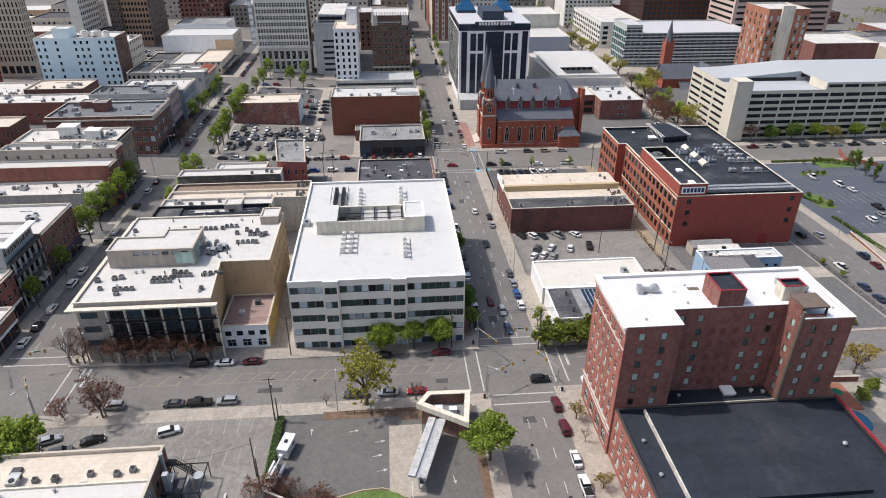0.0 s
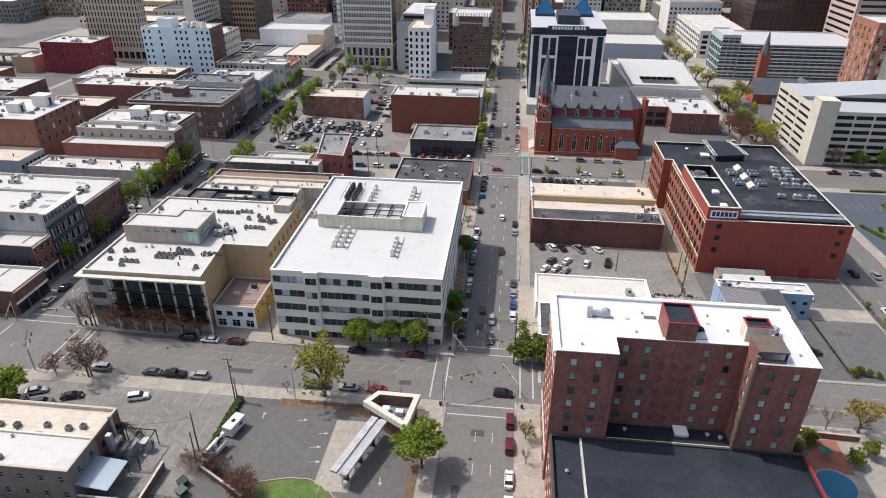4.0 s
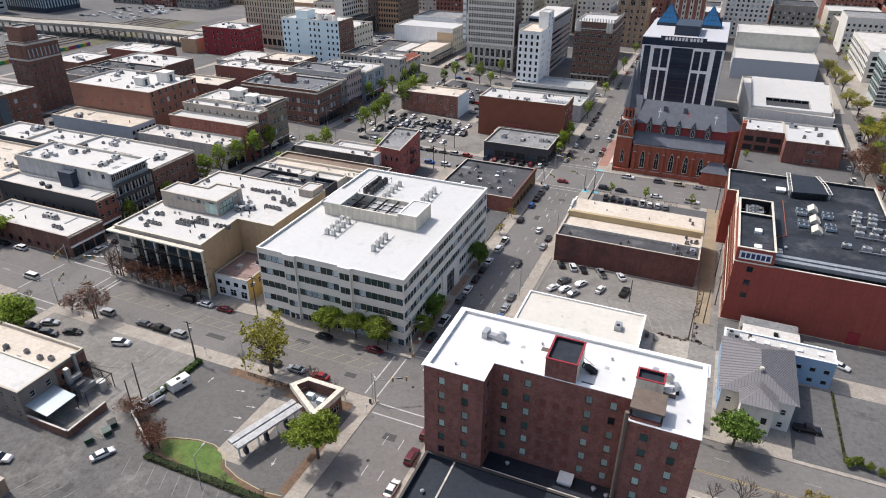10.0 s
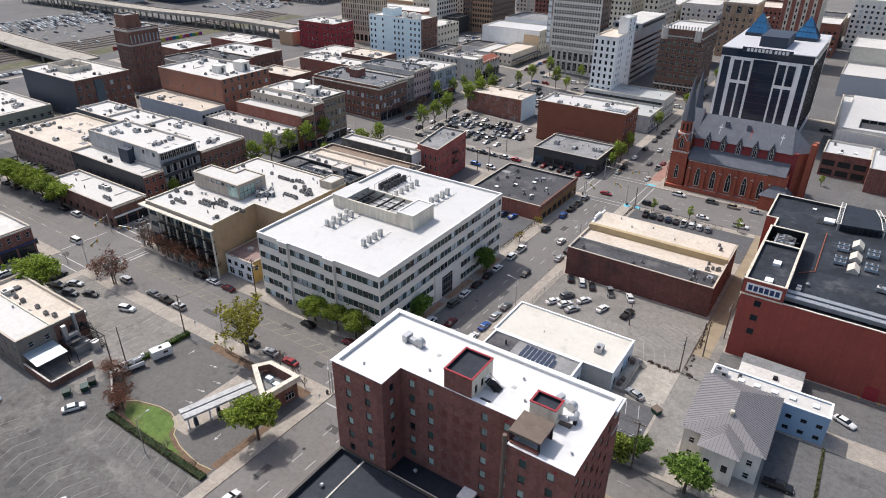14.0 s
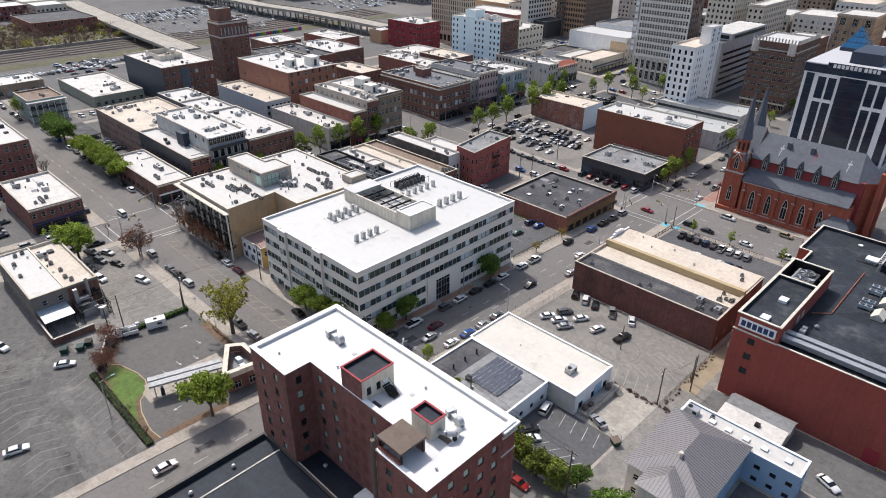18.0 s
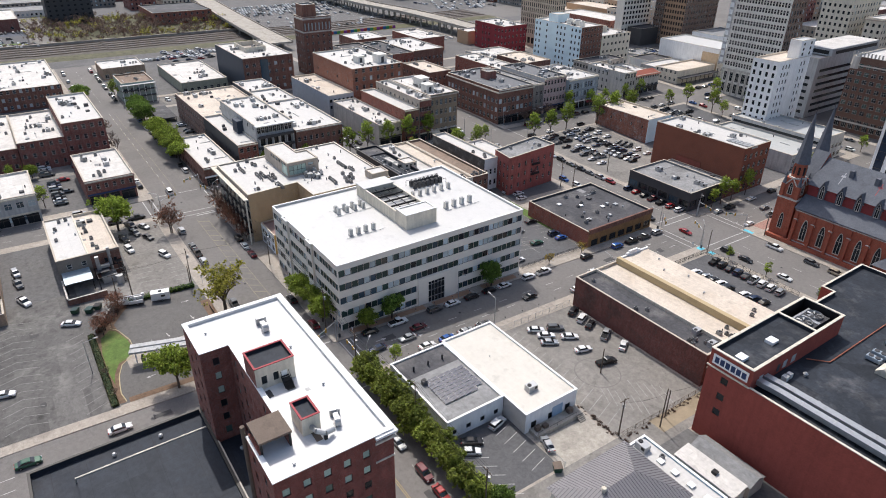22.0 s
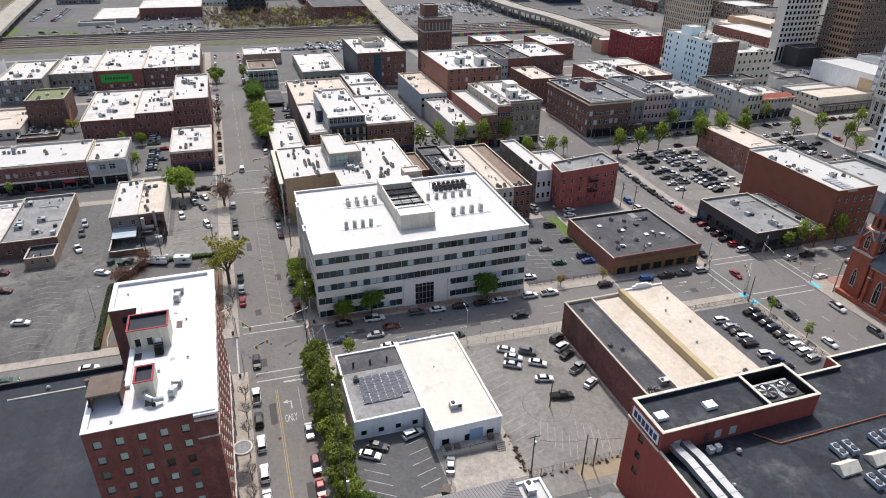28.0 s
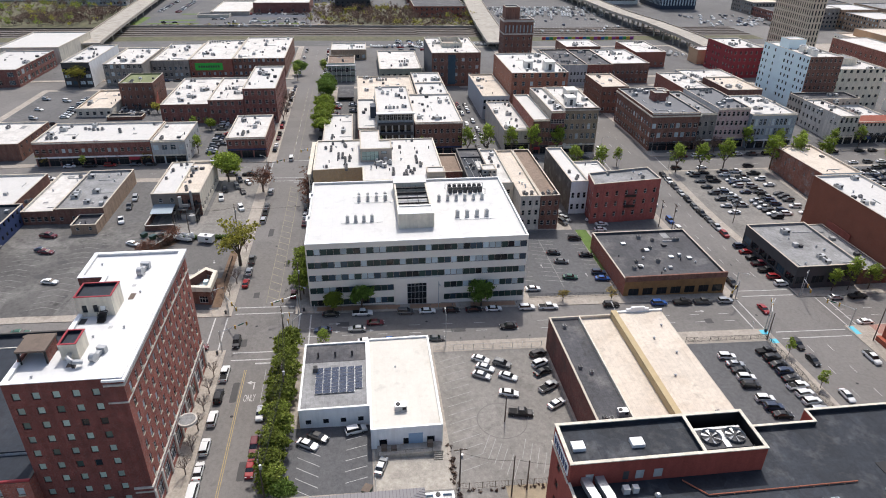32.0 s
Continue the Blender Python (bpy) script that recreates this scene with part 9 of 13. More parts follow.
def viaduct(name, label, line, width, z, legs=30.0):
    """A concrete road bridge on legs along a line of points."""
    t = thing(name, label, "bridge", kind="structure")
    for (x0, y0), (x1, y1) in zip(line, line[1:]):
        a, b = Vector((x0, y0)), Vector((x1, y1))
        d = (b - a).normalized()
        n = Vector((-d.y, d.x)) * width / 2
        g = Geo()
        e = [a - n - d * 0.4, b - n + d * 0.4, b + n + d * 0.4, a + n - d * 0.4]
        g.prism([(v.x, v.y) for v in e], z - 1.2, z)
        part("deck", g.mesh("deck", M_CONCD), t)
        for s in (-1, 1):
            o = n * s
            i = n * s * 0.95
            q = [a + i, b + i, b + o, a + o] if s < 0 else [a + o, b + o, b + i, a + i]
            q = q if s > 0 else q[::-1]
            g = Geo().prism([(v.x, v.y) for v in q][::-1], z, z + 0.9)
            part("barrier", g.mesh("barrier", M_CONC), t)
        L = (b - a).length
        k = legs / 2
        while k < L:
            c = a + d * k
            g = Geo()
            for s in (-0.7, 0, 0.7):
                p = c + n * s
                g.tube((p.x, p.y, gz(p.x, p.y) - 0.5), (p.x, p.y, z - 1.2), 0.7, 0.7, 8)
            part("pier", g.mesh("pier", M_CONCD), t)
            k += legs
    return t


viaduct("south_bridge", "long concrete road bridge over the railway", [(-330, -42), (-420, -50), (-520, -58), (-640, -66), (-760, -74)], 18, 7.5)
viaduct("middle_bridge", "concrete road bridge over the railway beside a brick tower", [(-330, 258), (-400, 262), (-480, 268), (-640, 282)], 20, 5.5)
viaduct("curved_viaduct", "curving concrete viaduct on legs", [(-292, 412), (-340, 414), (-400, 412), (-460, 404), (-560, 402), (-680, 396)], 18, 8.0, 18)

# ---- vehicles ----
PAINTS = {n: mat("car_" + n, c, 0.28, 0.1 if n not in ("silver", "grey") else 0.5, var=0.04, bump=0, spec=0.6) for n, c in dict(
    white=(0.72, 0.72, 0.71), black=(0.012, 0.012, 0.014), silver=(0.42, 0.43, 0.44), grey=(0.12, 0.125, 0.13), red=(0.27, 0.015, 0.018),
    blue=(0.025, 0.09, 0.30), navy=(0.02, 0.035, 0.075), green=(0.02, 0.09, 0.055), maroon=(0.11, 0.012, 0.02), tan=(0.36, 0.30, 0.22)).items()}
G_CAR = mat("car_glass", (0.015, 0.018, 0.02), 0.06, var=0.1, bump=0, spec=0.8)
M_TYRE = mat("tyre", (0.015, 0.015, 0.015), 0.9, var=0.1)
M_RIM = mat("rim", (0.35, 0.35, 0.36), 0.35, 0.8, var=0.1)
M_LAMP = mat("headlamp", (0.7, 0.72, 0.72), 0.15, var=0.05, spec=0.8)
M_TAIL = mat("tail_lamp", (0.30, 0.01, 0.01), 0.25, var=0.05)
# length, half width, stations of (x, belt height), cabin (rear base, rear top, front top, front base, roof height)
CARS = {
    "sedan": (4.75, 0.91, [(-2.37, 0.62), (-2.25, 0.92), (-1.3, 0.98), (1.0, 0.95), (2.05, 0.80), (2.37, 0.55)], (-1.75, -1.05, 0.35, 1.15, 1.44)),
    "suv": (4.7, 0.95, [(-2.35, 0.75), (-2.3, 1.05), (-1.3, 1.08), (1.1, 1.05), (2.15, 0.95), (2.35, 0.6)], (-2.2, -1.95, 0.3, 1.15, 1.74)),
    "pickup": (5.7, 0.98, [(-2.85, 0.8), (-2.8, 1.05), (-0.7, 1.08), (1.2, 1.08), (2.6, 0.98), (2.85, 0.65)], (-0.75, -0.6, 0.75, 1.5, 1.86)),
    "van": (5.3, 0.98, [(-2.65, 0.8), (-2.6, 1.1), (-1.0, 1.12), (1.6, 1.08), (2.4, 0.95), (2.65, 0.6)], (-2.55, -2.4, 1.0, 1.9, 2.0)),
}
CARMESH = {}


def loft(g, rings, mi=0, caps=True):
    k, n = len(g.v), len(rings[0])
    for r in rings:
        g.v += r
    for a in range(len(rings) - 1):
        for b in range(n):
            c = (b + 1) % n
            g.f.append((k + a * n + b, k + a * n + c, k + (a + 1) * n + c, k + (a + 1) * n + b))
            g.i.append(mi)
    if caps:
        g.f.append(tuple(k + n - 1 - b for b in range(n)))
        g.f.append(tuple(k + (len(rings) - 1) * n + b for b in range(n)))
        g.i += [mi, mi]
    return g


def car_meshes(kind, paint):
    key = (kind, paint)
    if key in CARMESH:
        return CARMESH[key]
    L, hw, st, (rb, rt, ft, fb, H) = CARS[kind]
    P = PAINTS[paint]
    rings = []
    for x, z in st:
        t = 1 - 0.12 * (abs(x) / (L / 2)) ** 4
        w = hw * t
        rings.append([(x, -w * 0.92, 0.3), (x, -w, 0.45), (x, -w, z * 0.78), (x, -w * 0.9, z), (x, w * 0.9, z), (x, w, z * 0.78), (x, w, 0.45), (x, w * 0.92, 0.3)])
    g = loft(Geo(), rings)
    if kind == "pickup":
        g.box(-2.7, -0.8, 1.0, -0.8, 0.8, 1.09, 1)
    body = g.mesh("body", [P, M_TYRE])
    zb = 0.94 if kind == "sedan" else 1.04
    w0, w1 = hw * 0.9, hw * 0.72
    g = Geo()
    B = [(rb, -w0, zb), (fb, -w0, zb), (fb, w0, zb), (rb, w0, zb)]
    T = [(rt, -w1, H - 0.06), (ft, -w1, H - 0.06), (ft, w1, H - 0.06), (rt, w1, H - 0.06)]
    loft(g, [B, T], 0)
    cabin = g.mesh("cabin_glass", G_CAR)
    g = Geo()
    B = [(rt - 0.08, -w1 - 0.03, H - 0.08), (ft + 0.1, -w1 - 0.03, H - 0.08), (ft + 0.1, w1 + 0.03, H - 0.08), (rt - 0.08, w1 + 0.03, H - 0.08)]
    T = [(rt + 0.1, -w1 + 0.1, H), (ft - 0.1, -w1 + 0.1, H), (ft - 0.1, w1 - 0.1, H), (rt + 0.1, w1 - 0.1, H)]
    loft(g, [B, T])
    roof = g.mesh("roof", P)
    wh = CARMESH.get("wheel")
    if not wh:
        g = Geo()
        g.tube((0, -0.11, 0), (0, 0.11, 0), 0.34, 0.34, 14).tube((0, -0.118, 0), (0, 0.118, 0), 0.21, 0.21, 10, 1)
        wh = CARMESH["wheel"] = g.mesh("wheel", [M_TYRE, M_RIM])
        CARMESH["lamp"] = Geo().box(-0.06, -0.2, -0.08, 0.05, 0.2, 0.08).mesh("headlamp", M_LAMP)
        CARMESH["tail"] = Geo().box(-0.05, -0.18, -0.1, 0.06, 0.18, 0.1).mesh("tail_lamp", M_TAIL)
    CARMESH[key] = (body, cabin, roof, wh, L, hw, st)
    return CARMESH[key]


CARN = {"sedan": "sedan", "suv": "sport utility vehicle", "pickup": "pickup truck", "van": "van"}


def car(kind, paint, x, y, deg, z=None, near=True, group="parked cars", what="parked on asphalt"):
    """A vehicle whose nose points deg degrees from +x."""
    body, cabin, roof, wh, L, hw, st = car_meshes(kind, paint)
    gx, gy = math.cos(radians(deg)), math.sin(radians(deg))
    z0 = gz(x, y) if z is None else z
    sl = (gz(x + gx, y + gy) - gz(x - gx, y - gy)) / 2
    ob = thing(kind if kind in ("van",) else {"sedan": "car", "suv": "suv", "pickup": "pickup_truck"}[kind], "%s %s %s" % (paint, CARN[kind], what), "car" if kind in ("sedan", "suv") else CARN[kind], (x, y, z0 + 0.02), radians(deg), group=group)
    ob.rotation_euler = (0, -math.atan(sl), radians(deg))
    if not near:
        key = ("far", kind, paint)
        if key not in CARMESH:
            g = Geo()
            g.v = [tuple(v.co) for v in body.vertices]
            g.f = [tuple(f.vertices) for f in body.polygons]
            g.i = [f.material_index for f in body.polygons]
            for sx in (-1, 1):
                for sy in (-1, 1):
                    g.tube((sx * L * 0.3, sy * (hw - 0.2), 0.34), (sx * L * 0.3, sy * (hw + 0.02), 0.34), 0.34, 0.34, 10, 1)
            CARMESH[key] = g.mesh("body", [PAINTS[paint], M_TYRE])
        part("body", CARMESH[key], ob)
        part("cabin_glass", cabin, ob)
        part("roof", roof, ob)
        return ob
    part("body", body, ob)
    part("cabin_glass", cabin, ob)
    part("roof", roof, ob)
    for sx in (-1, 1):
        for sy in (-1, 1):
            part("wheel", wh, ob, "", (sx * L * 0.3, sy * (hw - 0.08), 0.34))
    if near:
        for sy in (-1, 1):
            part("headlamp", CARMESH["lamp"], ob, "", (L / 2 - 0.07, sy * hw * 0.62, 0.68))
            part("tail_lamp", CARMESH["tail"], ob, "", (-L / 2 + 0.05, sy * hw * 0.66, 0.78))
    return ob


CR = random.Random(4)


def pick():
    return CR.choice(["sedan", "sedan", "suv", "suv", "pickup"]), CR.choice(["white"] * 6 + ["black"] * 5 + ["silver"] * 4 + ["grey"] * 4 + ["navy", "red", "maroon"])


LZ = KERB + 0.02
# main street, west kerb
for y, k, c in ((140, "sedan", "black"), (148.5, "pickup", "white"), (160.5, "suv", "grey"), (166.6, "sedan", "white"), (173.4, "sedan", "black"), (179.9, "sedan", "black"), (185.6, "sedan", "white"), (195.3, "suv", "white"), (201.6, "pickup", "white"), (220.5, "suv", "black"), (235.2, "suv", "blue"), (242.6, "pickup", "black"), (249, "pickup", "grey"), (256, "suv", "silver")):
    car(k, c, 21.8, y, 90, what="parked at the kerb of the main street", group="cars along the main street")
for y, k, c in ((149.4, "sedan", "white"), (155.6, "sedan", "blue"), (161.6, "sedan", "silver"), (167.6, "sedan", "grey"), (203, "sedan", "silver"), (210, "sedan", "black"), (84, "pickup", "white"), (91, "sedan", "white"), (100, "suv", "maroon"), (107.5, "suv", "maroon")):
    car(k, c, 34.9, y, 90, what="parked at the kerb of the main street", group="cars along the main street")
for x, y, k, c, d in ((29.2, 138, "sedan", "navy", -90), (29.2, 147, "sedan", "silver", -90), (30.6, 188, "sedan", "black", -90), (26.6, 152, "sedan", "maroon", 90), (26.8, 265.4, "sedan", "red", 0), (30.2, 215, "sedan", "white", 90), (33.2, 113.5 + 3, "suv", "black", 0), (28.5, 330, "sedan", "white", 90), (30, 310, "sedan", "grey", 90)):
    car(k, c, x, y, d, what="on the street")
for k in range(12):
    for x in (22, 35):
        y = 292 + k * 7.2
        if CR.random() < 0.7:
            car(*pick(), x, y, 90, near=False, what="parked at the kerb beside a church", group="cars along the main street")
# avenue
for x, y, k, c in ((-48.6, 129, "suv", "black"), (-42.5, 129, "sedan", "white"), (-35.9, 129, "sedan", "maroon"), (10.7, 129, "sedan", "maroon"), (-4, 129, "sedan", "black"), (-50.6, 114.6, "sedan", "grey"), (-45, 114.6, "pickup", "black"), (-38.9, 114.6, "suv", "silver"), (-10.1, 114.6, "pickup", "grey"), (-2.7, 114.6, "sedan", "silver"), (4, 114.6, "sedan", "red"), (-63.6, 114.6, "suv", "silver")):
    car(k, c, x, y, 180, what="parked at the avenue's kerb", group="cars along the avenue")
for x, k, c in ((45.7, "pickup", "white"), (53.7, "suv", "black"), (61, "suv", "white"), (69.3, "suv", "white"), (75.8, "sedan", "white"), (81.2, "van", "white")):
    car(k, c, x, 115.6, 180, what="parked beside a brick hotel", group="cars along the avenue")
for x, y, k, c in ((60, 126.2, "sedan", "silver"), (70, 126.2, "suv", "maroon"), (76, 126.2, "sedan", "red")):
    car(k, c, x, y - 0.6, 0, what="parked under the hedge", group="cars along the avenue")
for x in (-125.8, -116.3, -110.2, -171.8, -184.7, -150, -143, -132):
    car(*pick(), x, 111.3, 180, near=False, what="parked at the avenue's kerb", group="cars along the avenue")
for x in (-118, -126, -139, -160, -168, -176):
    car(*pick(), x, 130.6, 180, near=False, what="parked under street trees", group="cars along the avenue")
car("van", "white", -99, 119.5, 180, what="on the avenue")
# car park beside the long brick wall
for x, y, k, c, d in ((44.6, 177.8, "sedan", "white", 60), (46.8, 182.9, "suv", "grey", 60), (50.8, 177, "sedan", "silver", 60), (51.7, 183.4, "sedan", "white", 60), (48.0, 178.4, "sedan", "white", 60), (57.7, 182.3, "sedan", "white", 75), (64.5, 183.6, "pickup", "black", 80), (43.4, 193, "suv", "black", 115), (47.2, 192.6, "suv", "white", 115), (50.6, 192.3, "sedan", "black", 115), (56.1, 192.4, "pickup", "silver", 120), (62.1, 192.6, "sedan", "white", 120)):
    car(k, c, x, y, d, gz(x, y) + LZ, what="parked on worn pale asphalt", group="cars beside the brick wall")
for x, y, k, c, d in ((68.4, 138.6, "sedan", "black", 60), (67.0, 146.6, "suv", "white", 105), (70.4, 136.5, "sedan", "white", 60), (77.6, 151.6, "sedan", "silver", 160), (119, 169.4, "sedan", "white", -25), (109.8, 141.2, "pickup", "black", 5)):
    car(k, c, x, y, d, gz(x, y) + LZ, what="parked in a small car park", group="cars in the dark lot")
# fenced lot by the church street
for x, y in ((48, 242.4), (51.1, 243), (53.8, 243), (56.5, 243), (59.3, 242.6), (64.3, 243.3), (67.2, 243.8), (69.9, 244.4)):
    car(*pick(), x, y, 84, gz(x, y) + LZ, what="parked behind a fence", group="cars in the fenced lot")
for x in (46.5, 49.3, 52.1, 54.9, 57.7, 60.5, 63.3, 66.1, 69.1):
    car(*pick(), x, 254.3, 96, gz(x, 254) + LZ, what="parked along a black fence", group="cars in the fenced lot")
for x, y, k, c in ((51, 281.8, "pickup", "white"), (64, 281.8, "suv", "grey"), (72, 281.8, "suv", "tan"), (80, 281.8, "sedan", "silver"), (64.6, 264.6, "sedan", "white"), (50.8, 265, "sedan", "black"), (78, 264.6, "pickup", "white"), (44, 265, "suv", "black")):
    car(k, c, x, y, 0, what="on the street beside a church", group="cars beside the church")
# office car park
for x, y, k, c, d in ((5.8, 213, "sedan", "green", 82), (7.2, 223, "sedan", "blue", 84), (3.6, 223, "suv", "navy", 84), (-4, 213, "sedan", "grey", 82), (-10, 212, "sedan", "black", 82), (12, 199.5, "sedan", "white", 90), (-20, 222.4, "suv", "black", 84), (-8, 222.6, "sedan", "black", 84)):
    car(k, c, x, y, d, gz(x, y) + LZ, what="parked in marked bays", group="cars behind the office")
for x, y, d in ((-33, 222, 20), (-36, 224, 20), (-40, 223, 10), (-34.6, 233.6, 90), (-30.8, 236, 90), (-26.5, 234, 90)):
    car(*pick(), x, y, d, gz(x, y) + LZ, what="parked in a court", group="cars behind the office")
# front and south-west lots
for x, y, k, c, d in ((-49, 105.5, "suv", "white", 20), (-76, 101, "pickup", "black", 20), (-73, 104.6, "sedan", "silver", 25), (-69, 101, "suv", "grey", 20), (-66, 97, "suv", "black", 15), (-58, 97, "suv", "white", 10), (-64, 104, "sedan", "black", 20), (0.4, 59.1, "sedan", "white", 76), (-22.4, 75.6, "sedan", "white", 65), (-52, 66, "pickup", "grey", 10), (-59, 66, "suv", "silver", 10), (-40.5, 66.5, "pickup", "white", 20), (25.1, 78.4, "sedan", "white", 90), (25.6, 61.6, "sedan", "green", 90), (-18.5, 50.8, "sedan", "maroon", 76), (10, 40, "sedan", "silver", 80)):
    car(k, c, x, y, d, (gz(x, y) + LZ) if x < 20 else None, what="parked on patched asphalt", group="cars in the south lots")
for x, y in ((-30, 47), (-20, 49), (-24, 33), (-33, 30), (-10, 30)):
    car(*pick(), x, y, 75, gz(x, y) + LZ, what="parked in a faded bay", group="cars in the south lots")
# west street
for y, k, c in ((140.5, "sedan", "white"), (147.8, "sedan", "black"), (156.3, "sedan", "white"), (169.8, "suv", "white"), (177.3, "sedan", "white"), (197.5, "sedan", "grey"), (204.7, "sedan", "white"), (226, "sedan", "black"), (240, "suv", "white"), (250, "sedan", "black")):
    car(k, c, -94.7, y, 90, what="parked at the kerb of a side street", group="cars along the side street")
for y in (30, 38, 46, 56, 62, 88, 96):
    car(*pick(), -94.8, y, 90, what="parked before a brick building", group="cars along the side street")
for y in (160, 172, 216, 288, 300, 322, 338):
    car(*pick(), -81.6, y, 90, near=False, what="parked at the kerb of a side street", group="cars along the side street")
# the large north-west car park: rows of bays
for r, y in enumerate((292.5, 298.5, 306.5, 312.5, 320)):
    for k in range(16):
        x = -76 + k * 2.85
        if CR.random() < 0.68 and not (x > -38 and y < 304):
            car(*pick(), x + CR.uniform(-0.2, 0.2), y + CR.uniform(-0.4, 0.4), 84 if r % 2 else -96, gz(x, y) + LZ, near=False, what="parked in a crowded car park", group="cars in the large car park")
for k in range(10):
    car(*pick(), -75 + k * 6.0, 278.8, 0, near=False, what="parked along the street", group="cars along the north avenue")
for k in range(7):
    car(*pick(), -12 + k * 4.2, 279.6, 90, near=False, what="parked nose-in before a garage", group="cars along the north avenue")
for y in (332, 338, 344, 351, 358, 365, 372):
    for x in (-42, -36):
        if CR.random() < 0.8:
            car(*pick(), x, y, 4, gz(x, y) + LZ, near=False, what="parked behind a brick shop", group="cars in the back lot")
for y in (362, 374, 380, 392):
    for k in range(11):
        x = -75 + k * 2.9
        if CR.random() < 0.6:
            car(*pick(), x, y, 90, gz(x, y) + LZ, near=False, what="parked under young trees", group="cars in the tree lot")
# western lots
for y, x0, n in ((83, -158, 7), (105, -157, 7)):
    for k in range(n):
        car(*pick(), x0 + k * 2.9, y, 90, gz(x0, y) + LZ, near=False, what="parked between brick buildings", group="cars in the west lots")
for k in range(8):
    if k != 3:
        car(*pick(), -130 + k * 3.2, 84, 90, gz(-120, 84) + LZ, near=False, what="parked behind a shop", group="cars in the west lots")
for x, y in ((-128, 12 - 14), (-121, 1.7), (-111, 2.2), (-140, -8), (-152, -12), (-164, -12), (-180, -16), (-186, 4), (-200, -20), (-196, -8)):
    car(*pick(), x, y, 70, gz(x, y) + LZ, near=False, what="parked in a dusty lot", group="cars in the west lots")
for k in range(8):
    car(*pick(), -231, 152 + k * 5.4, 10, gz(-231, 160) + LZ, near=False, what="parked in a gravelly lot", group="cars in the west lots")
for x, y, d in ((139, 163, 90), (138.2, 151, 90), (138.2, 144.5, 90), (151, 169.8, 90), (151, 163.5, 90), (146, 185.6, 90), (139.6, 186, 90)):
    car(*pick(), x, y, d, what="on a side street", group="cars on the east street")
for x, y in ((176.7, 238.8), (182.5, 230), (184, 224.1), (182.5, 206.7), (178.8, 199.7), (190, 200), (172.5, 196), (205, 192)):
    car(*pick(), x, y, 90, gz(x, y) + LZ, near=False, what="parked in a planted car park", group="cars in the east lot")
for k in range(9):
    car(*pick(), 172 + k * 8.5, 279.5, 0, near=False, what="parked before a parking deck", group="cars before the deck")
# the distant station car park: small, uncounted
g, ln_ = Geo(), Geo()
ST = random.Random(8)


def far_car(x, y, along_x=True):
    z = gz(x, y) + 0.06
    c = ST.choice((0, 0, 0, 1, 1, 2, 3))
    a, b = (2.3, 0.9) if along_x else (0.9, 2.3)
    g.box(x - a, y - b, z + 0.3, x + a, y + b, z + 0.95, c)
    g.box(x - a * 0.7, y - b * 0.8, z + 0.95, x + a * 0.4, y + b * 0.8, z + 1.45, c)


for r in range(14):
    for k in range(40):
        x, y = -552 + r * 11, 290 + k * 2.9
        strip(ln_, (x - 2.6, y + 1.45), (x + 2.6, y + 1.45), 0.25, 0.09)
        if ST.random() < (0.7 if r < 6 else 0.1):
            far_car(x, y)
for k in range(70):
    far_car(ST.uniform(-497, -430), ST.uniform(480, 560))
for k in range(36):
    far_car(-432 - 8 * ST.randrange(4), ST.uniform(30, 112), ST.random() < 0.6)
for k in range(22):
    far_car(-352, 200 + k * 3.0), far_car(-345 + 6 * ST.random(), 160 + k * 2.0)
for k in range(24):
    far_car(-318 + 6.5 * (k % 3), 350 + k * 2.0)
tagged(new("station_cars", g.mesh("station_cars", [PAINTS["white"], PAINTS["silver"], PAINTS["grey"], PAINTS["navy"]])), "rows of many cars in distant car parks", "cars", kind="stuff")
tagged(new("station_bay_lines", ln_.mesh("station_bay_lines", M_PAINT)), "white bay lines of a railway car park", "road marking", kind="structure")
mu = thing("mural_fence", "low fence painted in bright panels by the railway", "fence")
for k, c in enumerate(((0.4, 0.05, 0.05), (0.03, 0.12, 0.35), (0.05, 0.3, 0.1), (0.5, 0.35, 0.04), (0.3, 0.06, 0.3)) * 5):
    y = 303.0 + k * 3.2
    part("painted_panel", Geo().box(-372.2, y, gz(-372, y), -372.0, y + 3.0, gz(-372, y) + 2.4).mesh("painted_panel", mat("mural_%d" % (k % 5), c, 0.8, var=0.3, scale=1.0)), mu)
# bucket truck and trailer by the bank hedge
tr = thing("utility_trailer", "white box trailer with a roof vent and dark window", "trailer", (-23.4, 98.3, gz(-23, 98) + LZ), radians(75))
part("box", Geo().box(-2.4, -1.15, 0.55, 2.4, 1.15, 2.75).mesh("box", PAINTS["white"]), tr)
part("roof_vent", Geo().box(-0.4, -0.3, 2.75, 0.4, 0.3, 2.95).mesh("roof_vent", P_DARK), tr)
part("side_window", Geo().box(0.2, -1.19, 1.5, 1.3, -1.15, 2.1).mesh("side_window", G_CAR), tr)
car_meshes("sedan", "white")
for sx in (-0.6, 0.3):
    for sy in (-1, 1):
        part("wheel", CARMESH["wheel"], tr, "", (sx, sy * 1.05, 0.34))
bt = thing("bucket_truck", "white utility truck with a folded lifting boom", "truck", (-25.0, 90.6, gz(-25, 91) + LZ), radians(-104))
part("chassis", Geo().box(-3.4, -0.9, 0.5, 3.3, 0.9, 0.8).mesh("chassis", P_DARK), bt)
part("hood", Geo().box(2.1, -0.95, 0.8, 3.4, 0.95, 1.5).mesh("hood", PAINTS["white"]), bt)
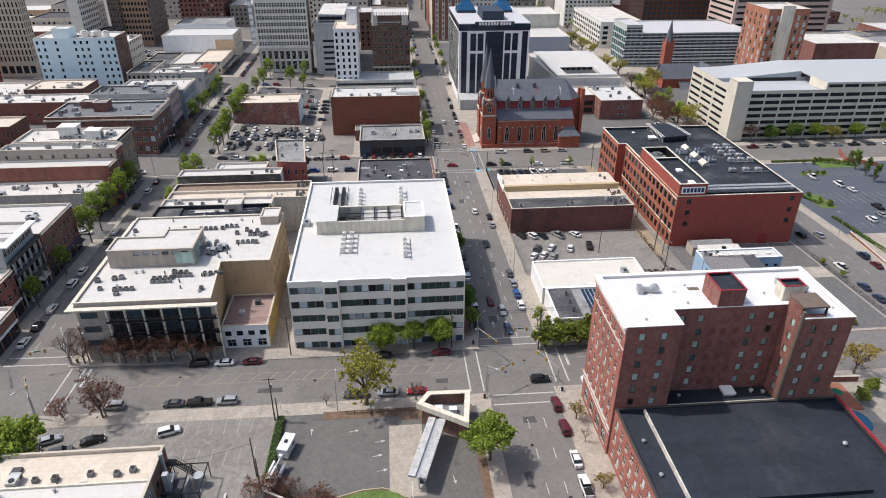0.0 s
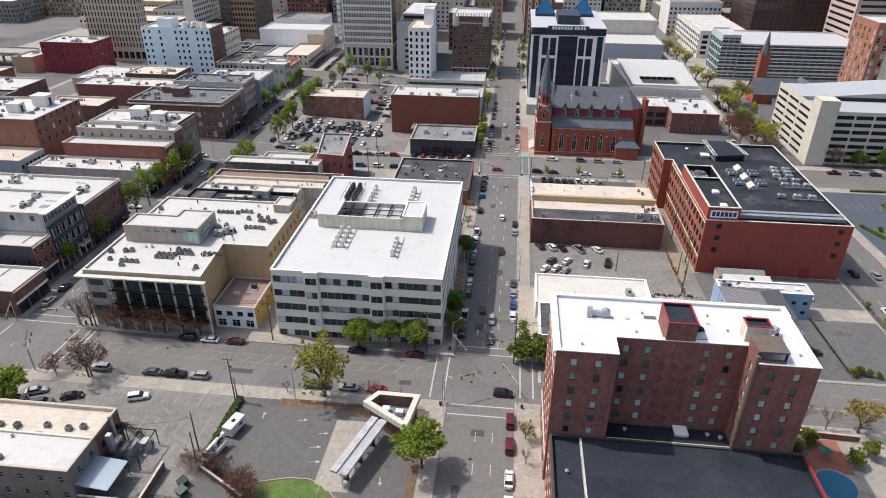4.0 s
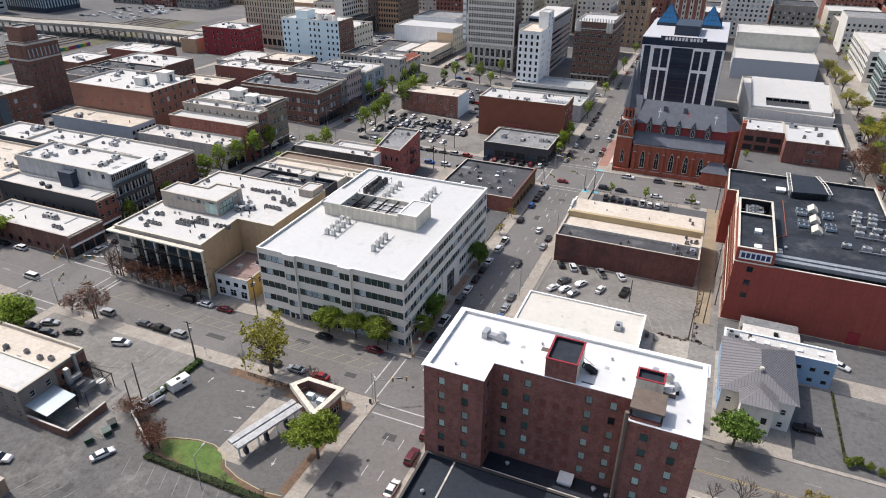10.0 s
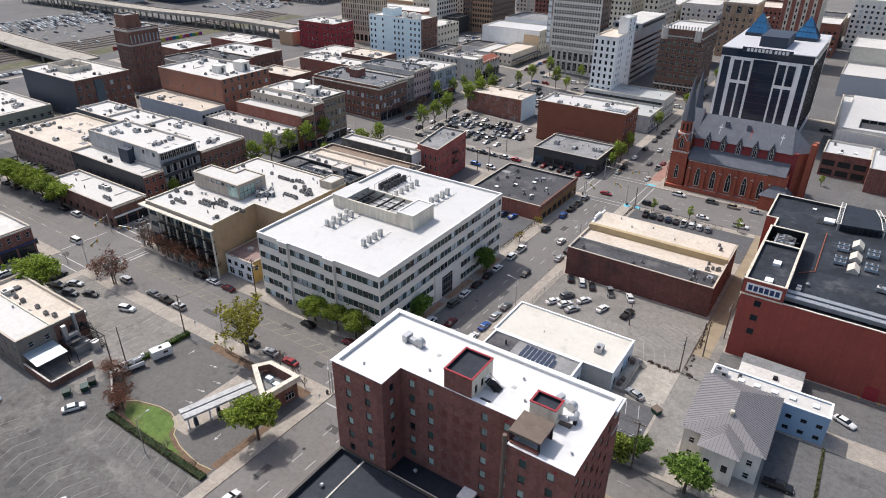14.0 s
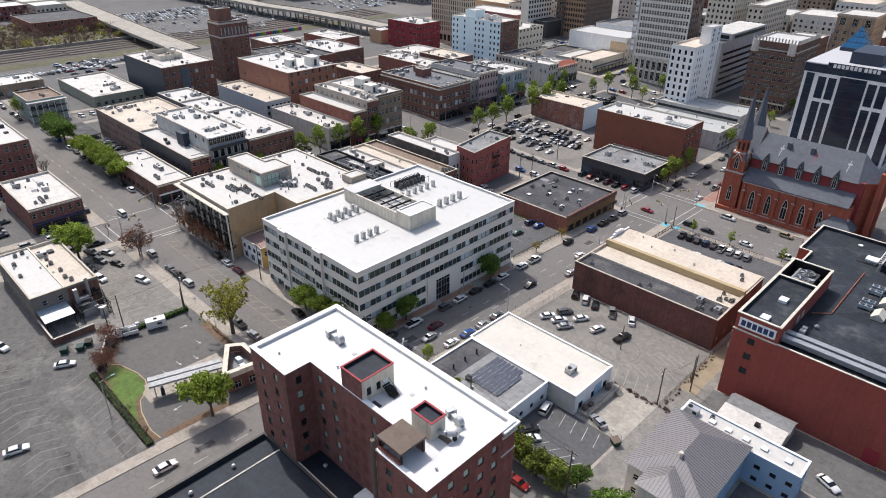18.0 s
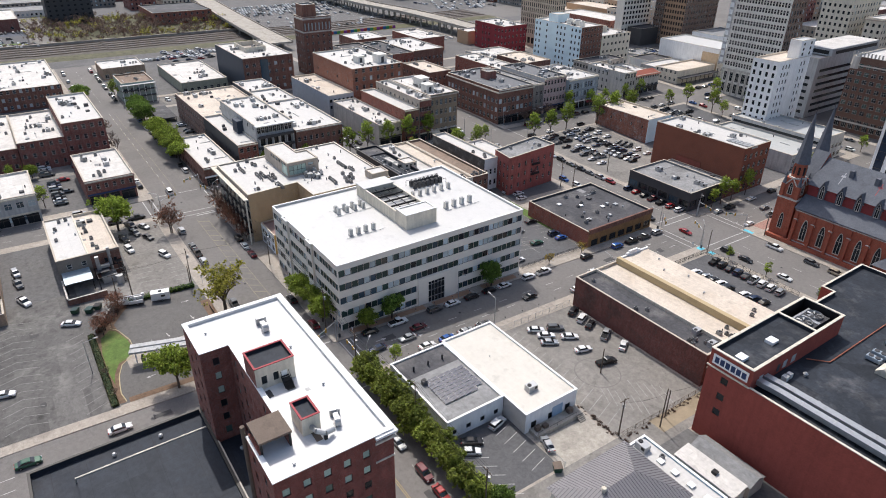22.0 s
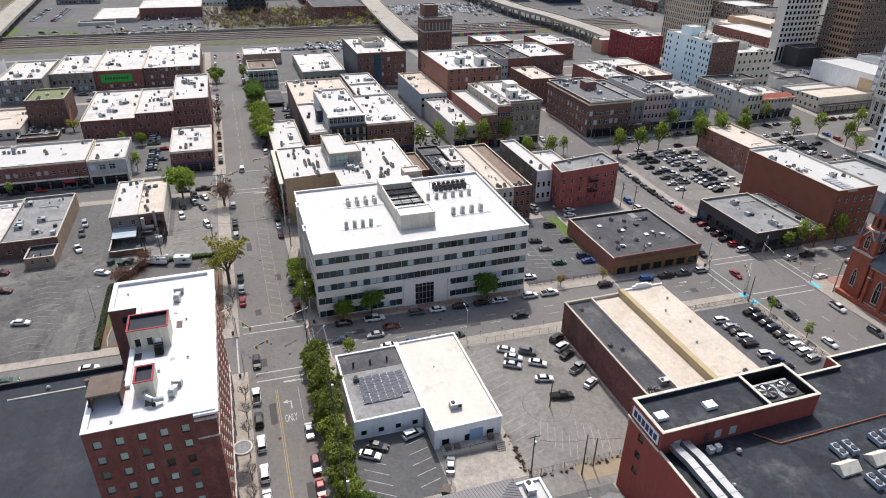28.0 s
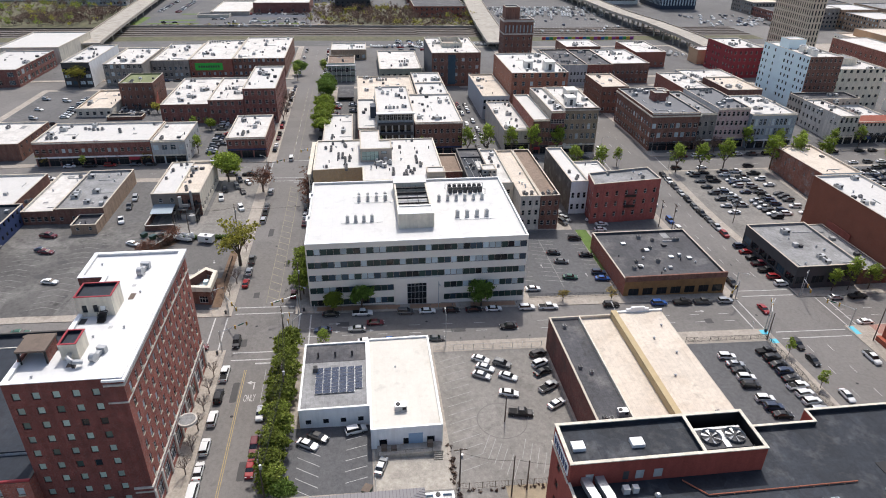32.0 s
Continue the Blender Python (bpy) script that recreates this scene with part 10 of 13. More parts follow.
g = loft(Geo(), [[(0.4, -1, 0.8), (2.1, -1, 0.8), (2.1, 1, 0.8), (0.4, 1, 0.8)], [(0.4, -1, 1.5), (2.1, -1, 1.5), (2.1, 1, 1.5), (0.4, 1, 1.5)], [(0.5, -0.85, 2.3), (1.5, -0.85, 2.3), (1.5, 0.85, 2.3), (0.5, 0.85, 2.3)]])
part("cab", g.mesh("cab", PAINTS["white"]), bt)
part("windscreen", Geo().poly([(2.05, -0.9, 1.56), (2.05, 0.9, 1.56), (1.58, 0.8, 2.22), (1.58, -0.8, 2.22)]).mesh("windscreen", G_CAR), bt)
for sy in (-1, 1):
    part("tool_locker", Geo().box(-3.4, sy * 1.1 - 0.2, 0.8, 0.2, sy * 1.1 + 0.2, 1.7).mesh("tool_locker", PAINTS["white"]), bt)
part("turret", Geo().tube((-1.2, 0, 0.8), (-1.2, 0, 2.4), 0.4, 0.35, 10).mesh("turret", PAINTS["white"]), bt)
part("boom", Geo().tube((-1.2, 0, 2.5), (1.9, 0, 2.75), 0.22, 0.18, 8).tube((1.9, 0.3, 2.9), (-3.2, 0.3, 2.9), 0.17, 0.14, 8).mesh("boom", PAINTS["white"]), bt)
part("bucket", Geo().box(-3.9, -0.05, 2.4, -3.2, 0.65, 3.3).mesh("bucket", PAINTS["white"]), bt)
for sx in (-1.9, 2.4):
    for sy in (-1, 1):
        part("wheel", CARMESH["wheel"], bt, "", (sx, sy * 0.9, 0.4))

# ---- trees ----


def branches(g, rnd, p, d, length, r, depth, spread=0.6, mi=0):
    """Limbs that fork and taper; returns the tips."""
    q = p + d * length
    g.tube(p, q, r, r * 0.62, 6 if depth > 1 else 4, mi, False)
    if depth == 0:
        return [q]
    tips = []
    for k in range(rnd.randint(3, 4)):
        v = Vector((rnd.uniform(-1, 1), rnd.uniform(-1, 1), rnd.uniform(-0.2, 0.8)))
        nd = (d + v.normalized() * spread).normalized()
        tips += branches(g, rnd, p + d * length * rnd.uniform(0.55, 1.0), nd, length * rnd.uniform(0.55, 0.75), r * 0.55, depth - 1, spread, mi)
    return tips


def leaf_cloud(rnd, lobes, n, size):
    """Leaves in loose sprays round the lobes of a crown, with gaps between them."""
    g = Geo()
    wt = [l[3] ** 2 for l in lobes]
    per = 15
    for _ in range(n // per):
        x, y, z, r, sq = rnd.choices(lobes, wt)[0]
        d = Vector((rnd.gauss(0, 1), rnd.gauss(0, 1), rnd.gauss(0.25, 1))).normalized() * r * rnd.uniform(0.5, 1.18)
        c = Vector((x + d.x, y + d.y, z + d.z * sq))
        q = r * rnd.uniform(0.1, 0.24)
        for k in range(per):
            p = c + Vector((rnd.gauss(0, q), rnd.gauss(0, q), rnd.gauss(0, q * 0.6)))
            u = Vector((rnd.gauss(0, 1), rnd.gauss(0, 1), rnd.gauss(0, 0.6))).normalized() * size * rnd.uniform(0.5, 1.15)
            w = u.cross(Vector((rnd.gauss(0, 1), rnd.gauss(0, 1), rnd.gauss(0, 1)))).normalized() * size * rnd.uniform(0.3, 0.6)
            g.quad(tuple(p - u), tuple(p - w), tuple(p + u), tuple(p + w))
    return g


def tree_proto(seed, h, spread, leaf, n, size, trunk=0.25, lobes=7, bare=2, sq=0.8, clear=0.28):
    """Meshes of a tree: trunk with limbs, and a crown."""
    rnd = random.Random(seed)
    g = Geo()
    p = Vector((0, 0, -0.2))
    g.tube(p, (0, 0, h * clear), trunk, trunk * 0.8, 8, 0, False)
    tips = []
    for k in range(5):
        a = k * 1.256 + rnd.uniform(-0.3, 0.3)
        d = Vector((math.cos(a) * 0.6, math.sin(a) * 0.6, 1)).normalized()
        tips += branches(g, rnd, Vector((0, 0, h * clear * rnd.uniform(0.85, 1.0))), d, h * 0.26, trunk * 0.55, bare)
    trunk_me = g.mesh("trunk", M_BARK if leaf is not None else M_TWIG)
    crown = None
    if leaf is not None:
        L = [(0, 0, h * 0.72, spread * 0.5, sq)]
        for k in range(lobes):
            a = k * 2 * math.pi / lobes + rnd.uniform(-0.3, 0.3)
            q = spread * rnd.uniform(0.36, 0.62)
            lz, lr = h * rnd.uniform(0.42, 0.86), spread * rnd.uniform(0.24, 0.40)
            L.append((math.cos(a) * q, math.sin(a) * q, lz, lr, sq))
            for _ in range(2):
                b = a + rnd.uniform(-0.9, 0.9)
                e = q + lr * rnd.uniform(0.6, 1.15)
                L.append((math.cos(b) * e, math.sin(b) * e, lz + lr * rnd.uniform(-0.5, 0.9), lr * rnd.uniform(0.3, 0.55), sq * 1.1))
        crown = leaf_cloud(rnd, L, int(n * 1.9), size * 0.7).mesh("crown", leaf)
    return trunk_me, crown


TREES = {
    "green": tree_proto(1, 8.5, 4.4, L_GREEN, 3600, 0.42),
    "deep": tree_proto(2, 7.5, 3.8, L_DEEP, 3200, 0.40),
    "olive": tree_proto(3, 11.0, 5.6, L_OLIVE, 1900, 0.42, 0.42, 9, 2, 0.75),
    "lime": tree_proto(5, 11.5, 3.1, L_LIME, 1900, 0.34, 0.2, 8, 2, 1.5),
    "young": tree_proto(6, 6.4, 1.7, L_LIME, 900, 0.26, 0.1, 5, 1, 1.3),
    "rust": tree_proto(7, 6.6, 3.8, L_RUST, 1700, 0.2, 0.16, 8, 3, 0.75),
    "bud": tree_proto(8, 8.0, 4.6, L_BUD, 1900, 0.2, 0.25, 7, 3, 0.8),
    "bare": tree_proto(9, 8.0, 3.6, None, 0, 0, 0.2, 7, 3),
    "golden": tree_proto(10, 7.5, 4.0, L_GOLD, 1300, 0.28, 0.25, 7, 3, 0.6),
    "shrub": tree_proto(11, 4.8, 2.7, L_HEDGE, 3000, 0.34, 0.16, 7, 1, 0.85, 0.15),
    "conifer": tree_proto(12, 7.0, 1.7, L_DEEP, 1800, 0.3, 0.18, 6, 1, 1.6, 0.1),
}
TLAB = {"green": "leafy green street tree", "deep": "dense dark green street tree", "olive": "large tree with sparse olive leaves", "lime": "upright lime green tree", "young": "slender young lime green tree",
        "rust": "small tree with rust-red buds", "bud": "tall tree with brownish buds", "bare": "bare brown leafless tree", "golden": "tree with thin golden spring leaves", "shrub": "dense clipped green hedge tree", "conifer": "dark green conical evergreen"}
TR = random.Random(12)


def tree(kind, x, y, s=1.0, where="in the pavement", dz=None, group="street trees"):
    t, c = TREES[kind]
    ob = thing("tree", "%s %s" % (TLAB[kind], where), "tree", (x, y, gz(x, y) + (KERB if dz is None else dz)), TR.uniform(0, 6.28), group=group)
    ob.scale = (s * TR.uniform(0.92, 1.08), s * TR.uniform(0.92, 1.08), s * TR.uniform(0.92, 1.1))
    part("trunk", t, ob)
    if c:
        part("crown", c, ob)
    return ob


for x, s in ((-4.2, 1.0), (4.0, 0.9), (10.4, 1.0)):
    tree("green", x, 131.8, s, "before a ribbon-windowed office")
tree("olive", -7.5, 111.4, 1.3, "beside a drive-through bank")
tree("green", 17.6, 92.4, 1.3, "beside a drive-through bank")
for x, y, s, k in ((3.6, 112, 0.85, "bare"), (-16.5, 112, 0.5, "bare"), (10, 111, 0.6, "bare"), (13.5, 110, 0.5, "bare")):
    tree(k, x, y, s, "by the avenue")
tree("rust", -64.7, 111.4, 1.55, "by the avenue")
tree("bare", -64.2, 111.8, 1.2, "by the avenue")
tree("rust", -73.5, 112.0, 0.8, "by the avenue")
tree("bare", -72.5, 111, 0.55, "by the avenue")
for x, y, k, s in ((-76.3, 131.4, "bud", 0.95), (-72, 131.4, "bare", 0.9), (-66.5, 131.0, "rust", 1.4), (-61, 130.8, "rust", 1.3), (-55.5, 130.8, "rust", 1.4), (-50.5, 130.8, "rust", 1.25), (-46, 131.0, "rust", 1.0), (-79.5, 131.5, "bare", 1.25), (-69.5, 131.2, "bare", 1.1), (-78.5, 138, "bud", 0.9)):
    tree(k, x, y, s, "before a tan terrace building")
for x, y, k, s in ((19.4, 140.4, "green", 0.75), (18.8, 148.4, "deep", 0.95), (19.6, 182.4, "deep", 1.1), (37.3, 138.6, "lime", 0.6), (18.4, 207, "golden", 0.5), (18.0, 222, "golden", 0.5)):
    tree(k, x, y, s, "beside the main street")
for k in range(11):
    tree("shrub", 37.5 + k * 4.4, 130.2 + TR.uniform(-0.4, 0.4), TR.uniform(1.3, 1.55), "in a row under power lines", 0.0, "hedge row")
tree("deep", 95.0, 129.4, 1.35, "beside a metal-roofed house")
tree("deep", 84.5, 133.0, 0.8, "beside a metal-roofed house")
tree("golden", 109, 113.0, 1.15, "in a brick planter")
tree("bare", 96.5, 113.0, 1.15, "in a brick planter")
tree("bare", 91.5, 112.2, 0.8, "in a brick planter")
tree("bare", 102.5, 113.2, 0.9, "in a brick planter")
for x, y in ((93, 104), (97, 108.5), (104, 103), (108, 106)):
    tree("shrub", x, y, 0.8, "in a hotel garden")
for y, k, s in ((83.5, "golden", 0.55), (96, "bare", 0.55), (103, "golden", 0.6), (75, "bare", 0.5)):
    tree(k, 38.2, y, s, "beside a hotel")
for x in (46, 52, 58, 64, 70, 76):
    tree("bare", x, 113.2, 0.68, "beside a hotel")
for x, y, s in ((-21.5, 86.6, 0.75), (-15.4, 82.6, 0.95), (-13.6, 81.8, 0.8), (-25.0, 87.4, 0.8)):
    tree("rust", x, y, s, "beside a lawn")
for x, y, s in ((-16.5, 84.2, 0.6), (5, 79.5, 0.45), (13.5, 79.8, 0.4), (-19.5, 85.2, 0.7)):
    tree("bare", x, y, s, "beside a lawn")
tree("green", -75.0, 97.0, 1.5, "beside a low shop")
tree("rust", -28.8, 87.2, 0.6, "in an alley")
for x, y, k, s in ((-92.3, 36.7, "lime", 0.6), (-97.4, 19.6, "golden", 0.8), (-97, 61, "golden", 0.7), (-138, 71, "lime", 0.7), (-253, 112.5, "deep", 1.3), (-238, 112, "lime", 1.0), (-247, 128, "lime", 1.0), (-152, 111.5, "bare", 1.2), (-166, 111.5, "bare", 1.2), (-182, 111.5, "bud", 1.0)):
    tree(k, x, y, s, "before a brick building")
for k in range(3):
    tree("deep", -206 + k * 7, 131.6, 1.5, "along the avenue")
for k in range(7):
    tree("green", -168 + k * 6.4, 131.8, 1.15 + 0.12 * (k % 2), "along the avenue")
for x, y in ((-103, 129), (-88, 107.6)):
    tree("bare", x, y + 3, 0.6, "along the avenue")
for x, y, s in ((-99.6, 197, 0.95), (-99.8, 206, 1.0), (-99.6, 217, 0.95), (-99.4, 227, 1.05), (-99.4, 238, 1.0), (-99.0, 176, 0.7), (-98.8, 158, 0.7)):
    tree("lime", x, y, s * 1.3, "beside a side street")
for x, y, s in ((-78.2, 205, 0.7), (-78.2, 216, 0.8), (-78, 230, 0.8), (-78.2, 240, 1.0), (-78, 251, 0.95), (-78, 286, 0.95), (-78.2, 297, 1.0), (-78.3, 308, 1.05), (-78, 330, 1.1), (-78.4, 342, 1.15), (-78.2, 355, 1.1), (-54, 258.6, 0.7), (-58, 262, 0.55), (-86, 262, 0.6)):
    tree("lime", x, y, s * 1.3, "beside a side street")
tree("rust", -51, 260, 0.6, "beside a red brick building")
for x, y in ((-98.6, 298), (-98.8, 306), (-98.6, 314)):
    tree("bud", x, y, 0.95, "before a brown brick block")
for x, y, s in ((-99.4, 330, 0.9), (-99.2, 346, 0.9), (-99, 358, 0.8), (-98.8, 374, 0.8), (-98.8, 388, 0.8)):
    tree("lime", x, y, s * 1.2, "before painted shop fronts")
for x, y, s in ((-76, 402, 1.2), (-60, 403, 1.2), (-52, 401, 0.9), (-88 + 10, 388, 1.0), (-76, 428, 1.2), (-54, 427, 1.0)):
    tree("lime", x, y, s, "at a car park")
for y, s in ((293.5, 0.75), (299, 1.0), (306, 0.9), (315.5, 1.05), (359, 0.9)):
    tree("lime", 17.8, y, s, "beside the main street")
for x, y in ((18, 410), (18, 440), (37.6, 440), (37.6, 470), (18, 480), (37.6, 500), (38, 530), (18, 535)):
    tree("lime", x, y, 0.85, "beside the main street")
for k in range(9):
    tree(("bud", "olive", "lime", "bud", "green")[k % 5], 151.5, 296 + k * 12, 1.2, "beside an eastern street")
for k in range(14):
    car(*pick(), 139.6 if k % 2 else 150.6, 292 + k * 8, 90, near=False, what="parked at the kerb of an eastern street", group="cars on the east street")
for x, y in ((47.6, 260.2), (60.9, 260.2), (78, 260.2)):
    tree("young", x, y, 0.9, "beside a fenced car park")
tree("young", 97, 326, 0.9, "beside a church")
for x, y, k, s in ((160, 355, "lime", 1.0), (155.5, 380, "olive", 0.9), (148, 330, "rust", 1.5), (152, 320, "rust", 1.6), (158, 326, "rust", 1.4), (150, 338, "bud", 1.2), (185, 288, "deep", 1.1), (196, 288, "deep", 1.2), (175, 288, "bud", 1.1), (208, 288, "green", 1.0), (216, 287, "olive", 0.8), (228, 287, "green", 1.0), (246, 287, "green", 1.0), (264, 287, "deep", 1.0), (148, 300, "bud", 1.0), (150, 440, "olive", 1.0), (154, 425, "olive", 1.0)):
    tree(k, x, y, s, "near a parking deck")
for x, y, s_ in ((201.5, 247.5, 1.35), (200.6, 239.5, 1.15), (199.4, 232.5, 1.2), (200.5, 225, 1.2), (202.5, 253, 0.9), (203, 217, 1.1), (205, 209, 1.2)):
    tree("conifer", x, y, s_, "along a planted edge")
for x, y, s_ in ((-98.6, 296, 0.95), (-98.6, 303, 1.05), (-98.6, 310, 1.0), (-98.6, 317, 0.95)):
    tree("bare", x + 0.6, y + 1.5, s_, "before a brick corner block")
for k in range(7):
    tree("shrub", 175 + k * 1.6, 243.2 - (k % 2) * 0.8, 0.32, "in a planted island")
for k in range(9):
    tree("shrub", 190 + k * 1.7, 258.5 - k * 0.8, 0.42, "in a planted island")
for x, y in ((163.2, 220), (164.4, 214), (165.1, 210), (166.5, 211), (183, 256), (187, 255), (134.6, 166), (136, 158)):
    tree("shrub", x, y, 0.4, "in a planted island")
# the scrub beyond the railway
SR = random.Random(5)


def wood(name, label, spots):
    """Far scrub and woods: bare limbs and thin leaf sprays, too many to count."""
    g = Geo()
    for x, y, h, leaf in spots:
        z = gz(x, y) - 0.2
        lf = min(1.0, 0.12 + h / 7)
        g.tube((x, y, z), (x, y, z + h * 0.45), 0.16 * lf, 0.1 * lf, 5, 0, False)
        for k in range(9):
            a, e = SR.uniform(0, 6.28), SR.uniform(0.15, 0.5)
            b = Vector((x, y, z + h * SR.uniform(0.25, 0.45)))
            c = b + Vector((math.cos(a) * e * h, math.sin(a) * e * h, h * SR.uniform(0.25, 0.5)))
            g.tube(b, c, 0.08 * lf, 0.03, 3, 0, False)
            for _ in range(16 if leaf else 7):
                p = b.lerp(c, SR.uniform(0.5, 1.1)) + Vector((SR.gauss(0, 1), SR.gauss(0, 1), SR.gauss(0, 1))) * h * 0.07
                u = Vector((SR.gauss(0, 1), SR.gauss(0, 1), SR.gauss(0, 1))).normalized() * SR.uniform(0.3, 0.6) * lf
                w = u.cross(Vector((SR.gauss(0, 1), SR.gauss(0, 1), SR.gauss(0, 1)))).normalized() * SR.uniform(0.15, 0.35) * lf
                g.quad(tuple(p - u), tuple(p - w), tuple(p + u), tuple(p + w), leaf if leaf else 1)
    tagged(new(name, g.mesh(name, [M_TWIG, L_BUD, L_OLIVE, L_GREEN, L_LIME])), label, "trees", kind="stuff")


wood("scrub", "bare and budding scrub on rough ground by the railway", [(-432 - SR.random() * 110, 104 + SR.random() * 158, SR.uniform(3, 10), SR.choice((0, 0, 0, 0, 0, 1, 1, 2))) for _ in range(420)])
wood("scrub", "mixed scrub trees beyond the railway lines", [(-430 - SR.random() * 130, -75 - SR.random() * 240, SR.uniform(4, 11), SR.choice((0, 1, 1, 2, 3))) for _ in range(260)])
wood("scrub", "low grey-brown brush and bramble under the bare trees", [(SR.uniform(-545, -440), SR.uniform(122, 262), SR.uniform(1.4, 3.6), SR.choice((0, 0, 0, 1, 2, 2))) for _ in range(420)])
wood("scrub", "brown brush along the railway wall", [(SR.uniform(-440, -434), SR.uniform(-60, 262), SR.uniform(1.2, 3.0), SR.choice((0, 0, 1, 2))) for _ in range(130)])
wood("scrub", "brown bare thicket under a road bridge", [(SR.uniform(-520, -440), SR.uniform(-150, -75), SR.uniform(3, 8), SR.choice((0, 0, 0, 1))) for _ in range(220)])
wood("weeds", "dry brown weeds and brambles along a fence", [(SR.uniform(72, 88.5), SR.uniform(165.4, 166.8), SR.uniform(0.4, 1.0), SR.choice((0, 0, 0, 1))) for _ in range(40)] + [(SR.uniform(84.4, 85.4), SR.uniform(168, 195), SR.uniform(0.4, 0.9), SR.choice((0, 0, 0, 1))) for _ in range(40)])
wood("weeds", "brown brush and bramble round a bank's hedge", [(-26 + 12 * q, 88.5 - 8.5 * q + SR.uniform(-0.8, 0.8), SR.uniform(0.8, 2.2), SR.choice((0, 0, 0, 1))) for q in [SR.random() for _ in range(45)]])
wood("distant_trees", "spring trees among distant houses", [(300 + SR.random() * 260, 350 + SR.random() * 300, SR.uniform(6, 13), SR.choice((1, 2, 3, 4, 3))) for _ in range(220)])
wood("distant_trees", "spring trees among distant city blocks", [(SR.uniform(150, 300), SR.uniform(560, 800), SR.uniform(6, 12), SR.choice((1, 2, 3, 4))) for _ in range(120)])


def hedge(name, label, x0, y0, x1, y1, h, seed, leaf=None, hw=0.75):
    """A clipped hedge: a leafy box of many small leaves round a dark core."""
    rnd = random.Random(seed)
    a, b = Vector((x0, y0)), Vector((x1, y1))
    L = (b - a).length
    d = (b - a) / L
    n = Vector((-d.y, d.x))
    ob = thing(name, label, "hedge")
    g, c = Geo(), Geo()
    for k in range(int(L * 60)):
        u, w, z = rnd.uniform(0, L), rnd.uniform(-hw, hw), rnd.uniform(0.1, h)
        if abs(w) < hw * 0.67 and z < h - 0.25:
            w = hw * 0.96 if w > 0 else -hw * 0.96
        p = a + d * u + n * w
        q = Vector((p.x, p.y, gz(p.x, p.y) + KERB + z + rnd.uniform(-0.08, 0.12)))
        e1 = Vector((rnd.gauss(0, 1), rnd.gauss(0, 1), rnd.gauss(0, 1))).normalized()
        e2 = e1.cross(Vector((rnd.gauss(0, 1), rnd.gauss(0, 1), rnd.gauss(0, 1)))).normalized()
        s = 0.2 * rnd.uniform(0.6, 1.3)
        g.quad(tuple(q - e1 * s), tuple(q - e2 * s * 0.6), tuple(q + e1 * s), tuple(q + e2 * s * 0.6))
    e = [a - n * hw * 0.8, b - n * hw * 0.8, b + n * hw * 0.8, a + n * hw * 0.8]
    c.prism([(v.x, v.y) for v in e], gz(x0, y0) - 0.2, min(gz(x0, y0), gz(x1, y1)) + KERB + h - 0.2)
    part("foliage", g.mesh("foliage", leaf or L_DEEP), ob)
    part("core", c.mesh("core", mat("hedge_core", (0.02, 0.035, 0.012), 0.95)), ob)


hedge("hedge", "clipped green hedge between two car parks", -26.3, 89, -26.0, 108, 1.3, 1)
hedge("hedge", "ragged brownish hedge along a car park wall", -14.5, 79.0, 17.0, 79.0, 0.9, 2, mat("dry_hedge", (0.085, 0.085, 0.035), 0.9, var=0.4, scale=1.5))
hedge("hedge", "low clipped green hedge round a planted car park", 158.5, 224, 163.0, 212, 0.8, 6)
hedge("hedge", "low clipped green hedge along a street", 160.5, 200, 160.8, 168, 0.8, 7)
hedge("hedge", "low clipped green hedge before a parking deck", 170, 259, 200, 259.5, 0.8, 8)
hedge("hedge", "low brown hedge along a yard's edge", 116.4, 134.0, 116.2, 158, 0.35, 3, mat("dry_hedge", (0.085, 0.085, 0.035)), 0.25)
for x, y, s_ in ((118.5, 134.2, 0.5), (120.5, 133.6, 0.4), (116.8, 133.2, 0.45), (122.5, 133.0, 0.35)):
    tree("shrub", x, y, s_, "in a street corner bed")

# ---- roof units ----


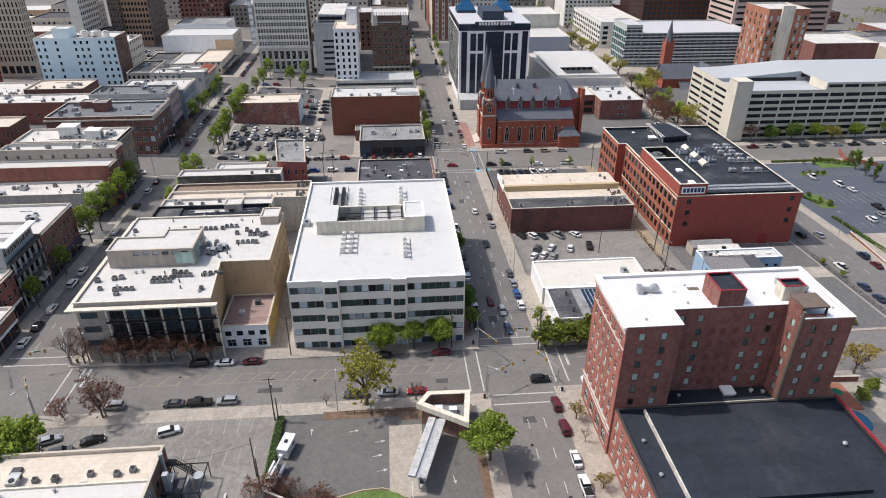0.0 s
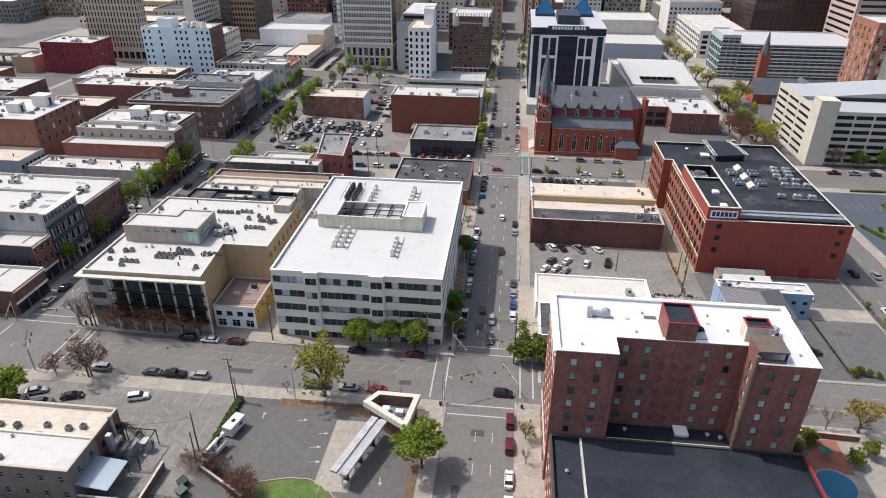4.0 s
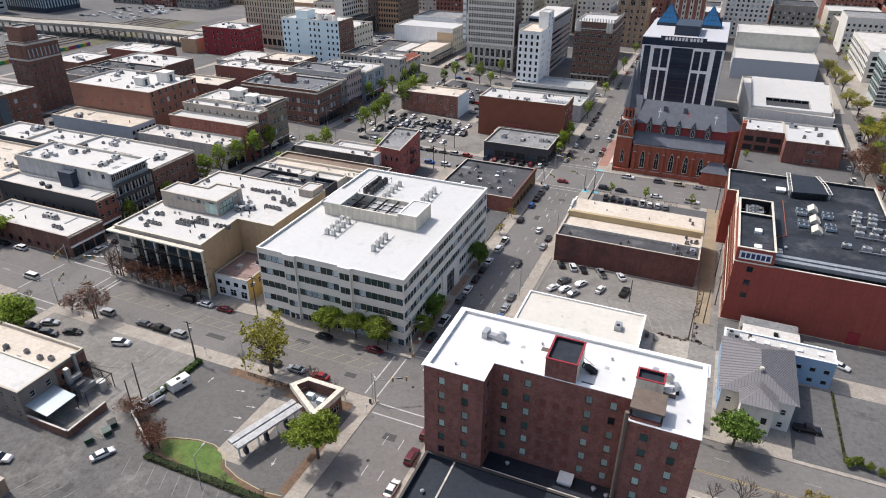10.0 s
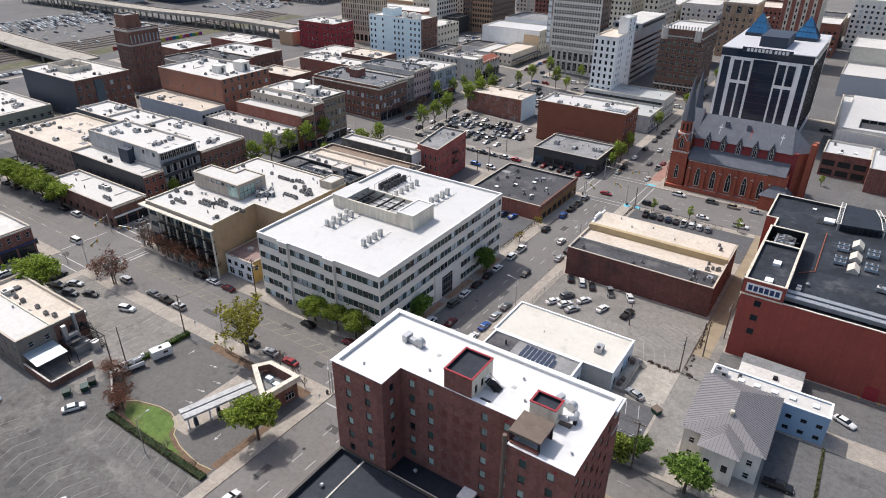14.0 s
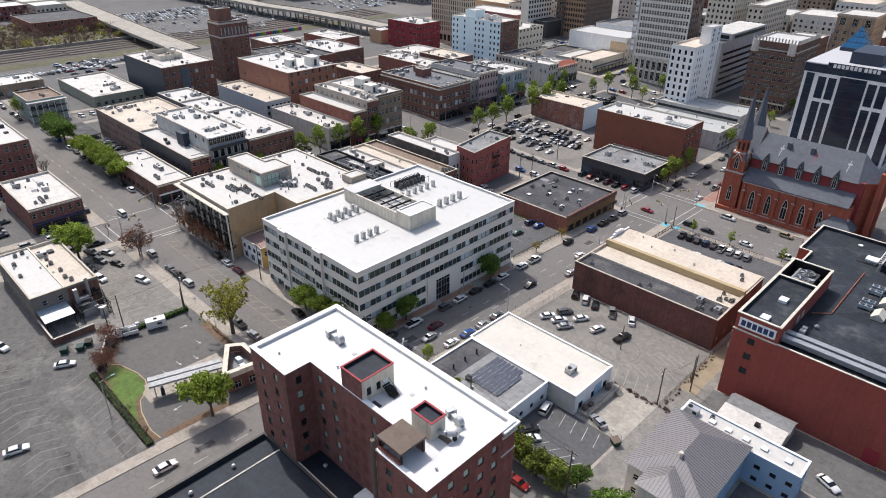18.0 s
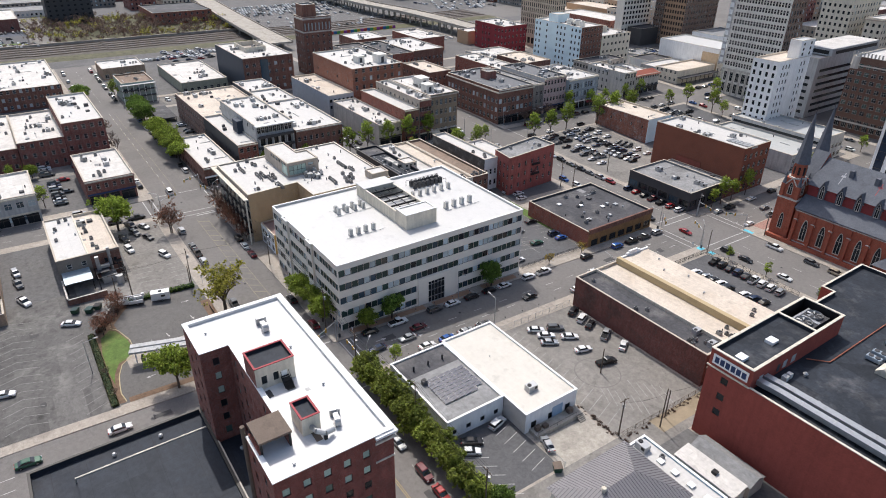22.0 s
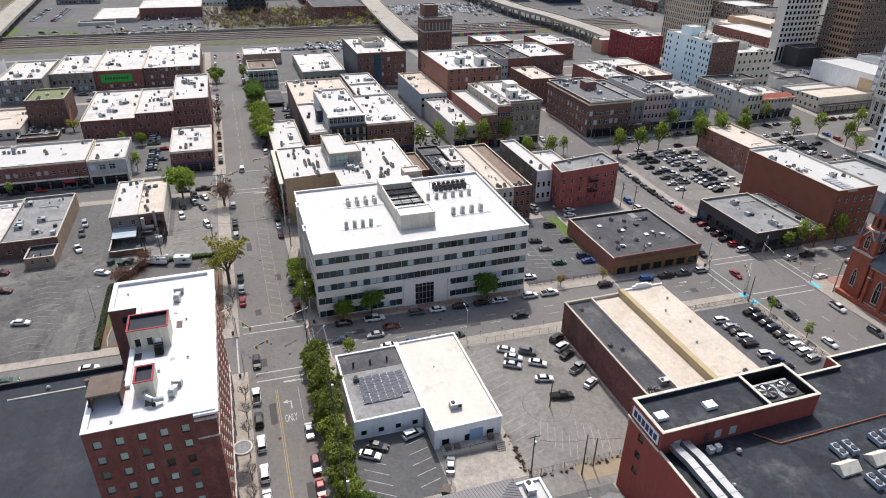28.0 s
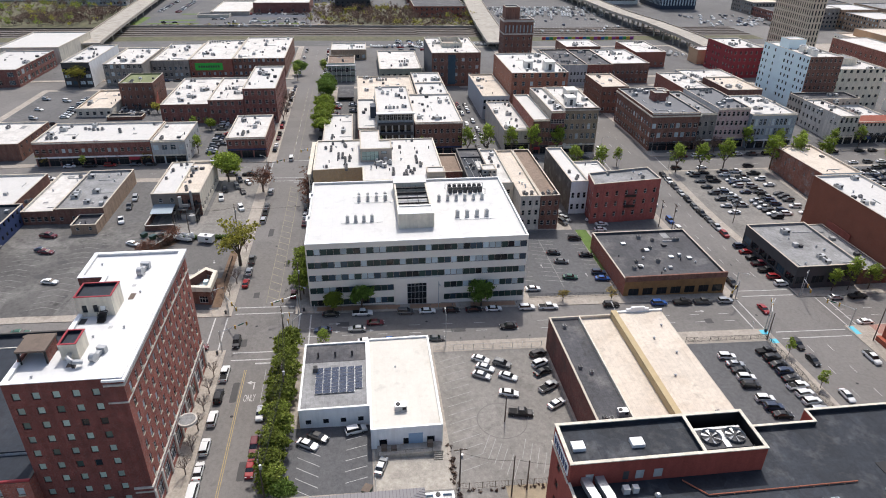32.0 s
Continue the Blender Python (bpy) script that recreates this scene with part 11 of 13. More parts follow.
def unit_proto(kind):
    t = {"condenser": ("roof_unit", "grey condenser unit with a top fan"), "pack": ("roof_unit", "boxy grey packaged air unit with louvres"), "vent": ("roof_vent", "small mushroom roof vent"), "twin": ("roof_unit", "long blue-grey condenser with two fans"),
         "hatch": ("roof_hatch", "white roof hatch on a kerb"), "tall": ("roof_unit", "tall pale condenser unit on rails"), "blower": ("roof_blower", "galvanised snail-shaped roof fan with duct"), "skylight": ("skylight", "cream gabled skylight box"), "silver": ("roof_unit", "silver roof unit with a round fan cowl"), "stack": ("roof_stack", "short dark roof pipe"), "dark": ("roof_unit", "tall dark grey condenser unit"), "bulkhead": ("roof_bulkhead", "pale stair bulkhead with a dark door")}[kind]
    parts = []
    if kind == "condenser":
        parts = [("casing", Geo().box(-0.5, -0.5, 0.15, 0.5, 0.5, 1.0).box(-0.55, -0.55, 0, 0.55, 0.55, 0.15), M_UNIT), ("fan", Geo().tube((0, 0, 1.0), (0, 0, 1.1), 0.42, 0.4, 14), P_DARK)]
    if kind == "pack":
        g = Geo().box(-1.3, -0.9, 0.0, 1.3, 0.9, 0.25)
        parts = [("curb", g, P_GREY), ("casing", Geo().box(-1.25, -0.85, 0.25, 1.25, 0.85, 1.45), P_STEEL), ("fan", Geo().tube((-0.6, 0, 1.45), (-0.6, 0, 1.6), 0.5, 0.48, 14), P_DARK), ("louvre", Geo().box(0.3, -0.87, 0.5, 1.1, -0.85, 1.2), P_DARK)]
    if kind == "vent":
        parts = [("pipe", Geo().tube((0, 0, 0), (0, 0, 0.5), 0.22, 0.22, 10), P_STEEL), ("cap", Geo().tube((0, 0, 0.5), (0, 0, 0.75), 0.42, 0.2, 10), P_STEEL)]
    if kind == "twin":
        m = mat("unit_blue_grey", (0.34, 0.40, 0.46), 0.5, 0.3, var=0.1)
        parts = [("casing", Geo().box(-2.0, -1.0, 0.5, 2.0, 1.0, 1.7), m), ("frame", Geo().box(-2.0, -1.0, 0, -1.8, 1.0, 0.5).box(1.8, -1.0, 0, 2.0, 1.0, 0.5), P_STEEL), ("fan", Geo().tube((-0.95, 0, 1.7), (-0.95, 0, 1.95), 0.75, 0.75, 16), P_DGREY), ("fan", Geo().tube((0.95, 0, 1.7), (0.95, 0, 1.95), 0.75, 0.75, 16), P_DGREY)]
    if kind == "hatch":
        parts = [("kerb", Geo().box(-0.8, -0.8, 0, 0.8, 0.8, 0.35), P_GREY), ("lid", Geo().box(-0.9, -0.9, 0.35, 0.9, 0.9, 0.6), P_WHITE)]
    if kind == "tall":
        parts = [("casing", Geo().box(-0.55, -0.55, 0.4, 0.55, 0.55, 2.3), P_DECK), ("coil", Geo().box(-0.59, -0.4, 0.6, 0.59, 0.4, 2.1), P_GREY), ("fan", Geo().tube((0, 0, 2.3), (0, 0, 2.4), 0.45, 0.45, 14), P_GREY), ("stand", Geo().box(-0.6, -0.6, 0, 0.6, 0.6, 0.4), P_STEEL)]
    if kind == "blower":
        parts = [("scroll", Geo().tube((-0.5, 0, 0.9), (0.5, 0, 0.9), 0.85, 0.85, 18), P_STEEL), ("duct", Geo().box(-0.45, -2.6, 0.2, 0.45, 0, 1.0).box(-0.9, -3.4, 0, 0.9, -2.4, 1.4), P_STEEL), ("stand", Geo().box(-0.7, -0.6, 0, 0.7, 0.6, 0.15), P_GREY)]
    if kind == "silver":
        parts = [("casing", Geo().box(-1.15, -0.75, 0.35, 1.15, 0.75, 1.35), P_STEEL), ("cowl", Geo().tube((-0.45, 0, 1.35), (-0.45, 0, 1.7), 0.6, 0.55, 14), P_DECK), ("fan", Geo().tube((-0.45, 0, 1.7), (-0.45, 0, 1.72), 0.45, 0.45, 12), P_DARK), ("coil", Geo().box(0.35, -0.78, 0.5, 1.0, 0.78, 1.2), P_GREY), ("stand", Geo().box(-1.0, -0.6, 0, 1.0, 0.6, 0.35), P_DARK)]
    if kind == "skylight":
        g = Geo().box(-1.1, -1.6, 0, 1.1, 1.6, 0.5)
        g.quad((-1.2, -1.7, 0.5), (0, -1.7, 1.5), (0, 1.7, 1.5), (-1.2, 1.7, 0.5)).quad((0, -1.7, 1.5), (1.2, -1.7, 0.5), (1.2, 1.7, 0.5), (0, 1.7, 1.5)).poly([(-1.2, -1.7, 0.5), (1.2, -1.7, 0.5), (0, -1.7, 1.5)]).poly([(1.2, 1.7, 0.5), (-1.2, 1.7, 0.5), (0, 1.7, 1.5)])
        parts = [("box", g, P_CREAM)]
    if kind == "dark":
        parts = [("casing", Geo().box(-0.5, -0.55, 0.2, 0.5, 0.55, 2.0), P_DGREY), ("fan", Geo().tube((0, 0, 2.0), (0, 0, 2.12), 0.42, 0.42, 12), P_DARK), ("stand", Geo().box(-0.5, -0.55, 0, 0.5, 0.55, 0.2), P_STEEL)]
    if kind == "bulkhead":
        parts = [("box", Geo().box(-2.0, -1.6, 0, 2.0, 1.6, 2.7).box(-2.15, -1.75, 2.7, 2.15, 1.75, 2.85), P_DECK), ("door", Geo().box(1.99, -0.5, 0.1, 2.04, 0.5, 2.1), P_DGREY)]
    if kind == "stack":
        parts = [("pipe", Geo().tube((0, 0, 0), (0, 0, 1.0), 0.18, 0.18, 8), P_DGREY)]
    return t, [(n, g.mesh(n, m)) for n, g, m in parts]


UNITS = {}
FARUNIT = {}
PLANT, PLANTM = Geo(), {}


def unit(kind, x, y, z, deg=0.0, s=1.0):
    if kind not in UNITS:
        UNITS[kind] = unit_proto(kind)
    (name, label), parts = UNITS[kind]
    if x < -100 or y > 330:
        if kind not in FARUNIT:
            g = Geo()
            g.m = []
            for n, me in parts:
                k = len(g.v)
                g.v += [tuple(v.co) for v in me.vertices]
                g.f += [tuple(k + i for i in f.vertices) for f in me.polygons]
                g.m += [me.materials[0].name] * len(me.polygons)
            FARUNIT[kind] = g
        g, c, sn, k = FARUNIT[kind], math.cos(radians(deg)) * s, math.sin(radians(deg)) * s, len(PLANT.v)
        PLANT.v += [(x + c * a - sn * b, y + sn * a + c * b, z + e * s) for a, b, e in g.v]
        PLANT.f += [tuple(k + i for i in f) for f in g.f]
        PLANT.i += [PLANTM.setdefault(m, len(PLANTM)) for m in g.m]
        return None
    ob = thing(name, label + " on a flat roof", name.replace("_", " "), (x, y, z), radians(deg), group="roof equipment")
    ob.scale = (s, s, s)
    for n, me in parts:
        part(n, me, ob)
    return ob


for k in range(4):
    unit("tall", 2.8, 145.4 + k * 2.35, 18.6, 0, 0.9)
    unit("tall", -11.4, 148.8 + k * 2.7, 18.6, 0, 0.85)
    unit("tall", -13.4, 148.8 + k * 2.7, 18.6, 0, 0.85)
    unit("tall", 2.6, 177.4 + k * 2.9, 18.6)
for b in range(6):
    unit("tall", -9.8, 173.4 + b * 2.7, 18.6, 0, 0.85)
for b in range(7):
    unit("dark", -15.0, 177.6 + b * 1.6, 18.6)
    unit("dark", -17.2, 177.6 + b * 1.6, 18.6)
fr = thing("unit_frame", "dark steel frame round roof units", "frame")
for x in (-13.6, -18.6):
    part("frame_rail", Geo().tube((x, 176.4, 20.4), (x, 188.6, 20.4), 0.07, 0.07, 5).mesh("frame_rail", P_DARK), fr)
    for y in (176.4, 182.5, 188.6):
        part("frame_post", Geo().tube((x, y, 18.6), (x, y, 20.4), 0.07, 0.07, 5).mesh("frame_post", P_DARK), fr)
for x in (-24.4,):
    unit("pack", x, 166, 18.6, 90)
UR = random.Random(9)


def scatter(kinds, x0, y0, x1, y1, z, n, s=1.0):
    for _ in range(n):
        unit(UR.choice(kinds), UR.uniform(x0, x1), UR.uniform(y0, y1), z, UR.choice((0, 90)), s * UR.uniform(0.85, 1.1))


TZR = 16.2
for cx, cy, n in ((-68, 138.5, 4), (-60, 141.5, 8), (-55.5, 144, 7), (-48, 144.5, 4), (-43, 161, 4), (-40.5, 165.5, 5), (-55, 170, 4), (-48, 171, 3)):
    for k in range(n):
        unit("condenser", cx + (k % 4) * 1.35, cy + (k // 4) * 1.5, TZR, 0, 0.9)
unit("pack", -49, 156, TZR), unit("pack", -46.5, 158, TZR), unit("hatch", -35.4, 175, TZR)
for y in (210.9, 218.2, 226.4):
    unit("skylight", 112.8, y, 15.5, 0, 1.2)
for y in (212.8, 215.4, 221.6, 224.2):
    unit("twin", 109.4, y - 0.1, 15.5, 0, 0.7)
    unit("twin", 116.6, y, 15.5, 0, 0.7)
for y, xs_ in ((227.5, (125, 129)), (224.2, (124.4, 128.6)), (220.8, (123.8, 128)), (217, (124.6, 128.8)), (212.8, (123.8, 127.4, 131)), (203, (119.5, 124.4, 129))):
    for x in xs_:
        unit("silver", x, y, 15.5, 0, 1.0)
for y in (226.2, 219.4, 211.2, 201.6):
    pp = thing("roof_pipe", "bright insulated pipe run on a black roof", "pipe", group="roof pipes")
    part("pipe_run", Geo().tube((122.4, y, 16.0), (132.2, y, 16.0), 0.16, 0.16, 8).mesh("pipe_run", P_STEEL), pp)
    for x in (123, 127.5, 132):
        part("pipe_foot", Geo().box(x - 0.12, y - 0.2, 15.5, x + 0.12, y + 0.2, 15.88).mesh("pipe_foot", P_DARK), pp)
pad = thing("roof_pad", "dark kerb pad under a white roof hatch", "roof pad")
part("pad", Geo().box(101.0, 237.0, 15.4, 106.0, 240.8, 15.62).mesh("pad", P_DARK), pad)
unit("hatch", 104.2, 239.2, 15.62, 0, 1.6)
unit("hatch", 99.4, 247.2, 15.5, 0, 0.6), unit("vent", 110, 190, 15.5), unit("vent", 104, 196, 15.5, 0, 1.3)
unit("hatch", 66.3, 95.8, 12.1, 0, 1.4), unit("vent", 71.2, 95.6, 12.1, 0, 1.2), unit("vent", 73.4, 95.0, 12.1, 0, 1.2), unit("vent", 56.0, 95.4, 12.1), unit("vent", 81.3, 80.3, 12.0, 0, 1.2), unit("vent", 44.6, 84, 12.0), unit("vent", 44.8, 76, 12.0)
unit("blower", 51.0, 104.2, 31.7, 265, 1.0), unit("blower", 79.4, 104.4, 31.7, 255, 0.85)
for x, y in ((58, 106), (56, 99.8), (70, 106.5), (72.5, 102), (46, 95), (83, 96)):
    unit("vent", x, y, 31.7, 0, 0.6)
unit("pack", 66.4, 156.4, 4.2, 90), unit("vent", 52, 156, 4.2, 0, 0.5)
unit("condenser", 51.6, 137.6, 4.3, 0, 1.1)
for y in (138, 142, 146):
    unit("stack", 46.5, y, 4.36, 0, 1.3)
for x, y in ((44, 199), (60, 198), (62, 200), (78, 197.4)):
    unit("condenser", x, y, 6.62, 0, 0.8)
for x, y, z in ((52, 219, 7.6), (58, 222, 7.6), (66, 218, 7.6), (78.5, 221.5, 7.6), (79.5, 219, 7.6), (80, 208, 6.5), (78.6, 206.6, 6.5), (47, 223, 7.6)):
    unit("condenser" if x > 75 else "vent", x, y, z, 0, 0.8)
scatter(("condenser", "vent", "stack"), -10, 230, 13, 255, 2.2, 14)
for k in range(4):
    unit("hatch", -6 + k * 5, 234 + (k % 3) * 6, 2.2, 0, 0.8)
scatter(("pack", "condenser", "vent"), -12, 284, 13, 300, 2.5, 7)
scatter(("condenser", "vent"), -74, 78, -48, 84, 9.0, 7)
scatter(("condenser", "pack"), -72, 86, -48, 91, 8.6, 6)
scatter(("pack", "vent"), -72, 48, -42, 60, 6.5, 10), scatter(("vent", "condenser"), -72, 32, -45, 44, 5.7, 6)
scatter(("condenser", "vent", "stack"), -66, 189.4, -56, 193, 10.5, 6), scatter(("pack", "condenser"), -74, 200, -57, 203.6, 10.3, 5), scatter(("condenser", "stack"), -45, 189.4, -41, 196, 10.5, 4)
scatter(("condenser",), -34, 205.4, -30, 209.8, 9.7, 4), scatter(("condenser",), -34, 212.6, -30, 217.6, 9.7, 5), scatter(("vent",), -70, 205.4, -36, 209.6, 9.7, 5)
scatter(("vent", "condenser"), -44, 238, -37, 256, 11.8, 6), scatter(("condenser",), -60, 227.6, -44, 232, 9.5, 3)
scatter(("pack", "vent", "condenser"), -26, 315, 12, 329, 13.9, 8)
for a in ((-120, 20, -99, 60, 11.1, 10), (-133, 94, -105, 107, 9.3, 4), (-200, 55, -155, 74, 10.3, 12), (-194, 78, -153, 91, 12.7, 8), (-197, 95, -154, 107, 17.7, 8), (-276, 4, -233, 22, 13.3, 8), (-298, 26, -250, 44, 11.7, 9), (-306, 48, -252, 70, 11.7, 9), (-316, 74, -253, 102, 11.7, 14), (-195, 151, -152, 176, 11.9, 9), (-146, 159, -110, 171, 18.5, 5), (-146, 176, -106, 193, 14.2, 9), (-195, 181, -177, 193, 13.7, 4), (-172, 181, -152, 193, 13.7, 4), (-270, 197, -226, 221, 19.1, 12), (-199, 231, -158, 255, 22.6, 10), (-149, 216, -107, 225, 8.9, 10), (-140, 235.4, -104, 240, 18.1, 8), (-138, 243, -105, 255, 18.9, 8), (-145, 286, -106, 304, 15.5, 6), (-140, 318, -108, 330, 16.5, 8), (-134, 334, -106, 353, 15.3, 9), (-138, 375, -101, 401, 10.9, 12), (-195, 392, -156, 408, 28.9, 6), (-265, 274, -226, 290, 11.1, 6), (-265, 311, -230, 332, 10.7, 6), (-204, 332, -153, 344, 9.3, 8), (-220, 352, -195, 378, 7.3, 6), (-188, 354, -163, 370, 10.3, 3), (-267, 397, -238, 414, 17.7, 5), (-278, -18, -231, -7, 14.9, 6)):
    scatter(("pack", "condenser", "vent", "condenser"), *a)
for x in (95.5, 98.8, 102.4, 106, 110.5):
    unit("hatch", x + 2, 161.6, 6.0, 0, 0.7)
unit("pack", 93.2, 161.4, 6.0), unit("condenser", 97, 162.6, 6.0, 0, 0.8)

for a in ((-74, 135, -64, 147, 16.2, 8), (-60, 136, -47, 147, 16.2, 9), (-50, 152, -35, 162, 16.2, 8), (-60, 164, -35, 176, 16.2, 12), (-74, 160, -63, 176, 16.2, 7)):
    scatter(("condenser", "condenser", "stack", "vent"), *a)
for x, y, w in ((-50.2, 158.6, 1.4), (-49.6, 155.4, 1.1), (-48.4, 160.2, 1.2), (-47.0, 157.0, 1.3)):
    bx = thing("roof_unit", "grey boxed kitchen fan beside a roof house", "air unit", (x, y, 16.2), group="roof house fans")
    part("casing", Geo().box(-w / 2, -w / 2, 0.3, w / 2, w / 2, 0.3 + w).mesh("casing", P_STEEL), bx)
    part("stand", Geo().box(-w / 2, -w / 2, 0, w / 2, w / 2, 0.3).mesh("stand", P_DARK), bx)
    part("cowl", Geo().tube((0, 0, 0.3 + w), (0, 0, 0.8 + w), 0.35, 0.5, 10).mesh("cowl", P_GREY), bx)
gc_ = thing("glass_corner", "pale green glazed corner of a roof house", "glazed bay")
for k in range(4):
    part("pane", Geo().box(-51.58, 150.2 + k * 1.5, 17.0, -51.4, 151.6 + k * 1.5, 20.2).mesh("pane", G_MINT), gc_)
    part("mullion", Geo().box(-51.58, 151.6 + k * 1.5, 16.9, -51.34, 151.7 + k * 1.5, 20.3).mesh("mullion", P_DGREY), gc_)
for k in range(3):
    part("pane", Geo().box(-56.2 + k * 1.5, 149.42, 17.0, -54.8 + k * 1.5, 149.58, 20.2).mesh("pane", G_MINT), gc_)
part("transom", Geo().box(-51.58, 150.2, 18.5, -51.34, 156.2, 18.62).mesh("transom", P_DGREY), gc_)

scatter(("pack", "hatch", "condenser"), 115, 333, 132, 354, 4.9, 7, 1.3), scatter(("condenser", "hatch"), 97, 344, 109, 356, 4.9, 4)
scatter(("pack", "condenser"), 74, 197.5, 82, 202.5, 6.62, 5, 0.9), scatter(("condenser", "stack"), 77, 206, 82, 211, 6.5, 5, 0.9)

# ---- solar panels ----
pan = None
M_SOLAR = mat("solar_cell", (0.02, 0.035, 0.07), 0.15, var=0.15, bump=0, spec=0.7)
arr = thing("solar_array", "blue-black solar panels in rows on a flat roof", "solar panels", (0, 0, 0))
g = Geo().box(-0.48, -0.8, 0.02, 0.48, 0.8, 0.06).box(-0.52, -0.84, 0, 0.52, 0.84, 0.02, 1)
panel_me = g.mesh("panel", [M_SOLAR, P_WHITE])
for a in range(8):
    for b in range(6):
        if a + b < 12:
            p_ = part("panel", panel_me, arr, "", (51.6 + a * 1.12, 138.6 + b * 1.78, 4.5))
            p_.rotation_euler = (radians(6), 0, 0)

rw_ = thing("brick_garden_wall", "red brick garden wall beside a planted car park", "wall")
for (xa, ya), (xb, yb) in (((208.2, 269), (203.8, 257)), ((203.8, 257), (214, 250))):
    d_ = Vector((xb - xa, yb - ya)).normalized()
    n_ = Vector((-d_.y, d_.x)) * 0.2
    z_ = gz(xa, ya)
    part("wall_run", Geo().prism([(xa - n_.x, ya - n_.y), (xb - n_.x, yb - n_.y), (xb + n_.x, yb + n_.y), (xa + n_.x, ya + n_.y)][::1], z_ - 0.3, z_ + 2.2).mesh("wall_run", B_RED), rw_)
g = Geo()
drape(g, 174, 241.4, 186, 244.4, KERB + 0.09)
drape(g, 188, 250, 206, 259, KERB + 0.09)
drape(g, 161.5, 208, 168, 221, KERB + 0.09)
tagged(new("planted_island", g.mesh("planted_island", M_GRASS)), "grassy planted islands in a car park", "planting bed", kind="structure")

# ---- yard behind the old brick building ----
lot("lot_brick_yard", -180, 24, -158, 50, M_LOTD, "dark cluttered yard behind brick buildings", KERB + 0.035)
ys_ = bld("yard_shed", "low dark brick shed at a yard's edge", -166, 24.4, -159.6, 41, 3.2, B_BROWN, M_CHAR, E=win(5, 1, 1.4, 1.6, 1.0, 3, "plain", DK))
rw2 = thing("painted_yard_wall", "salmon red painted yard wall with a sloping top", "wall")
z_ = gz(-180, 44)
part("wall_run", Geo().poly([(-177.6, 43.6, z_), (-177.6, 43.6, z_ + 3.0), (-184, 43.4, z_ + 8.5), (-184, 43.4, z_)]).poly([(-184, 43.7, z_), (-184, 43.7, z_ + 8.5), (-177.6, 43.9, z_ + 3.0), (-177.6, 43.9, z_)]).poly([(-177.6, 43.6, z_ + 3.0), (-177.6, 43.9, z_ + 3.0), (-184, 43.7, z_ + 8.5), (-184, 43.4, z_ + 8.5)]).poly([(-177.6, 43.6, z_), (-177.6, 43.9, z_), (-177.6, 43.9, z_ + 3.0), (-177.6, 43.6, z_ + 3.0)]).mesh("wall_run", mat("paint_salmon", (0.42, 0.14, 0.1), 0.85, var=0.2, stain=0.4, stain_scale=0.4)), rw2)
for k in range(9):
    sc_ = thing("fence_panel", "weathered pale board fence panel round a yard", "fence", group="yard fence panels")
    part("board", Geo().box(-176 + k * 1.9, 24.0, gz(-170, 24) + 0.1, -174.2 + k * 1.9, 24.12, gz(-170, 24) + 2.4 - 0.2 * (k % 3)).mesh("board", P_TAN if k % 2 else P_GREY), sc_)
scatter(("condenser", "pack", "dark", "blower"), -179, 26, -168, 42, gz(-174, 34) + KERB + 0.04, 12, 1.1)
for x, y, k_, q in ((-100.2, 20, "bud", 1.25), (-98.2, 35, "lime", 0.65), (-98.2, 50, "bud", 0.7), (-108, 78.8, "lime", 0.85), (-140.5, 78, "green", 0.75), (-170, 46, "olive", 0.6), (-226, -12, "olive", 1.2)):
    tree(k_, x, y, q, "beside a brick building")

# ---- poles, wires, lights ----


def pole(x, y, h=11.0, arms=1, lean=0.0, label="dark wooden utility pole with cross arms"):
    z = gz(x, y)
    ob = thing("utility_pole", label, "utility pole", (x, y, z), radians(lean), group="utility poles")
    part("shaft", Geo().tube((0, 0, -0.3), (0, 0, h), 0.17, 0.11, 8).mesh("shaft", M_POLE), ob)
    for k in range(arms):
        part("cross_arm", Geo().box(-1.3, -0.07, h - 0.5 - 0.8 * k, 1.3, 0.07, h - 0.36 - 0.8 * k).mesh("cross_arm", M_POLE), ob)
        for dx in (-1.15, -0.5, 0.5, 1.15):
            part("insulator", Geo().tube((dx, 0, h - 0.36 - 0.8 * k), (dx, 0, h - 0.15 - 0.8 * k), 0.06, 0.05, 6).mesh("insulator", P_STONE), ob)
    if arms:
        part("transformer", Geo().tube((0.3, 0.25, h - 2.9), (0.3, 0.25, h - 1.9), 0.26, 0.26, 10).mesh("transformer", P_STEEL), ob)
    return ob


def wire(a, b, sag=0.7, r=0.03):
    a, b = Vector(a), Vector(b)
    g = Geo()
    n = 8
    pts = [a.lerp(b, t / n) - Vector((0, 0, sag * 4 * (t / n) * (1 - t / n))) for t in range(n + 1)]
    for p in pts:
        g.v += [(p.x, p.y, p.z + r), (p.x + r * 0.7, p.y + r * 0.7, p.z - r * 0.5), (p.x - r * 0.7, p.y - r * 0.7, p.z - r * 0.5)]
    for k in range(n):
        for c in range(3):
            g.f.append((3 * k + c, 3 * k + (c + 1) % 3, 3 * k + 3 + (c + 1) % 3, 3 * k + 3 + c))
            g.i.append(0)
    return thing("cable", "thin dark overhead cable between poles", "cable", data=g.mesh("cable", M_WIRE), group="overhead cables")


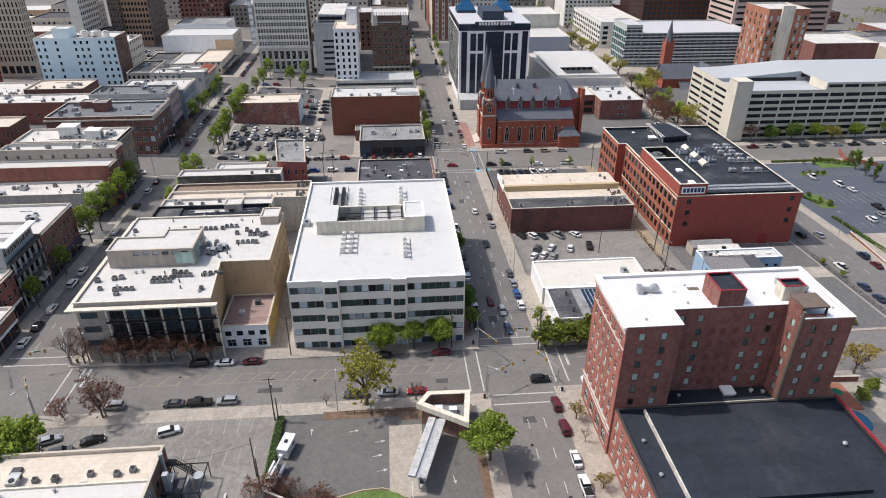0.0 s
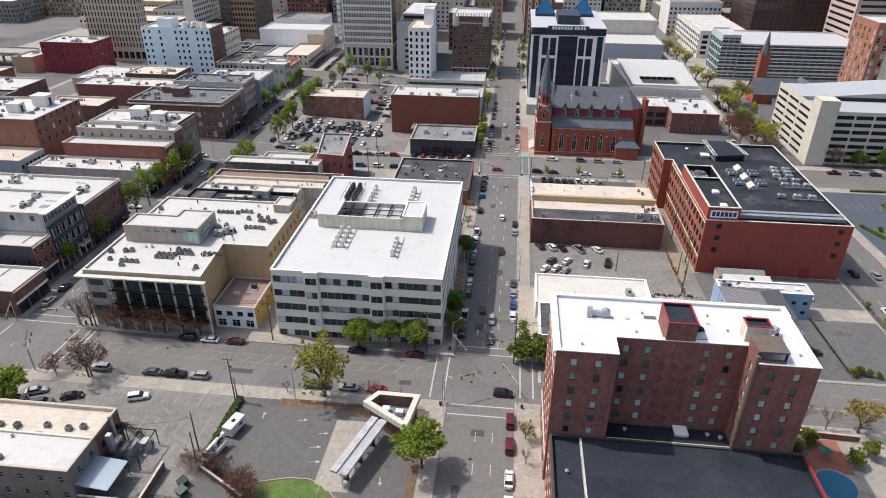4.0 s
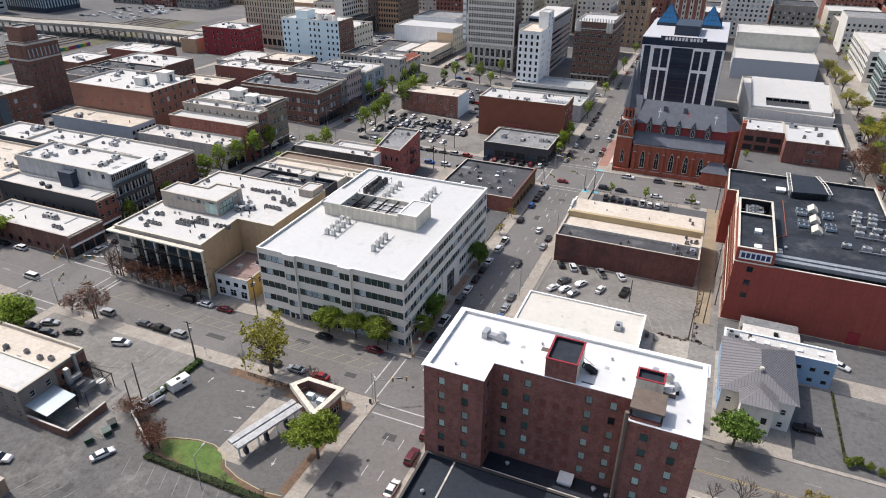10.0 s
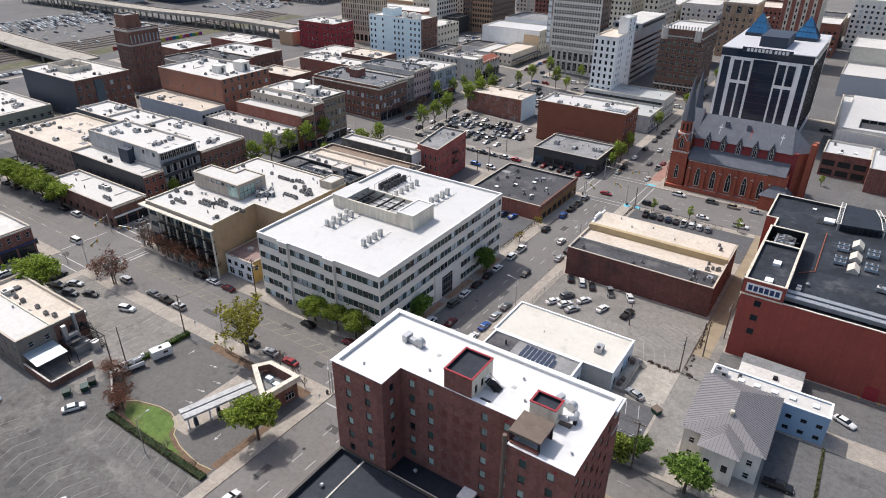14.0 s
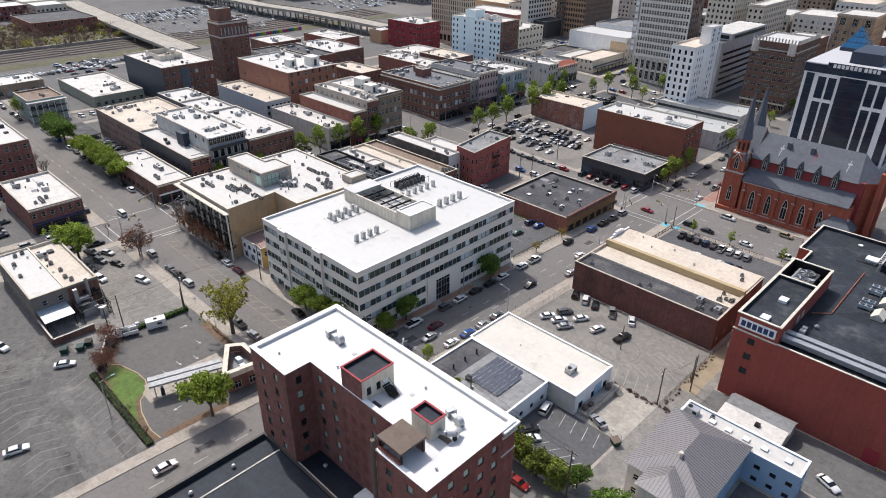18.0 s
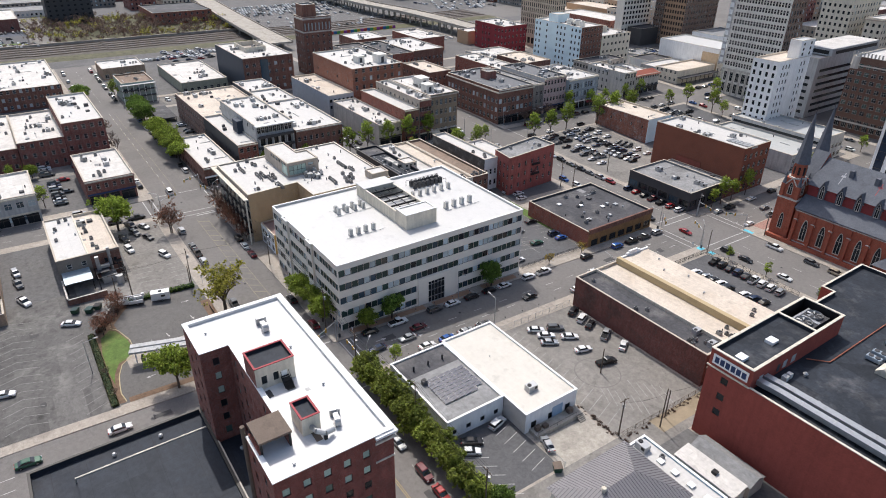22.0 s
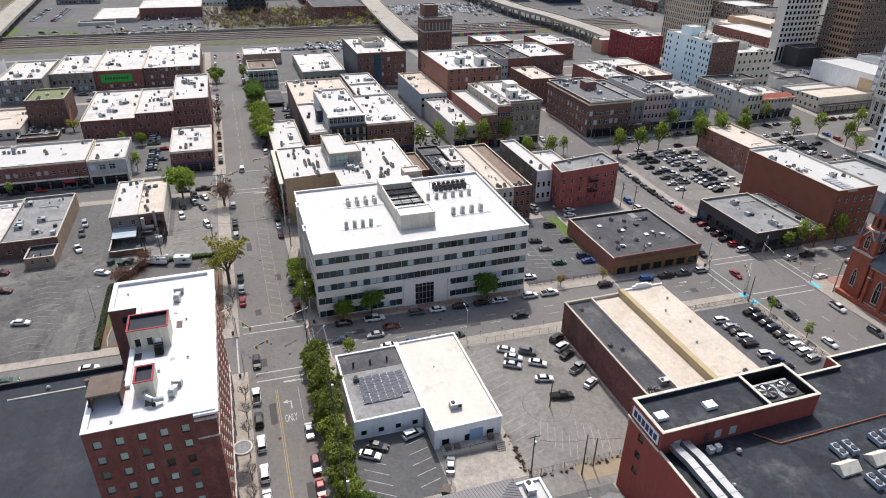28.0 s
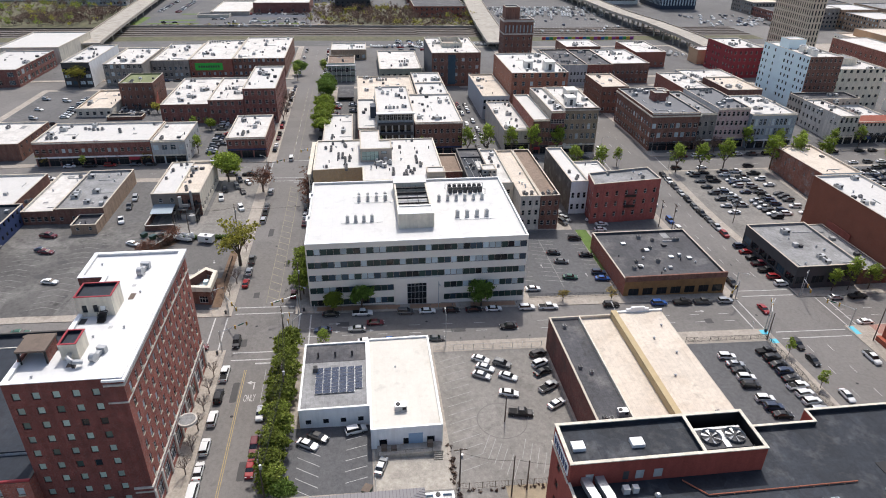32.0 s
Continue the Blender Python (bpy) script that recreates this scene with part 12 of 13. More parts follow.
PL = [(-27.3, 107.8, 12), (31.8 + 3.6, 128.9, 12.5), (58, 131.2, 12.5), (84.5, 129.5, 12.5), (-26.8, 131.4, 12.0), (-75, 131.2, 11), (13.5, 131.2, 12.0)]
for x, y, h in PL:
    pole(x, y, h)
for x, y, h, a in ((-28.5, 91.9, 10.5, 0), (-27.0, 88.0, 9, 0), (-26.4, 107.2, 7, 0), (83.6, 166.8, 10.5, 1), (86.8, 176.6, 11, 0), (89.4, 188, 11.5, 2), (88.8, 206, 11.5, 2), (87, 258, 12, 1), (85.4, 180, 8, 0), (66.5, 179.5, 7.5, 0), (-24.7, 260.2, 11, 1), (-28.5, 257, 11, 1), (-38, 259.6, 10, 0), (-31, 287.6, 10, 0), (43.3, 288.2, 11, 0), (41, 258, 9, 0)):
    pole(x, y, h, a, 90 if x > 80 else 0)
for off in (-1.15, -0.5, 0.5, 1.15):
    for (x0, y0, h0), (x1, y1, h1) in ((PL[4], PL[6]), (PL[6], PL[1]), (PL[1], PL[2]), (PL[2], PL[3]), (PL[5], PL[4])):
        wire((x0, y0 + off * 0.6, gz(x0, y0) + h0 - 0.2), (x1, y1 + off * 0.6, gz(x1, y1) + h1 - 0.2), 0.8)
for z in (8.2, 8.9):
    wire((PL[1][0], PL[1][1], z), (PL[2][0], PL[2][1], z - 0.6), 0.6, 0.05), wire((PL[2][0], PL[2][1], z - 0.6), (PL[3][0], PL[3][1], z - 0.6), 0.6, 0.05)
wire((-27.3, 107.8, 11), (-28.5, 91.9, 9.8)), wire((-28.5, 91.9, 9.6), (-44, 90, 8)), wire((-27.3, 107.8, 11), (-26.8, 131.4, 11))
wire((83.6, 166.8, 8), (86.8, 176.6, 8)), wire((89.4, 188, 9), (88.8, 206, 8.5)), wire((86.8, 176.6, 8.4), (89.4, 188, 8.6))


def lamp(x, y, deg, h=9.0, arm=2.4, label="tall grey street lamp with a bent arm"):
    z = gz(x, y)
    ob = thing("street_lamp", label, "street lamp", (x, y, z), radians(deg), group="street lamps")
    part("post", Geo().tube((0, 0, -0.1), (0, 0, h), 0.11, 0.07, 8).mesh("post", P_STEEL), ob)
    part("arm", Geo().tube((0, 0, h - 0.1), (arm, 0, h + 0.35), 0.05, 0.04, 6).mesh("arm", P_STEEL), ob)
    hd = part("lamp_head", Geo().box(arm - 0.1, -0.16, h + 0.28, arm + 0.7, 0.16, h + 0.42).mesh("lamp_head", P_GREY), ob)
    part("lens", Geo().box(arm + 0.1, -0.12, h + 0.22, arm + 0.6, 0.12, h + 0.28).mesh("lens", G_PALE), hd)


for x, y, d in ((20.0, 131.6, 45), (36.4, 131.4, 135), (19.6, 112, -45), (-79, 131, 120), (-78.6, 112, -120), (19.6, 259.6, 45), (37, 259.6, 135), (19.4, 282.4, -45), (-98, 258.5, 60), (-79.2, 283, -60), (36.6, 170, 180), (36.6, 215, 180), (19.9, 170, 0), (-13.9, 109.8, 90), (1.6, 76.8, 90), (-79, 260, 0), (-98, 283, 0), (152.6, 185, 180), (152.6, 150, 180)):
    lamp(x, y, d)


SIG_HEAD = Geo().box(-0.18, -0.18, 0, 0.18, 0.18, 1.1).mesh("signal_head", mat("signal_yellow", (0.42, 0.26, 0.03), 0.6))
SIG_LENS = [Geo().tube((0, -0.24, 0), (0, -0.18, 0), 0.12, 0.12, 8).mesh("signal_lens", mat("lens_" + n, c, 0.3)) for n, c in (("green", (0.02, 0.2, 0.1)), ("amber", (0.3, 0.16, 0.02)), ("red", (0.3, 0.02, 0.02)))]


def signal(x, y, deg, arm=7.5):
    """A traffic signal on a mast arm."""
    ob = thing("traffic_signal", "grey mast arm with yellow traffic signals", "traffic light", (x, y, gz(x, y)), radians(deg), group="traffic signals")
    part("mast", Geo().tube((0, 0, 0), (0, 0, 6.4), 0.14, 0.11, 8).mesh("mast", P_STEEL), ob)
    part("mast_arm", Geo().tube((0, 0, 6.0), (arm, 0, 6.5), 0.09, 0.06, 6).mesh("mast_arm", P_STEEL), ob)
    for u in (0.55, 0.95):
        hd = part("signal_head", SIG_HEAD, ob, "", (arm * u, 0, 5.4))
        for k, me in enumerate(SIG_LENS):
            part("signal_lens", me, hd, "", (0, 0, 0.2 + k * 0.35))
    part("street_sign", Geo().box(arm * 0.66, -0.03, 6.0, arm * 0.85, 0.03, 6.4).mesh("street_sign", mat("sign_dark_green", (0.01, 0.12, 0.07), 0.5)), ob)


for x, y, d in ((20.2, 131.0, -60), (36.4, 129.8, 180), (36.4, 113.4, 120), (20, 112.4, 30), (20, 260.4, -45), (36.6, 260.8, 150), (36.6, 286, -135), (19.6, 281.6, -20), (-79.4, 130.8, 200), (-79, 112.2, 120), (-97, 130.6, -60)):
    signal(x, y, d)

# small plant in rows on the farther roofs
QR = random.Random(31)
for x0, y0, x1, y1, z in ROOFS:
    if not (-330 < x0 < -96 and -80 < y0 < 430) or x1 - x0 < 9 or y1 - y0 < 9 or z > 40:
        continue
    area = (x1 - x0) * (y1 - y0)
    for _ in range(1 + int(area > 500) + int(area > 1100)):
        cx, cy = QR.uniform(x0 + 3, x1 - 6), QR.uniform(y0 + 2.5, y1 - 3)
        along = QR.random() < 0.5
        for k in range(QR.randint(2, 4)):
            dx, dy = (k * 1.7, QR.uniform(-0.3, 0.3)) if along else (QR.uniform(-0.3, 0.3), k * 1.7)
            if cx + dx < x1 - 1.2 and cy + dy < y1 - 1.2:
                unit(QR.choice(("condenser", "condenser", "condenser", "pack")), cx + dx, cy + dy, z, QR.choice((0, 90)), QR.uniform(0.9, 1.15))

for x, y, z, q in ((-170, 240, 22.6, 1.3), (-165, 250, 22.6, 1.6), (-122, 249, 18.9, 1.6), (-112, 246, 18.9, 1.3)):
    unit("bulkhead", x, y, z, 0, q)
tagged(new("rooftop_plant", PLANT.mesh("rooftop_plant", [MATS[n] for n in PLANTM])), "many small grey condensers and vents on flat roofs", "roof units", kind="stuff")

# ---- fences and walls ----


def fence(name, label, x0, y0, x1, y1, h, step=2.4, bars=0.0, material=None, dz=KERB):
    a, b = Vector((x0, y0)), Vector((x1, y1))
    L = (b - a).length
    d = (b - a) / L
    m = material or P_STEEL
    ob = thing(name, label, "fence")
    n = max(1, round(L / step))
    ang = math.atan2(d.y, d.x)
    post = Geo().tube((0, 0, 0), (0, 0, h), 0.05, 0.05, 6).mesh("post", m)
    for k in range(n + 1):
        p = a + d * L * k / n
        part("post", post, ob, "", (p.x, p.y, gz(p.x, p.y) + dz), ang)
    for z in (0.25, h - 0.1):
        rings = []
        for k in range(n + 1):
            p = a + d * L * k / n
            h0, o = gz(p.x, p.y) + dz + z, Vector((-d.y, d.x)) * 0.03
            rings.append([(p.x - o.x, p.y - o.y, h0), (p.x, p.y, h0 - 0.03), (p.x + o.x, p.y + o.y, h0), (p.x, p.y, h0 + 0.03)])
        part("rail", loft(Geo(), rings).mesh("rail", m), ob)
    if bars:
        g = Geo()
        u = 0.0
        while u < L:
            p = a + d * u
            z = gz(p.x, p.y) + dz
            g.box(p.x - 0.012, p.y - 0.012, z + 0.1, p.x + 0.012, p.y + 0.012, z + h - 0.05)
            u += bars
        tagged(part("infill", g.mesh("infill", m), ob), kind="stuff")


fence("iron_fence", "black iron fence round a car park", 40.6, 257.9, 73, 257.9, 1.7, 2.4, 0.16, P_DARK)
fence("iron_fence", "black iron fence round a car park", 40.6, 234.6, 40.6, 257.9, 1.7, 2.4, 0.16, P_DARK)
fence("iron_fence", "black iron fence before a car park", 16.4, 197.5, 16.4, 225, 1.5, 2.4, 0.16, P_DARK)
fence("chain_fence", "grey chain-link fence with gates", 39.9, 166.5, 39.9, 194.8, 2.0, 2.6, 0.3)
fence("chain_fence", "rusty chain-link fence along an alley", 84.4, 166, 84.4, 194.8, 1.8, 2.6, 0.3, P_RUST)
fence("iron_fence", "dark iron fence at a bank", -12, 108.4, 3, 108.4, 1.1, 2.0, 0.2, P_DARK)
fence("chain_fence", "grey fence round a yard", 74.8, 150.4, 84, 150.4, 1.8, 2.2, 0.3)
fence("iron_fence", "brick-posted iron fence along a street", 134.4, 118, 134.4, 180, 1.4, 3.0, 0.2, P_DARK)


def yard_wall(name, label, x0, y0, x1, y1, h, material, t=0.3):
    a, b = Vector((x0, y0)), Vector((x1, y1))
    d = (b - a).normalized()
    n = Vector((-d.y, d.x)) * t / 2
    e = [a - n, b - n, b + n, a + n]
    ob = thing(name, label, "wall")
    z = min(gz(x0, y0), gz(x1, y1))
    part("wall_body", Geo().prism([(v.x, v.y) for v in e], z - 0.2, z + KERB + h).mesh("wall_body", material), ob)
    e = [a - n * 1.4, b - n * 1.4, b + n * 1.4, a + n * 1.4]
    part("wall_cap", Geo().prism([(v.x, v.y) for v in e], z + KERB + h, z + KERB + h + 0.12).mesh("wall_cap", P_STONE), ob)


yard_wall("board_fence", "brown board fence behind a bank", -26, 86.8, -14.6, 80.4, 1.6, B_BROWN)
yard_wall("brick_yard_wall", "dark brick yard wall with capped posts", -44.6, 76.6, -33, 76.6, 2.0, B_BROWN)
yard_wall("brick_yard_wall", "dark brick yard wall with capped posts", -33, 76.6, -33, 86.4, 2.0, B_BROWN)
yard_wall("garden_wall", "red brick garden wall", 88, 111.2, 108, 110.2, 1.4, B_RED)
yard_wall("garden_wall", "long low brick wall along a car park", 153.5, 150, 157.5, 186, 1.0, B_RED)
pool = thing("pool", "small blue pool in a hotel garden", "pool", (98, 97, gz(98, 97) + KERB))
part("rim", Geo().tube((0, 0, 0), (0, 0, 0.25), 4.2, 4.2, 28).mesh("rim", M_CONC), pool)
part("water", Geo().tube((0, 0, 0.25), (0, 0, 0.27), 3.8, 3.8, 28).mesh("water", mat("pool_water", (0.03, 0.16, 0.26), 0.05, var=0.05, bump=0.05)), pool)
# rear yard of the low shop: awning, tank, stair
aw = thing("awning", "pale blue-grey metal awning over a rear yard", "awning", (-41.6, 80.6, 4.6))
part("awning_sheet", Geo().poly([(-3.2, -3.6, 0.8), (3.0, -3.6, 0), (3.0, 3.6, 0), (-3.2, 3.6, 0.8)]).poly([(-3.2, 3.6, 0.74), (3.0, 3.6, -0.06), (3.0, -3.6, -0.06), (-3.2, -3.6, 0.74)]).mesh("awning_sheet", mat("sheet_pale", (0.36, 0.43, 0.48), 0.4, 0.3, var=0.1)), aw)
for y in (-3.4, 3.4):
    part("post", Geo().tube((2.8, y, -4.2), (2.8, y, 0), 0.08, 0.08, 6).mesh("post", P_DARK), aw)
stt = thing("fire_stair", "black steel stair up the back of a shop", "stair", (-43.6, 92.2, gz(-43, 92)))
g = Geo()
for k in range(14):
    g.box(0.4 + 0.32 * k, -0.6, 5.0 - 0.34 * k, 0.75 + 0.32 * k, 0.6, 5.06 - 0.34 * k)
tagged(part("tread_flight", g.mesh("tread_flight", P_DARK), stt), kind="stuff")
for y in (-0.65, 0.65):
    part("stringer", Geo().tube((0.3, y, 5.1), (4.9, y, 0.2), 0.08, 0.08, 5).tube((0.3, y, 6.1), (4.9, y, 1.2), 0.04, 0.04, 5).tube((4.9, y, 0), (4.9, y, 1.2), 0.04, 0.04, 5).mesh("stringer", P_DARK), stt)
part("landing", Geo().box(-1.3, -0.9, 4.95, 0.4, 0.9, 5.08).mesh("landing", P_DARK), stt)
tk = thing("grease_tank", "grey galvanised duct and tank beside a shop", "tank", (-42.2, 88.6, gz(-42, 88)))
part("tank", Geo().box(-1.6, -2.0, 0, 1.6, 2.0, 2.6).mesh("tank", P_STEEL), tk)
part("riser", Geo().tube((-2.3, 1.4, 1.0), (-2.3, 1.4, 9.6), 0.45, 0.45, 12).mesh("riser", P_STEEL), tk)
for x, y, c in ((-28.3, 77.4, P_GREENP), (-26.6, 80.6, P_GREENP), (-27.4, 82.8, P_DARK), (83.6, 148.7, P_RUST)):
    db = thing("dumpster", "dark steel waste container", "dumpster", (x, y, gz(x, y) + LZ), radians(-30), group="dumpsters")
    g = loft(Geo(), [[(-0.8, -0.7, 0.1), (0.8, -0.7, 0.1), (0.8, 0.7, 0.1), (-0.8, 0.7, 0.1)], [(-0.95, -0.85, 1.3), (0.95, -0.85, 1.3), (0.95, 0.85, 1.3), (-0.95, 0.85, 1.3)]])
    part("bin", g.mesh("bin", mat("bin_green", (0.02, 0.06, 0.035), 0.6, var=0.2)), db)
    part("lid", Geo().poly([(-1.0, -0.9, 1.32), (1.0, -0.9, 1.32), (1.0, 0.9, 1.5), (-1.0, 0.9, 1.5)]).mesh("lid", c), db)
# fire escape on the red brick block
fe = thing("fire_escape", "black iron fire escape on red brick", "fire escape", (-33.9, 246.5, 0))
for z in (2.6, 6.7):
    part("platform", Geo().box(0, -2, z, 1.1, 2, z + 0.08).box(1.05, -2, z, 1.1, 2, z + 1.0).mesh("platform", P_DARK), fe)
part("ladder", Geo().tube((0.8, -1.6, 2.7), (0.8, 1.6, 6.8), 0.06, 0.06, 5).tube((0.4, -1.6, 2.7), (0.4, 1.6, 6.8), 0.06, 0.06, 5).mesh("ladder", P_DARK), fe)


# ---- street and yard clutter ----
KR = random.Random(77)
COVER = Geo().tube((0, 0, 0), (0, 0, 0.012), 0.36, 0.36, 12).mesh("cover_plate", P_DARK)
for x, y in ((25.6, 120.4), (31, 124.6), (29.4, 138), (26.2, 166), (32.4, 205), (29, 262), (-20, 121), (-52, 124.6), (60, 119.4), (88, 120.2), (-88, 121), (-86, 160), (-90, 205), (27, 96), (31.5, 82), (112, 121.5), (-60, 268), (0, 270), (60, 271)):
    thing("manhole_cover", "round dark iron cover in the roadway", "manhole cover", (x, y, gz(x, y) + 0.02), data=COVER, group="manhole covers")
PATCH = mat("tar_patch", (0.075, 0.073, 0.072), 0.9, var=0.15, scale=1.0)
for x, y, w, h in ((26, 142.5, 2.2, 5), (30.8, 173, 1.6, 7), (33.0, 118, 3.2, 2.0), (-30, 118.2, 6, 1.6), (-8, 125.4, 4, 2), (10, 118.4, 3, 1.8), (52, 118.8, 7, 1.5), (76, 123.8, 5, 1.5), (26.5, 225, 2, 6), (31, 246, 2.4, 3), (-86, 145, 2, 5), (-90, 176, 1.8, 7), (28, 103.5, 3, 2.4), (24.6, 86, 1.4, 6)):
    g = Geo()
    n = 10
    g.poly([(x + w / 2 * (1 if abs(c) > 0.5 else abs(c) * 2) * (1 if c > 0 else -1) * KR.uniform(0.85, 1.05), y + h / 2 * (1 if abs(s_) > 0.5 else abs(s_) * 2) * (1 if s_ > 0 else -1) * KR.uniform(0.85, 1.05), gz(x, y) + 0.022) for c, s_ in ((math.cos(k * 2 * math.pi / n + 0.3), math.sin(k * 2 * math.pi / n + 0.3)) for k in range(n))])
    tagged(new("road_patch", g.mesh("road_patch", PATCH)), "dark tar patch in worn asphalt", "road patch", kind="structure")
for (x, y, w, h) in ((-12, 58, 2.6, 4.2), (-4, 55, 3.4, 5.0), (-22, 67, 1.6, 3.0), (8, 66, 2.6, 1.6), (-14, 38, 4, 2)):
    g = Geo()
    g.poly([(x + w * math.cos(k * 0.785) * KR.uniform(0.7, 1.1) / 2, y + h * math.sin(k * 0.785) * KR.uniform(0.7, 1.1) / 2, gz(x, y) + KERB + 0.045) for k in range(8)])
    tagged(new("road_patch", g.mesh("road_patch", PATCH)), "dark repair patch in a cracked car park", "road patch", kind="structure")
BIN = [("bin", Geo().tube((0, 0, 0), (0, 0, 0.85), 0.28, 0.32, 10).mesh("bin", P_DGREY)), ("rim", Geo().tube((0, 0, 0.85), (0, 0, 0.95), 0.34, 0.3, 10).mesh("rim", P_DARK))]
for x, y in ((19.2, 132.4), (37.6, 131.8), (37.4, 112.4), (19.2, 111.4), (-78.2, 131.8), (19.2, 259.4), (37.4, 259.8), (-99.2, 132.6)):
    ob = thing("litter_bin", "dark round litter bin on the pavement", "bin", (x, y, gz(x, y) + KERB), group="litter bins")
    for n, me in BIN:
        part(n, me, ob)
METER = [("stem", Geo().tube((0, 0, 0), (0, 0, 1.1), 0.035, 0.035, 6).mesh("stem", P_STEEL)), ("meter_head", Geo().box(-0.09, -0.07, 1.1, 0.09, 0.07, 1.45).mesh("meter_head", P_DGREY))]
for k in range(9):
    for x, y in ((20.0, 143.0 + k * 6.2), (36.3, 143 + k * 6.2)):
        ob = thing("parking_meter", "grey parking meter at the kerb", "parking meter", (x, y, gz(x, y) + KERB), group="parking meters")
        for n, me in METER:
            part(n, me, ob)
for x, y, d in ((20.4, 135.6, 0), (36.2, 109.8, 90), (-78.8, 133.4, 0), (-26.4, 110.6, 90), (36.2, 256.4, 0), (20.2, 108, 90), (38.5, 130.8, 0), (-50, 131.4, 90), (-14, 131.4, 90)):
    ob = thing("sign_post", "small street sign on a thin post", "sign", (x, y, gz(x, y) + KERB), radians(d), group="street signs")
    part("stem", Geo().tube((0, 0, 0), (0, 0, 2.6), 0.04, 0.04, 6).mesh("stem", P_STEEL), ob)
    part("sign_plate", Geo().box(-0.3, -0.05, 2.0, 0.3, -0.03, 2.7).mesh("sign_plate", P_WHITE), ob)
# pool terrace of the hotel
tr_ = thing("pool_terrace", "red brick terrace round a hotel pool", "terrace")
part("paving", Geo().box(88.5, 100.5, gz(98, 104) - 0.1, 103, 109.5, gz(98, 104) + KERB + 0.25).mesh("paving", mat("terrace_red", (0.30, 0.12, 0.08), 0.9, var=0.2, scale=0.8)), tr_)
part("pergola_deck", Geo().box(88.4, 106.2, gz(98, 104) + 0.3, 96, 109.8, gz(98, 104) + 1.1).mesh("pergola_deck", P_RUST), tr_)
for x, y in ((91, 103), (93.6, 103.4), (98.6, 104.5)):
    ob = thing("sun_umbrella", "green cloth sun umbrella on a pole", "umbrella", (x, y, gz(x, y) + KERB + 0.25), group="terrace furniture")
    part("pole", Geo().tube((0, 0, 0), (0, 0, 2.2), 0.04, 0.04, 6).mesh("pole", P_WHITE), ob)
    part("canopy", Geo().tube((0, 0, 1.9), (0, 0, 2.5), 1.3, 0.05, 8).mesh("canopy", mat("cloth_green", (0.03, 0.16, 0.09), 0.8)), ob)
for k in range(10):
    sh = KR.uniform(0.45, 0.8)
    tree(("shrub", "deep", "golden")[k % 3], 89.6 + KR.uniform(0, 3.5), 75 + k * 2.7, sh, "beside a hotel garden")
# pipes on the office roof
for x, y0, y1 in ((4.2, 143.5, 155.5), (-9.8, 147, 160), (4.4, 176.5, 188.5), (-14.2, 147, 158)):
    ob = thing("roof_pipe", "thin pale pipe run along a roof", "pipe")
    part("pipe_run", Geo().tube((x, y0, 18.85), (x, y1, 18.85), 0.07, 0.07, 6).mesh("pipe_run", P_STEEL), ob)
    for k in range(4):
        yy = y0 + (y1 - y0) * (k + 0.5) / 4
        part("pipe_block", Geo().box(x - 0.15, yy - 0.1, 18.6, x + 0.15, yy + 0.1, 18.8).mesh("pipe_block", P_GREY), ob)

# ---- cars too many to count along the western streets and lots ----
KERBCARS, KCM = Geo(), {}
KR = random.Random(17)


def crowd(x, y, deg, dz=0.0):
    kind, paint = KR.choice(("sedan", "sedan", "suv", "suv", "pickup")), KR.choice(["white"] * 5 + ["black"] * 5 + ["silver"] * 3 + ["grey"] * 4 + ["navy", "red", "maroon", "blue"])
    car_meshes(kind, paint)
    body, cabin, roof, wh, L, hw, st = CARMESH[(kind, paint)]
    c, s, z = math.cos(radians(deg)), math.sin(radians(deg)), gz(x, y) + 0.02 + dz
    for me in (body, cabin, roof):
        k = len(KERBCARS.v)
        KERBCARS.v += [(x + c * v.co.x - s * v.co.y, y + s * v.co.x + c * v.co.y, z + v.co.z) for v in me.vertices]
        KERBCARS.f += [tuple(k + i for i in f.vertices) for f in me.polygons]
        KERBCARS.i += [KCM.setdefault(me.materials[f.material_index].name, len(KCM)) for f in me.polygons]
    t = KCM.setdefault("tyre", len(KCM))
    for a in (-0.3, 0.3):
        for b in (-1, 1):
            p, q = (a * L, b * (hw - 0.2)), (a * L, b * (hw + 0.02))
            KERBCARS.tube((x + c * p[0] - s * p[1], y + s * p[0] + c * p[1], z + 0.34), (x + c * q[0] - s * q[1], y + s * q[0] + c * q[1], z + 0.34), 0.34, 0.34, 8, t)


def kerb_row(x0, y0, x1, y1, step, deg, chance, dz=0.0):
    n = int(math.hypot(x1 - x0, y1 - y0) / step)
    for k in range(n + 1):
        if KR.random() < chance:
            crowd(x0 + (x1 - x0) * k / max(1, n) + KR.uniform(-0.3, 0.3), y0 + (y1 - y0) * k / max(1, n) + KR.uniform(-0.3, 0.3), deg, dz)


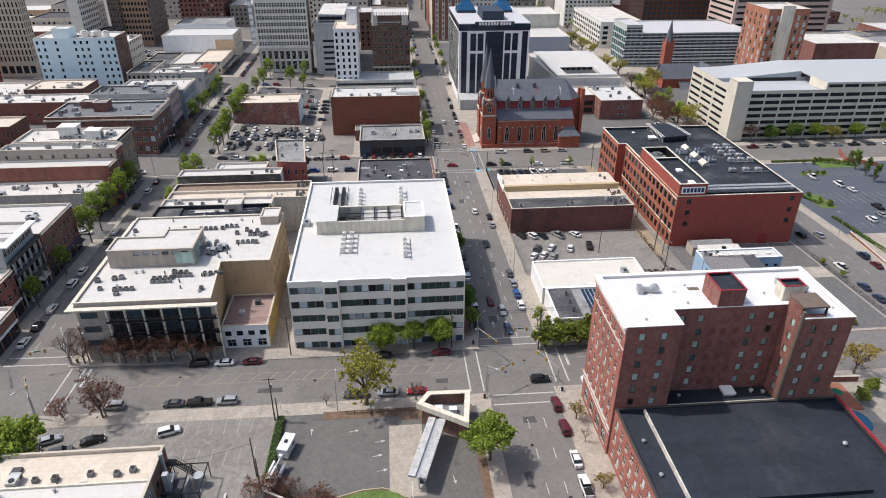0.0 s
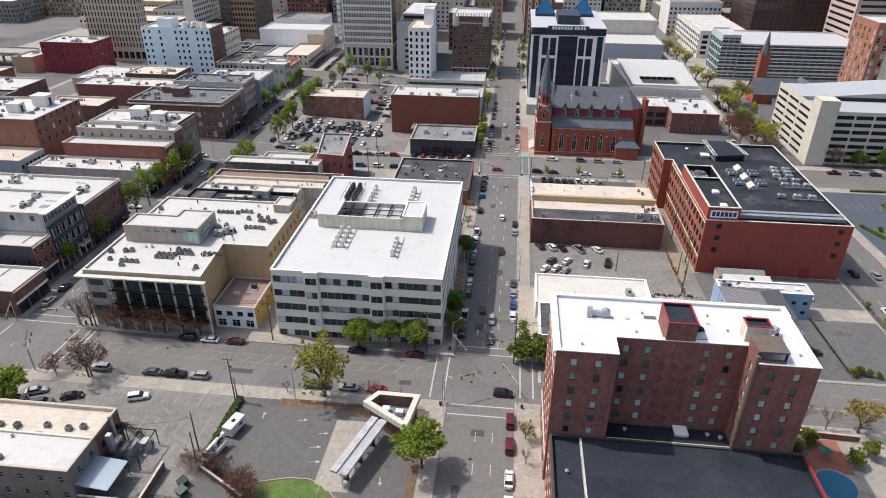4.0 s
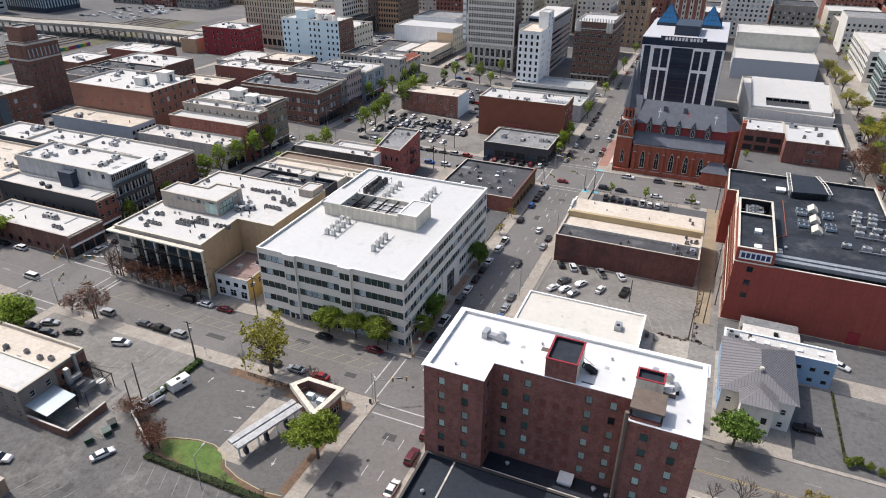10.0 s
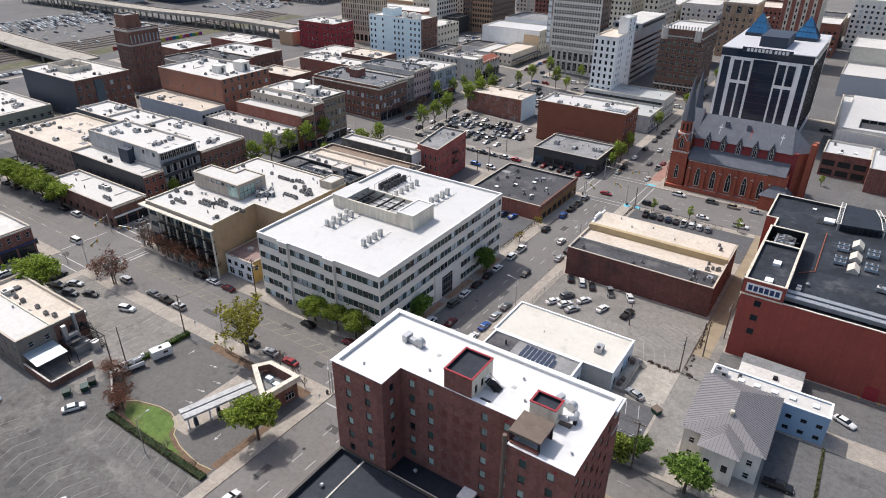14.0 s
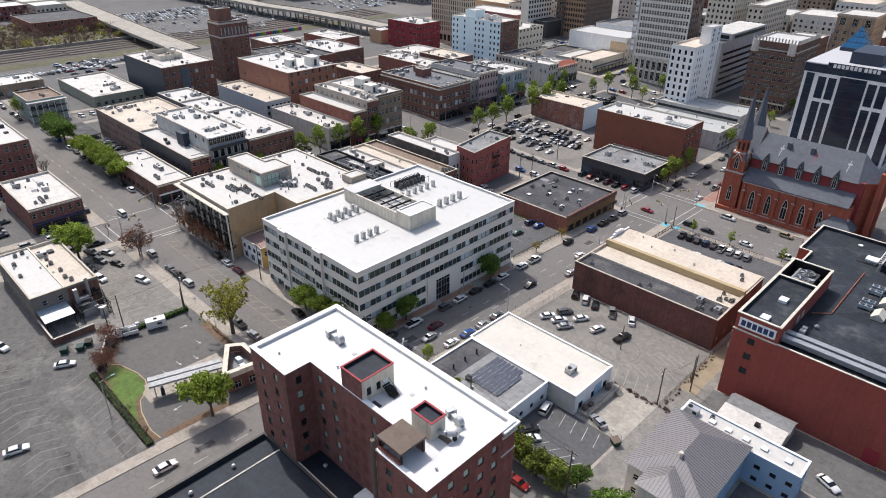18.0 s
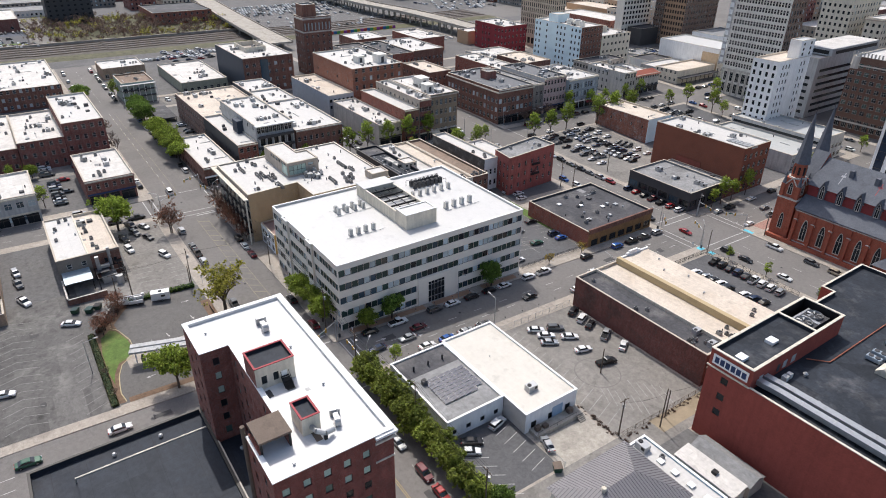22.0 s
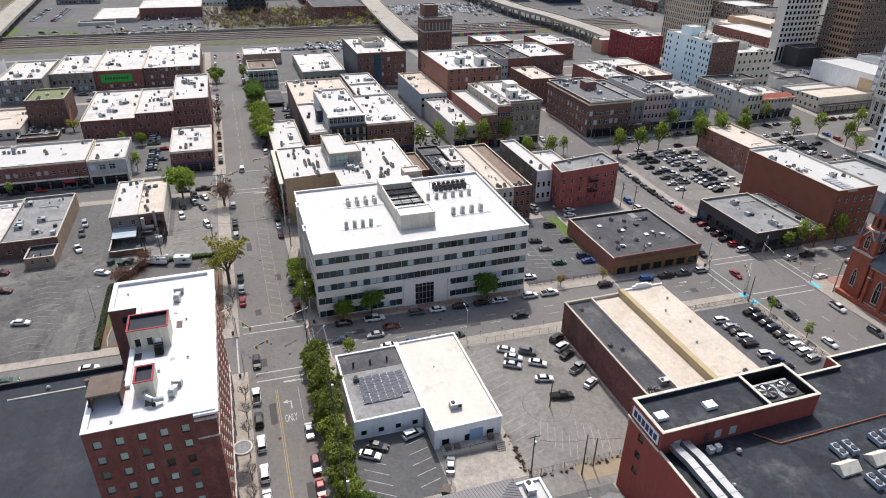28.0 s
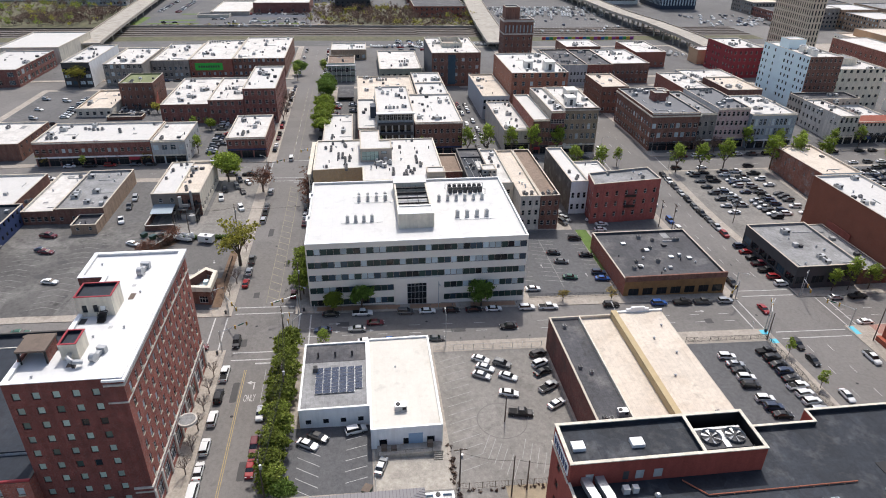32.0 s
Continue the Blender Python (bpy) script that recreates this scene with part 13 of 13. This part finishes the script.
for a in ((-192, 111.6, -222, 111.6, 6.4, 180, 0.8), (-184, 130.6, -220, 130.6, 6.4, 180, 0.7), (-246, 112, -330, 112, 6.6, 180, 0.6), (-246, 128, -330, 128, 6.6, 180, 0.6),
          (-224.6, 20, -224.6, 100, 6.6, 90, 0.6), (-238.6, 20, -238.6, 100, 6.6, 90, 0.6), (-224.6, 196, -224.6, 250, 6.6, 90, 0.6), (-238.6, 196, -238.6, 250, 6.6, 90, 0.5),
          (-220, 260, -104, 260, 6.8, 0, 0.6), (-220, 279, -160, 279, 6.8, 0, 0.6), (-78, 263.5, 12, 263.5, 7.0, 0, 0.65), (-81.8, 20, -81.8, 104, 6.8, 90, 0.5),
          (-81.8, 345, -81.8, 402, 6.8, 90, 0.7), (-94.6, 290, -94.6, 400, 6.8, 90, 0.6), (-76, 408, 14, 408, 6.8, 0, 0.6), (-76, 422, 14, 422, 6.8, 0, 0.6),
          (-220, 408, -104, 408, 6.8, 0, 0.5), (-82, 430, -82, 540, 6.8, 90, 0.6), (-94, 430, -94, 540, 6.8, 90, 0.6), (22, 430, 22, 600, 7.0, 90, 0.6), (34.6, 430, 34.6, 600, 7.0, 90, 0.6),
          (40, 408.5, 140, 408.5, 7.0, 0, 0.5), (138, 290, 138, 400, 7.2, 90, 0.4), (149, 290, 149, 400, 7.2, 90, 0.4)):
    kerb_row(*a)
for a in ((-183, 137.4, -145, 137.4, 2.9, 84, 0.75), (-183, 146.2, -168, 146.2, 2.9, 84, 0.8), (-178, 203.5, -104, 203.5, 5.6, 4, 0.6), (-178, 207.5, -112, 207.5, 6.0, 4, 0.5), (-132, 87.5, -106, 87.5, 2.9, 84, 0.6),
          (-158, 95, -139, 95, 2.9, 84, 0.6), (-76, 384, -46, 384, 2.9, 90, 0.8), (-76, 368, -46, 368, 2.9, 90, 0.7), (-120, 6, -100, 6, 3.0, 80, 0.5), (-200, 2, -150, 2, 3.0, 84, 0.5)):
    kerb_row(*a, 0.17)
for x0, x1, y in ((-368, -330, 182), (-368, -330, 191), (-366, -330, 199), (-366, -332, 207)):
    kerb_row(x0, y, x1, y, 2.9, 88, 0.65)
kerb_row(-184, 480, -158, 480, 2.9, 90, 0.7, 0.6 - gz(-170, 480) - 0.5)
kerb_row(-184, 493, -158, 493, 2.9, 90, 0.6, 0.6 - gz(-170, 493) - 0.5)
for a in ((-470, 20, -470, 100, 7, 90, 0.4), (-452, -20, -452, 70, 9, 90, 0.35), (-500, 40, -500, 104, 2.9, 0, 0.6), (-494, 40, -494, 104, 5, 90, 0.3), (-590, -22, -512, -22, 2.9, 88, 0.6), (-590, -40, -512, -40, 2.9, 88, 0.7), (-475, 106, -600, 107, 8, 0, 0.4)):
    kerb_row(*a, 0.06)
tagged(new("parked_cars", KERBCARS.mesh("parked_cars", [MATS[n] for n in KCM])), "many cars parked along distant kerbs and in lots", "cars", kind="stuff")

# ---- dark carport between a brick loft and the street trees ----
cpt = thing("carport", "low dark flat carport roof on steel posts", "carport")
part("carport_roof", Geo().box(-214, 137.6, 2.5, -190, 146.6, 2.9).mesh("carport_roof", M_CHAR), cpt)
for x in (-213, -205, -197.5, -190):
    for y in (138.2, 146.0):
        part("post", Geo().box(x - 0.12, y - 0.12, gz(x, y), x + 0.12, y + 0.12, 2.5).mesh("post", P_DARK), cpt)

# ---- conduits, kerbs and patches on the farther flat roofs ----
CLUT, CQ = Geo(), random.Random(77)
for x0, y0, x1, y1, z in ROOFS:
    if not (-330 < x0 < 20 and -80 < y0 < 430) or x1 - x0 < 8 or y1 - y0 < 8 or z > 40:
        continue
    for _ in range(2 + int((x1 - x0) * (y1 - y0) / 130)):
        x, y = CQ.uniform(x0 + 1.5, x1 - 1.5), CQ.uniform(y0 + 1.5, y1 - 1.5)
        r = CQ.random()
        if r < 0.3:
            L = CQ.uniform(2.5, 8)
            if CQ.random() < 0.5:
                CLUT.box(x, y, z, min(x + L, x1 - 0.8), y + 0.22, z + 0.25, 0)
            else:
                CLUT.box(x, y, z, x + 0.22, min(y + L, y1 - 0.8), z + 0.25, 0)
        elif r < 0.6:
            w, h = CQ.uniform(0.4, 0.9), CQ.uniform(0.5, 1.3)
            CLUT.box(x - w, y - w, z, x + w, y + w, z + h, CQ.choice((0, 1, 1, 2)))
        elif r < 0.8:
            CLUT.tube((x, y, z), (x, y, z + CQ.uniform(0.5, 1.2)), 0.2, 0.2, 7, 1)
        else:
            w, h = CQ.uniform(0.6, 2.4), CQ.uniform(0.4, 1.2)
            CLUT.box(max(x - w, x0 + 0.8), max(y - h, y0 + 0.8), z, min(x + w, x1 - 0.8), min(y + h, y1 - 0.8), z + 0.05, 3)
tagged(new("roof_clutter", CLUT.mesh("roof_clutter", [P_GREY, P_DGREY, P_STEEL, M_GREYR])), "conduits, kerbs, pipes and patches on flat roofs", "roof clutter", kind="stuff")

# ---- scars on the hotel's white roof ----
for x, y, a, b, m, w in ((59.3, 104.8, 1.1, 0.5, P_RUST, "rust-stained roof patch"), (67.3, 98.3, 0.9, 0.7, P_DGREY, "dark roof opening cover"), (79.8, 100.9, 1.0, 0.5, P_RUST, "dark stained roof patch"), (69.6, 104.0, 0.35, 0.35, P_GREY, "grey roof drain cover"), (55.1, 104.0, 0.35, 0.35, P_GREY, "grey roof drain cover")):
    tagged(new("roof_patch", Geo().box(x - a, y - b, 31.66, x + a, y + b, 31.76).mesh("roof_patch", m)), w + " on a white roof", "roof patch")

# ---- the low shop's back: dark brick half, pipes, duct and steel frame ----
part("rear_brick", Geo().box(-44.8, 85.2, gz(-44, 88) + 0.1, -44.72, 92.9, 8.7).mesh("rear_brick", B_BROWN), lft, "dark sooty brick rear wall")
for y, w, z in ((86.6, 0.9, 5.4), (89.0, 0.8, 5.6), (91.4, 0.8, 5.2)):
    part("rear_window", Geo().box(-44.72, y - w / 2, z, -44.66, y + w / 2, z + 1.3).mesh("rear_window", G_DARK), lft)
part("rear_door", Geo().box(-44.72, 90.0, 4.4, -44.64, 90.9, 6.4).mesh("rear_door", P_DARK), lft)
fr2 = thing("steel_frame", "dark steel frame with tanks and ducts behind a shop", "frame")
for x in (-44.0, -40.6, -37.4):
    for y in (85.4, 92.6):
        part("post", Geo().tube((x, y, gz(x, y)), (x, y, 4.6), 0.1, 0.1, 6).mesh("post", P_DARK), fr2)
for x0, y0, x1, y1 in ((-44.2, 85.4, -37.2, 85.4), (-44.2, 92.6, -37.2, 92.6), (-44.0, 85.2, -44.0, 92.8), (-40.6, 85.2, -40.6, 92.8), (-37.4, 85.2, -37.4, 92.8)):
    part("beam", Geo().tube((x0, y0, 4.6), (x1, y1, 4.6), 0.12, 0.12, 6).mesh("beam", P_DARK), fr2)
part("grating", Geo().box(-43.9, 85.6, 4.5, -40.7, 89.0, 4.62).mesh("grating", P_DGREY), fr2)
part("drum", Geo().tube((-39.0, 90.8, gz(-39, 90)), (-39.0, 90.8, 3.4), 1.0, 1.0, 14).mesh("drum", P_STEEL), fr2)
part("elbow_duct", Geo().box(-43.4, 86.0, 4.7, -42.4, 87.0, 8.8).box(-43.4, 87.0, 5.0, -42.4, 89.4, 5.9).mesh("elbow_duct", P_STEEL), fr2)

# ---- loading dock behind the white warehouse ----
dock = thing("loading_dock", "stained concrete loading dock with steps behind a warehouse", "dock")
DZ = gz(76, 158)
part("platform", Geo().box(72.35, 151.0, DZ, 75.10, 164.6, DZ + 1.25).mesh("platform", M_CONCD), dock)
for k in range(4):
    part("step", Geo().box(75.10 + 0.32 * k, 162.6, DZ, 75.42 + 0.32 * k, 164.4, DZ + 1.0 - 0.25 * k).mesh("step", M_CONCD), dock)
part("dock_rail", Geo().tube((75.00, 151.2, DZ + 2.2), (75.00, 162.4, DZ + 2.2), 0.04, 0.04, 5).tube((75.00, 151.2, DZ + 1.2), (75.00, 151.2, DZ + 2.2), 0.04, 0.04, 5).tube((75.00, 156.8, DZ + 1.2), (75.00, 156.8, DZ + 2.2), 0.04, 0.04, 5).tube((75.00, 162.4, DZ + 1.2), (75.00, 162.4, DZ + 2.2), 0.04, 0.04, 5).mesh("dock_rail", P_DARK), dock)
part("roller_door", Geo().box(72.30, 157.6, DZ + 1.25, 72.40, 160.6, DZ + 4.0).mesh("roller_door", P_BLUE), dock, "faded blue roller door")
for x, y, h in ((73.50, 152.4, 1.0), (73.70, 154.4, 0.7), (73.40, 162.0, 1.2)):
    bx = thing("crate", "dark crate on a loading dock", "crate", (x, y, DZ + 1.25), group="dock crates")
    part("crate_box", Geo().box(-0.5, -0.6, 0, 0.5, 0.6, h).mesh("crate_box", P_RUST), bx)
for x, y, k, q in ((162, 387, "olive", 1.2), (151, 349, "lime", 0.9), (140.5, 326, "rust", 1.6), (146.5, 338, "rust", 1.7), (144, 319, "rust", 1.5)):
    tree(k, x, y, q, "near a small church")
for x, y in ((150, 500), (152, 480), (147, 520)):
    tree("olive", x, y, 1.0, "beside an eastern street")
